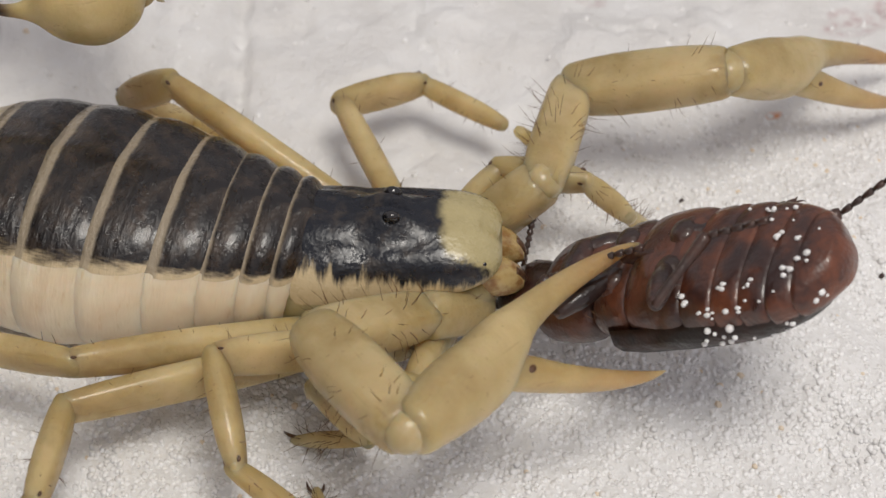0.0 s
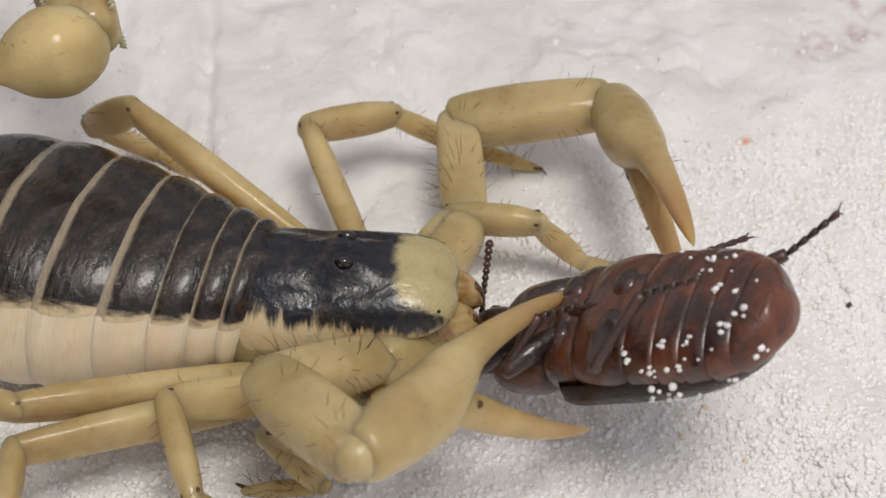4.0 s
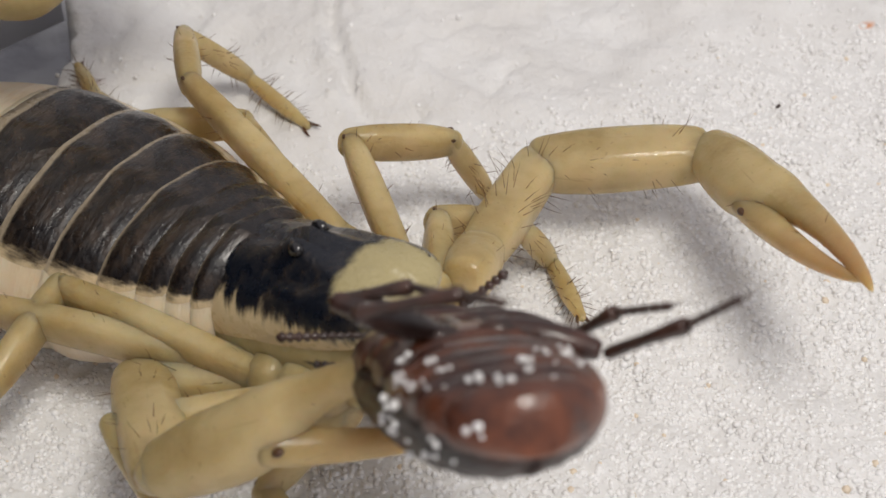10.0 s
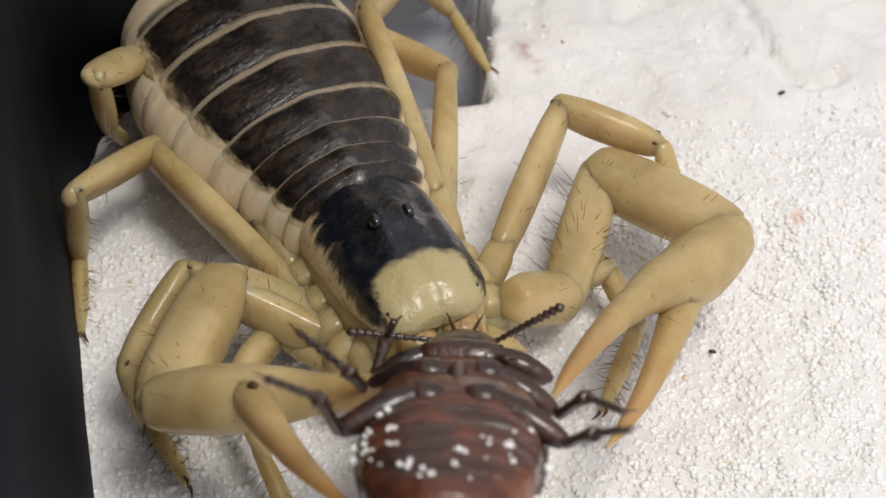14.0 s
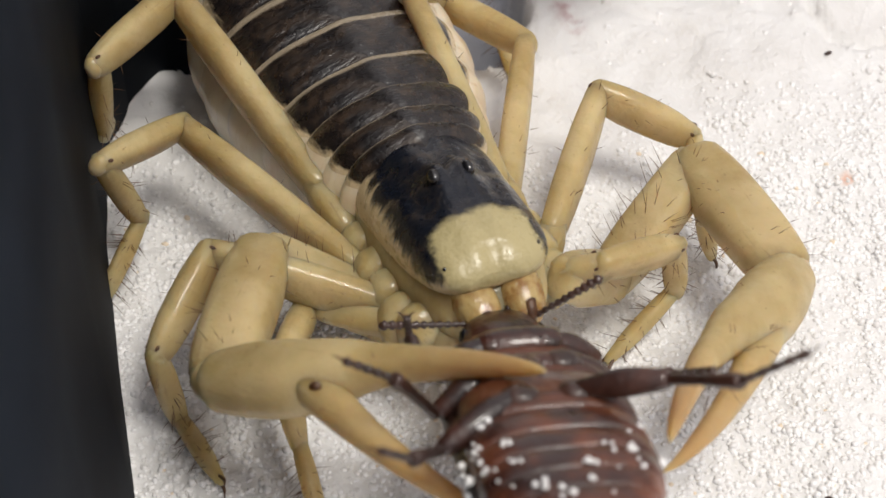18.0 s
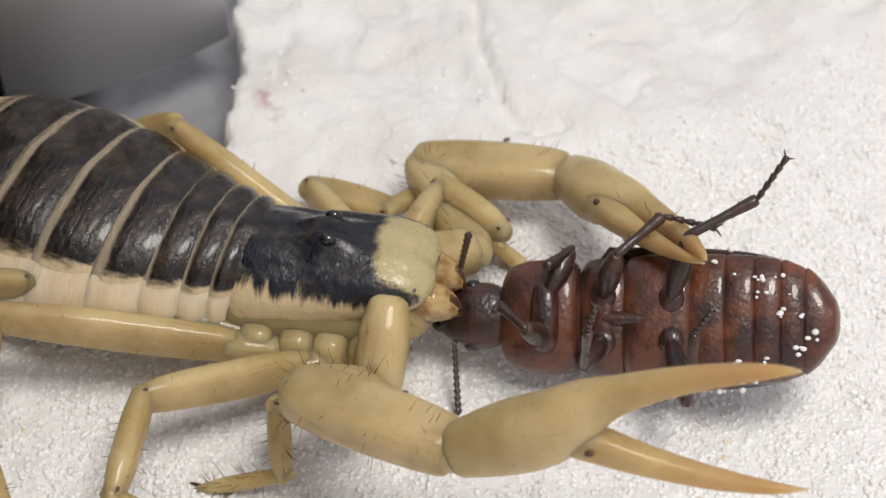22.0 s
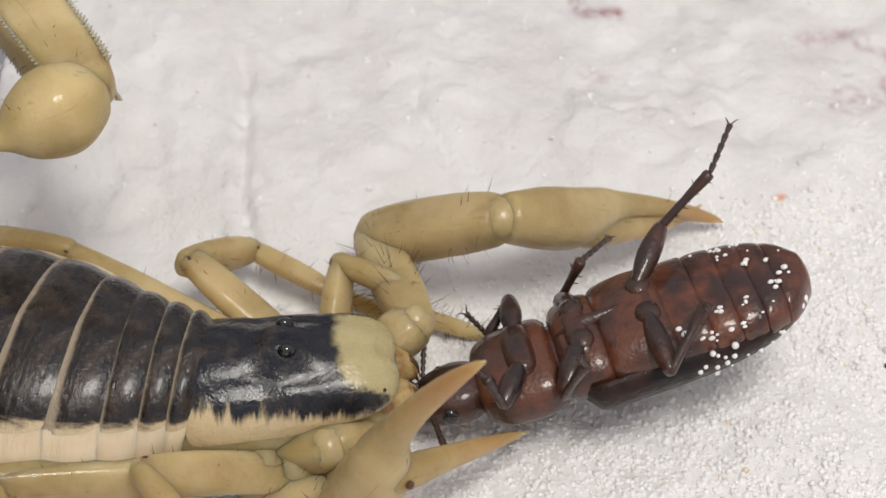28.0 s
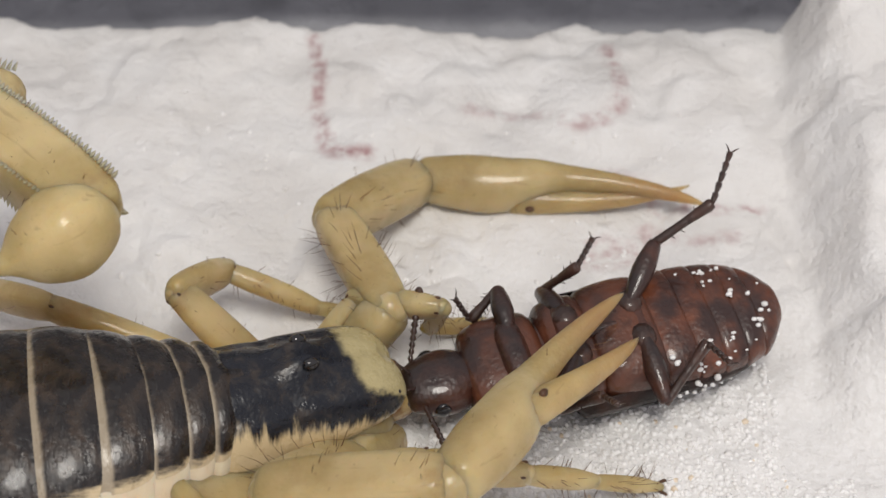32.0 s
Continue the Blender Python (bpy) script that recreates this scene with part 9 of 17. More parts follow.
    walk(joint["L1_patella"], [
        (0, mm(13.65, 8.22, 8.61, 10.3, -6.2, -15.8)), (2.5, mm(13.71, 8.29, 8.78, 10.2, -6.1, -14.9)), (3, mm(13.69, 9.23, 7.04, -1.1, 1.2, -1.2)),
        (3.5, mm(13.6, 9.27, 6.82, -0.7, 0.7, -1.8)), (6, mm(8.97, 12.48, 5.7, 31.4, -17.2, -29.4)), (6.6, mm(9, 12.46, 5.68, 31.7, -17.2, -29.7)),
        (7, mm(7.32, 11.83, 6.93, -2.4, 3.8, 5)), (8, mm(9.44, 11.81, 6.98, -4.9, 3.6, -16.9)), (8.4, mm(5.16, 11.26, 8.05, -13.8, 22.6, 47.1)),
        (9, mm(6, 12.74, 7.91, -12.1, 21.4, 47.5)), (10.4, mm(5.77, 12.87, 7.85, -11.8, 21, 48.9)), (10.8, mm(6.03, 9.54, 7.63, 0, -0.2, 43.8)),
        (11, mm(8.86, 11.99, 7.23, 4.3, -10.1, 33)), (11.5, mm(6.11, 9.78, 7.59, -5.5, 21.2, 57.1)), (12.05, mm(9.75, 10.67, 7.69, 18.6, 32.1, 98.2)),
        (12.6, mm(13.39, 11.57, 7.78, 45.1, 25.5, 141.3)), (12.8, mm(10.33, 11.31, 7.53, 18.6, 28.6, 90.3)), (13, mm(7.28, 11.04, 7.28, -0.6, 12.8, 44.6)),
        (13.6, mm(9.42, 9.87, 5.89, 20, 16.2, 103.2)), (14.5, mm(8.56, 10.33, 5.61, 16, 15.2, 103.2)), (15.5, mm(8.49, 10.38, 5.69, 15.4, 14.5, 103.8)),
        (17.5, mm(12.89, 7.98, 10.79, 11.2, 18.6, 102.3)), (19, mm(13.02, 7.98, 10.79, 11.6, 18.4, 101.9)), (20.1, mm(13.34, 8.09, 10.6, 11.2, 16.3, 101)),
        (20.6, mm(7.18, 10.57, 7.97, -14.7, 19.7, 28.4)), (21, mm(7.12, 11.49, 7.35, -2.2, 8.5, 30.8)), (21.5, mm(8.15, 11.84, 6.97, -3.6, 9.3, 11.2)),
        (22, mm(12.51, 11.31, 7.22, -15.1, 3.1, -34)), (23, mm(11.44, 11.89, 7.21, 2.7, -0.7, -21.6)), (23.4, mm(9.97, 12.04, 7.1, 9.2, -3.7, -12.5)),
        (24.2, mm(9.85, 12, 7.18, 3.4, -1.5, -11.3)), (26.5, mm(10.59, 11.52, 7.23, -35.2, 9.7, -20.9)), (27, mm(11.29, 10.81, 7.07, -6.9, 0.8, -45.7)),
        (28.5, mm(10.21, 11.69, 7.17, 35.9, -7.2, -34.9)), (30.1, mm(10.07, 11.52, 7.22, 20.9, -4.9, -32.8)), (30.5, mm(8.99, 11.55, 7.05, -14.5, 8.1, -18.4)),
        (31, mm(10.27, 11.23, 7.16, -21.4, 10.3, -22.2)), (31.2, mm(11.12, 10.66, 7.47, -24.7, 6.3, -38.6)), (31.6, mm(13.38, 6.43, 6.91, 11.4, -5.4, -35.6)),
        (32, mm(12.61, 6.3, 6.91, 20.8, -8.3, -39.9)),])
    walk(joint["L1_tibia"], [
        (0, mm(20.04, 6.41, 9.33, -28.7, 49.8, 7.9)), (2.5, mm(20.14, 6.58, 9.5, -28.7, 52, 9.7)), (3, mm(20.33, 9.09, 6.91, -38.1, 46.3, -5.1)),
        (3.5, mm(20.19, 9.06, 6.74, -36.9, 46.6, -4.6)), (6, mm(14.28, 9.49, 7.58, 0.8, 53, 35.9)), (6.6, mm(14.29, 9.44, 7.58, 2.1, 53.9, 37.2)),
        (7, mm(13.75, 12.4, 6.5, -52.8, 40.5, -26.6)), (8, mm(15.69, 9.91, 6.57, 90.3, 74.2, 127)), (8.4, mm(9.43, 15.86, 5.44, -9.5, 65.8, 69.2)),
        (9, mm(10.33, 17.47, 5.4, -8.4, 63.9, 68.6)), (10.4, mm(10.03, 17.74, 5.36, -8.2, 62.1, 69.8)), (10.8, mm(10.68, 14, 7.65, -35.7, 48.6, 12.3)),
        (11, mm(14.27, 15.51, 8.37, -141.8, 86.3, -85.3)), (11.5, mm(9.37, 14.82, 5.25, -30.6, 64.2, 38.7)), (12.6, mm(8.87, 15.19, 5.02, -29.5, 60.3, 41.5)),
        (13, mm(11.75, 15.45, 5.85, -60.7, 37.2, -24.1)), (13.6, mm(7.99, 15.94, 4.08, -18, 15, -0.8)), (14.5, mm(7.14, 16.41, 3.91, -17.4, 12.1, -0.6)),
        (15.5, mm(7, 16.46, 4.08, -18.4, 12.8, -0.3)), (16.5, mm(9.29, 15.22, 6.4, -25.6, 50.1, 22.2)), (17.5, mm(11.59, 13.98, 8.72, 46, 80.4, 117)),
        (19, mm(11.75, 13.99, 8.74, 46.5, 80.7, 116)), (20.1, mm(12.16, 14.17, 8.79, 49.5, 80.6, 115.8)), (20.6, mm(12.53, 13.46, 5.79, 6.1, 40.5, 75.7)),
        (20.8, mm(12.58, 14.12, 6.09, -29.9, 51.2, 22.9)), (21, mm(12.63, 14.78, 6.4, -63.2, 37.7, -27.2)), (21.5, mm(14.42, 13.08, 5.93, -67, 37, -43.2)),
        (21.75, mm(16.16, 10.37, 6.4, -9.1, 80.2, 26.7)), (22, mm(17.9, 7.67, 6.87, 81.1, 42.4, 128.6)), (23, mm(17.47, 9.5, 7.29, 95.9, 44.4, 147.7)),
        (23.4, mm(16.27, 10.64, 7.52, 95.3, 52.2, 150.1)), (24.2, mm(16.2, 10.73, 7.34, 80.3, 48.5, 138.3)), (26.5, mm(16.56, 9.23, 6.14, -8.5, 34.3, 40.7)),
        (27, mm(15.83, 6.16, 6.98, 30.2, 49, 75.2)), (28.5, mm(15.48, 8, 7.98, 50.9, 68.3, 98.2)), (30.1, mm(15.51, 8.02, 7.77, 39.8, 58.4, 89)),
        (30.5, mm(15.07, 9.52, 6.14, -23.4, 36.3, 6.9)), (31, mm(16.18, 8.82, 5.99, -20.8, 33, 8.4)), (31.2, mm(16.14, 6.64, 6.75, -17.9, 38.8, 10.6)),
        (31.6, mm(18.68, 2.64, 7.53, 29, 60.9, 61.7)), (32, mm(17.54, 2.17, 7.85, 50.9, 65.1, 82.8)),])
    walk(joint["L1_tarsus"], [
        (0, mm(23.42, 6.88, 5.3, 13, 52.5, 59.8)), (2.5, mm(23.33, 7.12, 5.35, 15.8, 53.8, 63.8)), (3, mm(24.09, 8.75, 2.96, -8.8, 22.3, 20.1)),
        (3.5, mm(23.92, 8.76, 2.78, -9.9, 20.4, 14.9)), (4.75, mm(20.41, 10.08, 3.03, -70.1, 48.1, -29.2)), (6, mm(16.91, 11.39, 3.28, -135.8, 25.8, -79.3)),
        (6.6, mm(16.82, 11.35, 3.23, -134.3, 25.2, -77.9)), (7, mm(17.46, 10.54, 2.96, -52.7, 22.1, -36.7)), (8, mm(14.82, 11.07, 1.43, -58.5, 8.4, -48.2)),
        (8.2, mm(12.53, 14.53, 0.9, -129.1, -5.4, -49.9)), (8.4, mm(10.24, 17.99, 0.37, 158.5, -11.5, -37.2)), (9, mm(11.23, 19.75, 0.38, 159.5, -10.4, -37.9)),
        (10.4, mm(10.94, 20.21, 0.39, 160, -10.4, -37.4)), (10.6, mm(12.49, 17.47, 2.07, -162.3, 6, -51.1)), (10.8, mm(14.04, 14.74, 3.75, -125.5, 27.3, -52.1)),
        (11, mm(14.3, 15.17, 3.17, -118.5, 23.8, -45.9)), (11.5, mm(11.2, 16.28, 0.4, 174.2, -4.1, -53.5)), (12.6, mm(10.84, 16.94, 0.39, 174.6, -4.1, -52.7)),
        (13, mm(15.71, 13.67, 2.54, -139.3, 17.6, -62.2)), (13.6, mm(13.36, 15.86, 2.64, -122.1, 14.5, -48.3)), (14.5, mm(12.52, 16.35, 2.75, -131, 15.5, -47.6)),
        (15.5, mm(12.38, 16.43, 2.85, -130, 16.2, -47.2)), (17.5, mm(11.19, 14.76, 3.52, -160.9, 25.9, -71)), (19, mm(11.38, 14.75, 3.54, -160, 26, -71.3)),
        (20.1, mm(11.79, 14.94, 3.61, -157.8, 26.3, -71.4)), (20.6, mm(13.54, 17.43, 2.29, -150.4, 15.1, -48.3)), (21, mm(16.47, 12.8, 3.06, -79.5, 22.6, -40.3)),
        (21.5, mm(17.6, 10.09, 2.64, -65.2, 18.7, -49.1)), (22, mm(15.42, 10.77, 3.24, -41.9, 26.4, -19)), (23, mm(14.22, 11.56, 3.53, -36, 29.8, -2.1)),
        (23.4, mm(13.41, 12.28, 3.28, -37.5, 26.9, -3.7)), (24.2, mm(13.54, 13.1, 3.32, -49.9, 27.1, -13.4)), (26.5, mm(20.01, 12.19, 3.04, -5.7, 22.1, 40.7)),
        (27, mm(16.73, 9.57, 2.92, -36.1, 23.2, -24)), (28.5, mm(15.2, 9.97, 3, -26.8, 24.3, -5.6)), (30.1, mm(15.55, 10.83, 3.21, -38.4, 26.5, -15.9)),
        (30.5, mm(19.46, 10.05, 2.89, -17.8, 21.2, 1.4)), (31, mm(20.76, 9.49, 2.99, -13.1, 21.8, 11.3)), (31.2, mm(20.32, 7.43, 3.33, -15.7, 26, 5.1)),
        (31.6, mm(19.93, 4.95, 2.81, -15.3, 22.2, -6.5)), (32, mm(17.82, 4.42, 2.97, -13.3, 24, -1)),])
    walk(joint["L2_troch"], [
        (0, mm(6.47, 6.16, 4.64, 0, 9.9, -63)), (2.5, mm(6.53, 6.18, 4.76, 0, 10, -62.1)), (3, mm(6.39, 6.46, 5.03, 0, 16.6, -63.4)),
        (3.5, mm(6.5, 6.22, 4.93, 0, 16.7, -63.8)), (6, mm(6.51, 6.65, 5.08, 0, 13.7, -65.5)), (6.6, mm(6.5, 6.6, 5.04, 0, 14, -65.6)),
        (7, mm(6.41, 6.43, 5.02, 0, 17, -63.2)), (8, mm(6.6, 6.61, 5.04, 0, 12.9, -68.1)), (8.4, mm(7.61, 6.35, 9.79, 0, 6.5, -24.4)),
        (9, mm(7.78, 6.62, 9.43, 0, 2.4, -34.8)), (10.4, mm(7.73, 6.62, 9.45, 0, 2.6, -33.8)), (10.8, mm(6.74, 6.77, 9.5, 0, 6.2, -26)),
        (10.85, mm(7.16, 6.76, 8.92, -41.4, 22.4, -33.5)), (10.9, mm(7.59, 6.76, 8.35, -88.8, 28.9, -51.8)), (10.95, mm(8.01, 6.75, 7.78, -135.8, 21.1, -69.4)),
        (11, mm(8.44, 6.75, 7.21, -176.6, 4.4, -75.6)), (11.5, mm(8.95, 5.54, 7.54, -170.7, 26.4, -81)), (12.6, mm(8.96, 5.3, 7.39, -170.5, 26.6, -79.2)),
        (13, mm(7.9, 9.03, 7.37, -175.3, 9, -82.2)), (13.15, mm(7.21, 8.97, 7.36, -133.8, 20.8, -78.5)), (13.3, mm(6.52, 8.91, 7.35, -88.6, 26.9, -66.8)),
        (13.45, mm(5.83, 8.85, 7.34, -42.5, 23.5, -53.7)), (13.6, mm(5.15, 8.79, 7.32, 0, 12.7, -47.2)), (14.5, mm(5.12, 8.88, 7.72, 0, 11.7, -45.5)),
        (15.5, mm(4.96, 8.92, 7.68, 0, 12.8, -45.3)), (17.5, mm(6.25, 7.41, 7.74, 0, 7.9, -38.8)), (19, mm(6.26, 7.41, 7.7, 0, 8, -39.3)),
        (20.1, mm(5.8, 7.7, 7.45, 0, 8.4, -40.3)), (20.6, mm(7.44, 6.84, 8.31, 0, 4.4, -40.6)), (21, mm(8.31, 5.28, 6.76, 0, -5.8, -57.2)),
        (21.12, mm(8.24, 4.66, 6.36, -5.7, -2.9, -15.3)), (21.25, mm(8.17, 4.05, 5.97, -8, 3, 26.3)), (21.38, mm(8.09, 3.44, 5.57, -5.7, 9, 68.1)),
        (21.5, mm(8.02, 2.83, 5.18, 0, 11.9, 110.7)), (22, mm(8.69, 3.49, 5.42, 0, 8.8, 127.9)), (22.25, mm(8.55, 3.75, 5.31, -1.2, 8.2, 83.7)),
        (22.5, mm(8.41, 4.02, 5.2, -1.7, 7, 39.6)), (22.75, mm(8.27, 4.28, 5.08, -1.2, 5.9, -4.3)), (23, mm(8.13, 4.54, 4.97, 0, 5.3, -48.2)),
        (23.4, mm(6.63, 5.89, 4.94, 0, 11.4, -42.6)), (24.2, mm(6.66, 5.87, 4.94, 0, 11, -42.4)), (26.5, mm(7.07, 4.77, 4.26, 0, 8.2, -59.4)),
        (26.62, mm(7.37, 4.56, 3.74, -11.6, 1.2, -97.3)), (26.75, mm(7.67, 4.35, 3.23, -16.6, -11.4, -133.9)), (26.88, mm(7.97, 4.14, 2.71, -12.8, -24.5, -172.1)),
        (27, mm(8.27, 3.93, 2.2, 0, -32, 144.8)), (27.38, mm(8.04, 4.12, 2.66, -17.7, -23.5, -167.6)), (27.75, mm(7.8, 4.31, 3.12, -23.3, -6.5, -126.8)),
        (28.12, mm(7.57, 4.51, 3.58, -16.5, 9.9, -87.3)), (28.5, mm(7.34, 4.7, 4.04, 0, 17.8, -44)), (30.1, mm(7.29, 4.57, 3.85, 0, 18.6, -45.9)),
        (30.2, mm(7.27, 4.44, 3.66, 14.5, 12, -1.1)), (30.3, mm(7.24, 4.31, 3.48, 20.2, -2.4, 40.4)), (30.4, mm(7.22, 4.18, 3.29, 14.8, -16.9, 82.2)),
        (30.5, mm(7.2, 4.05, 3.1, 0, -23.7, 128.4)), (30.62, mm(7.04, 4.26, 3.27, -13.8, -17.7, 175.4)), (30.75, mm(6.88, 4.46, 3.44, -18.8, -4.3, -141.5)),
        (30.88, mm(6.73, 4.66, 3.61, -13.3, 8.8, -99.2)), (31, mm(6.57, 4.87, 3.78, 0, 14.6, -54.3)), (31.2, mm(6.48, 4.93, 3.79, 0, 19.4, -65)),
        (31.3, mm(6.39, 4.63, 3.14, 10.3, -10, -34.8)), (31.4, mm(6.31, 4.32, 2.48, 3.3, -40.6, -2.4)), (31.5, mm(6.23, 4.02, 1.82, -37.9, -57.7, 59)),
        (31.6, mm(6.15, 3.71, 1.16, -79.6, -41, 120.9)), (32, mm(5.98, 3.92, 0.9, -88.3, -42.4, 129.1)),])
    walk(joint["L2_femur"], [
        (0, mm(6.47, 6.16, 4.64, -19.3, -9.9, 117)), (2.5, mm(6.53, 6.18, 4.76, -16.9, -10, 117.9)), (3, mm(6.39, 6.46, 5.03, -18.7, -16.6, 116.6)),
        (3.5, mm(6.5, 6.22, 4.93, -18.8, -16.7, 116.2)), (6, mm(6.51, 6.65, 5.08, -15.5, -13.7, 114.5)), (6.6, mm(6.5, 6.6, 5.04, -15.5, -14, 114.4)),
        (7, mm(6.41, 6.43, 5.02, -15.4, -17, 116.8)), (8, mm(6.6, 6.61, 5.04, -14, -12.9, 111.9)), (8.4, mm(7.61, 6.35, 9.79, -9.8, -6.5, 155.6)),
        (9, mm(7.78, 6.62, 9.43, -3.2, -2.4, 145.2)), (10.4, mm(7.73, 6.62, 9.45, -3.8, -2.6, 146.2)), (10.8, mm(6.74, 6.77, 9.5, -8.8, -6.2, 154)),
        (11, mm(8.44, 6.75, 7.21, -3.4, -4.4, 104.4)), (11.5, mm(8.95, 5.54, 7.54, -9.3, -26.4, 99)), (12.6, mm(8.96, 5.3, 7.39, -9.5, -26.6, 100.8)),
        (13, mm(7.9, 9.03, 7.37, -4.7, -9, 97.8)), (13.6, mm(5.15, 8.79, 7.32, -11.5, -12.7, 132.8)), (14.5, mm(5.12, 8.88, 7.72, -10.3, -11.7, 134.5)),
        (15.5, mm(4.96, 8.92, 7.68, -11.1, -12.8, 134.7)), (17.5, mm(6.25, 7.41, 7.74, -8.2, -7.9, 141.2)), (19, mm(6.26, 7.41, 7.7, -8.4, -8, 140.7)),
        (20.1, mm(5.8, 7.7, 7.45, -8.8, -8.4, 139.7)), (20.6, mm(7.44, 6.84, 8.31, -4.8, -4.4, 139.4)), (21, mm(8.31, 5.28, 6.76, 5.7, 5.8, 122.8)),
        (21.5, mm(8.02, 2.83, 5.18, 10.8, 11.9, 110.7)), (22, mm(8.69, 3.49, 5.42, 12.6, 8.8, 127.9)), (23, mm(8.13, 4.54, 4.97, -9.1, -5.3, 131.8)),
        (23.4, mm(6.63, 5.89, 4.94, -20.8, -11.4, 137.4)), (24.2, mm(6.66, 5.87, 4.94, -20.8, -11, 137.6)), (26.5, mm(7.07, 4.77, 4.26, -12.1, -8.2, 120.6)),
        (26.75, mm(7.67, 4.35, 3.23, -56.3, -24.9, 126.5)), (27, mm(8.27, 3.93, 2.2, -107.6, -32, 144.8)), (28.5, mm(7.34, 4.7, 4.04, -60.2, -17.8, 136)),
        (30.1, mm(7.29, 4.57, 3.85, -47.2, -18.6, 134.1)), (30.5, mm(7.2, 4.05, 3.1, -57.2, -23.7, 128.4)), (31, mm(6.57, 4.87, 3.78, -27.8, -14.6, 125.7)),
        (31.2, mm(6.48, 4.93, 3.79, -44.6, -19.4, 115)), (31.6, mm(6.15, 3.71, 1.16, -79.6, -41, 120.9)), (32, mm(5.98, 3.92, 0.9, -88.3, -42.4, 129.1)),])
    walk(joint["L2_patella"], [
        (0, mm(0.88, 17.13, 6.79, -4.2, 11.5, 32.9)), (2.5, mm(0.77, 17.06, 6.93, -5.3, 12.4, 34.4)), (3, mm(1.03, 17.17, 8.61, -10.1, 13.8, 29.9)),
        (3.5, mm(1.22, 16.97, 8.53, -10.3, 14.3, 29.9)), (6, mm(1.47, 17.71, 8.03, -7, 12, 34.3)), (6.6, mm(1.5, 17.65, 8.06, -7.1, 11.7, 33.9)),
        (7, mm(1.02, 17.1, 8.67, -9.6, 11, 31.8)), (8, mm(2.05, 17.91, 7.83, -7.6, 12.2, 31.5)), (8.4, mm(-3.69, 11.48, 11.2, -7.9, 29.9, 83.1)),
        (9, mm(-2.47, 13.76, 9.96, -10.7, 11.1, 48)), (10.4, mm(-2.65, 13.57, 10.01, -9.3, 10.6, 48.9)), (10.8, mm(-4.43, 12.22, 10.85, -4, 13.1, 81.9)),
        (11, mm(5.35, 18.82, 8.17, -24.3, 23.7, 18.8)), (11.5, mm(7.2, 16.59, 13.1, -11.6, 5.3, 13)), (12.6, mm(6.87, 16.28, 12.99, -11.5, 5.2, 14.4)),
        (12.8, mm(6.55, 18.77, 11.16, -62.3, 24.6, -3.8)), (13, mm(6.23, 21.26, 9.32, -119.7, 21.5, -31.9)), (13.3, mm(1.55, 19.5, 9.7, -61.8, 33.8, 9.5)),
        (13.6, mm(-3.13, 17.74, 10.08, -11, 10.3, 42.6)), (14.5, mm(-3.47, 17.61, 10.25, -13.4, 14.8, 49.5)), (15.5, mm(-3.61, 17.59, 10.45, -13.7, 15.6, 50.8)),
        (17.5, mm(-3.4, 15.17, 9.45, -16.6, 21.9, 55.8)), (19, mm(-3.32, 15.25, 9.43, -16.4, 21.5, 55.1)), (20.1, mm(-3.63, 15.7, 9.29, -15.3, 17.9, 51.4)),
        (20.6, mm(-2.03, 14.95, 9.26, -18.5, 6.2, 19.2)), (20.8, mm(-0.23, 15.34, 7.38, 26.3, -9.7, 9.8)), (21, mm(1.58, 15.73, 5.5, 74.6, -13.7, -8.5)),
        (21.5, mm(3.71, 14.28, 2.6, 89.8, -19, -21.9)), (22, mm(1.11, 13.25, 3.52, 91.2, -8, -18)), (22.5, mm(0.47, 13.53, 4.82, 40.4, -11.2, 9)),
        (23, mm(-0.16, 13.82, 6.13, -6.5, 7, 28.9)), (23.4, mm(-2.4, 14.18, 7.4, -8.7, 6.9, 23)), (24.2, mm(-2.41, 14.14, 7.33, -8.6, 6.8, 22.7)),
        (26.5, mm(0.77, 15.42, 6.03, -2.7, 0.8, -10.1)), (27, mm(-0.39, 10.04, 8.82, -0.3, 33.4, 44.7)), (28.5, mm(-1.23, 12.97, 7.85, -7.5, 30.3, 41.3)),
        (30.1, mm(-0.95, 13.07, 7.84, -10.1, 30.1, 41.1)), (30.5, mm(0.09, 13.02, 8.13, -14.6, 27.6, 23.6)), (30.75, mm(-0.2, 13.86, 7.54, 39.9, -5.6, 6.6)),
        (31, mm(-0.49, 14.69, 6.94, 102.5, -8.4, -30.6)), (31.1, mm(0.5, 15.15, 7.45, 45.8, -10.7, -0.9)), (31.2, mm(1.5, 15.61, 7.96, -5.7, 11.9, 18)),
        (31.6, mm(1.31, 11.81, 9.36, -7.2, 29.4, 23.2)), (32, mm(0.15, 11.08, 9.33, -1.8, 33.5, 37)),])
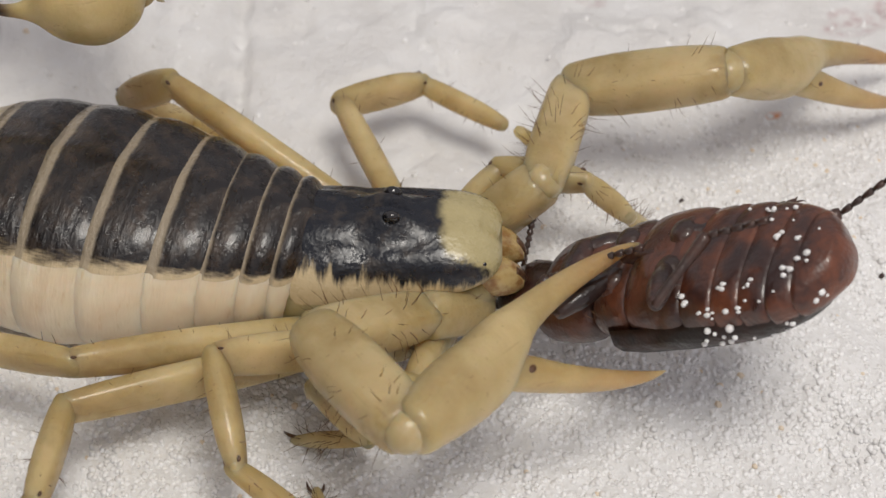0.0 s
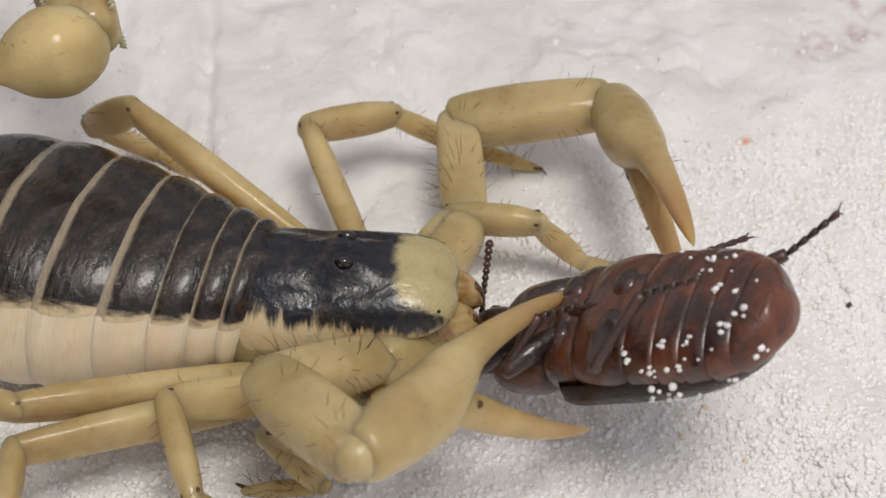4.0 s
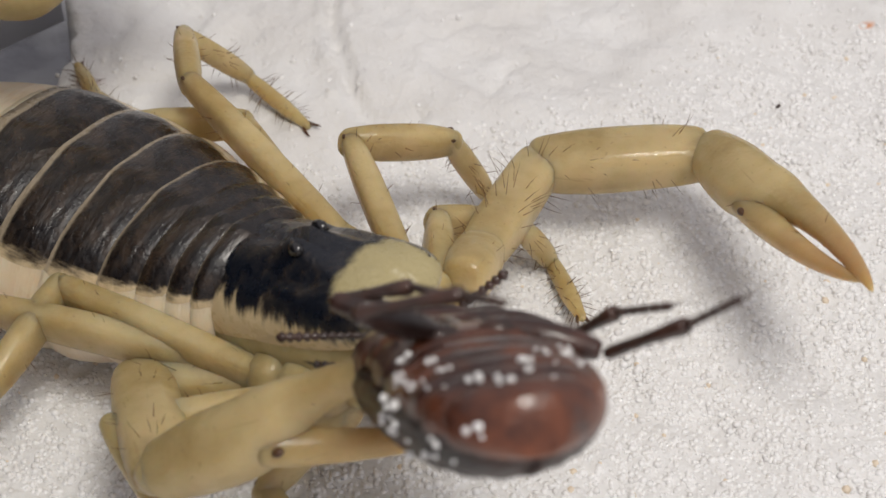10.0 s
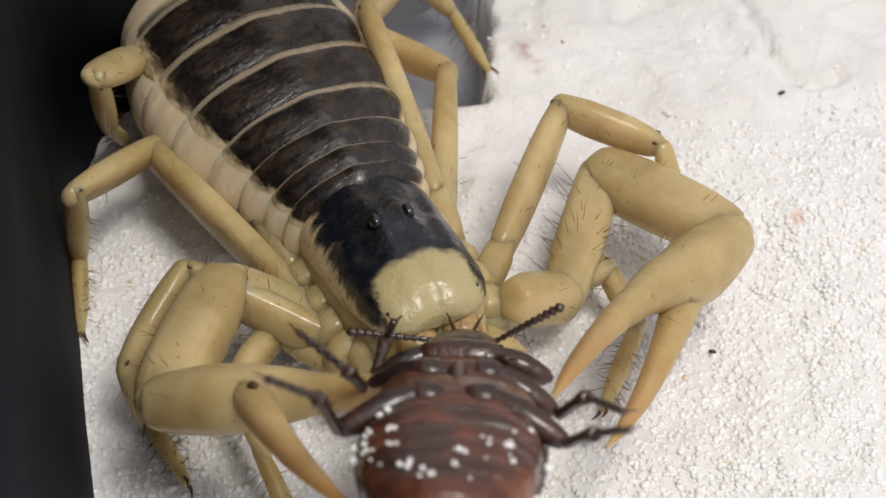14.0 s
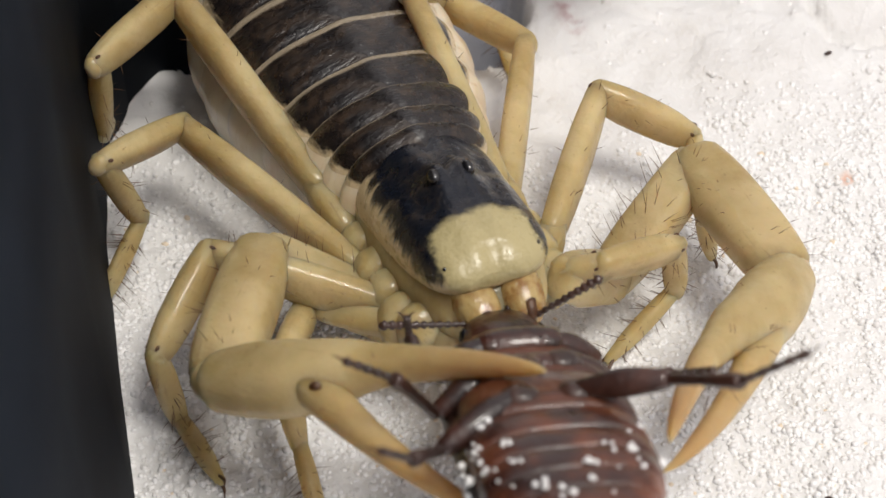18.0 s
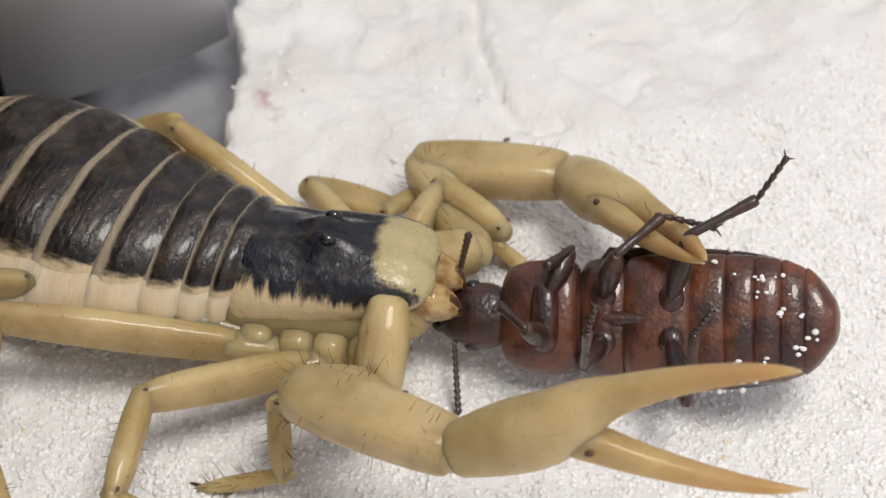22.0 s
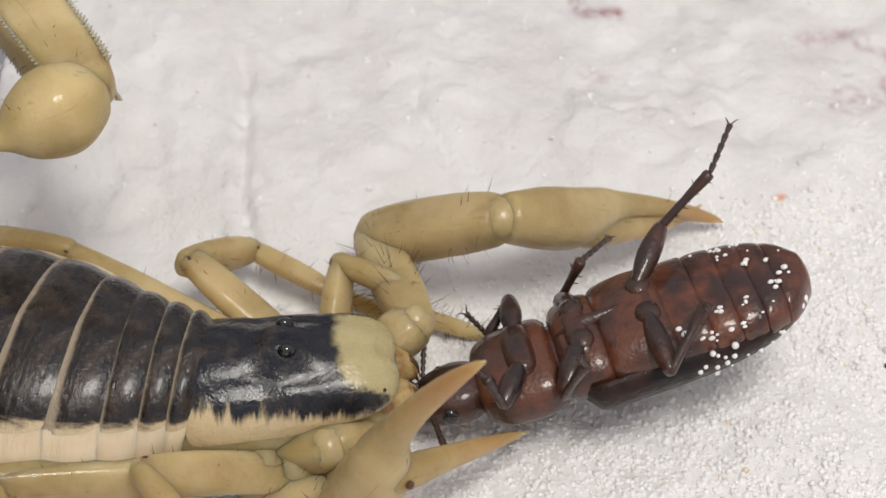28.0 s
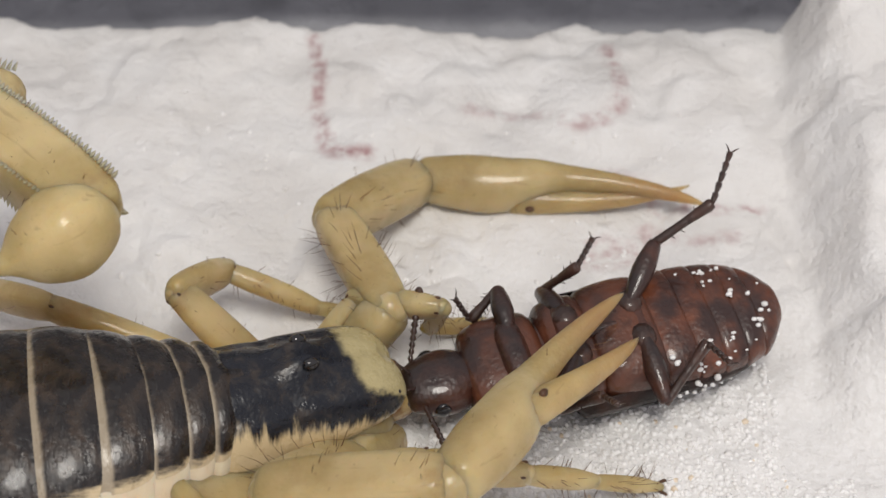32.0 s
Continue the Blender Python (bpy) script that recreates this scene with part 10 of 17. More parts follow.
    walk(joint["L2_tibia"], [
        (0, mm(7.11, 21.17, 5.28, -39, 6.7, -28.6)), (2.5, mm(6.88, 21.25, 5.3, -55.2, 8.8, -26.2)), (3, mm(7.32, 20.79, 6.83, -37.1, 38.8, 16.5)),
        (3.5, mm(7.48, 20.56, 6.69, -36.4, 39.3, 17)), (6, mm(7.56, 21.87, 6.47, -54.5, 24.5, -8.6)), (6.6, mm(7.62, 21.77, 6.53, -55.6, 24.5, -8.7)),
        (7, mm(7.24, 20.95, 7.24, -81.8, 35.9, -11.7)), (8, mm(8.37, 21.78, 6.24, -165, 33.1, -90.1)), (8.2, mm(2.72, 19.82, 6.87, -129.6, 68.2, -45.5)),
        (8.4, mm(-2.92, 17.87, 7.51, -41.6, 54.4, 51.1)), (9, mm(2.49, 19.25, 8.51, -29.2, 66.8, 61)), (10.4, mm(2.23, 19.17, 8.62, -26.5, 65.2, 61.7)),
        (10.8, mm(-3.39, 19.51, 9.14, -42.1, 53.3, 50.6)), (10.9, mm(4.23, 20.27, 7.15, -168.1, 45.8, -36.3)), (11, mm(11.85, 21.03, 5.15, 139.4, -7.3, -31.3)),
        (11.25, mm(13.41, 19.71, 8.76, 171.9, 40.1, -66.1)), (11.5, mm(14.97, 18.39, 12.37, 27, 82.6, 106.1)), (12.6, mm(14.62, 18.26, 12.27, 21.5, 78.6, 102.2)),
        (13, mm(12.09, 17.62, 6.6, -10.3, 28.2, 48.8)), (13.6, mm(2.88, 23.28, 8.59, -44.4, 33.3, 29.3)), (14.05, mm(2.3, 23.48, 8.36, -102.5, 52.2, -13.2)),
        (14.5, mm(1.72, 23.68, 8.14, -161.4, 34.1, -56.6)), (15.5, mm(1.42, 23.75, 8.23, -162.5, 36.7, -59.2)), (17.5, mm(0.73, 21.25, 6.5, -173, 3.6, -22.2)),
        (19, mm(0.9, 21.3, 6.52, -172.4, 3.7, -22.2)), (20.1, mm(1.11, 21.64, 6.83, -166.9, 6.3, -22.1)), (20.35, mm(2.98, 19.5, 7.65, -112.9, 41.6, -4.3)),
        (20.6, mm(4.85, 17.35, 8.47, -31.6, 39.5, 47.4)), (21, mm(8.69, 14.67, 7.25, -9.7, 31.6, 59.7)), (21.5, mm(10.35, 11.61, 5.07, -2.5, 18.9, 60.3)),
        (22, mm(8.23, 10.93, 4.57, -4.3, 13.6, 54.3)), (23, mm(6.22, 17.34, 5.23, -16.7, 18.5, 28.5)), (23.4, mm(4.65, 17.17, 6.47, -24.5, 26.5, 29.2)),
        (24.2, mm(4.64, 17.09, 6.42, -24.3, 25.9, 28.4)), (26.5, mm(8.11, 14.12, 5.93, -18.6, 24.4, 24.9)), (27, mm(4.01, 14.4, 4.73, -46.1, 17.7, -28.4)),
        (28.5, mm(3.57, 17.18, 4.12, -81.6, 11.9, -32.3)), (30.1, mm(3.87, 17.28, 4.12, -91.6, 16.3, -29.9)), (30.5, mm(6.06, 15.64, 4.73, -57.7, 24.3, -22.5)),
        (31, mm(5.93, 10.9, 8.04, -41.4, 39.8, 7.3)), (31.2, mm(8.38, 17.84, 6.43, -50.4, 23, -28.4)), (31.6, mm(7.22, 14.35, 5.74, -47.9, 22.8, -33)),
        (32, mm(5.11, 14.82, 5.22, -59, 20.4, -37.9)),])
    walk(joint["L2_tarsus"], [
        (0, mm(15.56, 16.57, 4.15, -62.9, 31.1, -21.9)), (2.5, mm(15.28, 17.1, 3.85, -42.3, 30.1, -3.5)), (3, mm(12.82, 22.41, 2.21, -37.4, 14.2, -5.4)),
        (3.5, mm(12.93, 22.22, 2.04, -36.5, 12.9, -6.9)), (6, mm(14.44, 20.83, 3.29, -45, 26.8, -0.9)), (6.6, mm(14.5, 20.72, 3.36, -38.3, 27.9, 6.2)),
        (7, mm(13.08, 19.74, 2.93, -7.9, 25, 55.2)), (7.5, mm(10.72, 17.68, 2.57, -73.9, 45.9, 3)), (8, mm(8.36, 15.62, 2.22, -131.3, 16.3, -40)),
        (8.2, mm(4.05, 18.39, 1.91, -79, 28.3, -5.2)), (8.4, mm(-0.26, 21.16, 1.6, -29.8, 10.2, 25.8)), (9, mm(3.89, 21.78, 1.77, -13.2, 12, 43.8)),
        (9.7, mm(3.79, 21.82, 1.89, -75.8, 30.8, 14.9)), (10.4, mm(3.68, 21.86, 2, -139.8, 14.5, -16)), (10.8, mm(-0.64, 22.87, 3.31, -107.7, 26.2, 1.1)),
        (10.9, mm(8.71, 20.06, 4.69, -98.8, 60.6, -12.6)), (11, mm(18.06, 17.26, 6.08, 113.2, 83.5, -179.8)), (11.5, mm(14.73, 19.25, 5.51, 61.6, 74.9, 141.4)),
        (12.6, mm(14.32, 19.61, 5.46, 50.9, 71.9, 132.6)), (13, mm(16.43, 22.57, 3.07, -16.7, 24.6, 34.1)), (13.3, mm(12.37, 24.45, 3.78, -73.1, 69.8, -2.2)),
        (13.6, mm(8.31, 26.33, 4.5, 178.4, 43.3, -92.2)), (14.05, mm(6.7, 22.45, 4.24, -83.5, 79.4, 1.9)), (14.5, mm(5.1, 18.56, 3.99, -19.5, 37, 61.9)),
        (15.5, mm(4.46, 18.64, 3.79, -19.9, 34, 60)), (17.5, mm(7.41, 18.53, 6.05, 15.7, 71.8, 111)), (19, mm(7.58, 18.57, 6.05, 15.5, 72, 110.2)),
        (20.1, mm(7.76, 18.95, 6.04, 17, 71.1, 111)), (20.6, mm(8.73, 21.57, 3.75, 2.8, 32.6, 96.6)), (21, mm(11.9, 20.16, 3.34, -10.8, 27.5, 55.3)),
        (21.5, mm(13.85, 17.73, 2.65, -10.2, 20.3, 40.6)), (22, mm(12.5, 16.87, 2.8, -6.6, 21.3, 54.5)), (23, mm(12.45, 20.72, 2.85, -18, 22, 30.9)),
        (23.4, mm(10.51, 20.45, 3.13, -21.2, 25.1, 32.3)), (24.2, mm(10.59, 20.31, 3.14, -21.4, 24.9, 31.5)), (26.5, mm(14.29, 16.99, 2.85, -14, 21.9, 30.4)),
        (27, mm(10.18, 11.06, 2.5, -37.3, 18.8, -21.8)), (28.5, mm(9.66, 13.33, 2.59, -44.8, 19.4, -15.6)), (30.1, mm(9.91, 13.81, 2.08, -19.6, 14.3, 5.3)),
        (30.5, mm(12.15, 13.12, 1.75, -16, 11.5, -2.2)), (31, mm(11.52, 11.62, 3.34, -12.4, 30.7, 38)), (31.1, mm(13.42, 12.86, 3.21, -71.3, 50.3, -15.4)),
        (31.2, mm(15.32, 14.09, 3.07, -124.3, 25.3, -62.6)), (31.4, mm(14.54, 12.1, 2.77, -76.3, 29.8, -41.4)), (31.6, mm(13.77, 10.11, 2.47, -30.9, 19, -23.8)),
        (32, mm(10.7, 10.47, 2.58, -36.2, 19.5, -25.2)),])
    walk(joint["L3_troch"], [
        (0, mm(2.59, 6.4, 5.45, -166.2, 20.3, -27.4)), (2.5, mm(2.74, 6.36, 5.51, -166.6, 20.3, -27.3)), (3, mm(1.92, 6.88, 5.95, -166.9, 20.2, -29.3)),
        (3.5, mm(2.24, 6.69, 5.81, -166.5, 20.6, -29.3)), (6, mm(2.65, 6.53, 5.76, -166.2, 21.5, -28.6)), (6.6, mm(2.62, 6.53, 5.74, -166.1, 21.5, -28.6)),
        (7, mm(1.81, 6.96, 6.01, -166.2, 20.5, -29.5)), (8, mm(1.98, 6.99, 6.02, -165.8, 20.4, -30.1)), (8.4, mm(0.5, 6.6, 9.51, -175, 6.3, -9.4)),
        (8.55, mm(0.79, 6.65, 9.43, -131.2, 4.7, -10)), (8.7, mm(1.08, 6.71, 9.35, -87.5, 4, -11.6)), (8.85, mm(1.37, 6.77, 9.26, -43.8, 4.5, -13.2)),
        (9, mm(1.67, 6.83, 9.18, 0, 6, -13.9)), (10.4, mm(1.56, 6.76, 9.19, 0, 5.9, -12.9)), (10.5, mm(1.53, 6.74, 9.27, -42.6, 6.4, -11.3)),
        (10.6, mm(1.5, 6.72, 9.36, -85.2, 7.9, -10.4)), (10.7, mm(1.47, 6.71, 9.44, -128.1, 9.6, -10.8)), (10.8, mm(1.44, 6.69, 9.52, -171.1, 10.6, -12.2)),
        (11, mm(3.13, 6.49, 7.78, -163.8, 18.9, -17.3)), (11.12, mm(2.73, 6.54, 7.88, -122.3, 19, -14.8)), (11.25, mm(2.34, 6.59, 7.98, -81.1, 17.6, -12.8)),
        (11.38, mm(1.94, 6.64, 8.08, -40.3, 15.3, -12.3)), (11.5, mm(1.54, 6.7, 8.18, 0, 13.2, -13.5)), (12.6, mm(2.29, 6.32, 8.19, 0, 16.1, -11)),
        (13, mm(2.68, 6.87, 7.56, 0, 16.9, -23)), (13.15, mm(1.63, 6.71, 7.59, -42.4, 10.8, -21.6)), (13.3, mm(0.58, 6.56, 7.62, -84.3, 7.2, -16.4)),
        (13.45, mm(-0.48, 6.41, 7.66, -126.2, 7.9, -10.2)), (13.6, mm(-1.53, 6.26, 7.69, -168.2, 12.5, -6)), (14.5, mm(-1.28, 6.21, 7.85, -169.2, 11.2, -5.6)),
        (15.5, mm(-1.64, 6.24, 7.83, -169, 11.6, -5.7)), (16, mm(-0.89, 6.03, 7.94, -127.3, 14.4, -5.8)), (16.5, mm(-0.15, 5.81, 8.04, -85, 16.6, -4)),
        (17, mm(0.6, 5.6, 8.14, -42.4, 17.1, -1)), (17.5, mm(1.34, 5.38, 8.25, 0, 15.5, 1.4)), (19, mm(1.38, 5.38, 8.23, 0, 15.9, 1.4)),
        (20.1, mm(1.02, 5.42, 8.12, 0, 17, 1)), (20.6, mm(6.58, 5.5, 7.58, 0, 2.4, -15.7)), (20.7, mm(6.07, 5.66, 7.38, -41.5, 8.5, -14.3)),
        (20.8, mm(5.56, 5.82, 7.19, -83.8, 13.9, -17.5)), (20.9, mm(5.05, 5.98, 6.99, -127, 15.8, -23.6)), (21, mm(4.54, 6.14, 6.8, -170.2, 13.2, -29.5)),
        (21.12, mm(5.2, 5.63, 5.88, -169.7, -26.6, -40.9)), (21.25, mm(5.86, 5.12, 4.96, -151.7, -64.5, -65.9)), (21.38, mm(6.52, 4.62, 4.03, -43.1, -66.1, 179.4)),
        (21.5, mm(7.18, 4.11, 3.11, -23, -28.3, 152.4)), (22, mm(5.97, 4.97, 4.54, -19.4, -23.1, 158.4)), (22.25, mm(5.57, 5.15, 4.74, -42.5, -63, -171.4)),
        (22.5, mm(5.18, 5.32, 4.94, -143.2, -60.5, -64.5)), (22.75, mm(4.78, 5.5, 5.14, -162.9, -20.1, -37.6)), (23, mm(4.38, 5.67, 5.34, -163.5, 22.7, -24.2)),
        (23.4, mm(1.73, 6.54, 6.1, -164.9, 20.7, -20.2)), (24.2, mm(1.78, 6.52, 6.09, -165, 20.7, -20)), (26.5, mm(2.9, 6.13, 5.25, -171.9, 23.1, -26.6)),
        (26.62, mm(3.39, 5.76, 4.91, -159.1, 65.3, -12.9)), (26.75, mm(3.87, 5.38, 4.57, -21.7, 68.4, 125.2)), (26.88, mm(4.36, 5.01, 4.23, -6.3, 26.3, 141.4)),
        (27, mm(4.85, 4.64, 3.89, -3.3, -16.6, 145.8)), (27.38, mm(4.74, 4.8, 4.07, -2.6, -61, 148)), (27.75, mm(4.63, 4.96, 4.25, -177.9, -74.6, -34.4)),
        (28.12, mm(4.53, 5.12, 4.43, -178.4, -30.2, -31.3)), (28.5, mm(4.42, 5.28, 4.6, -176.6, 14.1, -28.9)), (30.1, mm(4.55, 5.12, 4.44, -176.6, 14.8, -30.4)),
        (30.5, mm(3.61, 5.48, 4.35, -178.3, 13, -39.2)), (31, mm(4.14, 5.18, 4.24, -175.5, 16.4, -32.8)), (31.2, mm(4.83, 4.63, 3.96, -175.7, 18.2, -38.7)),
        (31.3, mm(4.85, 4.33, 3.55, -177.2, -25.3, -42.3)), (31.4, mm(4.86, 4.04, 3.15, -174.2, -68.7, -48.3)), (31.5, mm(4.88, 3.74, 2.74, -7.9, -67.4, 142.9)),
        (31.6, mm(4.9, 3.45, 2.33, -5.3, -24, 137.2)), (32, mm(4.21, 4.07, 2.64, -5.4, -21.4, 142.9)),])
    walk(joint["L3_femur"], [
        (0, mm(2.59, 6.4, 5.45, -13.8, -20.3, 152.6)), (2.5, mm(2.74, 6.36, 5.51, -13.4, -20.3, 152.7)), (3, mm(1.92, 6.88, 5.95, -13.1, -20.2, 150.7)),
        (3.5, mm(2.24, 6.69, 5.81, -13.5, -20.6, 150.7)), (6, mm(2.65, 6.53, 5.76, -13.8, -21.5, 151.4)), (6.6, mm(2.62, 6.53, 5.74, -13.9, -21.5, 151.4)),
        (7, mm(1.81, 6.96, 6.01, -13.8, -20.5, 150.5)), (8, mm(1.98, 6.99, 6.02, -14.2, -20.4, 149.9)), (8.4, mm(0.5, 6.6, 9.51, -5, -6.3, 170.6)),
        (9, mm(1.67, 6.83, 9.18, -5.4, -6, 166.1)), (10.4, mm(1.56, 6.76, 9.19, -5.4, -5.9, 167.1)), (10.8, mm(1.44, 6.69, 9.52, -8.9, -10.6, 167.8)),
        (11, mm(3.13, 6.49, 7.78, -16.2, -18.9, 162.7)), (11.5, mm(1.54, 6.7, 8.18, -13, -13.2, 166.5)), (12.6, mm(2.29, 6.32, 8.19, -16.8, -16.1, 169)),
        (13, mm(2.68, 6.87, 7.56, -16.2, -16.9, 157)), (13.6, mm(-1.53, 6.26, 7.69, -11.8, -12.5, 174)), (14.5, mm(-1.28, 6.21, 7.85, -10.8, -11.2, 174.4)),
        (15.5, mm(-1.64, 6.24, 7.83, -11, -11.6, 174.3)), (17.5, mm(1.34, 5.38, 8.25, -16.3, -15.5, -178.6)), (19, mm(1.38, 5.38, 8.23, -16.6, -15.9, -178.6)),
        (20.1, mm(1.02, 5.42, 8.12, -17.8, -17, -179)), (20.6, mm(6.58, 5.5, 7.58, -2.2, -2.4, 164.3)), (21, mm(4.54, 6.14, 6.8, -9.8, -13.2, 150.5)),
        (21.5, mm(7.18, 4.11, 3.11, -23, -28.3, 152.4)), (22, mm(5.97, 4.97, 4.54, -19.4, -23.1, 158.4)), (23, mm(4.38, 5.67, 5.34, -16.5, -22.7, 155.8)),
        (23.4, mm(1.73, 6.54, 6.1, -15.1, -20.7, 159.8)), (24.2, mm(1.78, 6.52, 6.09, -15, -20.7, 160)), (26.5, mm(2.9, 6.13, 5.25, -8.1, -23.1, 153.4)),
        (27, mm(4.85, 4.64, 3.89, -3.3, -16.6, 145.8)), (28.5, mm(4.42, 5.28, 4.6, -3.4, -14.1, 151.1)), (30.1, mm(4.55, 5.12, 4.44, -3.4, -14.8, 149.6)),
        (30.5, mm(3.61, 5.48, 4.35, -1.7, -13, 140.8)), (31, mm(4.14, 5.18, 4.24, -4.5, -16.4, 147.2)), (31.2, mm(4.83, 4.63, 3.96, -4.3, -18.2, 141.3)),
        (31.6, mm(4.9, 3.45, 2.33, -5.3, -24, 137.2)), (32, mm(4.21, 4.07, 2.64, -5.4, -21.4, 142.9)),])
    walk(joint["L3_patella"], [
        (0, mm(-11.99, 13.96, 11.52, 15.4, 41.7, 139.7)), (2.5, mm(-11.84, 13.89, 11.6, 16.8, 41, 142.8)), (3, mm(-12.41, 14.9, 11.99, 15.8, 42.1, 139.7)),
        (3.5, mm(-12.04, 14.71, 11.96, 15.4, 42.7, 138.6)), (6, mm(-11.65, 14.32, 12.17, 15.7, 42.9, 140.1)), (6.6, mm(-11.67, 14.33, 12.14, 15.4, 43, 139.4)),
        (7, mm(-12.46, 15.01, 12.15, 13.7, 44.3, 134.9)), (8, mm(-12.22, 15.21, 12.11, 10.2, 42.8, 128.8)), (8.4, mm(-16.66, 9.44, 11.42, 4.7, 23.7, 143.1)),
        (9, mm(-15.23, 11.02, 11.02, 4.1, 18.5, 137)), (10.4, mm(-15.41, 10.65, 10.99, 4, 18.1, 137.3)), (10.8, mm(-15.37, 10.33, 12.75, 5.9, 21.3, 143.3)),
        (11, mm(-12.68, 11.4, 13.44, 5.3, 24.8, 133.2)), (11.5, mm(-15.02, 10.68, 12.18, 5.9, 23.4, 135.8)), (12.6, mm(-14.22, 9.53, 13.03, 5.4, 22.2, 135.5)),
        (13, mm(-12.74, 13.4, 12.63, 1.6, 41, 114.4)), (13.6, mm(-18.52, 8.04, 11.49, 1.4, 14.6, 135.4)), (14.5, mm(-18.37, 7.88, 11.24, 1.4, 15.2, 135.4)),
        (15.5, mm(-18.7, 7.94, 11.34, 1.4, 14.2, 135.8)), (17.5, mm(-15.52, 4.96, 12.93, 2.7, 40.6, 138.2)), (19, mm(-15.45, 4.97, 13.01, 2.6, 42.4, 137.7)),
        (20.1, mm(-15.71, 5.14, 13.23, 0, 43.7, 133.2)), (20.6, mm(-10.25, 10.22, 8.31, 24.2, 13.8, -176.8)), (21, mm(-10.29, 14.52, 10.78, 76.8, 37, -164.8)),
        (21.5, mm(-6.47, 11.24, 11.42, 22.7, 42.8, 142.3)), (22, mm(-9.01, 10.89, 11.4, 16.5, 40.6, 141)), (23, mm(-10.33, 12.3, 12.1, 15.6, 40.3, 141.7)),
        (23.4, mm(-13.64, 12.18, 12.29, 16.6, 39.4, 147.7)), (24.2, mm(-13.61, 12.12, 12.27, 16.7, 39.6, 147.9)), (26.5, mm(-11.5, 13.33, 12.11, 1.9, 35, 136.7)),
        (27, mm(-9.02, 14.07, 8.89, 2.6, 8.5, 151.3)), (28.5, mm(-10.43, 13.5, 8.87, 2.5, 7, 157.1)), (30.1, mm(-10.04, 13.69, 8.89, 2.6, 7.6, 155.4)),
        (30.5, mm(-9.6, 16.27, 8.28, 2.9, 14, 144.8)), (31, mm(-9.97, 14.29, 9.18, -2.2, 20.5, 125.1)), (31.2, mm(-8.14, 15.03, 9.43, -3.5, 21.7, 118.2)),
        (31.6, mm(-6.82, 14.32, 9.44, -5.4, 25.1, 111.8)), (32, mm(-8.78, 13.9, 9.02, -3.5, 23.4, 119.6)),])
    walk(joint["L3_tibia"], [
        (0, mm(-16.76, 18.01, 5.94, -76.5, 45.4, 36.9)), (2.5, mm(-16.89, 17.71, 6.1, -73.7, 47.2, 40.3)), (3, mm(-17.16, 18.94, 6.35, -79.1, 49.3, 35.1)),
        (3.5, mm(-16.66, 18.78, 6.27, -79, 49.2, 34.9)), (6, mm(-16.35, 18.25, 6.47, -63.4, 51.6, 49)), (6.6, mm(-16.32, 18.31, 6.43, -64, 51.2, 48.2)),
        (7, mm(-16.71, 19.27, 6.28, -67.6, 49, 42.8)), (8, mm(-16.09, 20.02, 6.39, -65.1, 48.9, 43.2)), (8.4, mm(-23.03, 14.22, 7.93, -72.3, 57.4, 56.6)),
        (9, mm(-21.24, 16.63, 8.28, -52.7, 53.9, 65.9)), (10.4, mm(-21.48, 16.25, 8.29, -50.9, 52.3, 67.2)), (10.8, mm(-21.82, 15.14, 9.6, -32.5, 61.2, 91.4)),
        (11, mm(-17.93, 16.99, 9.9, -23.3, 56.3, 93.3)), (11.5, mm(-20.7, 16.2, 8.76, -36.7, 48.9, 76.6)), (12.6, mm(-19.84, 15.07, 9.8, -38.7, 44.9, 72.9)),
        (13, mm(-15.39, 19.25, 7.05, -23, 23.4, 65.1)), (13.6, mm(-24.6, 14.02, 9.27, -22.1, 56.9, 104.2)), (14.5, mm(-24.42, 13.86, 8.94, -23.7, 55.9, 102.1)),
        (15.5, mm(-24.84, 13.92, 9.18, -21.3, 54.9, 104.6)), (17.5, mm(-20.35, 9.29, 7.37, -21.2, 44.4, 104.9)), (19, mm(-20.11, 9.21, 7.25, -19.9, 42.9, 105.8)),
        (20.1, mm(-19.94, 9.65, 7.32, -14.1, 40.2, 111.9)), (20.6, mm(-18.46, 9.76, 6.29, -45.5, 26, 54.5)), (21, mm(-16.76, 12.77, 5.72, -62.7, 20.6, 33.5)),
        (21.5, mm(-11.28, 14.97, 5.78, -68.5, 44.7, 36.1)), (22, mm(-13.91, 14.87, 5.98, -74.8, 46.8, 37.6)), (23, mm(-15.32, 16.24, 6.72, -63.3, 55.5, 50.8)),
        (23.4, mm(-19.14, 15.65, 6.96, -58.5, 55.1, 59.2)), (24.2, mm(-19.1, 15.56, 6.92, -59, 55.4, 59.1)), (25.35, mm(-17.79, 16.78, 7.12, -3.1, 54.3, 130.7)),
        (26.5, mm(-16.47, 18, 7.33, 19.1, 27.4, 170.4)), (27, mm(-16.25, 18.03, 7.66, 20.8, 33.5, 169)), (28.5, mm(-18.09, 16.73, 7.85, 22.2, 32.1, 175.1)),
        (30.1, mm(-17.57, 17.14, 7.79, 21.6, 32.5, 173)), (30.5, mm(-16.31, 21, 6.24, 20.6, 32.1, 168.3)), (31, mm(-14.49, 20.73, 6.23, 19.6, 36.2, 162.6)),
        (31.2, mm(-11.82, 21.9, 6.33, 18.5, 37.7, 156.4)), (31.6, mm(-9.66, 21.39, 5.88, 14.2, 39.9, 145.9)), (32, mm(-12.59, 20.61, 5.68, 16.2, 37.4, 153.9)),])
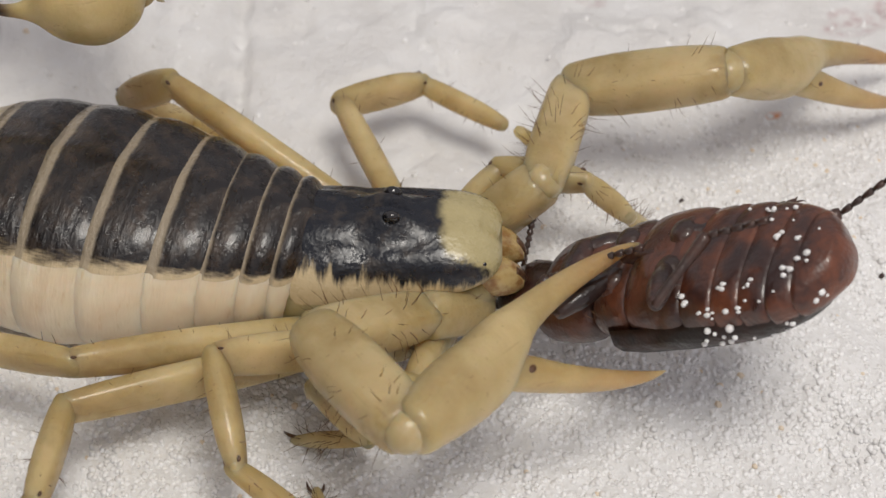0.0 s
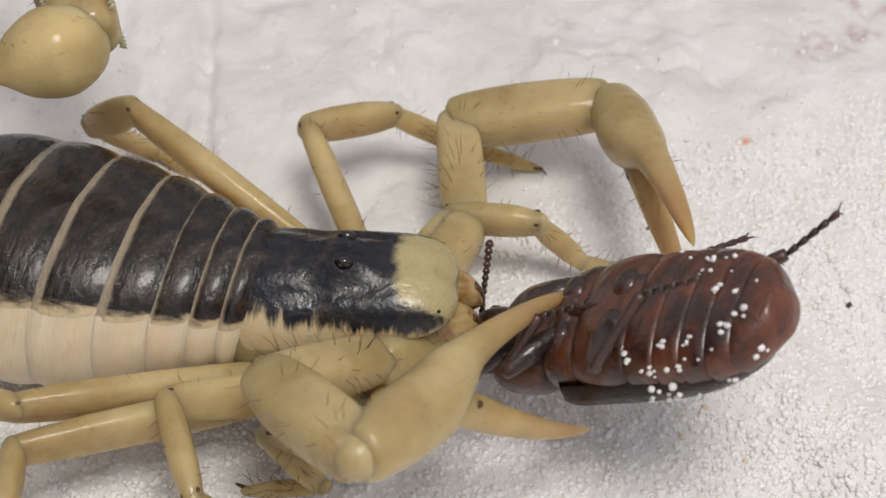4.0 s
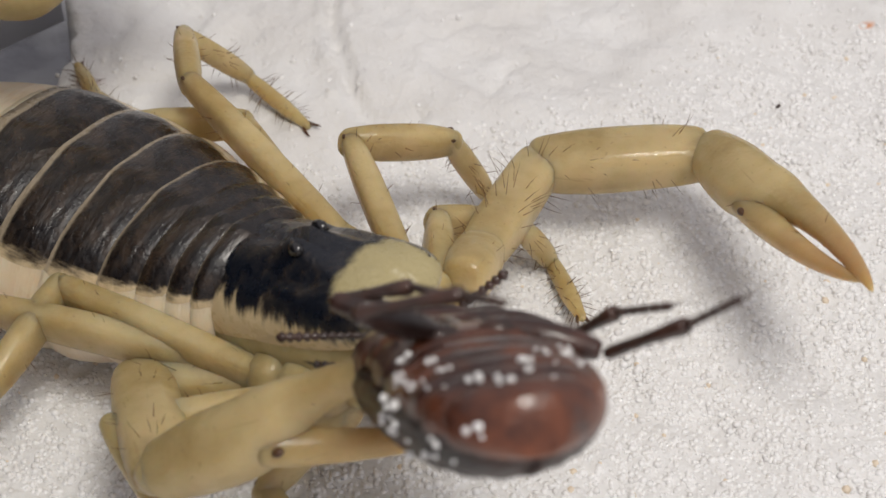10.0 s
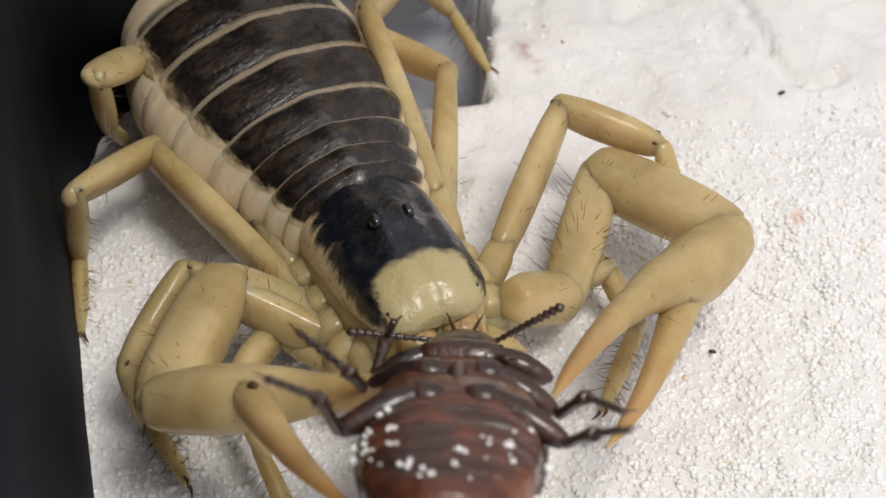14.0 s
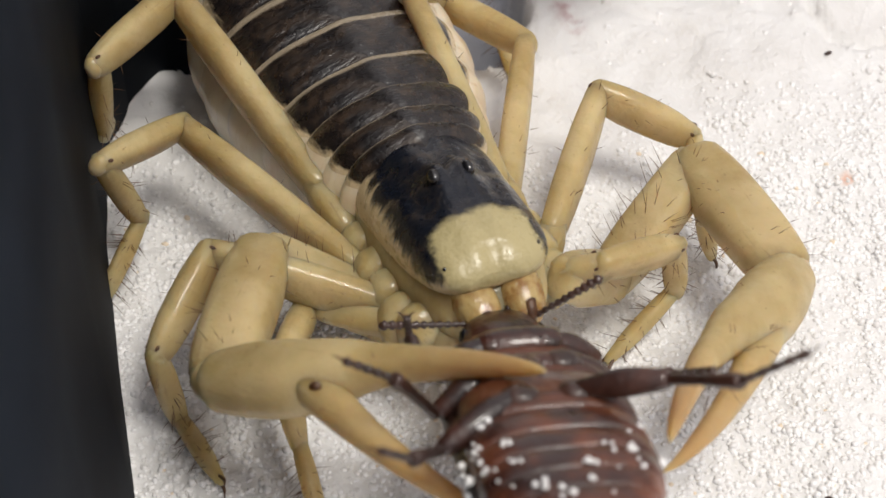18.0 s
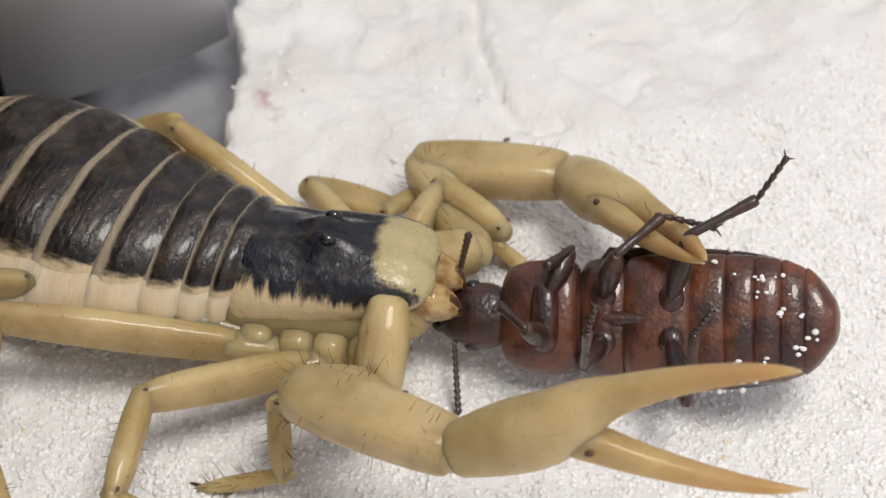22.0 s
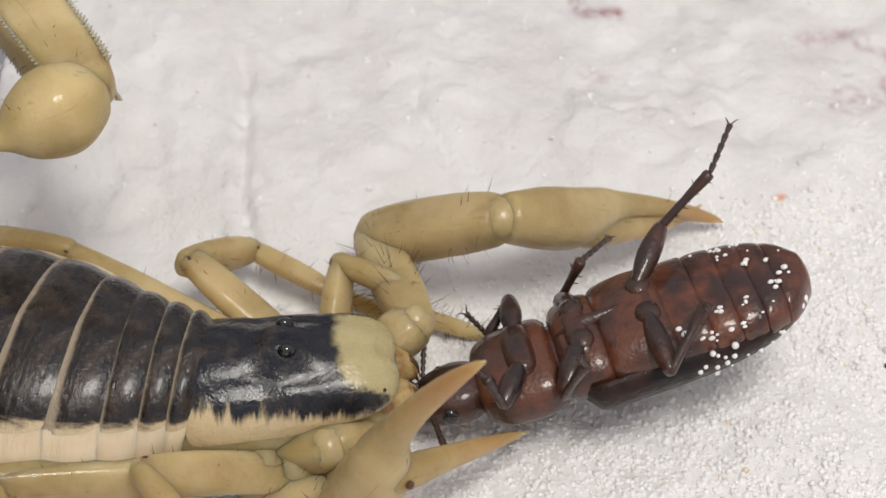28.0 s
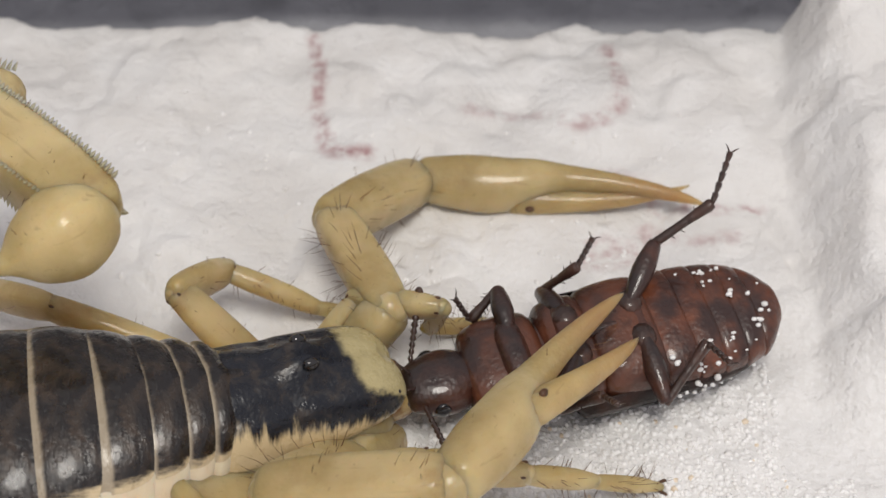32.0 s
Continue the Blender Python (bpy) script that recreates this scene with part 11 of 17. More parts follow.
    walk(joint["L3_tarsus"], [
        (0, mm(-12.39, 21.29, 0.4, 178.9, -2, -34.2)), (2.5, mm(-12.86, 21.12, 0.4, 178.9, -2, -33.5)), (3, mm(-13.01, 21.86, 0.46, 179.2, -1.3, -31.3)),
        (3.5, mm(-12.51, 21.68, 0.4, 178.7, -2.2, -32.3)), (6, mm(-13.19, 21.88, 0.39, 178.5, -2.6, -32.7)), (6.6, mm(-13.09, 21.93, 0.39, 178.5, -2.6, -32.9)),
        (7, mm(-12.96, 22.75, 0.4, 178.6, -2.2, -31.5)), (8, mm(-12.35, 23.54, 0.5, 179, -1.5, -31.4)), (8.4, mm(-20.62, 17.88, 1.1, -179.7, 0.6, -20.5)),
        (9, mm(-19.3, 20.97, 1.77, -170.6, 8.3, -6.8)), (10.4, mm(-19.57, 20.8, 1.9, -168.7, 9.4, -4.9)), (10.8, mm(-21.91, 18.97, 2.64, -154, 18.6, 4.2)),
        (11, mm(-18.18, 21.24, 3.5, -138.2, 26.8, 4)), (11.5, mm(-19.48, 21.31, 2.73, -125.3, 19.5, 18)), (12.6, mm(-18.22, 20.36, 4.28, -72.7, 40.2, 43)),
        (13, mm(-12.26, 25.98, 3.84, -12, 31.2, 89.7)), (13.3, mm(-18.98, 22.16, 3.15, -97.3, 50, 34.8)), (13.6, mm(-25.69, 18.34, 2.46, -162.5, 13.5, 3.6)),
        (14.5, mm(-25.37, 18.33, 2.19, -165.8, 10.8, 3.6)), (15.5, mm(-26.03, 18.47, 2.49, -161.8, 13.4, 4.9)), (17.5, mm(-21.81, 14.77, 1.81, -172, 9.9, -6.5)),
        (19, mm(-21.7, 14.81, 1.84, -171.7, 10.1, -6.5)), (20.1, mm(-22.21, 15.29, 2.18, -168.8, 13.2, -5.9)), (20.35, mm(-18.26, 15.43, 2.5, -108.9, 32.6, 19.4)),
        (20.6, mm(-14.31, 15.57, 2.81, -44.9, 20.5, 50.5)), (21, mm(-10.51, 16.92, 2.89, -68.4, 20.4, 31)), (21.25, mm(-8.69, 17.55, 1.64, -130.5, 25.3, -7.9)),
        (21.5, mm(-6.88, 18.19, 0.39, 178.2, -2.4, -31.9)), (22, mm(-9.75, 18.07, 0.39, 178.8, -1.6, -26.8)), (23, mm(-12.57, 19.62, 0.39, 178.9, -1.4, -23.7)),
        (23.4, mm(-16.86, 19.48, 0.58, -179.9, 0.1, -16.1)), (24.2, mm(-16.83, 19.35, 0.52, 179.7, -0.3, -16.2)), (25.35, mm(-20, 19.24, 2.16, 146.8, 63, -57.3)),
        (26.5, mm(-23.17, 19.13, 3.8, 36.5, 34.6, -174)), (27, mm(-22.58, 19.26, 3.38, 53.1, 30.1, -156.2)), (28.5, mm(-24.64, 17.29, 3.72, 51.8, 33.2, -155.8)),
        (30.1, mm(-24.06, 17.94, 3.63, 52.3, 32.6, -156)), (30.5, mm(-22.86, 22.36, 2.04, 78.3, 13.4, -139.7)), (31, mm(-20.5, 22.61, 1.63, 44.9, 9.9, -148.3)),
        (31.2, mm(-17.46, 24.37, 1.58, 43, 9.4, -152.2)), (31.6, mm(-14.64, 24.77, 0.85, 13.1, 1.9, -153.7)), (32, mm(-18.2, 23.36, 0.91, 14.4, 2.3, -150.6)),])
    walk(joint["L4_troch"], [
        (0, mm(1.49, 4.93, 4.98, -178.9, 4.9, -25.1)), (2.5, mm(1.57, 4.93, 5.04, -178.9, 4.7, -24.9)), (3, mm(1.55, 4.93, 5.14, -179, 4.4, -24.9)),
        (3.5, mm(1.54, 4.93, 5.13, -178.9, 4.5, -24.9)), (6, mm(1.7, 4.93, 5.09, -178.8, 4.5, -24.2)), (6.6, mm(1.67, 4.93, 5.08, -178.8, 4.5, -24.4)),
        (7, mm(1.56, 4.92, 5.13, -178.7, 4.7, -25.2)), (8, mm(1.72, 4.92, 5.07, -178.4, 5.6, -26.9)), (8.4, mm(4.44, 4.9, 7.85, 179.6, -5.3, -28.8)),
        (9, mm(4.3, 4.92, 7.72, 179.1, -3.9, -27.6)), (10.4, mm(4.31, 4.93, 7.72, 178.9, -3.9, -25.6)), (10.8, mm(4.21, 4.93, 7.62, 179.2, -3.5, -25.9)),
        (11, mm(3.51, 4.92, 6.09, -179.7, 1.3, -26.9)), (11.5, mm(3.74, 4.93, 6.32, -179.9, 0.3, -26.7)), (12.6, mm(3.71, 4.92, 6.32, -180, 0.1, -26.1)),
        (13, mm(3.08, 4.93, 6.12, -179.6, 1.5, -25.4)), (13.6, mm(2.86, 4.93, 5.78, -179.2, 2.4, -24.6)), (14.5, mm(3.14, 4.93, 6, -179.6, 1.4, -24.9)),
        (15.5, mm(3.05, 4.92, 5.92, -179.6, 1.8, -26.1)), (17.5, mm(3.34, 4.92, 6.43, -180, 0.2, -27.1)), (19, mm(3.3, 4.92, 6.41, -180, 0.2, -29.5)),
        (20.1, mm(3.07, 4.92, 6.25, 180, 1.1, -31)), (20.6, mm(3.82, 4.9, 6.91, -180, -2, -30.5)), (21, mm(2.84, 4.92, 6.21, -179.7, 1, -27)),
        (21.5, mm(1.67, 4.93, 4.91, -177.9, 5.4, -24.3)), (22, mm(1.8, 4.92, 5.28, -178.7, 4.1, -24.3)), (23, mm(1.92, 4.93, 5.24, -178.8, 3.9, -24.3)),
        (23.4, mm(1.74, 4.92, 5.12, -179.1, 4.5, -25.6)), (24.2, mm(1.74, 4.92, 5.13, -179.2, 4.4, -26.5)), (26.5, mm(1.33, 4.93, 4.96, -178.1, 4.8, -22.3)),
        (27, mm(0.78, 4.94, 4.87, -178.2, 5.7, -22.3)), (28.5, mm(1.22, 4.92, 5.08, -178.9, 4.6, -24.9)), (30.1, mm(1.09, 4.93, 5.03, -178.7, 4.7, -25.8)),
        (30.5, mm(0.8, 4.92, 4.87, -178.7, 5.5, -26.3)), (31, mm(0.86, 4.92, 4.9, -178.5, 5.3, -25.3)), (31.2, mm(0.93, 4.93, 4.88, -178.8, 4.7, -24.2)),
        (31.6, mm(-0.06, 4.94, 4.5, -177.7, 6.9, -23.3)), (32, mm(-0.32, 4.91, 4.5, -178.3, 7, -24.2)),])
    walk(joint["L4_femur"], [
        (0, mm(1.49, 4.93, 4.98, -1.1, -4.9, 154.9)), (2.5, mm(1.57, 4.93, 5.04, -1.1, -4.7, 155.1)), (3, mm(1.55, 4.93, 5.14, -1, -4.4, 155.1)),
        (3.5, mm(1.54, 4.93, 5.13, -1.1, -4.5, 155.1)), (6, mm(1.7, 4.93, 5.09, -1.2, -4.5, 155.8)), (6.6, mm(1.67, 4.93, 5.08, -1.2, -4.5, 155.6)),
        (7, mm(1.56, 4.92, 5.13, -1.3, -4.7, 154.8)), (8, mm(1.72, 4.92, 5.07, -1.6, -5.6, 153.1)), (8.4, mm(4.44, 4.9, 7.85, 0.4, 5.3, 151.2)),
        (9, mm(4.3, 4.92, 7.72, 0.9, 3.9, 152.4)), (10.4, mm(4.31, 4.93, 7.72, 1.1, 3.9, 154.4)), (10.8, mm(4.21, 4.93, 7.62, 0.8, 3.5, 154.1)),
        (11, mm(3.51, 4.92, 6.09, -0.3, -1.3, 153.1)), (11.5, mm(3.74, 4.93, 6.32, -0.1, -0.3, 153.3)), (12.6, mm(3.71, 4.92, 6.32, 0, -0.1, 153.9)),
        (13, mm(3.08, 4.93, 6.12, -0.4, -1.5, 154.6)), (13.6, mm(2.86, 4.93, 5.78, -0.8, -2.4, 155.4)), (14.5, mm(3.14, 4.93, 6, -0.4, -1.4, 155.1)),
        (15.5, mm(3.05, 4.92, 5.92, -0.4, -1.8, 153.9)), (17.5, mm(3.34, 4.92, 6.43, 0, -0.2, 152.9)), (19, mm(3.3, 4.92, 6.41, 0, -0.2, 150.5)),
        (20.1, mm(3.07, 4.92, 6.25, 0, -1.1, 149)), (20.6, mm(3.82, 4.9, 6.91, 0, 2, 149.5)), (21, mm(2.84, 4.92, 6.21, -0.3, -1, 153)),
        (21.5, mm(1.67, 4.93, 4.91, -2.1, -5.4, 155.7)), (22, mm(1.8, 4.92, 5.28, -1.3, -4.1, 155.7)), (23, mm(1.92, 4.93, 5.24, -1.2, -3.9, 155.7)),
        (23.4, mm(1.74, 4.92, 5.12, -0.9, -4.5, 154.4)), (24.2, mm(1.74, 4.92, 5.13, -0.8, -4.4, 153.5)), (26.5, mm(1.33, 4.93, 4.96, -1.9, -4.8, 157.7)),
        (27, mm(0.78, 4.94, 4.87, -1.8, -5.7, 157.7)), (28.5, mm(1.22, 4.92, 5.08, -1.1, -4.6, 155.1)), (30.1, mm(1.09, 4.93, 5.03, -1.3, -4.7, 154.2)),
        (30.5, mm(0.8, 4.92, 4.87, -1.3, -5.5, 153.7)), (31, mm(0.86, 4.92, 4.9, -1.5, -5.3, 154.7)), (31.2, mm(0.93, 4.93, 4.88, -1.2, -4.7, 155.8)),
        (31.6, mm(-0.06, 4.94, 4.5, -2.3, -6.9, 156.7)), (32, mm(-0.32, 4.91, 4.5, -1.7, -7, 155.8)),])
    walk(joint["L4_patella"], [
        (0, mm(-15.65, 12.95, 6.61, 1.1, 0.6, -156.3)), (2.5, mm(-15.6, 12.91, 6.59, 1.2, 0.6, -155.1)), (3, mm(-15.63, 12.9, 6.62, 1.2, 0.6, -155.7)),
        (3.5, mm(-15.64, 12.91, 6.61, 1, 0.5, -155.6)), (6, mm(-15.57, 12.71, 6.58, 1.5, 0.7, -153.5)), (6.6, mm(-15.58, 12.75, 6.57, 1.8, 0.7, -150.6)),
        (7, mm(-15.58, 12.98, 6.67, 0.5, 0.1, -145.2)), (7.5, mm(-15.36, 13.23, 6.79, -43.6, -3.5, -139.4)), (8, mm(-15.14, 13.48, 6.92, -87.9, -2.1, -132.6)),
        (8.2, mm(-13.64, 13.74, 6.5, -38, -0.7, -136.6)), (8.4, mm(-12.14, 14.01, 6.09, 11.8, 3.2, -138.2)), (9, mm(-12.51, 13.69, 6.43, 7.7, 1.1, -137.8)),
        (10.4, mm(-12.78, 13.12, 6.43, 6.4, 1.4, -143.9)), (10.8, mm(-12.85, 13.21, 6.44, 7.9, 1.9, -143)), (11, mm(-13.43, 13.53, 6.53, -13.3, -1, -133.8)),
        (11.5, mm(-13.24, 13.45, 6.43, 5.1, 1.2, -141.9)), (12.6, mm(-13.35, 13.29, 6.34, 4.2, 1.8, -148.8)), (13, mm(-14.08, 13.07, 6.63, 0.7, 0.2, -144.8)),
        (13.6, mm(-14.4, 12.83, 6.56, 1.7, 0.4, -146.6)), (14.5, mm(-14.08, 12.92, 6.48, 3.2, 1.2, -150.4)), (15.5, mm(-14.01, 13.27, 6.52, 1.9, 0.6, -147.4)),
        (17.5, mm(-13.57, 13.59, 6.49, 2.5, 1.1, -151)), (19, mm(-13.24, 14.27, 6.49, 2, 1, -149.8)), (20.1, mm(-13.2, 14.71, 6.59, 0.1, 0.1, -150.4)),
        (20.6, mm(-12.55, 14.53, 6.23, 4, 2, -147.1)), (21, mm(-14.08, 13.55, 6.56, 2.1, 0.3, -141.1)), (21.5, mm(-15.56, 12.73, 6.7, -2.2, -0.4, -146.2)),
        (22, mm(-15.47, 12.72, 6.63, 1.7, 0.5, -149.6)), (23, mm(-15.36, 12.72, 6.53, 2.5, 0.9, -152)), (23.4, mm(-15.34, 13.11, 6.63, 0.8, 0.4, -153.4)),
        (24.2, mm(-15.22, 13.36, 6.58, 1.1, 0.5, -150.3)), (26.5, mm(-16.18, 12.13, 6.54, 1.6, 0.5, -151.8)), (27, mm(-16.71, 12.1, 6.77, 0.7, 0.4, -160.9)),
        (28.5, mm(-15.96, 12.89, 6.6, 1.4, 0.6, -153)), (30.1, mm(-15.96, 13.18, 6.59, 2.3, 0.3, -138.9)), (30.5, mm(-16.15, 13.3, 6.71, -5.4, -0.6, -136.1)),
        (31, mm(-16.25, 13, 6.65, 0.1, 0, -143.9)), (31.2, mm(-16.35, 12.68, 6.44, 3.6, 1.8, -155.6)), (31.6, mm(-17.39, 12.39, 6.79, 0.6, 0.4, -161.5)),
        (32, mm(-17.53, 12.63, 6.82, -0.1, -0.1, -162.7)),])
    walk(joint["L4_tibia"], [
        (0, mm(-23.88, 9.35, 6.52, 12, 23.3, 170)), (2.5, mm(-23.75, 9.13, 6.49, 11.6, 23.3, 169.2)), (3, mm(-23.83, 9.21, 6.52, 12, 23.3, 170.4)),
        (3.5, mm(-23.82, 9.2, 6.53, 11.7, 23.3, 169.2)), (6, mm(-23.61, 8.7, 6.47, 9.8, 23.3, 164.6)), (6.6, mm(-23.41, 8.34, 6.46, 8.6, 23.3, 161.4)),
        (7, mm(-22.95, 7.85, 6.65, 7.4, 23.5, 157.6)), (8, mm(-21.22, 6.87, 7.24, 6.1, 23.4, 152.5)), (8.4, mm(-18.83, 8.03, 5.59, 13.7, 23.7, 177.8)),
        (9, mm(-19.17, 7.66, 6.26, 8.5, 23.5, 160.5)), (10.4, mm(-20.04, 7.82, 6.2, 6.4, 23.3, 154.5)), (10.8, mm(-20.02, 7.81, 6.14, 7.8, 23.4, 159.8)),
        (11, mm(-19.65, 7.05, 6.68, 7.8, 23.5, 159.2)), (11.5, mm(-20.31, 7.91, 6.23, 9.9, 23.3, 165.5)), (12.6, mm(-21.04, 8.64, 6.05, 13.4, 23.2, 176)),
        (13, mm(-21.42, 7.89, 6.6, 7.9, 23.6, 158.4)), (13.6, mm(-21.91, 7.89, 6.49, 5.5, 23.5, 151.3)), (14.5, mm(-21.9, 8.49, 6.29, 7.8, 23.3, 158.8)),
        (15.5, mm(-21.58, 8.44, 6.43, 9, 23.4, 162.2)), (17.5, mm(-21.43, 9.23, 6.32, 12.8, 23.3, 172.3)), (19, mm(-21, 9.75, 6.34, 18.8, 23.3, -173.9)),
        (20.1, mm(-21.02, 10.28, 6.58, 27.8, 23.5, -156.8)), (20.6, mm(-20.08, 9.66, 5.91, 23.1, 24.2, -164)), (21, mm(-21.08, 7.91, 6.51, 6.8, 24.1, 153.2)),
        (21.5, mm(-23.03, 7.73, 6.76, 1.8, 23.6, 138.5)), (22, mm(-23.22, 8.17, 6.55, 4.8, 23.6, 149.7)), (23, mm(-23.3, 8.51, 6.39, 7.3, 23.4, 156.2)),
        (23.4, mm(-23.37, 9.08, 6.56, 12.6, 23.4, 173)), (24.2, mm(-23.02, 8.91, 6.51, 12.7, 23.5, 172.4)), (26.5, mm(-24.1, 7.88, 6.45, 3.9, 23.7, 145.5)),
        (27, mm(-25.21, 9.15, 6.71, 9.2, 23.1, 163.1)), (28.5, mm(-23.96, 8.81, 6.5, 10.9, 23.3, 167.9)), (30.1, mm(-22.72, 7.26, 6.54, 6.4, 23.6, 154.8)),
        (30.5, mm(-22.63, 7.08, 6.8, 6.8, 23.7, 156.5)), (31, mm(-23.51, 7.71, 6.64, 7.3, 23.6, 157)), (31.2, mm(-24.53, 8.96, 6.15, 10, 23, 166.3)),
        (31.6, mm(-25.92, 9.54, 6.73, 9.1, 22.9, 160.9)), (32, mm(-26.11, 9.96, 6.84, 12.8, 23.4, 171.9)),])
    walk(joint["L4_tarsus"], [
        (0, mm(-31.56, 10.71, 3.16, 10.3, 21.5, 168.2)), (2.5, mm(-31.41, 10.59, 3.14, 9.8, 21.3, 167.3)), (3, mm(-31.52, 10.52, 3.17, 10.8, 21.5, 169.6)),
        (3.5, mm(-31.48, 10.66, 3.18, 9.9, 21.6, 167)), (6, mm(-31.12, 10.77, 3.12, 8.1, 21.1, 162.6)), (6.6, mm(-30.8, 10.82, 3.1, 7.1, 20.9, 159.7)),
        (7, mm(-30.15, 10.81, 3.26, 5.5, 22.4, 153.9)), (8, mm(-28.11, 10.47, 3.87, -1.8, 28, 133.6)), (8.4, mm(-26.6, 8.33, 2.17, 11.9, 13.2, -170.8)),
        (9, mm(-26.5, 10.26, 2.88, 4.5, 19.4, 153.3)), (10.4, mm(-27.08, 11.18, 2.84, 3.5, 18.9, 149.3)), (10.8, mm(-27.34, 10.51, 2.76, 6.3, 18.1, 160.2)),
        (11, mm(-26.9, 9.8, 3.31, 5, 23.5, 152.6)), (11.5, mm(-27.86, 9.86, 2.87, 7.4, 19.2, 163.4)), (12.6, mm(-28.82, 9.18, 2.7, 13.1, 17.6, -177.6)),
        (13, mm(-28.64, 10.75, 3.21, 3.7, 22.1, 149.1)), (13.6, mm(-28.74, 11.63, 3.11, 2.1, 21.2, 143.5)), (14.5, mm(-29.17, 11.3, 2.94, 5.9, 19.7, 156.7)),
        (15.5, mm(-28.99, 10.82, 3.05, 7.1, 20.8, 159.8)), (17.5, mm(-29.16, 10.27, 2.97, 10.3, 20, 170.4)), (19, mm(-28.75, 8.91, 2.98, 16, 20.1, -174.7)),
        (20.1, mm(-28.17, 7.22, 3.2, 33.9, 22.1, -148.9)), (20.6, mm(-27.51, 7.52, 2.43, 24, 15.5, -151.1)), (21, mm(-27.98, 11.4, 3.04, 0.2, 20.6, 137.6)),
        (21.5, mm(-28.85, 12.88, 3.36, -4.3, 23.2, 123.2)), (22, mm(-29.93, 12.1, 3.15, 3.9, 21.4, 148.5)), (23, mm(-30.42, 11.65, 3.01, 3.2, 20.2, 147.4)),
        (23.4, mm(-31.1, 10.03, 3.19, 14.6, 21.7, 178.8)), (24.2, mm(-30.73, 9.94, 3.12, 11.8, 21.2, 173)), (26.5, mm(-30.49, 12.28, 3.04, -1.1, 20.5, 132.8)),
        (27, mm(-32.69, 11.42, 3.36, 9.6, 22.9, 164.2)), (28.5, mm(-31.59, 10.44, 3.14, 10, 21.2, 167.8)), (30.1, mm(-29.76, 10.57, 3.14, 3.6, 21.3, 148.9)),
        (30.5, mm(-29.74, 10.17, 3.39, 5.6, 23.7, 153.8)), (31, mm(-30.66, 10.75, 3.25, 3.6, 22.3, 148.6)), (31.2, mm(-32.14, 10.82, 2.83, 9.6, 18.4, 170.1)),
        (31.6, mm(-33.32, 12.1, 3.42, 5.1, 23.3, 151.3)), (32, mm(-33.83, 11.05, 3.47, 14.6, 23.9, 175)),])
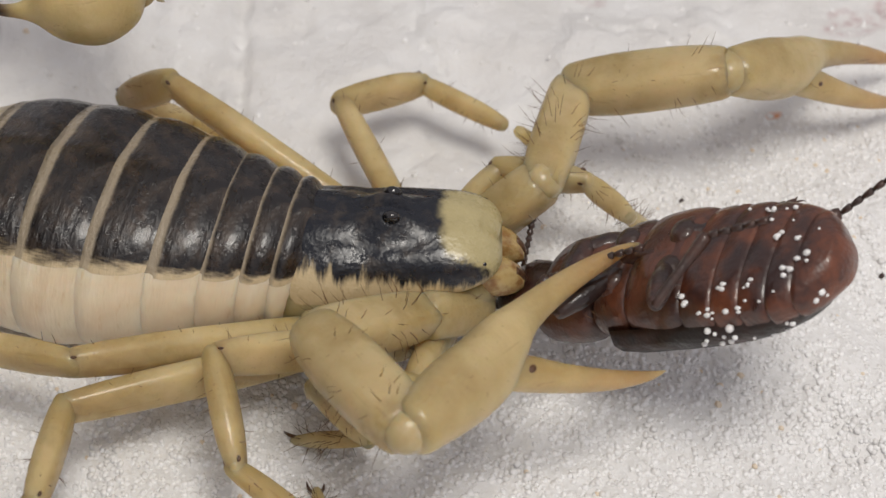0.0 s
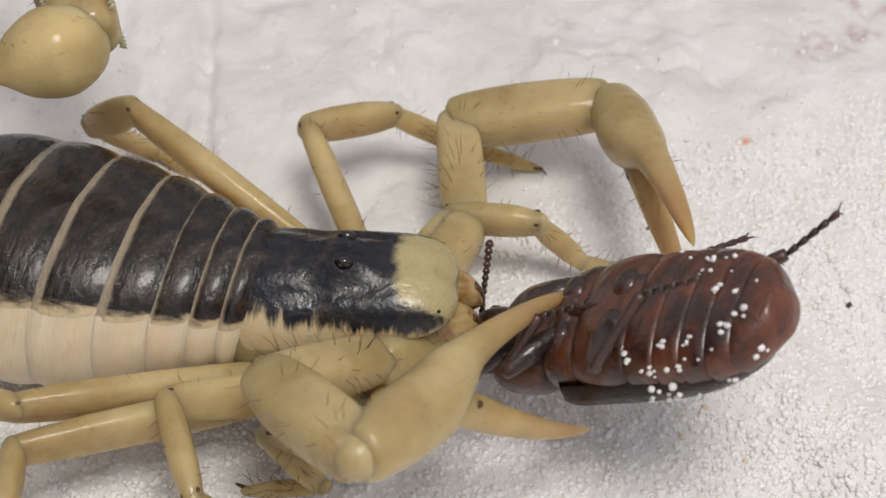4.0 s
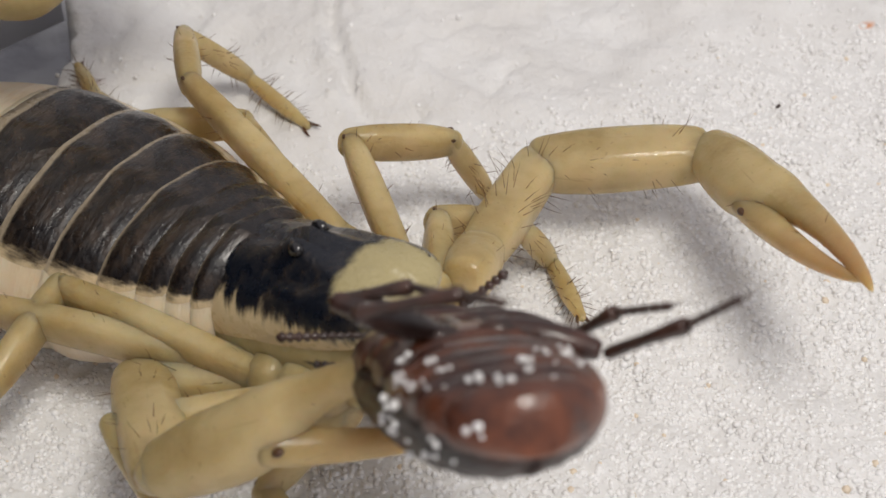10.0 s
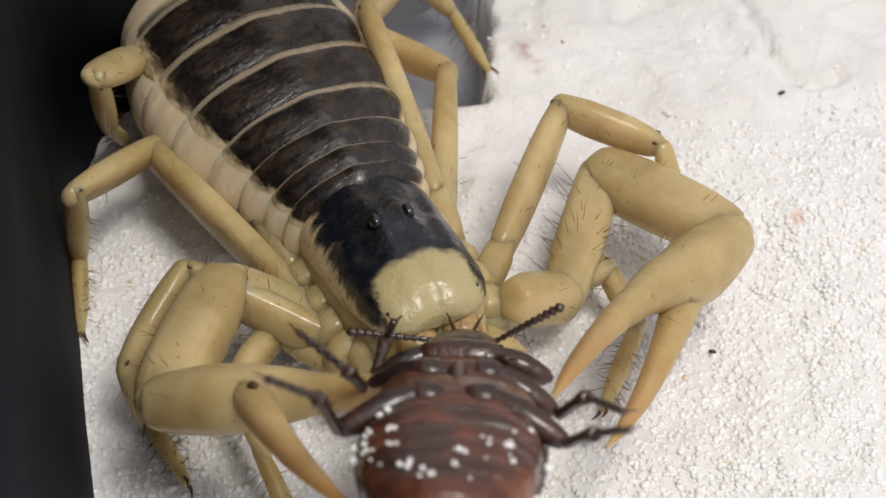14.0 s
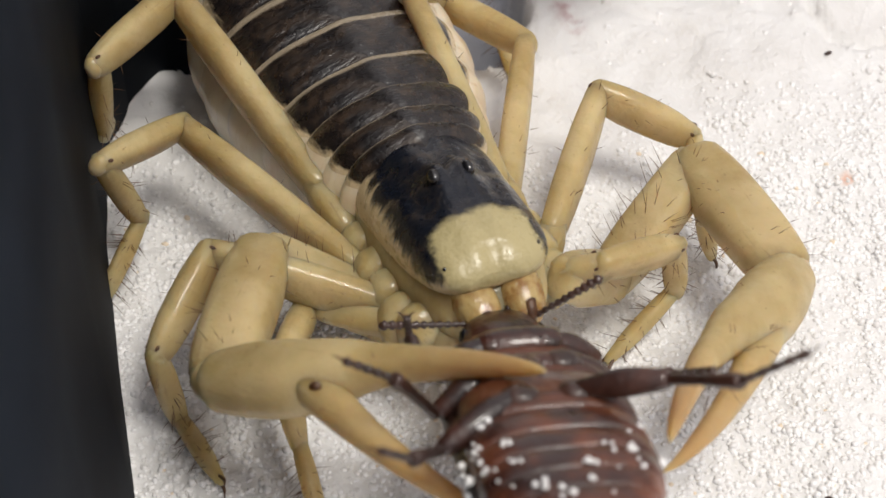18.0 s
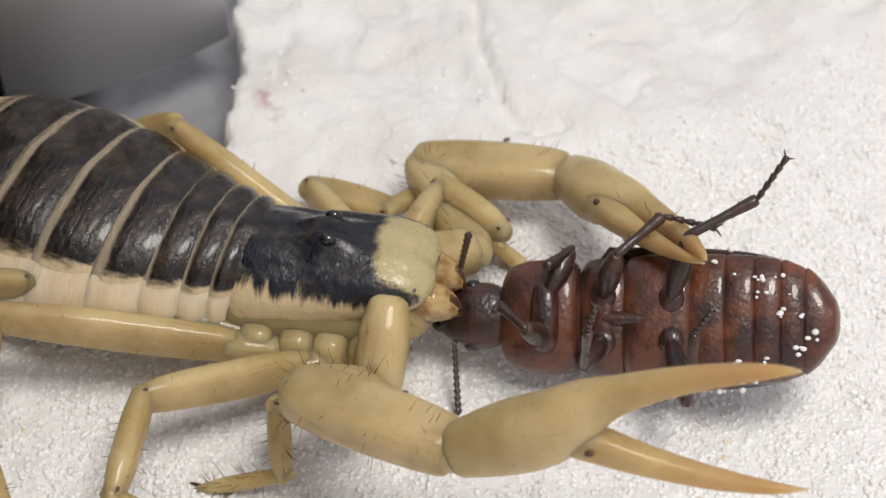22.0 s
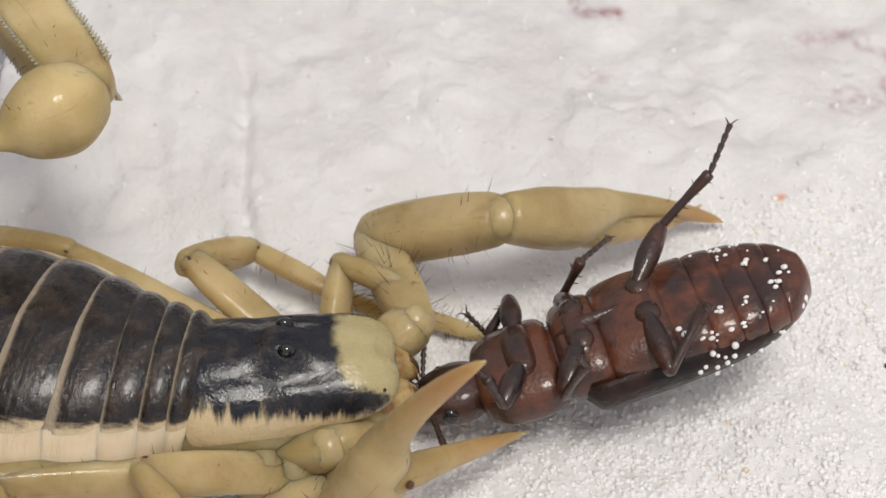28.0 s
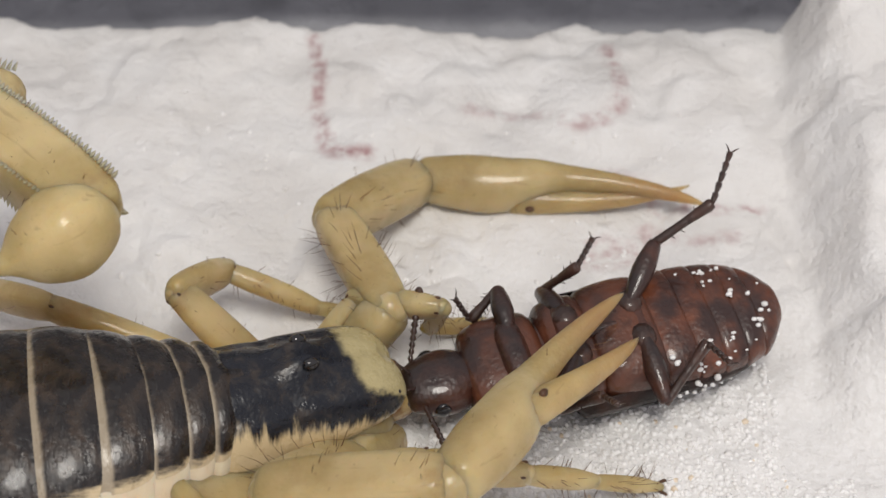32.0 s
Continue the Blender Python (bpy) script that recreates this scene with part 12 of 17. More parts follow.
    walk(joint["R1_troch"], [
        (0, mm(9.32, -4.95, 4.27, -171.4, 22.6, 75.8)), (2.5, mm(9.39, -4.95, 4.41, -170.9, 21.5, 77.4)), (3, mm(9.37, -4.94, 4.49, -171, 21, 80.4)),
        (3.5, mm(9.36, -4.95, 4.46, -170.9, 21.1, 79.7)), (6, mm(9.54, -4.95, 4.6, -173.3, 19.9, 72.8)), (6.6, mm(9.51, -4.96, 4.56, -173.3, 20.2, 72.6)),
        (7, mm(9.38, -4.95, 4.49, -172.4, 20.5, 77)), (8, mm(9.56, -4.92, 4.6, -174, 15.2, 78.1)), (8.4, mm(11.83, -4.87, 10.4, -178.2, -20.4, 98.3)),
        (9, mm(11.69, -4.78, 10.19, -174.4, -23.1, 112.4)), (10.4, mm(11.82, -4.89, 10.16, -166.6, -22.3, 72.3)), (10.5, mm(11.8, -4.91, 10.09, -124.5, -21.8, 71)),
        (10.6, mm(11.78, -4.93, 10.03, -82.7, -20.5, 70.3)), (10.7, mm(11.76, -4.95, 9.97, -41.2, -19.2, 70.7)), (10.8, mm(11.74, -4.97, 9.91, 0, -18.4, 71.9)),
        (11, mm(11.23, -4.92, 7.58, 0, -5.5, 82.3)), (11.5, mm(11.4, -4.96, 8.07, 0, -6.4, 80.5)), (12.6, mm(11.39, -4.94, 8.03, 0, -5.4, 71.2)),
        (13, mm(10.89, -4.83, 7.13, 0, -0.5, 82)), (13.6, mm(10.92, -4.86, 6.58, 0, -6.4, 28.5)), (14.5, mm(11.05, -4.94, 7.11, 0, -11, 24.7)),
        (15.5, mm(11.11, -4.87, 6.94, 0, -9.9, 24.8)), (17.5, mm(10.69, -5.34, 7.61, 0, -12.5, 40.5)), (19, mm(10.68, -5.34, 7.56, 0, -12, 41.3)),
        (20.1, mm(10.68, -5.19, 7.22, 0, -9.7, 45)), (20.6, mm(11.06, -5.47, 8.54, 0, -15.6, 50.9)), (21, mm(10.68, -4.97, 6.96, 0, 1.7, 54.1)),
        (21.5, mm(9.56, -4.86, 4.36, 0, 20.2, 69.1)), (21.62, mm(9.57, -4.85, 4.48, -41.9, 11.3, 73.3)), (21.75, mm(9.58, -4.83, 4.6, -83.4, 7.4, 82.4)),
        (21.88, mm(9.59, -4.82, 4.72, -125, 10.4, 91.9)), (22, mm(9.6, -4.8, 4.84, -166.7, 18.9, 97)), (22.25, mm(9.62, -4.84, 4.88, -127.9, 31.6, 104.3)),
        (22.5, mm(9.65, -4.87, 4.91, -82.9, 36.8, 120.7)), (22.75, mm(9.67, -4.9, 4.95, -38.4, 30.8, 136.5)), (23, mm(9.69, -4.94, 4.98, 0, 17.7, 143)),
        (23.4, mm(9.5, -4.97, 4.66, 0, 19.2, 153.1)), (23.6, mm(9.48, -4.96, 4.65, -42.1, 19.3, 153.7)), (23.8, mm(9.46, -4.95, 4.64, -84.3, 19.7, 154)),
        (24, mm(9.43, -4.94, 4.64, -126.6, 20.2, 154)), (24.2, mm(9.41, -4.92, 4.63, -169, 20.5, 153.6)), (26.5, mm(9.11, -4.87, 4.04, 162.7, 25.2, 95.9)),
        (27, mm(8.48, -4.92, 3.41, 176.2, 29, 100.3)), (28.5, mm(8.99, -4.92, 4.06, 163.5, 24.5, 88.9)), (30.1, mm(8.85, -4.97, 3.92, 162.6, 25.5, 101.8)),
        (30.5, mm(8.45, -4.86, 3.38, 169, 29.7, 113.4)), (31, mm(8.88, -5.25, 3.73, -179.7, 23.2, 140.4)), (31.2, mm(8.89, -5.17, 3.75, -178.5, 25, 140.7)),
        (31.6, mm(7.41, -4.91, 2.17, 179.9, 39.3, 130.7)), (32, mm(7.19, -5.14, 2.11, -178.5, 37.2, 133.6)),])
    walk(joint["R1_femur"], [
        (0, mm(9.32, -4.95, 4.27, -8.6, -22.6, -104.2)), (2.5, mm(9.39, -4.95, 4.41, -9.1, -21.5, -102.6)), (3, mm(9.37, -4.94, 4.49, -9, -21, -99.6)),
        (3.5, mm(9.36, -4.95, 4.46, -9.1, -21.1, -100.3)), (6, mm(9.54, -4.95, 4.6, -6.7, -19.9, -107.2)), (6.6, mm(9.51, -4.96, 4.56, -6.7, -20.2, -107.4)),
        (7, mm(9.38, -4.95, 4.49, -7.6, -20.5, -103)), (8, mm(9.56, -4.92, 4.6, -6, -15.2, -101.9)), (8.4, mm(11.83, -4.87, 10.4, -1.8, 20.4, -81.7)),
        (9, mm(11.69, -4.78, 10.19, -5.6, 23.1, -67.6)), (10.4, mm(11.82, -4.89, 10.16, -13.4, 22.3, -107.7)), (10.8, mm(11.74, -4.97, 9.91, -26.7, 18.4, -108.1)),
        (11, mm(11.23, -4.92, 7.58, -6.4, 5.5, -97.7)), (11.5, mm(11.4, -4.96, 8.07, -8.1, 6.4, -99.5)), (12.6, mm(11.39, -4.94, 8.03, -6.3, 5.4, -108.8)),
        (13, mm(10.89, -4.83, 7.13, -0.6, 0.5, -98)), (13.3, mm(10.91, -4.85, 6.86, -58.6, 18.6, -122.9)), (13.6, mm(10.92, -4.86, 6.58, -118.7, 6.4, -151.5)),
        (14.5, mm(11.05, -4.94, 7.11, -103.5, 11, -155.3)), (15.5, mm(11.11, -4.87, 6.94, -91.8, 9.9, -155.2)), (17.5, mm(10.69, -5.34, 7.61, -43, 12.5, -139.5)),
        (19, mm(10.68, -5.34, 7.56, -43.9, 12, -138.7)), (20.1, mm(10.68, -5.19, 7.22, -54.1, 9.7, -135)), (20.6, mm(11.06, -5.47, 8.54, -73.9, 15.6, -129.1)),
        (20.8, mm(10.87, -5.22, 7.75, -34.1, 7.5, -124.4)), (21, mm(10.68, -4.97, 6.96, 4.7, -1.7, -125.9)), (21.5, mm(9.56, -4.86, 4.36, 20.9, -20.2, -110.9)),
        (22, mm(9.6, -4.8, 4.84, -13.3, -18.9, -83)), (23, mm(9.69, -4.94, 4.98, -16.4, -17.7, -37)), (23.4, mm(9.5, -4.97, 4.66, -16.6, -19.2, -26.9)),
        (24.2, mm(9.41, -4.92, 4.63, -11, -20.5, -26.4)), (26.5, mm(9.11, -4.87, 4.04, 17.3, -25.2, -84.1)), (27, mm(8.48, -4.92, 3.41, 3.8, -29, -79.7)),
        (28.5, mm(8.99, -4.92, 4.06, 16.5, -24.5, -91.1)), (30.1, mm(8.85, -4.97, 3.92, 17.4, -25.5, -78.2)), (30.5, mm(8.45, -4.86, 3.38, 11, -29.7, -66.6)),
        (31, mm(8.88, -5.25, 3.73, -0.3, -23.2, -39.6)), (31.2, mm(8.89, -5.17, 3.75, -1.5, -25, -39.3)), (31.6, mm(7.41, -4.91, 2.17, 0.1, -39.3, -49.3)),
        (32, mm(7.19, -5.14, 2.11, -1.5, -37.2, -46.4)),])
    walk(joint["R1_patella"], [
        (0, mm(7.61, -11.66, 7.15, 4.8, -4.5, -172.9)), (2.5, mm(7.87, -11.76, 7.16, 5.6, -5, -174.1)), (3, mm(8.2, -11.84, 7.17, 4.9, -4.6, -170.4)),
        (3.5, mm(8.1, -11.83, 7.15, 5.1, -4.5, -173)), (6, mm(7.45, -11.69, 7.16, 4.5, -3.1, 178.5)), (6.6, mm(7.41, -11.68, 7.15, 4.2, -3, 178.6)),
        (7, mm(7.81, -11.8, 7.11, 4.2, -2.9, -179.3)), (8, mm(8.07, -12.01, 6.57, 9, -5.4, 177.1)), (8.4, mm(12.84, -11.83, 7.79, -13.7, 6.4, -141.9)),
        (9, mm(14.32, -11.15, 7.25, -17.9, 7.6, -121.4)), (9.7, mm(12.02, -11.33, 7.28, 0.8, 17, -61.5)), (10.4, mm(9.72, -11.51, 7.31, 18.5, 5.7, -2.1)),
        (10.8, mm(9.53, -11.74, 7.53, 3.8, 5.3, -14.5)), (11, mm(10.23, -12.32, 6.86, 9.2, 10.9, -7.7)), (11.5, mm(10.18, -12.31, 7.23, 6.4, 8.3, -9.5)),
        (12.6, mm(8.98, -12.01, 7.32, 6.4, 5, -7.4)), (13, mm(9.85, -12.26, 7.06, 1.8, 3, -17.4)), (13.6, mm(4.37, -8.42, 5.75, -2, -11.9, -48.2)),
        (14.5, mm(4.36, -8.02, 5.68, -3.2, -12.5, -48.3)), (15.5, mm(4.4, -7.97, 5.66, -3.4, -11.3, -47.9)), (17.5, mm(5.12, -10.09, 5.99, -6.6, -12.7, -34.9)),
        (19, mm(5.17, -10.18, 6, -6, -12.6, -35.1)), (20.1, mm(5.46, -10.42, 5.95, -3, -10.3, -35.5)), (20.6, mm(6.5, -11.08, 6.52, -2.7, -5.3, -16.1)),
        (21, mm(6.28, -11.04, 7.18, 1.3, 5.2, -41.2)), (21.5, mm(7.05, -11.43, 6.95, 0.1, 3.8, -61.8)), (21.75, mm(8.76, -11.64, 7.11, -0.2, 0.5, -118.8)),
        (22, mm(10.47, -11.85, 7.27, 2.4, -1.6, -175.7)), (22.5, mm(12.93, -10.54, 7.26, -43.7, 2.2, -171.4)), (23, mm(15.39, -9.24, 7.26, -89.9, 7.9, -171.2)),
        (23.4, mm(15.82, -8.17, 7.13, -36.8, 9.3, -146.7)), (24.2, mm(15.7, -8.05, 7.26, -17, 10.5, -114.7)), (25.35, mm(12.76, -9.83, 7.25, -5.4, 15.3, -65.5)),
        (26.5, mm(9.81, -11.62, 7.24, 5.9, 9.8, -16.5)), (27, mm(9.66, -11.37, 7.05, 22.8, 10, -4.3)), (28.5, mm(8.87, -11.75, 7.16, 9.7, 9.3, -8.8)),
        (30.1, mm(10.24, -11.59, 7.15, 2.6, 9.5, -26.8)), (30.5, mm(11.04, -10.84, 7.1, -0.5, 5.3, -50.2)), (31, mm(14.18, -9.65, 6.69, 3.5, 6.9, -13.7)),
        (31.2, mm(14.15, -9.48, 6.92, 3.6, 7.3, -16.4)), (31.6, mm(11.19, -9.31, 6.92, 1.9, 5.6, -30.5)), (32, mm(11.31, -9.46, 6.64, 1.3, 4.1, -31.8)),])
    walk(joint["R1_tibia"], [
        (0, mm(1.19, -12.47, 7.66, 113.5, 49.1, -17.7)), (2.5, mm(1.44, -12.43, 7.73, 113.9, 52.2, -16.8)), (3, mm(1.82, -12.92, 7.69, 116.4, 50.6, -12.4)),
        (3.5, mm(1.68, -12.62, 7.67, 114.9, 49.8, -14.8)), (6, mm(0.97, -11.51, 7.51, 123.2, 45.9, -11.1)), (6.6, mm(0.92, -11.52, 7.48, 124.5, 45.3, -10.2)),
        (7, mm(1.33, -11.88, 7.44, 127.1, 45.5, -5.6)), (8, mm(1.61, -11.68, 7.18, 127.4, 44.1, -5.8)), (8.4, mm(7.78, -15.8, 7.06, 142.3, 38.1, 52)),
        (9, mm(10.99, -16.62, 6.4, 103.6, 35, 44.4)), (9.7, mm(13.58, -14.18, 6.53, 57.1, 55, -8.2)), (10.4, mm(16.16, -11.75, 6.67, 6.8, 38, -64.5)),
        (10.8, mm(15.77, -13.35, 6.93, 35.1, 37, -0.8)), (11, mm(16.56, -13.17, 5.63, 31.7, 30.7, 2.2)), (11.5, mm(16.52, -13.37, 6.3, 36.2, 33.3, 5.6)),
        (12.6, mm(15.38, -12.83, 6.75, 25.7, 37.7, -21.2)), (13, mm(16.07, -14.21, 6.71, 22.8, 55.9, -21.4)), (13.6, mm(8.57, -13.12, 7.08, 47.8, 37.3, 3.2)),
        (14.5, mm(8.53, -12.7, 7.07, 44.1, 37.9, -5)), (15.5, mm(8.64, -12.65, 6.93, 39.1, 36.7, -11.3)), (17.5, mm(10.24, -13.66, 7.4, 44.9, 40.9, -5.8)),
        (19, mm(10.28, -13.78, 7.39, 48, 40.6, -1.3)), (20.1, mm(10.6, -14.09, 7.1, 60.2, 38.3, 18.5)), (20.6, mm(12.65, -12.86, 7.11, 48.9, 37.4, 18.5)),
        (21, mm(11.14, -15.29, 6.59, 54.5, 35.5, 12)), (21.5, mm(10.1, -17.13, 6.52, 26.9, 18.5, -5.1)), (21.75, mm(7.05, -14.73, 6.98, 40.3, 37.2, -36.9)),
        (22, mm(4, -12.33, 7.45, 38.4, 59.2, -76.4)), (23, mm(9.05, -10.23, 6.36, 9.7, 36.4, -65.1)), (23.4, mm(10.48, -11.68, 6.08, 15.8, 34.5, -42.4)),
        (24.2, mm(13.04, -13.84, 6.09, 30.7, 34.1, -8.7)), (26.5, mm(15.94, -13.43, 6.14, 30.5, 34.4, -1.7)), (27, mm(16.04, -11.85, 5.92, 0.8, 34.9, -70.6)),
        (28.5, mm(15.19, -12.73, 6.11, 21.1, 33.7, -20.6)), (30.1, mm(15.96, -14.48, 6.08, 49.5, 33.4, 22.7)), (30.5, mm(15.17, -15.78, 6.5, 57.9, 38.6, 23.4)),
        (31, mm(20.5, -11.19, 5.9, 22, 22.8, 5.7)), (31.2, mm(20.37, -11.32, 6.09, 20.4, 26.7, -3.1)), (31.6, mm(16.74, -12.58, 6.29, 18.4, 28.5, -14.3)),
        (32, mm(16.83, -12.89, 6.17, 15, 23.5, -14.9)),])
    walk(joint["R1_tarsus"], [
        (0, mm(4.57, -13.54, 3.58, -63.1, 30.1, 158.5)), (2.5, mm(4.61, -13.38, 3.46, -57.7, 28.8, 160.9)), (3, mm(5.16, -13.66, 3.52, -55.9, 29.5, 165)),
        (3.5, mm(5.05, -13.51, 3.54, -57.6, 29.7, 163.1)), (6, mm(4.67, -12.24, 3.63, -40.9, 30.5, 174.2)), (6.6, mm(4.67, -12.19, 3.64, -40.7, 30.6, 174.4)),
        (7, mm(5.09, -12.25, 3.58, -37.2, 30.1, 179.5)), (8, mm(5.49, -12.07, 3.4, -34.1, 28.2, -178.9)), (8.2, mm(7.96, -12.24, 3.55, -116.4, 66.7, 124.3)),
        (8.4, mm(10.43, -12.41, 3.69, 159.9, 28.8, 66.1)), (9, mm(14.2, -13.47, 3.25, 115.3, 24.1, 47.4)), (9.7, mm(16.11, -14.55, 3.28, 56.8, 56.3, -16.9)),
        (10.4, mm(18.02, -15.64, 3.3, -2.8, 24.8, -82.3)), (10.6, mm(19.08, -14.52, 3.47, 18, 34.9, -36.5)), (10.8, mm(20.14, -13.41, 3.65, 41.2, 28.5, 11.1)),
        (11, mm(21.32, -12.99, 2.81, 23.8, 19.5, 4.6)), (11.5, mm(21.09, -12.93, 3.28, 34.1, 24.5, 10.9)), (12.6, mm(19.41, -14.39, 3.41, 17.3, 26.5, -24.3)),
        (12.8, mm(19.12, -14.84, 2.86, 93.2, 51.4, 32.2)), (13, mm(18.84, -15.29, 2.31, 157.1, 16.4, 75.4)), (13.3, mm(15.93, -14.08, 3, 108.9, 35.7, 48.4)),
        (13.6, mm(13.02, -12.87, 3.69, 53.9, 28.1, 13)), (14.5, mm(12.88, -13.08, 3.67, 41.6, 28.2, -0.7)), (15.5, mm(13, -13.52, 3.6, 34, 27.3, -9.1)),
        (17.5, mm(14.41, -14.09, 3.77, 39, 29.3, -3.7)), (19, mm(14.49, -13.87, 3.78, 42.7, 29.4, 1.1)), (20.1, mm(14.76, -12.69, 3.64, 60.5, 27.3, 23.5)),
        (20.6, mm(16.82, -11.46, 3.75, 65.3, 28.6, 34)), (21, mm(15.5, -14.36, 3.42, 60.1, 26.4, 20.1)), (21.5, mm(15.47, -17.61, 4.71, 75.6, 43, 16.9)),
        (21.75, mm(10.06, -16.31, 3.77, -7.9, 67.4, -108.5)), (22, mm(4.65, -15.01, 2.82, -26.9, 20.4, -174.6)), (22.5, mm(7.78, -14.61, 2.97, -11.1, 29.8, -120.3)),
        (23, mm(10.91, -14.21, 3.11, 6.7, 23.4, -64.8)), (23.4, mm(13.82, -14.73, 2.98, 12.1, 21.8, -38.9)), (24.2, mm(17.53, -14.53, 3.01, 25.3, 22.1, -3.8)),
        (26.5, mm(20.46, -13.57, 3.03, 28.9, 22.3, 7.5)), (26.75, mm(19, -14.83, 2.91, 11.3, 27.9, -39.7)), (27, mm(17.53, -16.09, 2.79, -5, 20.1, -86.1)),
        (28.5, mm(19.47, -14.33, 3.07, 14.9, 22.8, -20.9)), (30.1, mm(20.2, -12.71, 3.05, 50.5, 22.3, 30.5)), (30.5, mm(19.06, -14.1, 3.12, 75.3, 25.3, 38.4)),
        (31, mm(25.64, -10.68, 3.73, 24, 28.3, 2.8)), (31.2, mm(25.35, -11.59, 3.59, 21.4, 26.8, -1.9)), (31.6, mm(21.37, -13.76, 3.69, 24.9, 31, -7.1)),
        (32, mm(21.72, -14.2, 3.97, 28.3, 33.3, -4.5)),])
    walk(joint["R2_troch"], [
        (0, mm(4.74, -6.52, 5.4, 0, 21, 26.3)), (2.5, mm(5, -6.46, 5.45, 0, 21.4, 27)), (3, mm(5.52, -6.07, 5.14, 0, 16.3, 23.1)),
        (3.5, mm(5.63, -5.98, 5.06, 0, 15.7, 21.3)), (6, mm(5.43, -6.16, 5.41, 0, 20.2, 22.4)), (6.6, mm(5.37, -6.17, 5.38, 0, 20.2, 22.3)),
        (7, mm(5.53, -6.09, 5.27, 0, 20.8, 23.7)), (8, mm(5.42, -6.29, 5.37, 0, 18.5, 25.9)), (8.4, mm(9.45, -5.52, 9.56, 0, -1.6, 34.9)),
        (9, mm(9.45, -5.45, 9.35, 0, -0.6, 40.8)), (10.4, mm(9.5, -5.39, 9.36, 0, -0.5, 48.2)), (10.8, mm(9.38, -5.45, 9.18, 0, 1, 49.2)),
        (11, mm(8.82, -5.41, 7.09, 0, 8.6, 56.3)), (11.5, mm(9, -5.44, 7.51, 0, 7.7, 56.3)), (12.6, mm(8.97, -5.41, 7.47, 0, 8.4, 61.9)),
        (12.7, mm(8.83, -5.43, 7.31, 42.6, 14, 63.3)), (12.8, mm(8.68, -5.45, 7.14, 86.3, 17.2, 68.4)), (12.9, mm(8.53, -5.47, 6.98, 130.4, 16.2, 74.3)),
        (13, mm(8.39, -5.49, 6.81, 173.6, 11.5, 77.8)), (13.15, mm(8.45, -5.35, 6.62, 133, 21.2, 77.2)), (13.3, mm(8.51, -5.21, 6.42, 89.3, 28.1, 69.5)),
        (13.45, mm(8.58, -5.08, 6.23, 43.6, 28, 58.4)), (13.6, mm(8.64, -4.94, 6.03, 0, 21.1, 50.8)), (14.5, mm(9.07, -4.76, 6.42, 0, 18.5, 49.3)),
        (15.5, mm(9.03, -4.66, 6.19, 0, 20.1, 50.9)), (17.5, mm(8.61, -5.51, 7.32, 0, 15, 59)), (19, mm(8.55, -5.58, 7.3, 0, 15.4, 59.5)),
        (19.27, mm(8.48, -5.62, 7.23, 41.2, 17.2, 59.3)), (19.55, mm(8.41, -5.66, 7.17, 82.8, 18.7, 60.4)), (19.82, mm(8.34, -5.71, 7.1, 124.7, 19.2, 62.4)),
        (20.1, mm(8.27, -5.75, 7.04, 166.5, 18.3, 64.1)), (20.6, mm(7.88, -7.64, 8.94, 171, 18.2, 62.3)), (20.7, mm(7.46, -7.58, 8.53, 128, 22.8, 57)),
        (20.8, mm(7.03, -7.53, 8.11, 84.1, 22.8, 49.6)), (20.9, mm(6.6, -7.47, 7.69, 41.2, 18, 44.4)), (21, mm(6.18, -7.41, 7.27, 0, 11.2, 43.9)),
        (21.12, mm(5.85, -7.33, 6.81, 41.9, 9.9, 40.6)), (21.25, mm(5.52, -7.25, 6.35, 83.9, 11.2, 37.2)), (21.38, mm(5.19, -7.17, 5.89, 126, 14.3, 35.6)),
        (21.5, mm(4.86, -7.09, 5.43, 168.8, 17.6, 36.5)), (21.62, mm(4.82, -7.1, 5.5, 126.2, 17.9, 34.4)), (21.75, mm(4.77, -7.1, 5.57, 83.8, 16.7, 32.7)),
        (21.88, mm(4.72, -7.11, 5.64, 41.7, 14.7, 32.2)), (22, mm(4.67, -7.11, 5.71, 0, 12.9, 33.3)), (23, mm(4.98, -6.93, 5.68, 0, 12.4, 32)),
        (23.4, mm(5.45, -6.8, 5.26, 0, 11.9, 39.1)), (24.2, mm(5.48, -6.77, 5.26, 0, 11.8, 38.7)), (26.5, mm(3.51, -6.81, 5.45, 0, 17.6, 22.7)),
        (27, mm(5.31, -5.61, 4.2, 0, 21.7, 8.3)), (28.5, mm(6.76, -5.44, 4.29, 0, 24, 13.8)), (30.1, mm(6.63, -5.44, 4.17, 0, 24.6, 13)),
        (30.5, mm(5.21, -5.7, 4.3, 0, 24.2, 13.2)), (31, mm(5.24, -6.14, 4.47, 0, 24.2, 36.3)), (31.2, mm(5.07, -5.92, 4.56, 0, 24.1, 20.1)),
        (31.6, mm(5.6, -5.53, 2.73, 0, 25.8, -2.9)), (32, mm(4.86, -5.49, 2.66, 0, 31.1, 2.1)),])
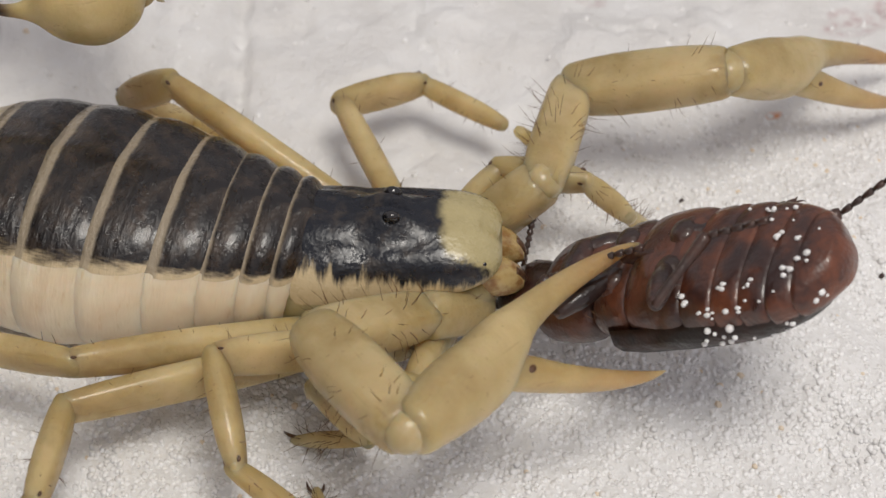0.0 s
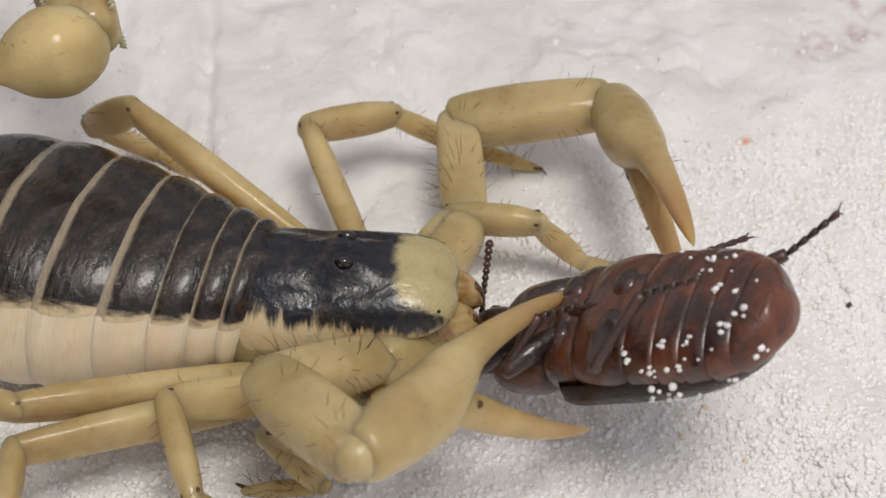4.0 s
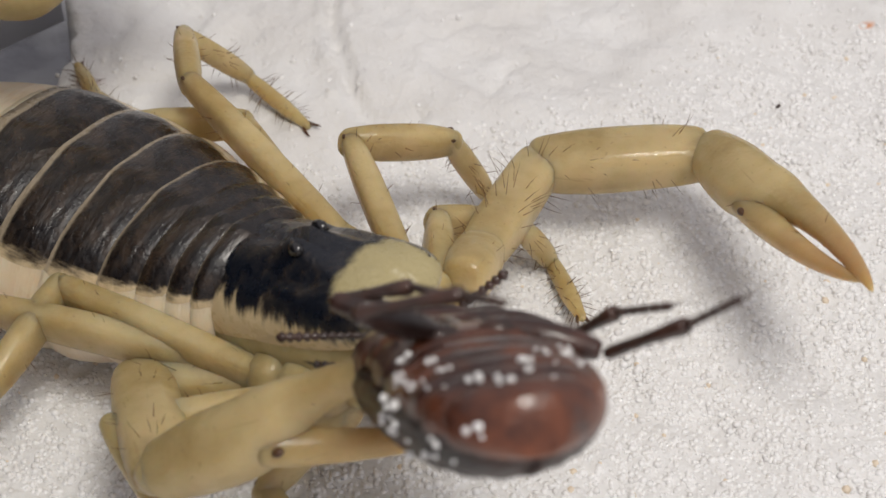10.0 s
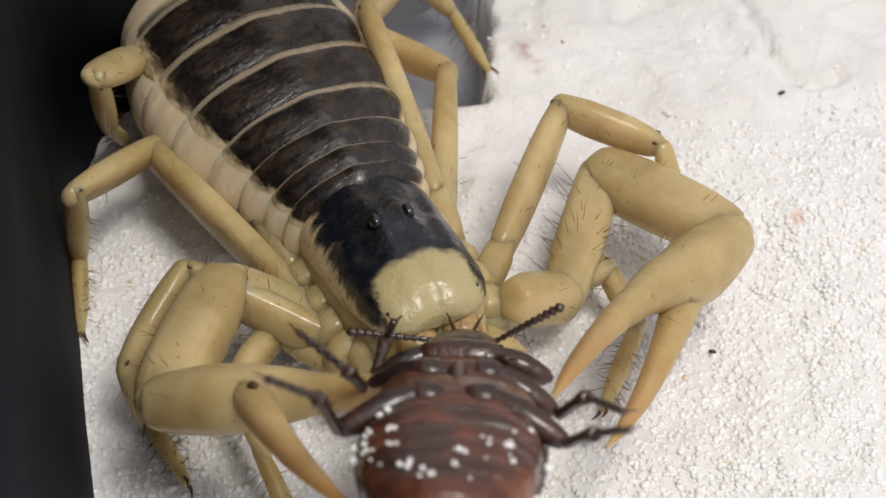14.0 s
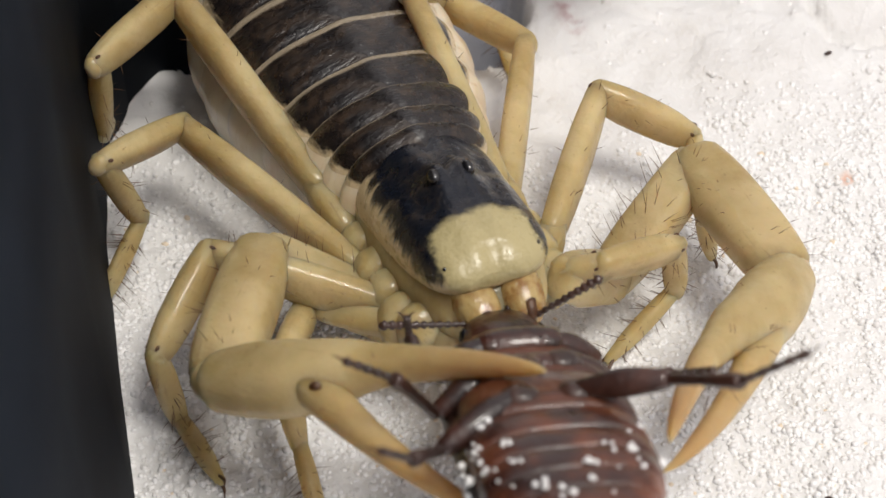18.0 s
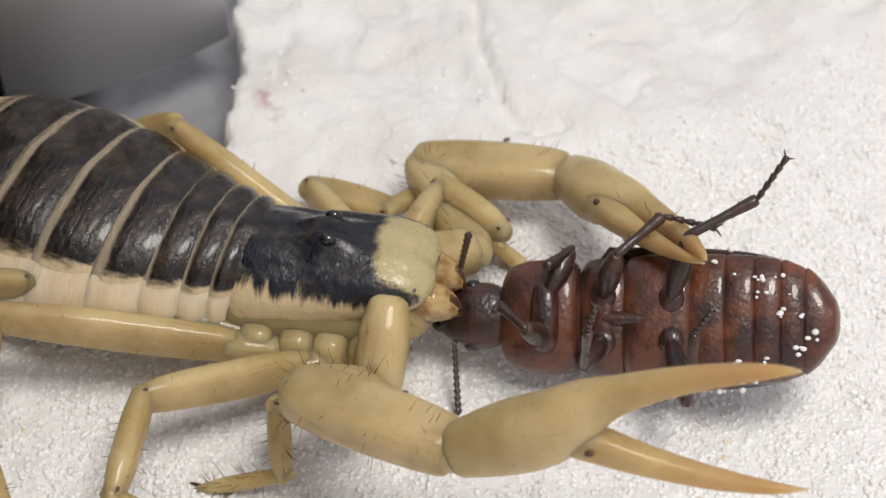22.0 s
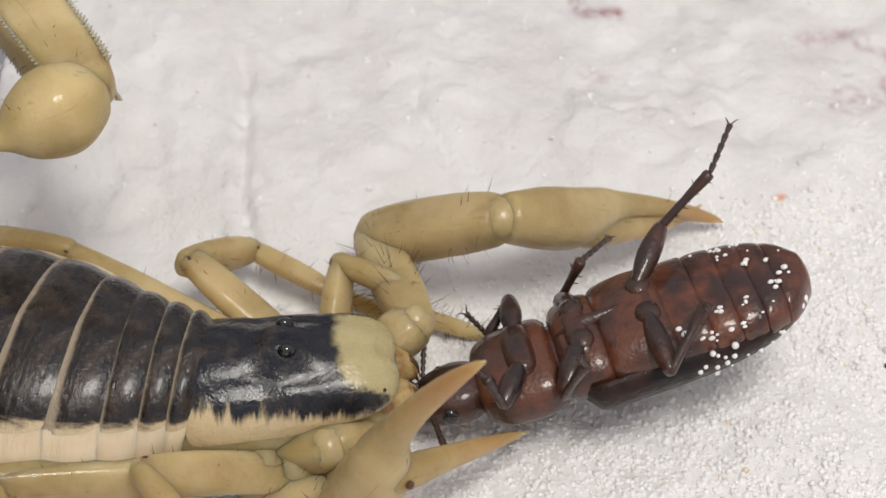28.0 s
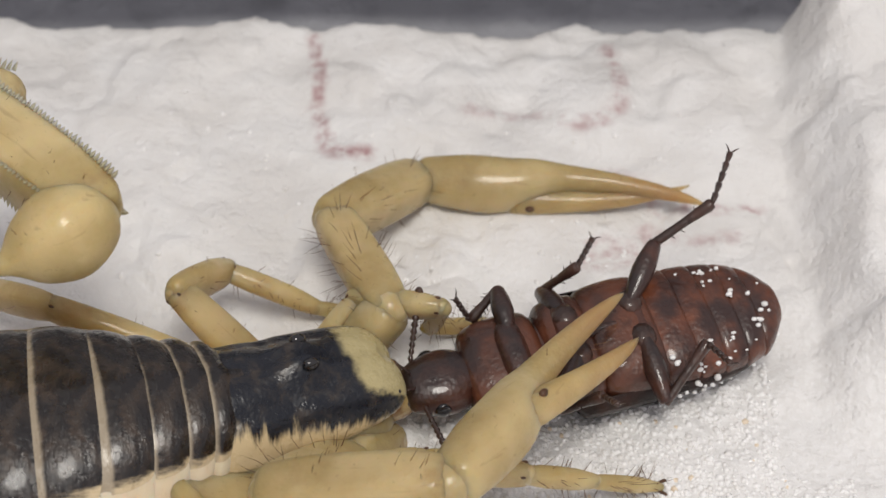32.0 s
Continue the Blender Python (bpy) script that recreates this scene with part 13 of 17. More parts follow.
    walk(joint["R2_femur"], [
        (0, mm(4.74, -6.52, 5.4, 20.4, -21, -153.7)), (2.5, mm(5, -6.46, 5.45, 20, -21.4, -153)), (3, mm(5.52, -6.07, 5.14, 38.3, -16.3, -156.9)),
        (3.5, mm(5.63, -5.98, 5.06, 39.7, -15.7, -158.7)), (6, mm(5.43, -6.16, 5.41, 47.1, -20.2, -157.6)), (6.6, mm(5.37, -6.17, 5.38, 45.2, -20.2, -157.7)),
        (7, mm(5.53, -6.09, 5.27, 45.4, -20.8, -156.3)), (8, mm(5.42, -6.29, 5.37, 31.4, -18.5, -154.1)), (8.4, mm(9.45, -5.52, 9.56, -4.5, 1.6, -145.1)),
        (9, mm(9.45, -5.45, 9.35, -1.4, 0.6, -139.2)), (10.4, mm(9.5, -5.39, 9.36, -0.6, 0.5, -131.8)), (10.8, mm(9.38, -5.45, 9.18, 1.7, -1, -130.8)),
        (11, mm(8.82, -5.41, 7.09, 13.2, -8.6, -123.7)), (11.5, mm(9, -5.44, 7.51, 11.4, -7.7, -123.7)), (12.6, mm(8.97, -5.41, 7.47, 7.1, -8.4, -118.1)),
        (13, mm(8.39, -5.49, 6.81, 6.4, -11.5, -102.2)), (13.6, mm(8.64, -4.94, 6.03, 20, -21.1, -129.2)), (14.5, mm(9.07, -4.76, 6.42, 18.9, -18.5, -130.7)),
        (15.5, mm(9.03, -4.66, 6.19, 19.7, -20.1, -129.1)), (17.5, mm(8.61, -5.51, 7.32, 12.7, -15, -121)), (19, mm(8.55, -5.58, 7.3, 12.8, -15.4, -120.5)),
        (20.1, mm(8.27, -5.75, 7.04, 13.5, -18.3, -115.9)), (20.6, mm(7.88, -7.64, 8.94, 9, -18.2, -117.7)), (21, mm(6.18, -7.41, 7.27, 10, -11.2, -136.1)),
        (21.5, mm(4.86, -7.09, 5.43, 11.2, -17.6, -143.5)), (22, mm(4.67, -7.11, 5.71, 17.1, -12.9, -146.7)), (23, mm(4.98, -6.93, 5.68, 18.3, -12.4, -148)),
        (23.4, mm(5.45, -6.8, 5.26, 16.9, -11.9, -140.9)), (24.2, mm(5.48, -6.77, 5.26, 17.4, -11.8, -141.3)), (26.5, mm(3.51, -6.81, 5.45, 25.6, -17.6, -157.3)),
        (27, mm(5.31, -5.61, 4.2, 42.6, -21.7, -171.7)), (28.5, mm(6.76, -5.44, 4.29, 63.9, -24, -166.2)), (30.1, mm(6.63, -5.44, 4.17, 78, -24.6, -167)),
        (30.5, mm(5.21, -5.7, 4.3, 57, -24.2, -166.8)), (31, mm(5.24, -6.14, 4.47, 40.6, -24.2, -143.7)), (31.2, mm(5.07, -5.92, 4.56, 29.3, -24.1, -159.9)),
        (31.6, mm(5.6, -5.53, 2.73, 70, -25.8, 177.1)), (32, mm(4.86, -5.49, 2.66, 75.8, -31.1, -177.9)),])
    walk(joint["R2_patella"], [
        (0, mm(-5.72, -11.7, 9.88, 14, 21.9, -74)), (2.5, mm(-5.36, -11.75, 10.01, 14.1, 22.2, -74.4)), (3, mm(-5.52, -10.78, 8.64, 2.6, 8.4, -69.1)),
        (3.5, mm(-5.58, -10.36, 8.45, 2.2, 7.2, -69.5)), (6, mm(-5.41, -10.63, 9.73, 9.8, 24.3, -62.7)), (6.6, mm(-5.49, -10.63, 9.69, 10.3, 24.1, -62.6)),
        (7, mm(-5.17, -10.8, 9.7, 10.7, 23.5, -60.3)), (8, mm(-5.24, -11.47, 9.33, 16.1, 21.4, -53.1)), (8.4, mm(-0.8, -12.67, 9.21, 5.6, 9.6, -43.9)),
        (9, mm(-0.01, -13.62, 9.22, 6.9, 9.6, -35.4)), (10.4, mm(1.16, -14.71, 9.24, 21.9, 8.7, -16.9)), (10.8, mm(1.21, -14.91, 9.39, 7.9, 7.7, -24.8)),
        (11, mm(1.97, -15.7, 8.97, 12.4, 12.6, -21)), (11.5, mm(2.12, -15.74, 9.19, 10.1, 9.6, -20.7)), (12.6, mm(3.16, -16.33, 9.3, 13, 6.1, -12.5)),
        (13, mm(5.8, -17.46, 9.3, 1.5, 2.1, -36.7)), (13.6, mm(1.27, -13.98, 10.53, 11.6, 21.5, -54.7)), (14.5, mm(1.33, -13.74, 10.38, 11.8, 20.6, -52.8)),
        (15.5, mm(1.63, -13.77, 10.48, 12, 21.6, -52.8)), (17.5, mm(2.39, -15.85, 10.55, 12.8, 20.7, -47.1)), (19, mm(2.43, -15.97, 10.61, 12.8, 20.9, -47.4)),
        (20.1, mm(3.08, -16.42, 10.95, 12.6, 22.6, -48.2)), (20.6, mm(2.37, -18.16, 12.85, 2.6, 4.9, -63.1)), (21, mm(-2.66, -15.91, 9.7, 14.1, 17.9, -54.5)),
        (21.5, mm(-4.7, -14.19, 9.21, 3.7, 18.8, -99.1)), (22, mm(-5.51, -13.8, 8.5, 0.1, 12.1, -92.3)), (23, mm(-5.37, -13.41, 8.37, 0.6, 8.4, -86.6)),
        (23.4, mm(-4.04, -14.51, 7.83, 0.1, 0.5, -73.2)), (24.2, mm(-4.07, -14.42, 7.81, 0, 0.2, -73)), (26.5, mm(-7.49, -11.4, 9.23, -6.1, 28.7, -112.1)),
        (27, mm(-6.19, -7.29, 8.81, 5.4, 9.7, -74.3)), (28.5, mm(-4.33, -8.16, 9.37, 8.4, 13, -54.4)), (30.1, mm(-4.44, -8.01, 9.38, 2.3, 14.5, -72.8)),
        (30.5, mm(-5.89, -8.3, 9.44, -2.5, 23.8, -98)), (31, mm(-3.95, -12.89, 9.6, 4.5, 13.2, -60.4)), (31.2, mm(-5.64, -9.84, 9.66, 2.1, 25.1, -100.9)),
        (31.6, mm(-5.64, -4.95, 8.17, -0.2, -4.4, -99.8)), (32, mm(-5.83, -5.88, 9.12, 3.8, 10.2, -74.9)),])
    walk(joint["R2_tibia"], [
        (0, mm(-3.69, -18.76, 6.92, 79.1, 30.6, -23.3)), (2.5, mm(-3.4, -18.81, 7.02, 85.6, 30.1, -20.3)), (3, mm(-2.86, -17.73, 7.54, 57.3, 33.8, -16.1)),
        (3.5, mm(-2.97, -17.33, 7.51, 55.4, 32.6, -17.1)), (6, mm(-2.14, -16.98, 6.5, 40.4, 26.4, -23)), (6.6, mm(-2.2, -16.98, 6.49, 37.4, 26.2, -26.6)),
        (7, mm(-1.62, -17.01, 6.59, 34.5, 27.3, -29.3)), (8, mm(-0.91, -17.26, 6.5, 27.3, 29.3, -45)), (8.4, mm(4.53, -17.81, 7.96, 47, 34.3, -12.1)),
        (9, mm(6.01, -17.91, 7.97, 46.8, 36.3, -10.5)), (10.4, mm(8.25, -16.86, 8.12, 15.7, 37.9, -61.8)), (10.8, mm(7.94, -18.02, 8.38, 37.2, 37.7, -19.4)),
        (11, mm(8.81, -18.33, 7.33, 36.9, 33.9, -12.8)), (11.5, mm(9.03, -18.34, 7.94, 37.9, 36.2, -14.5)), (12.6, mm(10.41, -17.93, 8.5, 18.6, 44, -51.7)),
        (13, mm(11.85, -21.97, 9.02, -153.1, 73.6, 135.1)), (13.6, mm(5.47, -19.9, 7.67, -149.5, 82.3, 126.8)), (14.5, mm(5.73, -19.54, 7.65, -161.5, 81.3, 115.2)),
        (15.5, mm(6, -19.52, 7.63, -157.5, 80.2, 120)), (17.5, mm(7.31, -21.14, 7.83, -165.5, 83.6, 114.6)), (19, mm(7.32, -21.29, 7.85, -168.3, 83.9, 111.9)),
        (20.1, mm(7.89, -21.8, 7.95, -170.6, 83.3, 111)), (20.6, mm(6.4, -26.09, 12.08, 89.7, 68.4, -1)), (21, mm(1.62, -21.91, 7.32, 47, 33.1, -30.8)),
        (21.5, mm(-5.89, -21.57, 6.67, 107.4, 21.3, -13.9)), (22, mm(-5.81, -21.25, 6.91, 68.4, 28.5, -13.6)), (23, mm(-4.92, -20.86, 7.27, 76.3, 30.1, -7.9)),
        (23.4, mm(-1.87, -21.67, 7.77, 72.3, 36, -5.7)), (24.2, mm(-1.88, -21.56, 7.79, 78.7, 35.1, -1)), (26.5, mm(-10.16, -18, 5.33, 93.7, 17.3, -8.5)),
        (27, mm(-4.18, -14.43, 7.54, 19.2, 34.4, -71.9)), (28.5, mm(-0.07, -14.11, 7.68, 25.4, 34.9, -47.8)), (30.1, mm(-2.29, -14.95, 7.5, 52, 34.2, -15.8)),
        (30.5, mm(-6.86, -15.28, 6.32, 65.4, 23.6, -12.1)), (31, mm(-0.15, -19.57, 7.8, 113.5, 43.4, 27.4)), (31.2, mm(-7.01, -16.92, 6.29, 156, 17.7, 18.6)),
        (31.4, mm(-6.95, -14.56, 7.51, 109.7, 41.9, -2.7)), (31.6, mm(-6.89, -12.21, 8.73, 46.9, 40.6, -43.2)), (32, mm(-3.91, -13, 7.8, 24.9, 36.5, -57.5)),])
    walk(joint["R2_tarsus"], [
        (0, mm(2.15, -21.27, 3.16, -165.5, 27.3, 101.7)), (2.5, mm(2.6, -21.03, 3.31, -160.6, 29.1, 107.9)), (2.75, mm(2.85, -20.24, 3.34, 133.8, 58, 50)),
        (3, mm(3.11, -19.46, 3.38, 69.4, 28.3, -6.6)), (3.5, mm(3.1, -19.2, 3.44, 56, 28.2, -14.4)), (6, mm(4.06, -19.62, 3.16, 40.4, 25.1, -22)),
        (6.6, mm(3.84, -20.01, 3.16, 34.9, 25.3, -28)), (7, mm(4.21, -20.28, 3.15, 33.9, 25.1, -27.9)), (8, mm(3.73, -21.89, 2.83, 10.9, 21.9, -64.1)),
        (8.4, mm(10.59, -19.11, 3.73, 64.2, 31.1, 1.6)), (9, mm(11.95, -19.01, 3.54, 52.4, 29.4, -2.2)), (10.4, mm(11.05, -22.07, 3.52, 1.2, 29.2, -84)),
        (10.8, mm(13.52, -19.98, 3.82, 46.5, 33.1, -7.9)), (11, mm(14.91, -19.72, 3.13, 33.4, 24.4, -8.3)), (11.5, mm(14.88, -19.86, 3.52, 37.8, 29.4, -9.7)),
        (12.6, mm(13.73, -22.13, 3.33, 9.6, 27.8, -57.6)), (13, mm(10.38, -20.5, 2.01, 43.1, 14.8, 1.9)), (13.3, mm(7.63, -19.81, 1.2, -19, 3.7, -2.6)),
        (13.6, mm(4.88, -19.11, 0.39, -80.4, -5.5, 5.1)), (14.5, mm(5.26, -18.53, 0.38, -84.3, -6.6, 5.8)), (15.5, mm(5.38, -18.45, 0.38, -76.2, -6.2, 5.7)),
        (17.5, mm(6.97, -20.4, 0.54, -96.5, -1.7, 10.2)), (19, mm(7.03, -20.56, 0.56, -91.6, -1.4, 10.2)), (19.55, mm(7.3, -20.78, 0.62, -43.2, -0.7, 9.7)),
        (20.1, mm(7.58, -21, 0.69, 5.1, 0.1, 10)), (20.35, mm(8.25, -23.57, 3.21, 31.4, 42.5, -20.1)), (20.6, mm(8.92, -26.13, 5.74, -74.3, 86.7, -165)),
        (21, mm(6.91, -25.06, 3.3, -176.7, 28.6, 93)), (21.25, mm(3.89, -24.15, 3.63, -130.4, 46.9, 126.4)), (21.5, mm(0.86, -23.24, 3.96, -76.5, 37.5, 168)),
        (21.75, mm(0.72, -23.01, 3.65, 17.6, 77.8, -80.7)), (22, mm(0.57, -22.79, 3.34, 65.4, 27.9, -15)), (23, mm(1.56, -21.76, 3.48, 82.8, 28.5, -4.4)),
        (23.4, mm(4.17, -22.28, 3.36, 67.8, 27.6, -5.8)), (24.2, mm(4.28, -21.67, 3.46, 81.2, 28.3, 1.3)), (26.5, mm(-2.83, -19.09, 3.02, 106.2, 22.7, -3.2)),
        (26.75, mm(-2.55, -19.7, 3.16, 58.7, 41.6, -43.2)), (27, mm(-2.26, -20.31, 3.3, 7.9, 27, -86.6)), (28.5, mm(4.06, -18.67, 3.39, 22.1, 28, -46.7)),
        (30.1, mm(3.68, -16.64, 3.28, 61.6, 26.6, -5.7)), (30.5, mm(0.02, -16.76, 3.24, 67.4, 24.8, -11.6)), (31, mm(4.6, -17.12, 2.74, 44.8, 22.3, -10.2)),
        (31.2, mm(-0.3, -14.66, 4.03, 10.2, 37.9, -89.5)), (31.6, mm(-2.73, -16.12, 3.84, 29, 33.5, -56.8)), (32, mm(-0.67, -18.08, 3.34, 19.1, 27.6, -58.7)),])
    walk(joint["R3_troch"], [
        (0, mm(-0.06, -7.39, 5.27, 0, 6.4, 23.4)), (2.5, mm(0.12, -7.41, 5.36, 0, 6.6, 24.1)), (3, mm(0.17, -7.57, 5.5, 0, 7.1, 26.2)),
        (3.5, mm(0.36, -7.41, 5.47, 0, 7.4, 25.5)), (6, mm(0.41, -6.89, 5.37, 0, 5.9, 18.6)), (6.6, mm(0.36, -6.89, 5.35, 0, 5.9, 18.5)),
        (7, mm(0.02, -7.17, 5.52, 0, 7.5, 20.9)), (8, mm(-0.47, -7.77, 5.66, 0, 7.7, 24.3)), (8.4, mm(6.86, -5.56, 8.77, 0, -0.7, 14.7)),
        (9, mm(7.09, -5.49, 8.6, 0, 1.6, 9.6)), (10.4, mm(7.15, -5.48, 8.61, 0, 1.6, 7.6)), (10.8, mm(7.04, -5.49, 8.46, 0, 2.3, 6.3)),
        (11, mm(6.39, -5.49, 6.63, 0, 8.1, 9.5)), (11.5, mm(6.62, -5.48, 6.96, 0, 7, 9.6)), (12.6, mm(6.71, -5.43, 6.92, 0, 8.2, 16.1)),
        (13, mm(5.58, -5.69, 6.61, 0, 16.1, 31)), (13.6, mm(2.26, -6.57, 6.4, 0, 5.2, 17.3)), (14.5, mm(2.84, -6.47, 6.62, 0, 3.6, 17.3)),
        (15.5, mm(2.83, -6.45, 6.53, 0, 4.4, 17.4)), (17.5, mm(3.84, -6.6, 7.16, 0, 5.4, 25.5)), (19, mm(3.85, -6.6, 7.14, 0, 5.9, 25.8)),
        (20.1, mm(3.77, -6.59, 6.95, 0, 7.6, 27)), (20.6, mm(3.93, -7.71, 8.8, 0, 19.5, 39.9)), (21, mm(1.08, -6.73, 7.65, 0, 13.6, 15)),
        (21.5, mm(-0.39, -5.86, 5.64, 0, 10.4, 4.2)), (22, mm(-1.1, -6.42, 6.36, 0, 11.8, 9.1)), (23, mm(0.34, -6.32, 6.18, 0, 12.8, 10.4)),
        (23.4, mm(0.13, -6.98, 5.9, 0, 11.3, 18.5)), (24.2, mm(0.21, -6.99, 5.95, 0, 11.9, 18.8)), (26.5, mm(-1.57, -6.46, 6, 0, 13.1, 9.6)),
        (27, mm(0.41, -5.61, 5.07, 0, 12.8, 2)), (28.5, mm(2.34, -5.68, 5.07, 0, 11.7, 6.1)), (30.1, mm(2.37, -5.65, 4.97, 0, 12.5, 5.5)),
        (30.5, mm(-0.24, -5.86, 4.83, 0, 7, 5.3)), (31, mm(0.26, -5.87, 5.2, 0, 13.1, 6.2)), (31.2, mm(0.53, -5.82, 5.14, 0, 12.6, 5.7)),
        (31.6, mm(0.86, -5.39, 4.15, 0, 14.6, -3.5)), (32, mm(2.35, -5.5, 3.56, 0, 18.6, 0.5)),])
    walk(joint["R3_femur"], [
        (0, mm(-0.06, -7.39, 5.27, 8.2, -6.4, -156.6)), (2.5, mm(0.12, -7.41, 5.36, 8.3, -6.6, -155.9)), (3, mm(0.17, -7.57, 5.5, 8.6, -7.1, -153.8)),
        (3.5, mm(0.36, -7.41, 5.47, 9.3, -7.4, -154.5)), (6, mm(0.41, -6.89, 5.37, 8.7, -5.9, -161.4)), (6.6, mm(0.36, -6.89, 5.35, 8.3, -5.9, -161.5)),
        (7, mm(0.02, -7.17, 5.52, 9.7, -7.5, -159.1)), (8, mm(-0.47, -7.77, 5.66, 7.3, -7.7, -155.7)), (8.4, mm(6.86, -5.56, 8.77, -1.4, 0.7, -165.3)),
        (9, mm(7.09, -5.49, 8.6, 3.7, -1.6, -170.4)), (10.4, mm(7.15, -5.48, 8.61, 2.6, -1.6, -172.4)), (10.8, mm(7.04, -5.49, 8.46, 5.3, -2.3, -173.7)),
        (11, mm(6.39, -5.49, 6.63, 19.6, -8.1, -170.5)), (11.5, mm(6.62, -5.48, 6.96, 15.6, -7, -170.4)), (12.6, mm(6.71, -5.43, 6.92, 12.6, -8.2, -163.9)),
        (13, mm(5.58, -5.69, 6.61, 14.7, -16.1, -149)), (13.6, mm(2.26, -6.57, 6.4, 6, -5.2, -162.7)), (14.5, mm(2.84, -6.47, 6.62, 4.2, -3.6, -162.7)),
        (15.5, mm(2.83, -6.45, 6.53, 5.1, -4.4, -162.6)), (17.5, mm(3.84, -6.6, 7.16, 5.1, -5.4, -154.5)), (19, mm(3.85, -6.6, 7.14, 5.5, -5.9, -154.2)),
        (20.1, mm(3.77, -6.59, 6.95, 6.9, -7.6, -153)), (20.6, mm(3.93, -7.71, 8.8, 18.4, -19.5, -140.1)), (21, mm(1.08, -6.73, 7.65, 13.4, -13.6, -165)),
        (21.5, mm(-0.39, -5.86, 5.64, 16.8, -10.4, -175.8)), (22, mm(-1.1, -6.42, 6.36, 19.4, -11.8, -170.9)), (23, mm(0.34, -6.32, 6.18, 22.3, -12.8, -169.6)),
        (23.4, mm(0.13, -6.98, 5.9, 17.5, -11.3, -161.5)), (24.2, mm(0.21, -6.99, 5.95, 19.5, -11.9, -161.2)), (26.5, mm(-1.57, -6.46, 6, 24.3, -13.1, -170.4)),
        (27, mm(0.41, -5.61, 5.07, 23.2, -12.8, -178)), (28.5, mm(2.34, -5.68, 5.07, 23.4, -11.7, -173.9)), (30.1, mm(2.37, -5.65, 4.97, 25.6, -12.5, -174.5)),
        (30.5, mm(-0.24, -5.86, 4.83, 13.1, -7, -174.7)), (31, mm(0.26, -5.87, 5.2, 17, -13.1, -173.8)), (31.2, mm(0.53, -5.82, 5.14, 19.1, -12.6, -174.3)),
        (31.6, mm(0.86, -5.39, 4.15, 25.3, -14.6, 176.5)), (32, mm(2.35, -5.5, 3.56, 30.1, -18.6, -179.5)),])
    walk(joint["R3_patella"], [
        (0, mm(-16.03, -14.29, 7.23, -1.6, -7.1, -92.2)), (2.5, mm(-15.75, -14.51, 7.38, -1.6, -7.1, -91.2)), (3, mm(-15.42, -15.23, 7.65, -0.6, -2.9, -91.3)),
        (3.5, mm(-15.31, -14.89, 7.72, -0.5, -2.3, -90)), (6, mm(-16.09, -12.45, 7.17, -8.4, -14, -74.1)), (6.6, mm(-16.14, -12.41, 7.13, -8.6, -13.9, -74.4)),
        (7, mm(-16.19, -13.36, 7.82, -7.7, -3.9, -43.3)), (8, mm(-16.28, -14.89, 8.01, -5.5, -0.3, -24.9)), (8.4, mm(-10.07, -9.99, 8.56, 2.6, 5.4, -75.6)),
        (9, mm(-10.16, -8.4, 9.09, 2.9, 7.9, -83.4)), (10.4, mm(-10.19, -7.8, 9.11, 6.3, 8.8, -78.3)), (10.8, mm(-10.34, -7.4, 9.16, 3.1, 7.6, -84.8)),
        (11, mm(-10.7, -8.33, 9.11, 3.3, 9.8, -83.4)), (11.5, mm(-10.51, -8.39, 9.1, 2.6, 8.9, -87.5)), (12.6, mm(-9.93, -10.23, 9.42, 1.3, 14.3, -101.2)),
        (13, mm(-8.82, -14.36, 11.47, -36, 44.9, -151.5)), (13.3, mm(-11.6, -13.05, 9.73, -13.1, 18.6, -99)), (13.6, mm(-14.38, -11.75, 8, -18.1, -13.5, -59.2)),
        (14.5, mm(-13.84, -11.67, 7.72, -18.6, -14, -58.8)), (15.5, mm(-13.83, -11.66, 7.87, -17.8, -13, -58.3)),
        (17.5, mm(-11.89, -14.1, 8.81, -26.1, -19.4, -55.3)), (19, mm(-11.82, -14.19, 8.93, -25.9, -19.5, -55.6)),
        (20.1, mm(-11.68, -14.47, 9.27, -22.9, -17.6, -56.2)), (20.6, mm(-8.72, -18.3, 14.65, 22.1, 38.4, -62)), (21, mm(-15.36, -11.14, 11.75, 3.8, 16.2, -106.1)),
        (21.5, mm(-17.56, -7.12, 8.79, 1.5, 3.4, -92)), (22, mm(-18.02, -9.14, 9.93, 6.6, 12.8, -83.4)), (23, mm(-16.45, -9.41, 10.04, 6.8, 14.4, -82.2)),
        (23.4, mm(-16.14, -12.42, 9.32, 4.7, 9.5, -77.1)), (24.2, mm(-16, -12.51, 9.55, 6.7, 11.8, -71.5)), (26.5, mm(-18.38, -9.3, 9.97, 13.2, 24.3, -77.5)),
        (27, mm(-16.64, -6.21, 8.96, 6.7, 8, -75.2)), (28.5, mm(-14.69, -7.52, 8.62, 2.6, 4.7, -79.9)), (30.1, mm(-14.64, -7.29, 8.75, 0.8, 5.1, -99.9)),
        (30.5, mm(-17.53, -7.47, 6.96, -5.2, -14.6, -92.5)), (31, mm(-16.69, -7.7, 9.16, -6, 12.6, -146)), (31.2, mm(-16.46, -7.52, 8.97, 2.6, 22.5, -109.8)),
        (31.6, mm(-16.05, -4.36, 8.55, 3.3, 5.4, -89.7)), (32, mm(-14.24, -5.64, 9.15, 3.6, 8.7, -95.5)),])
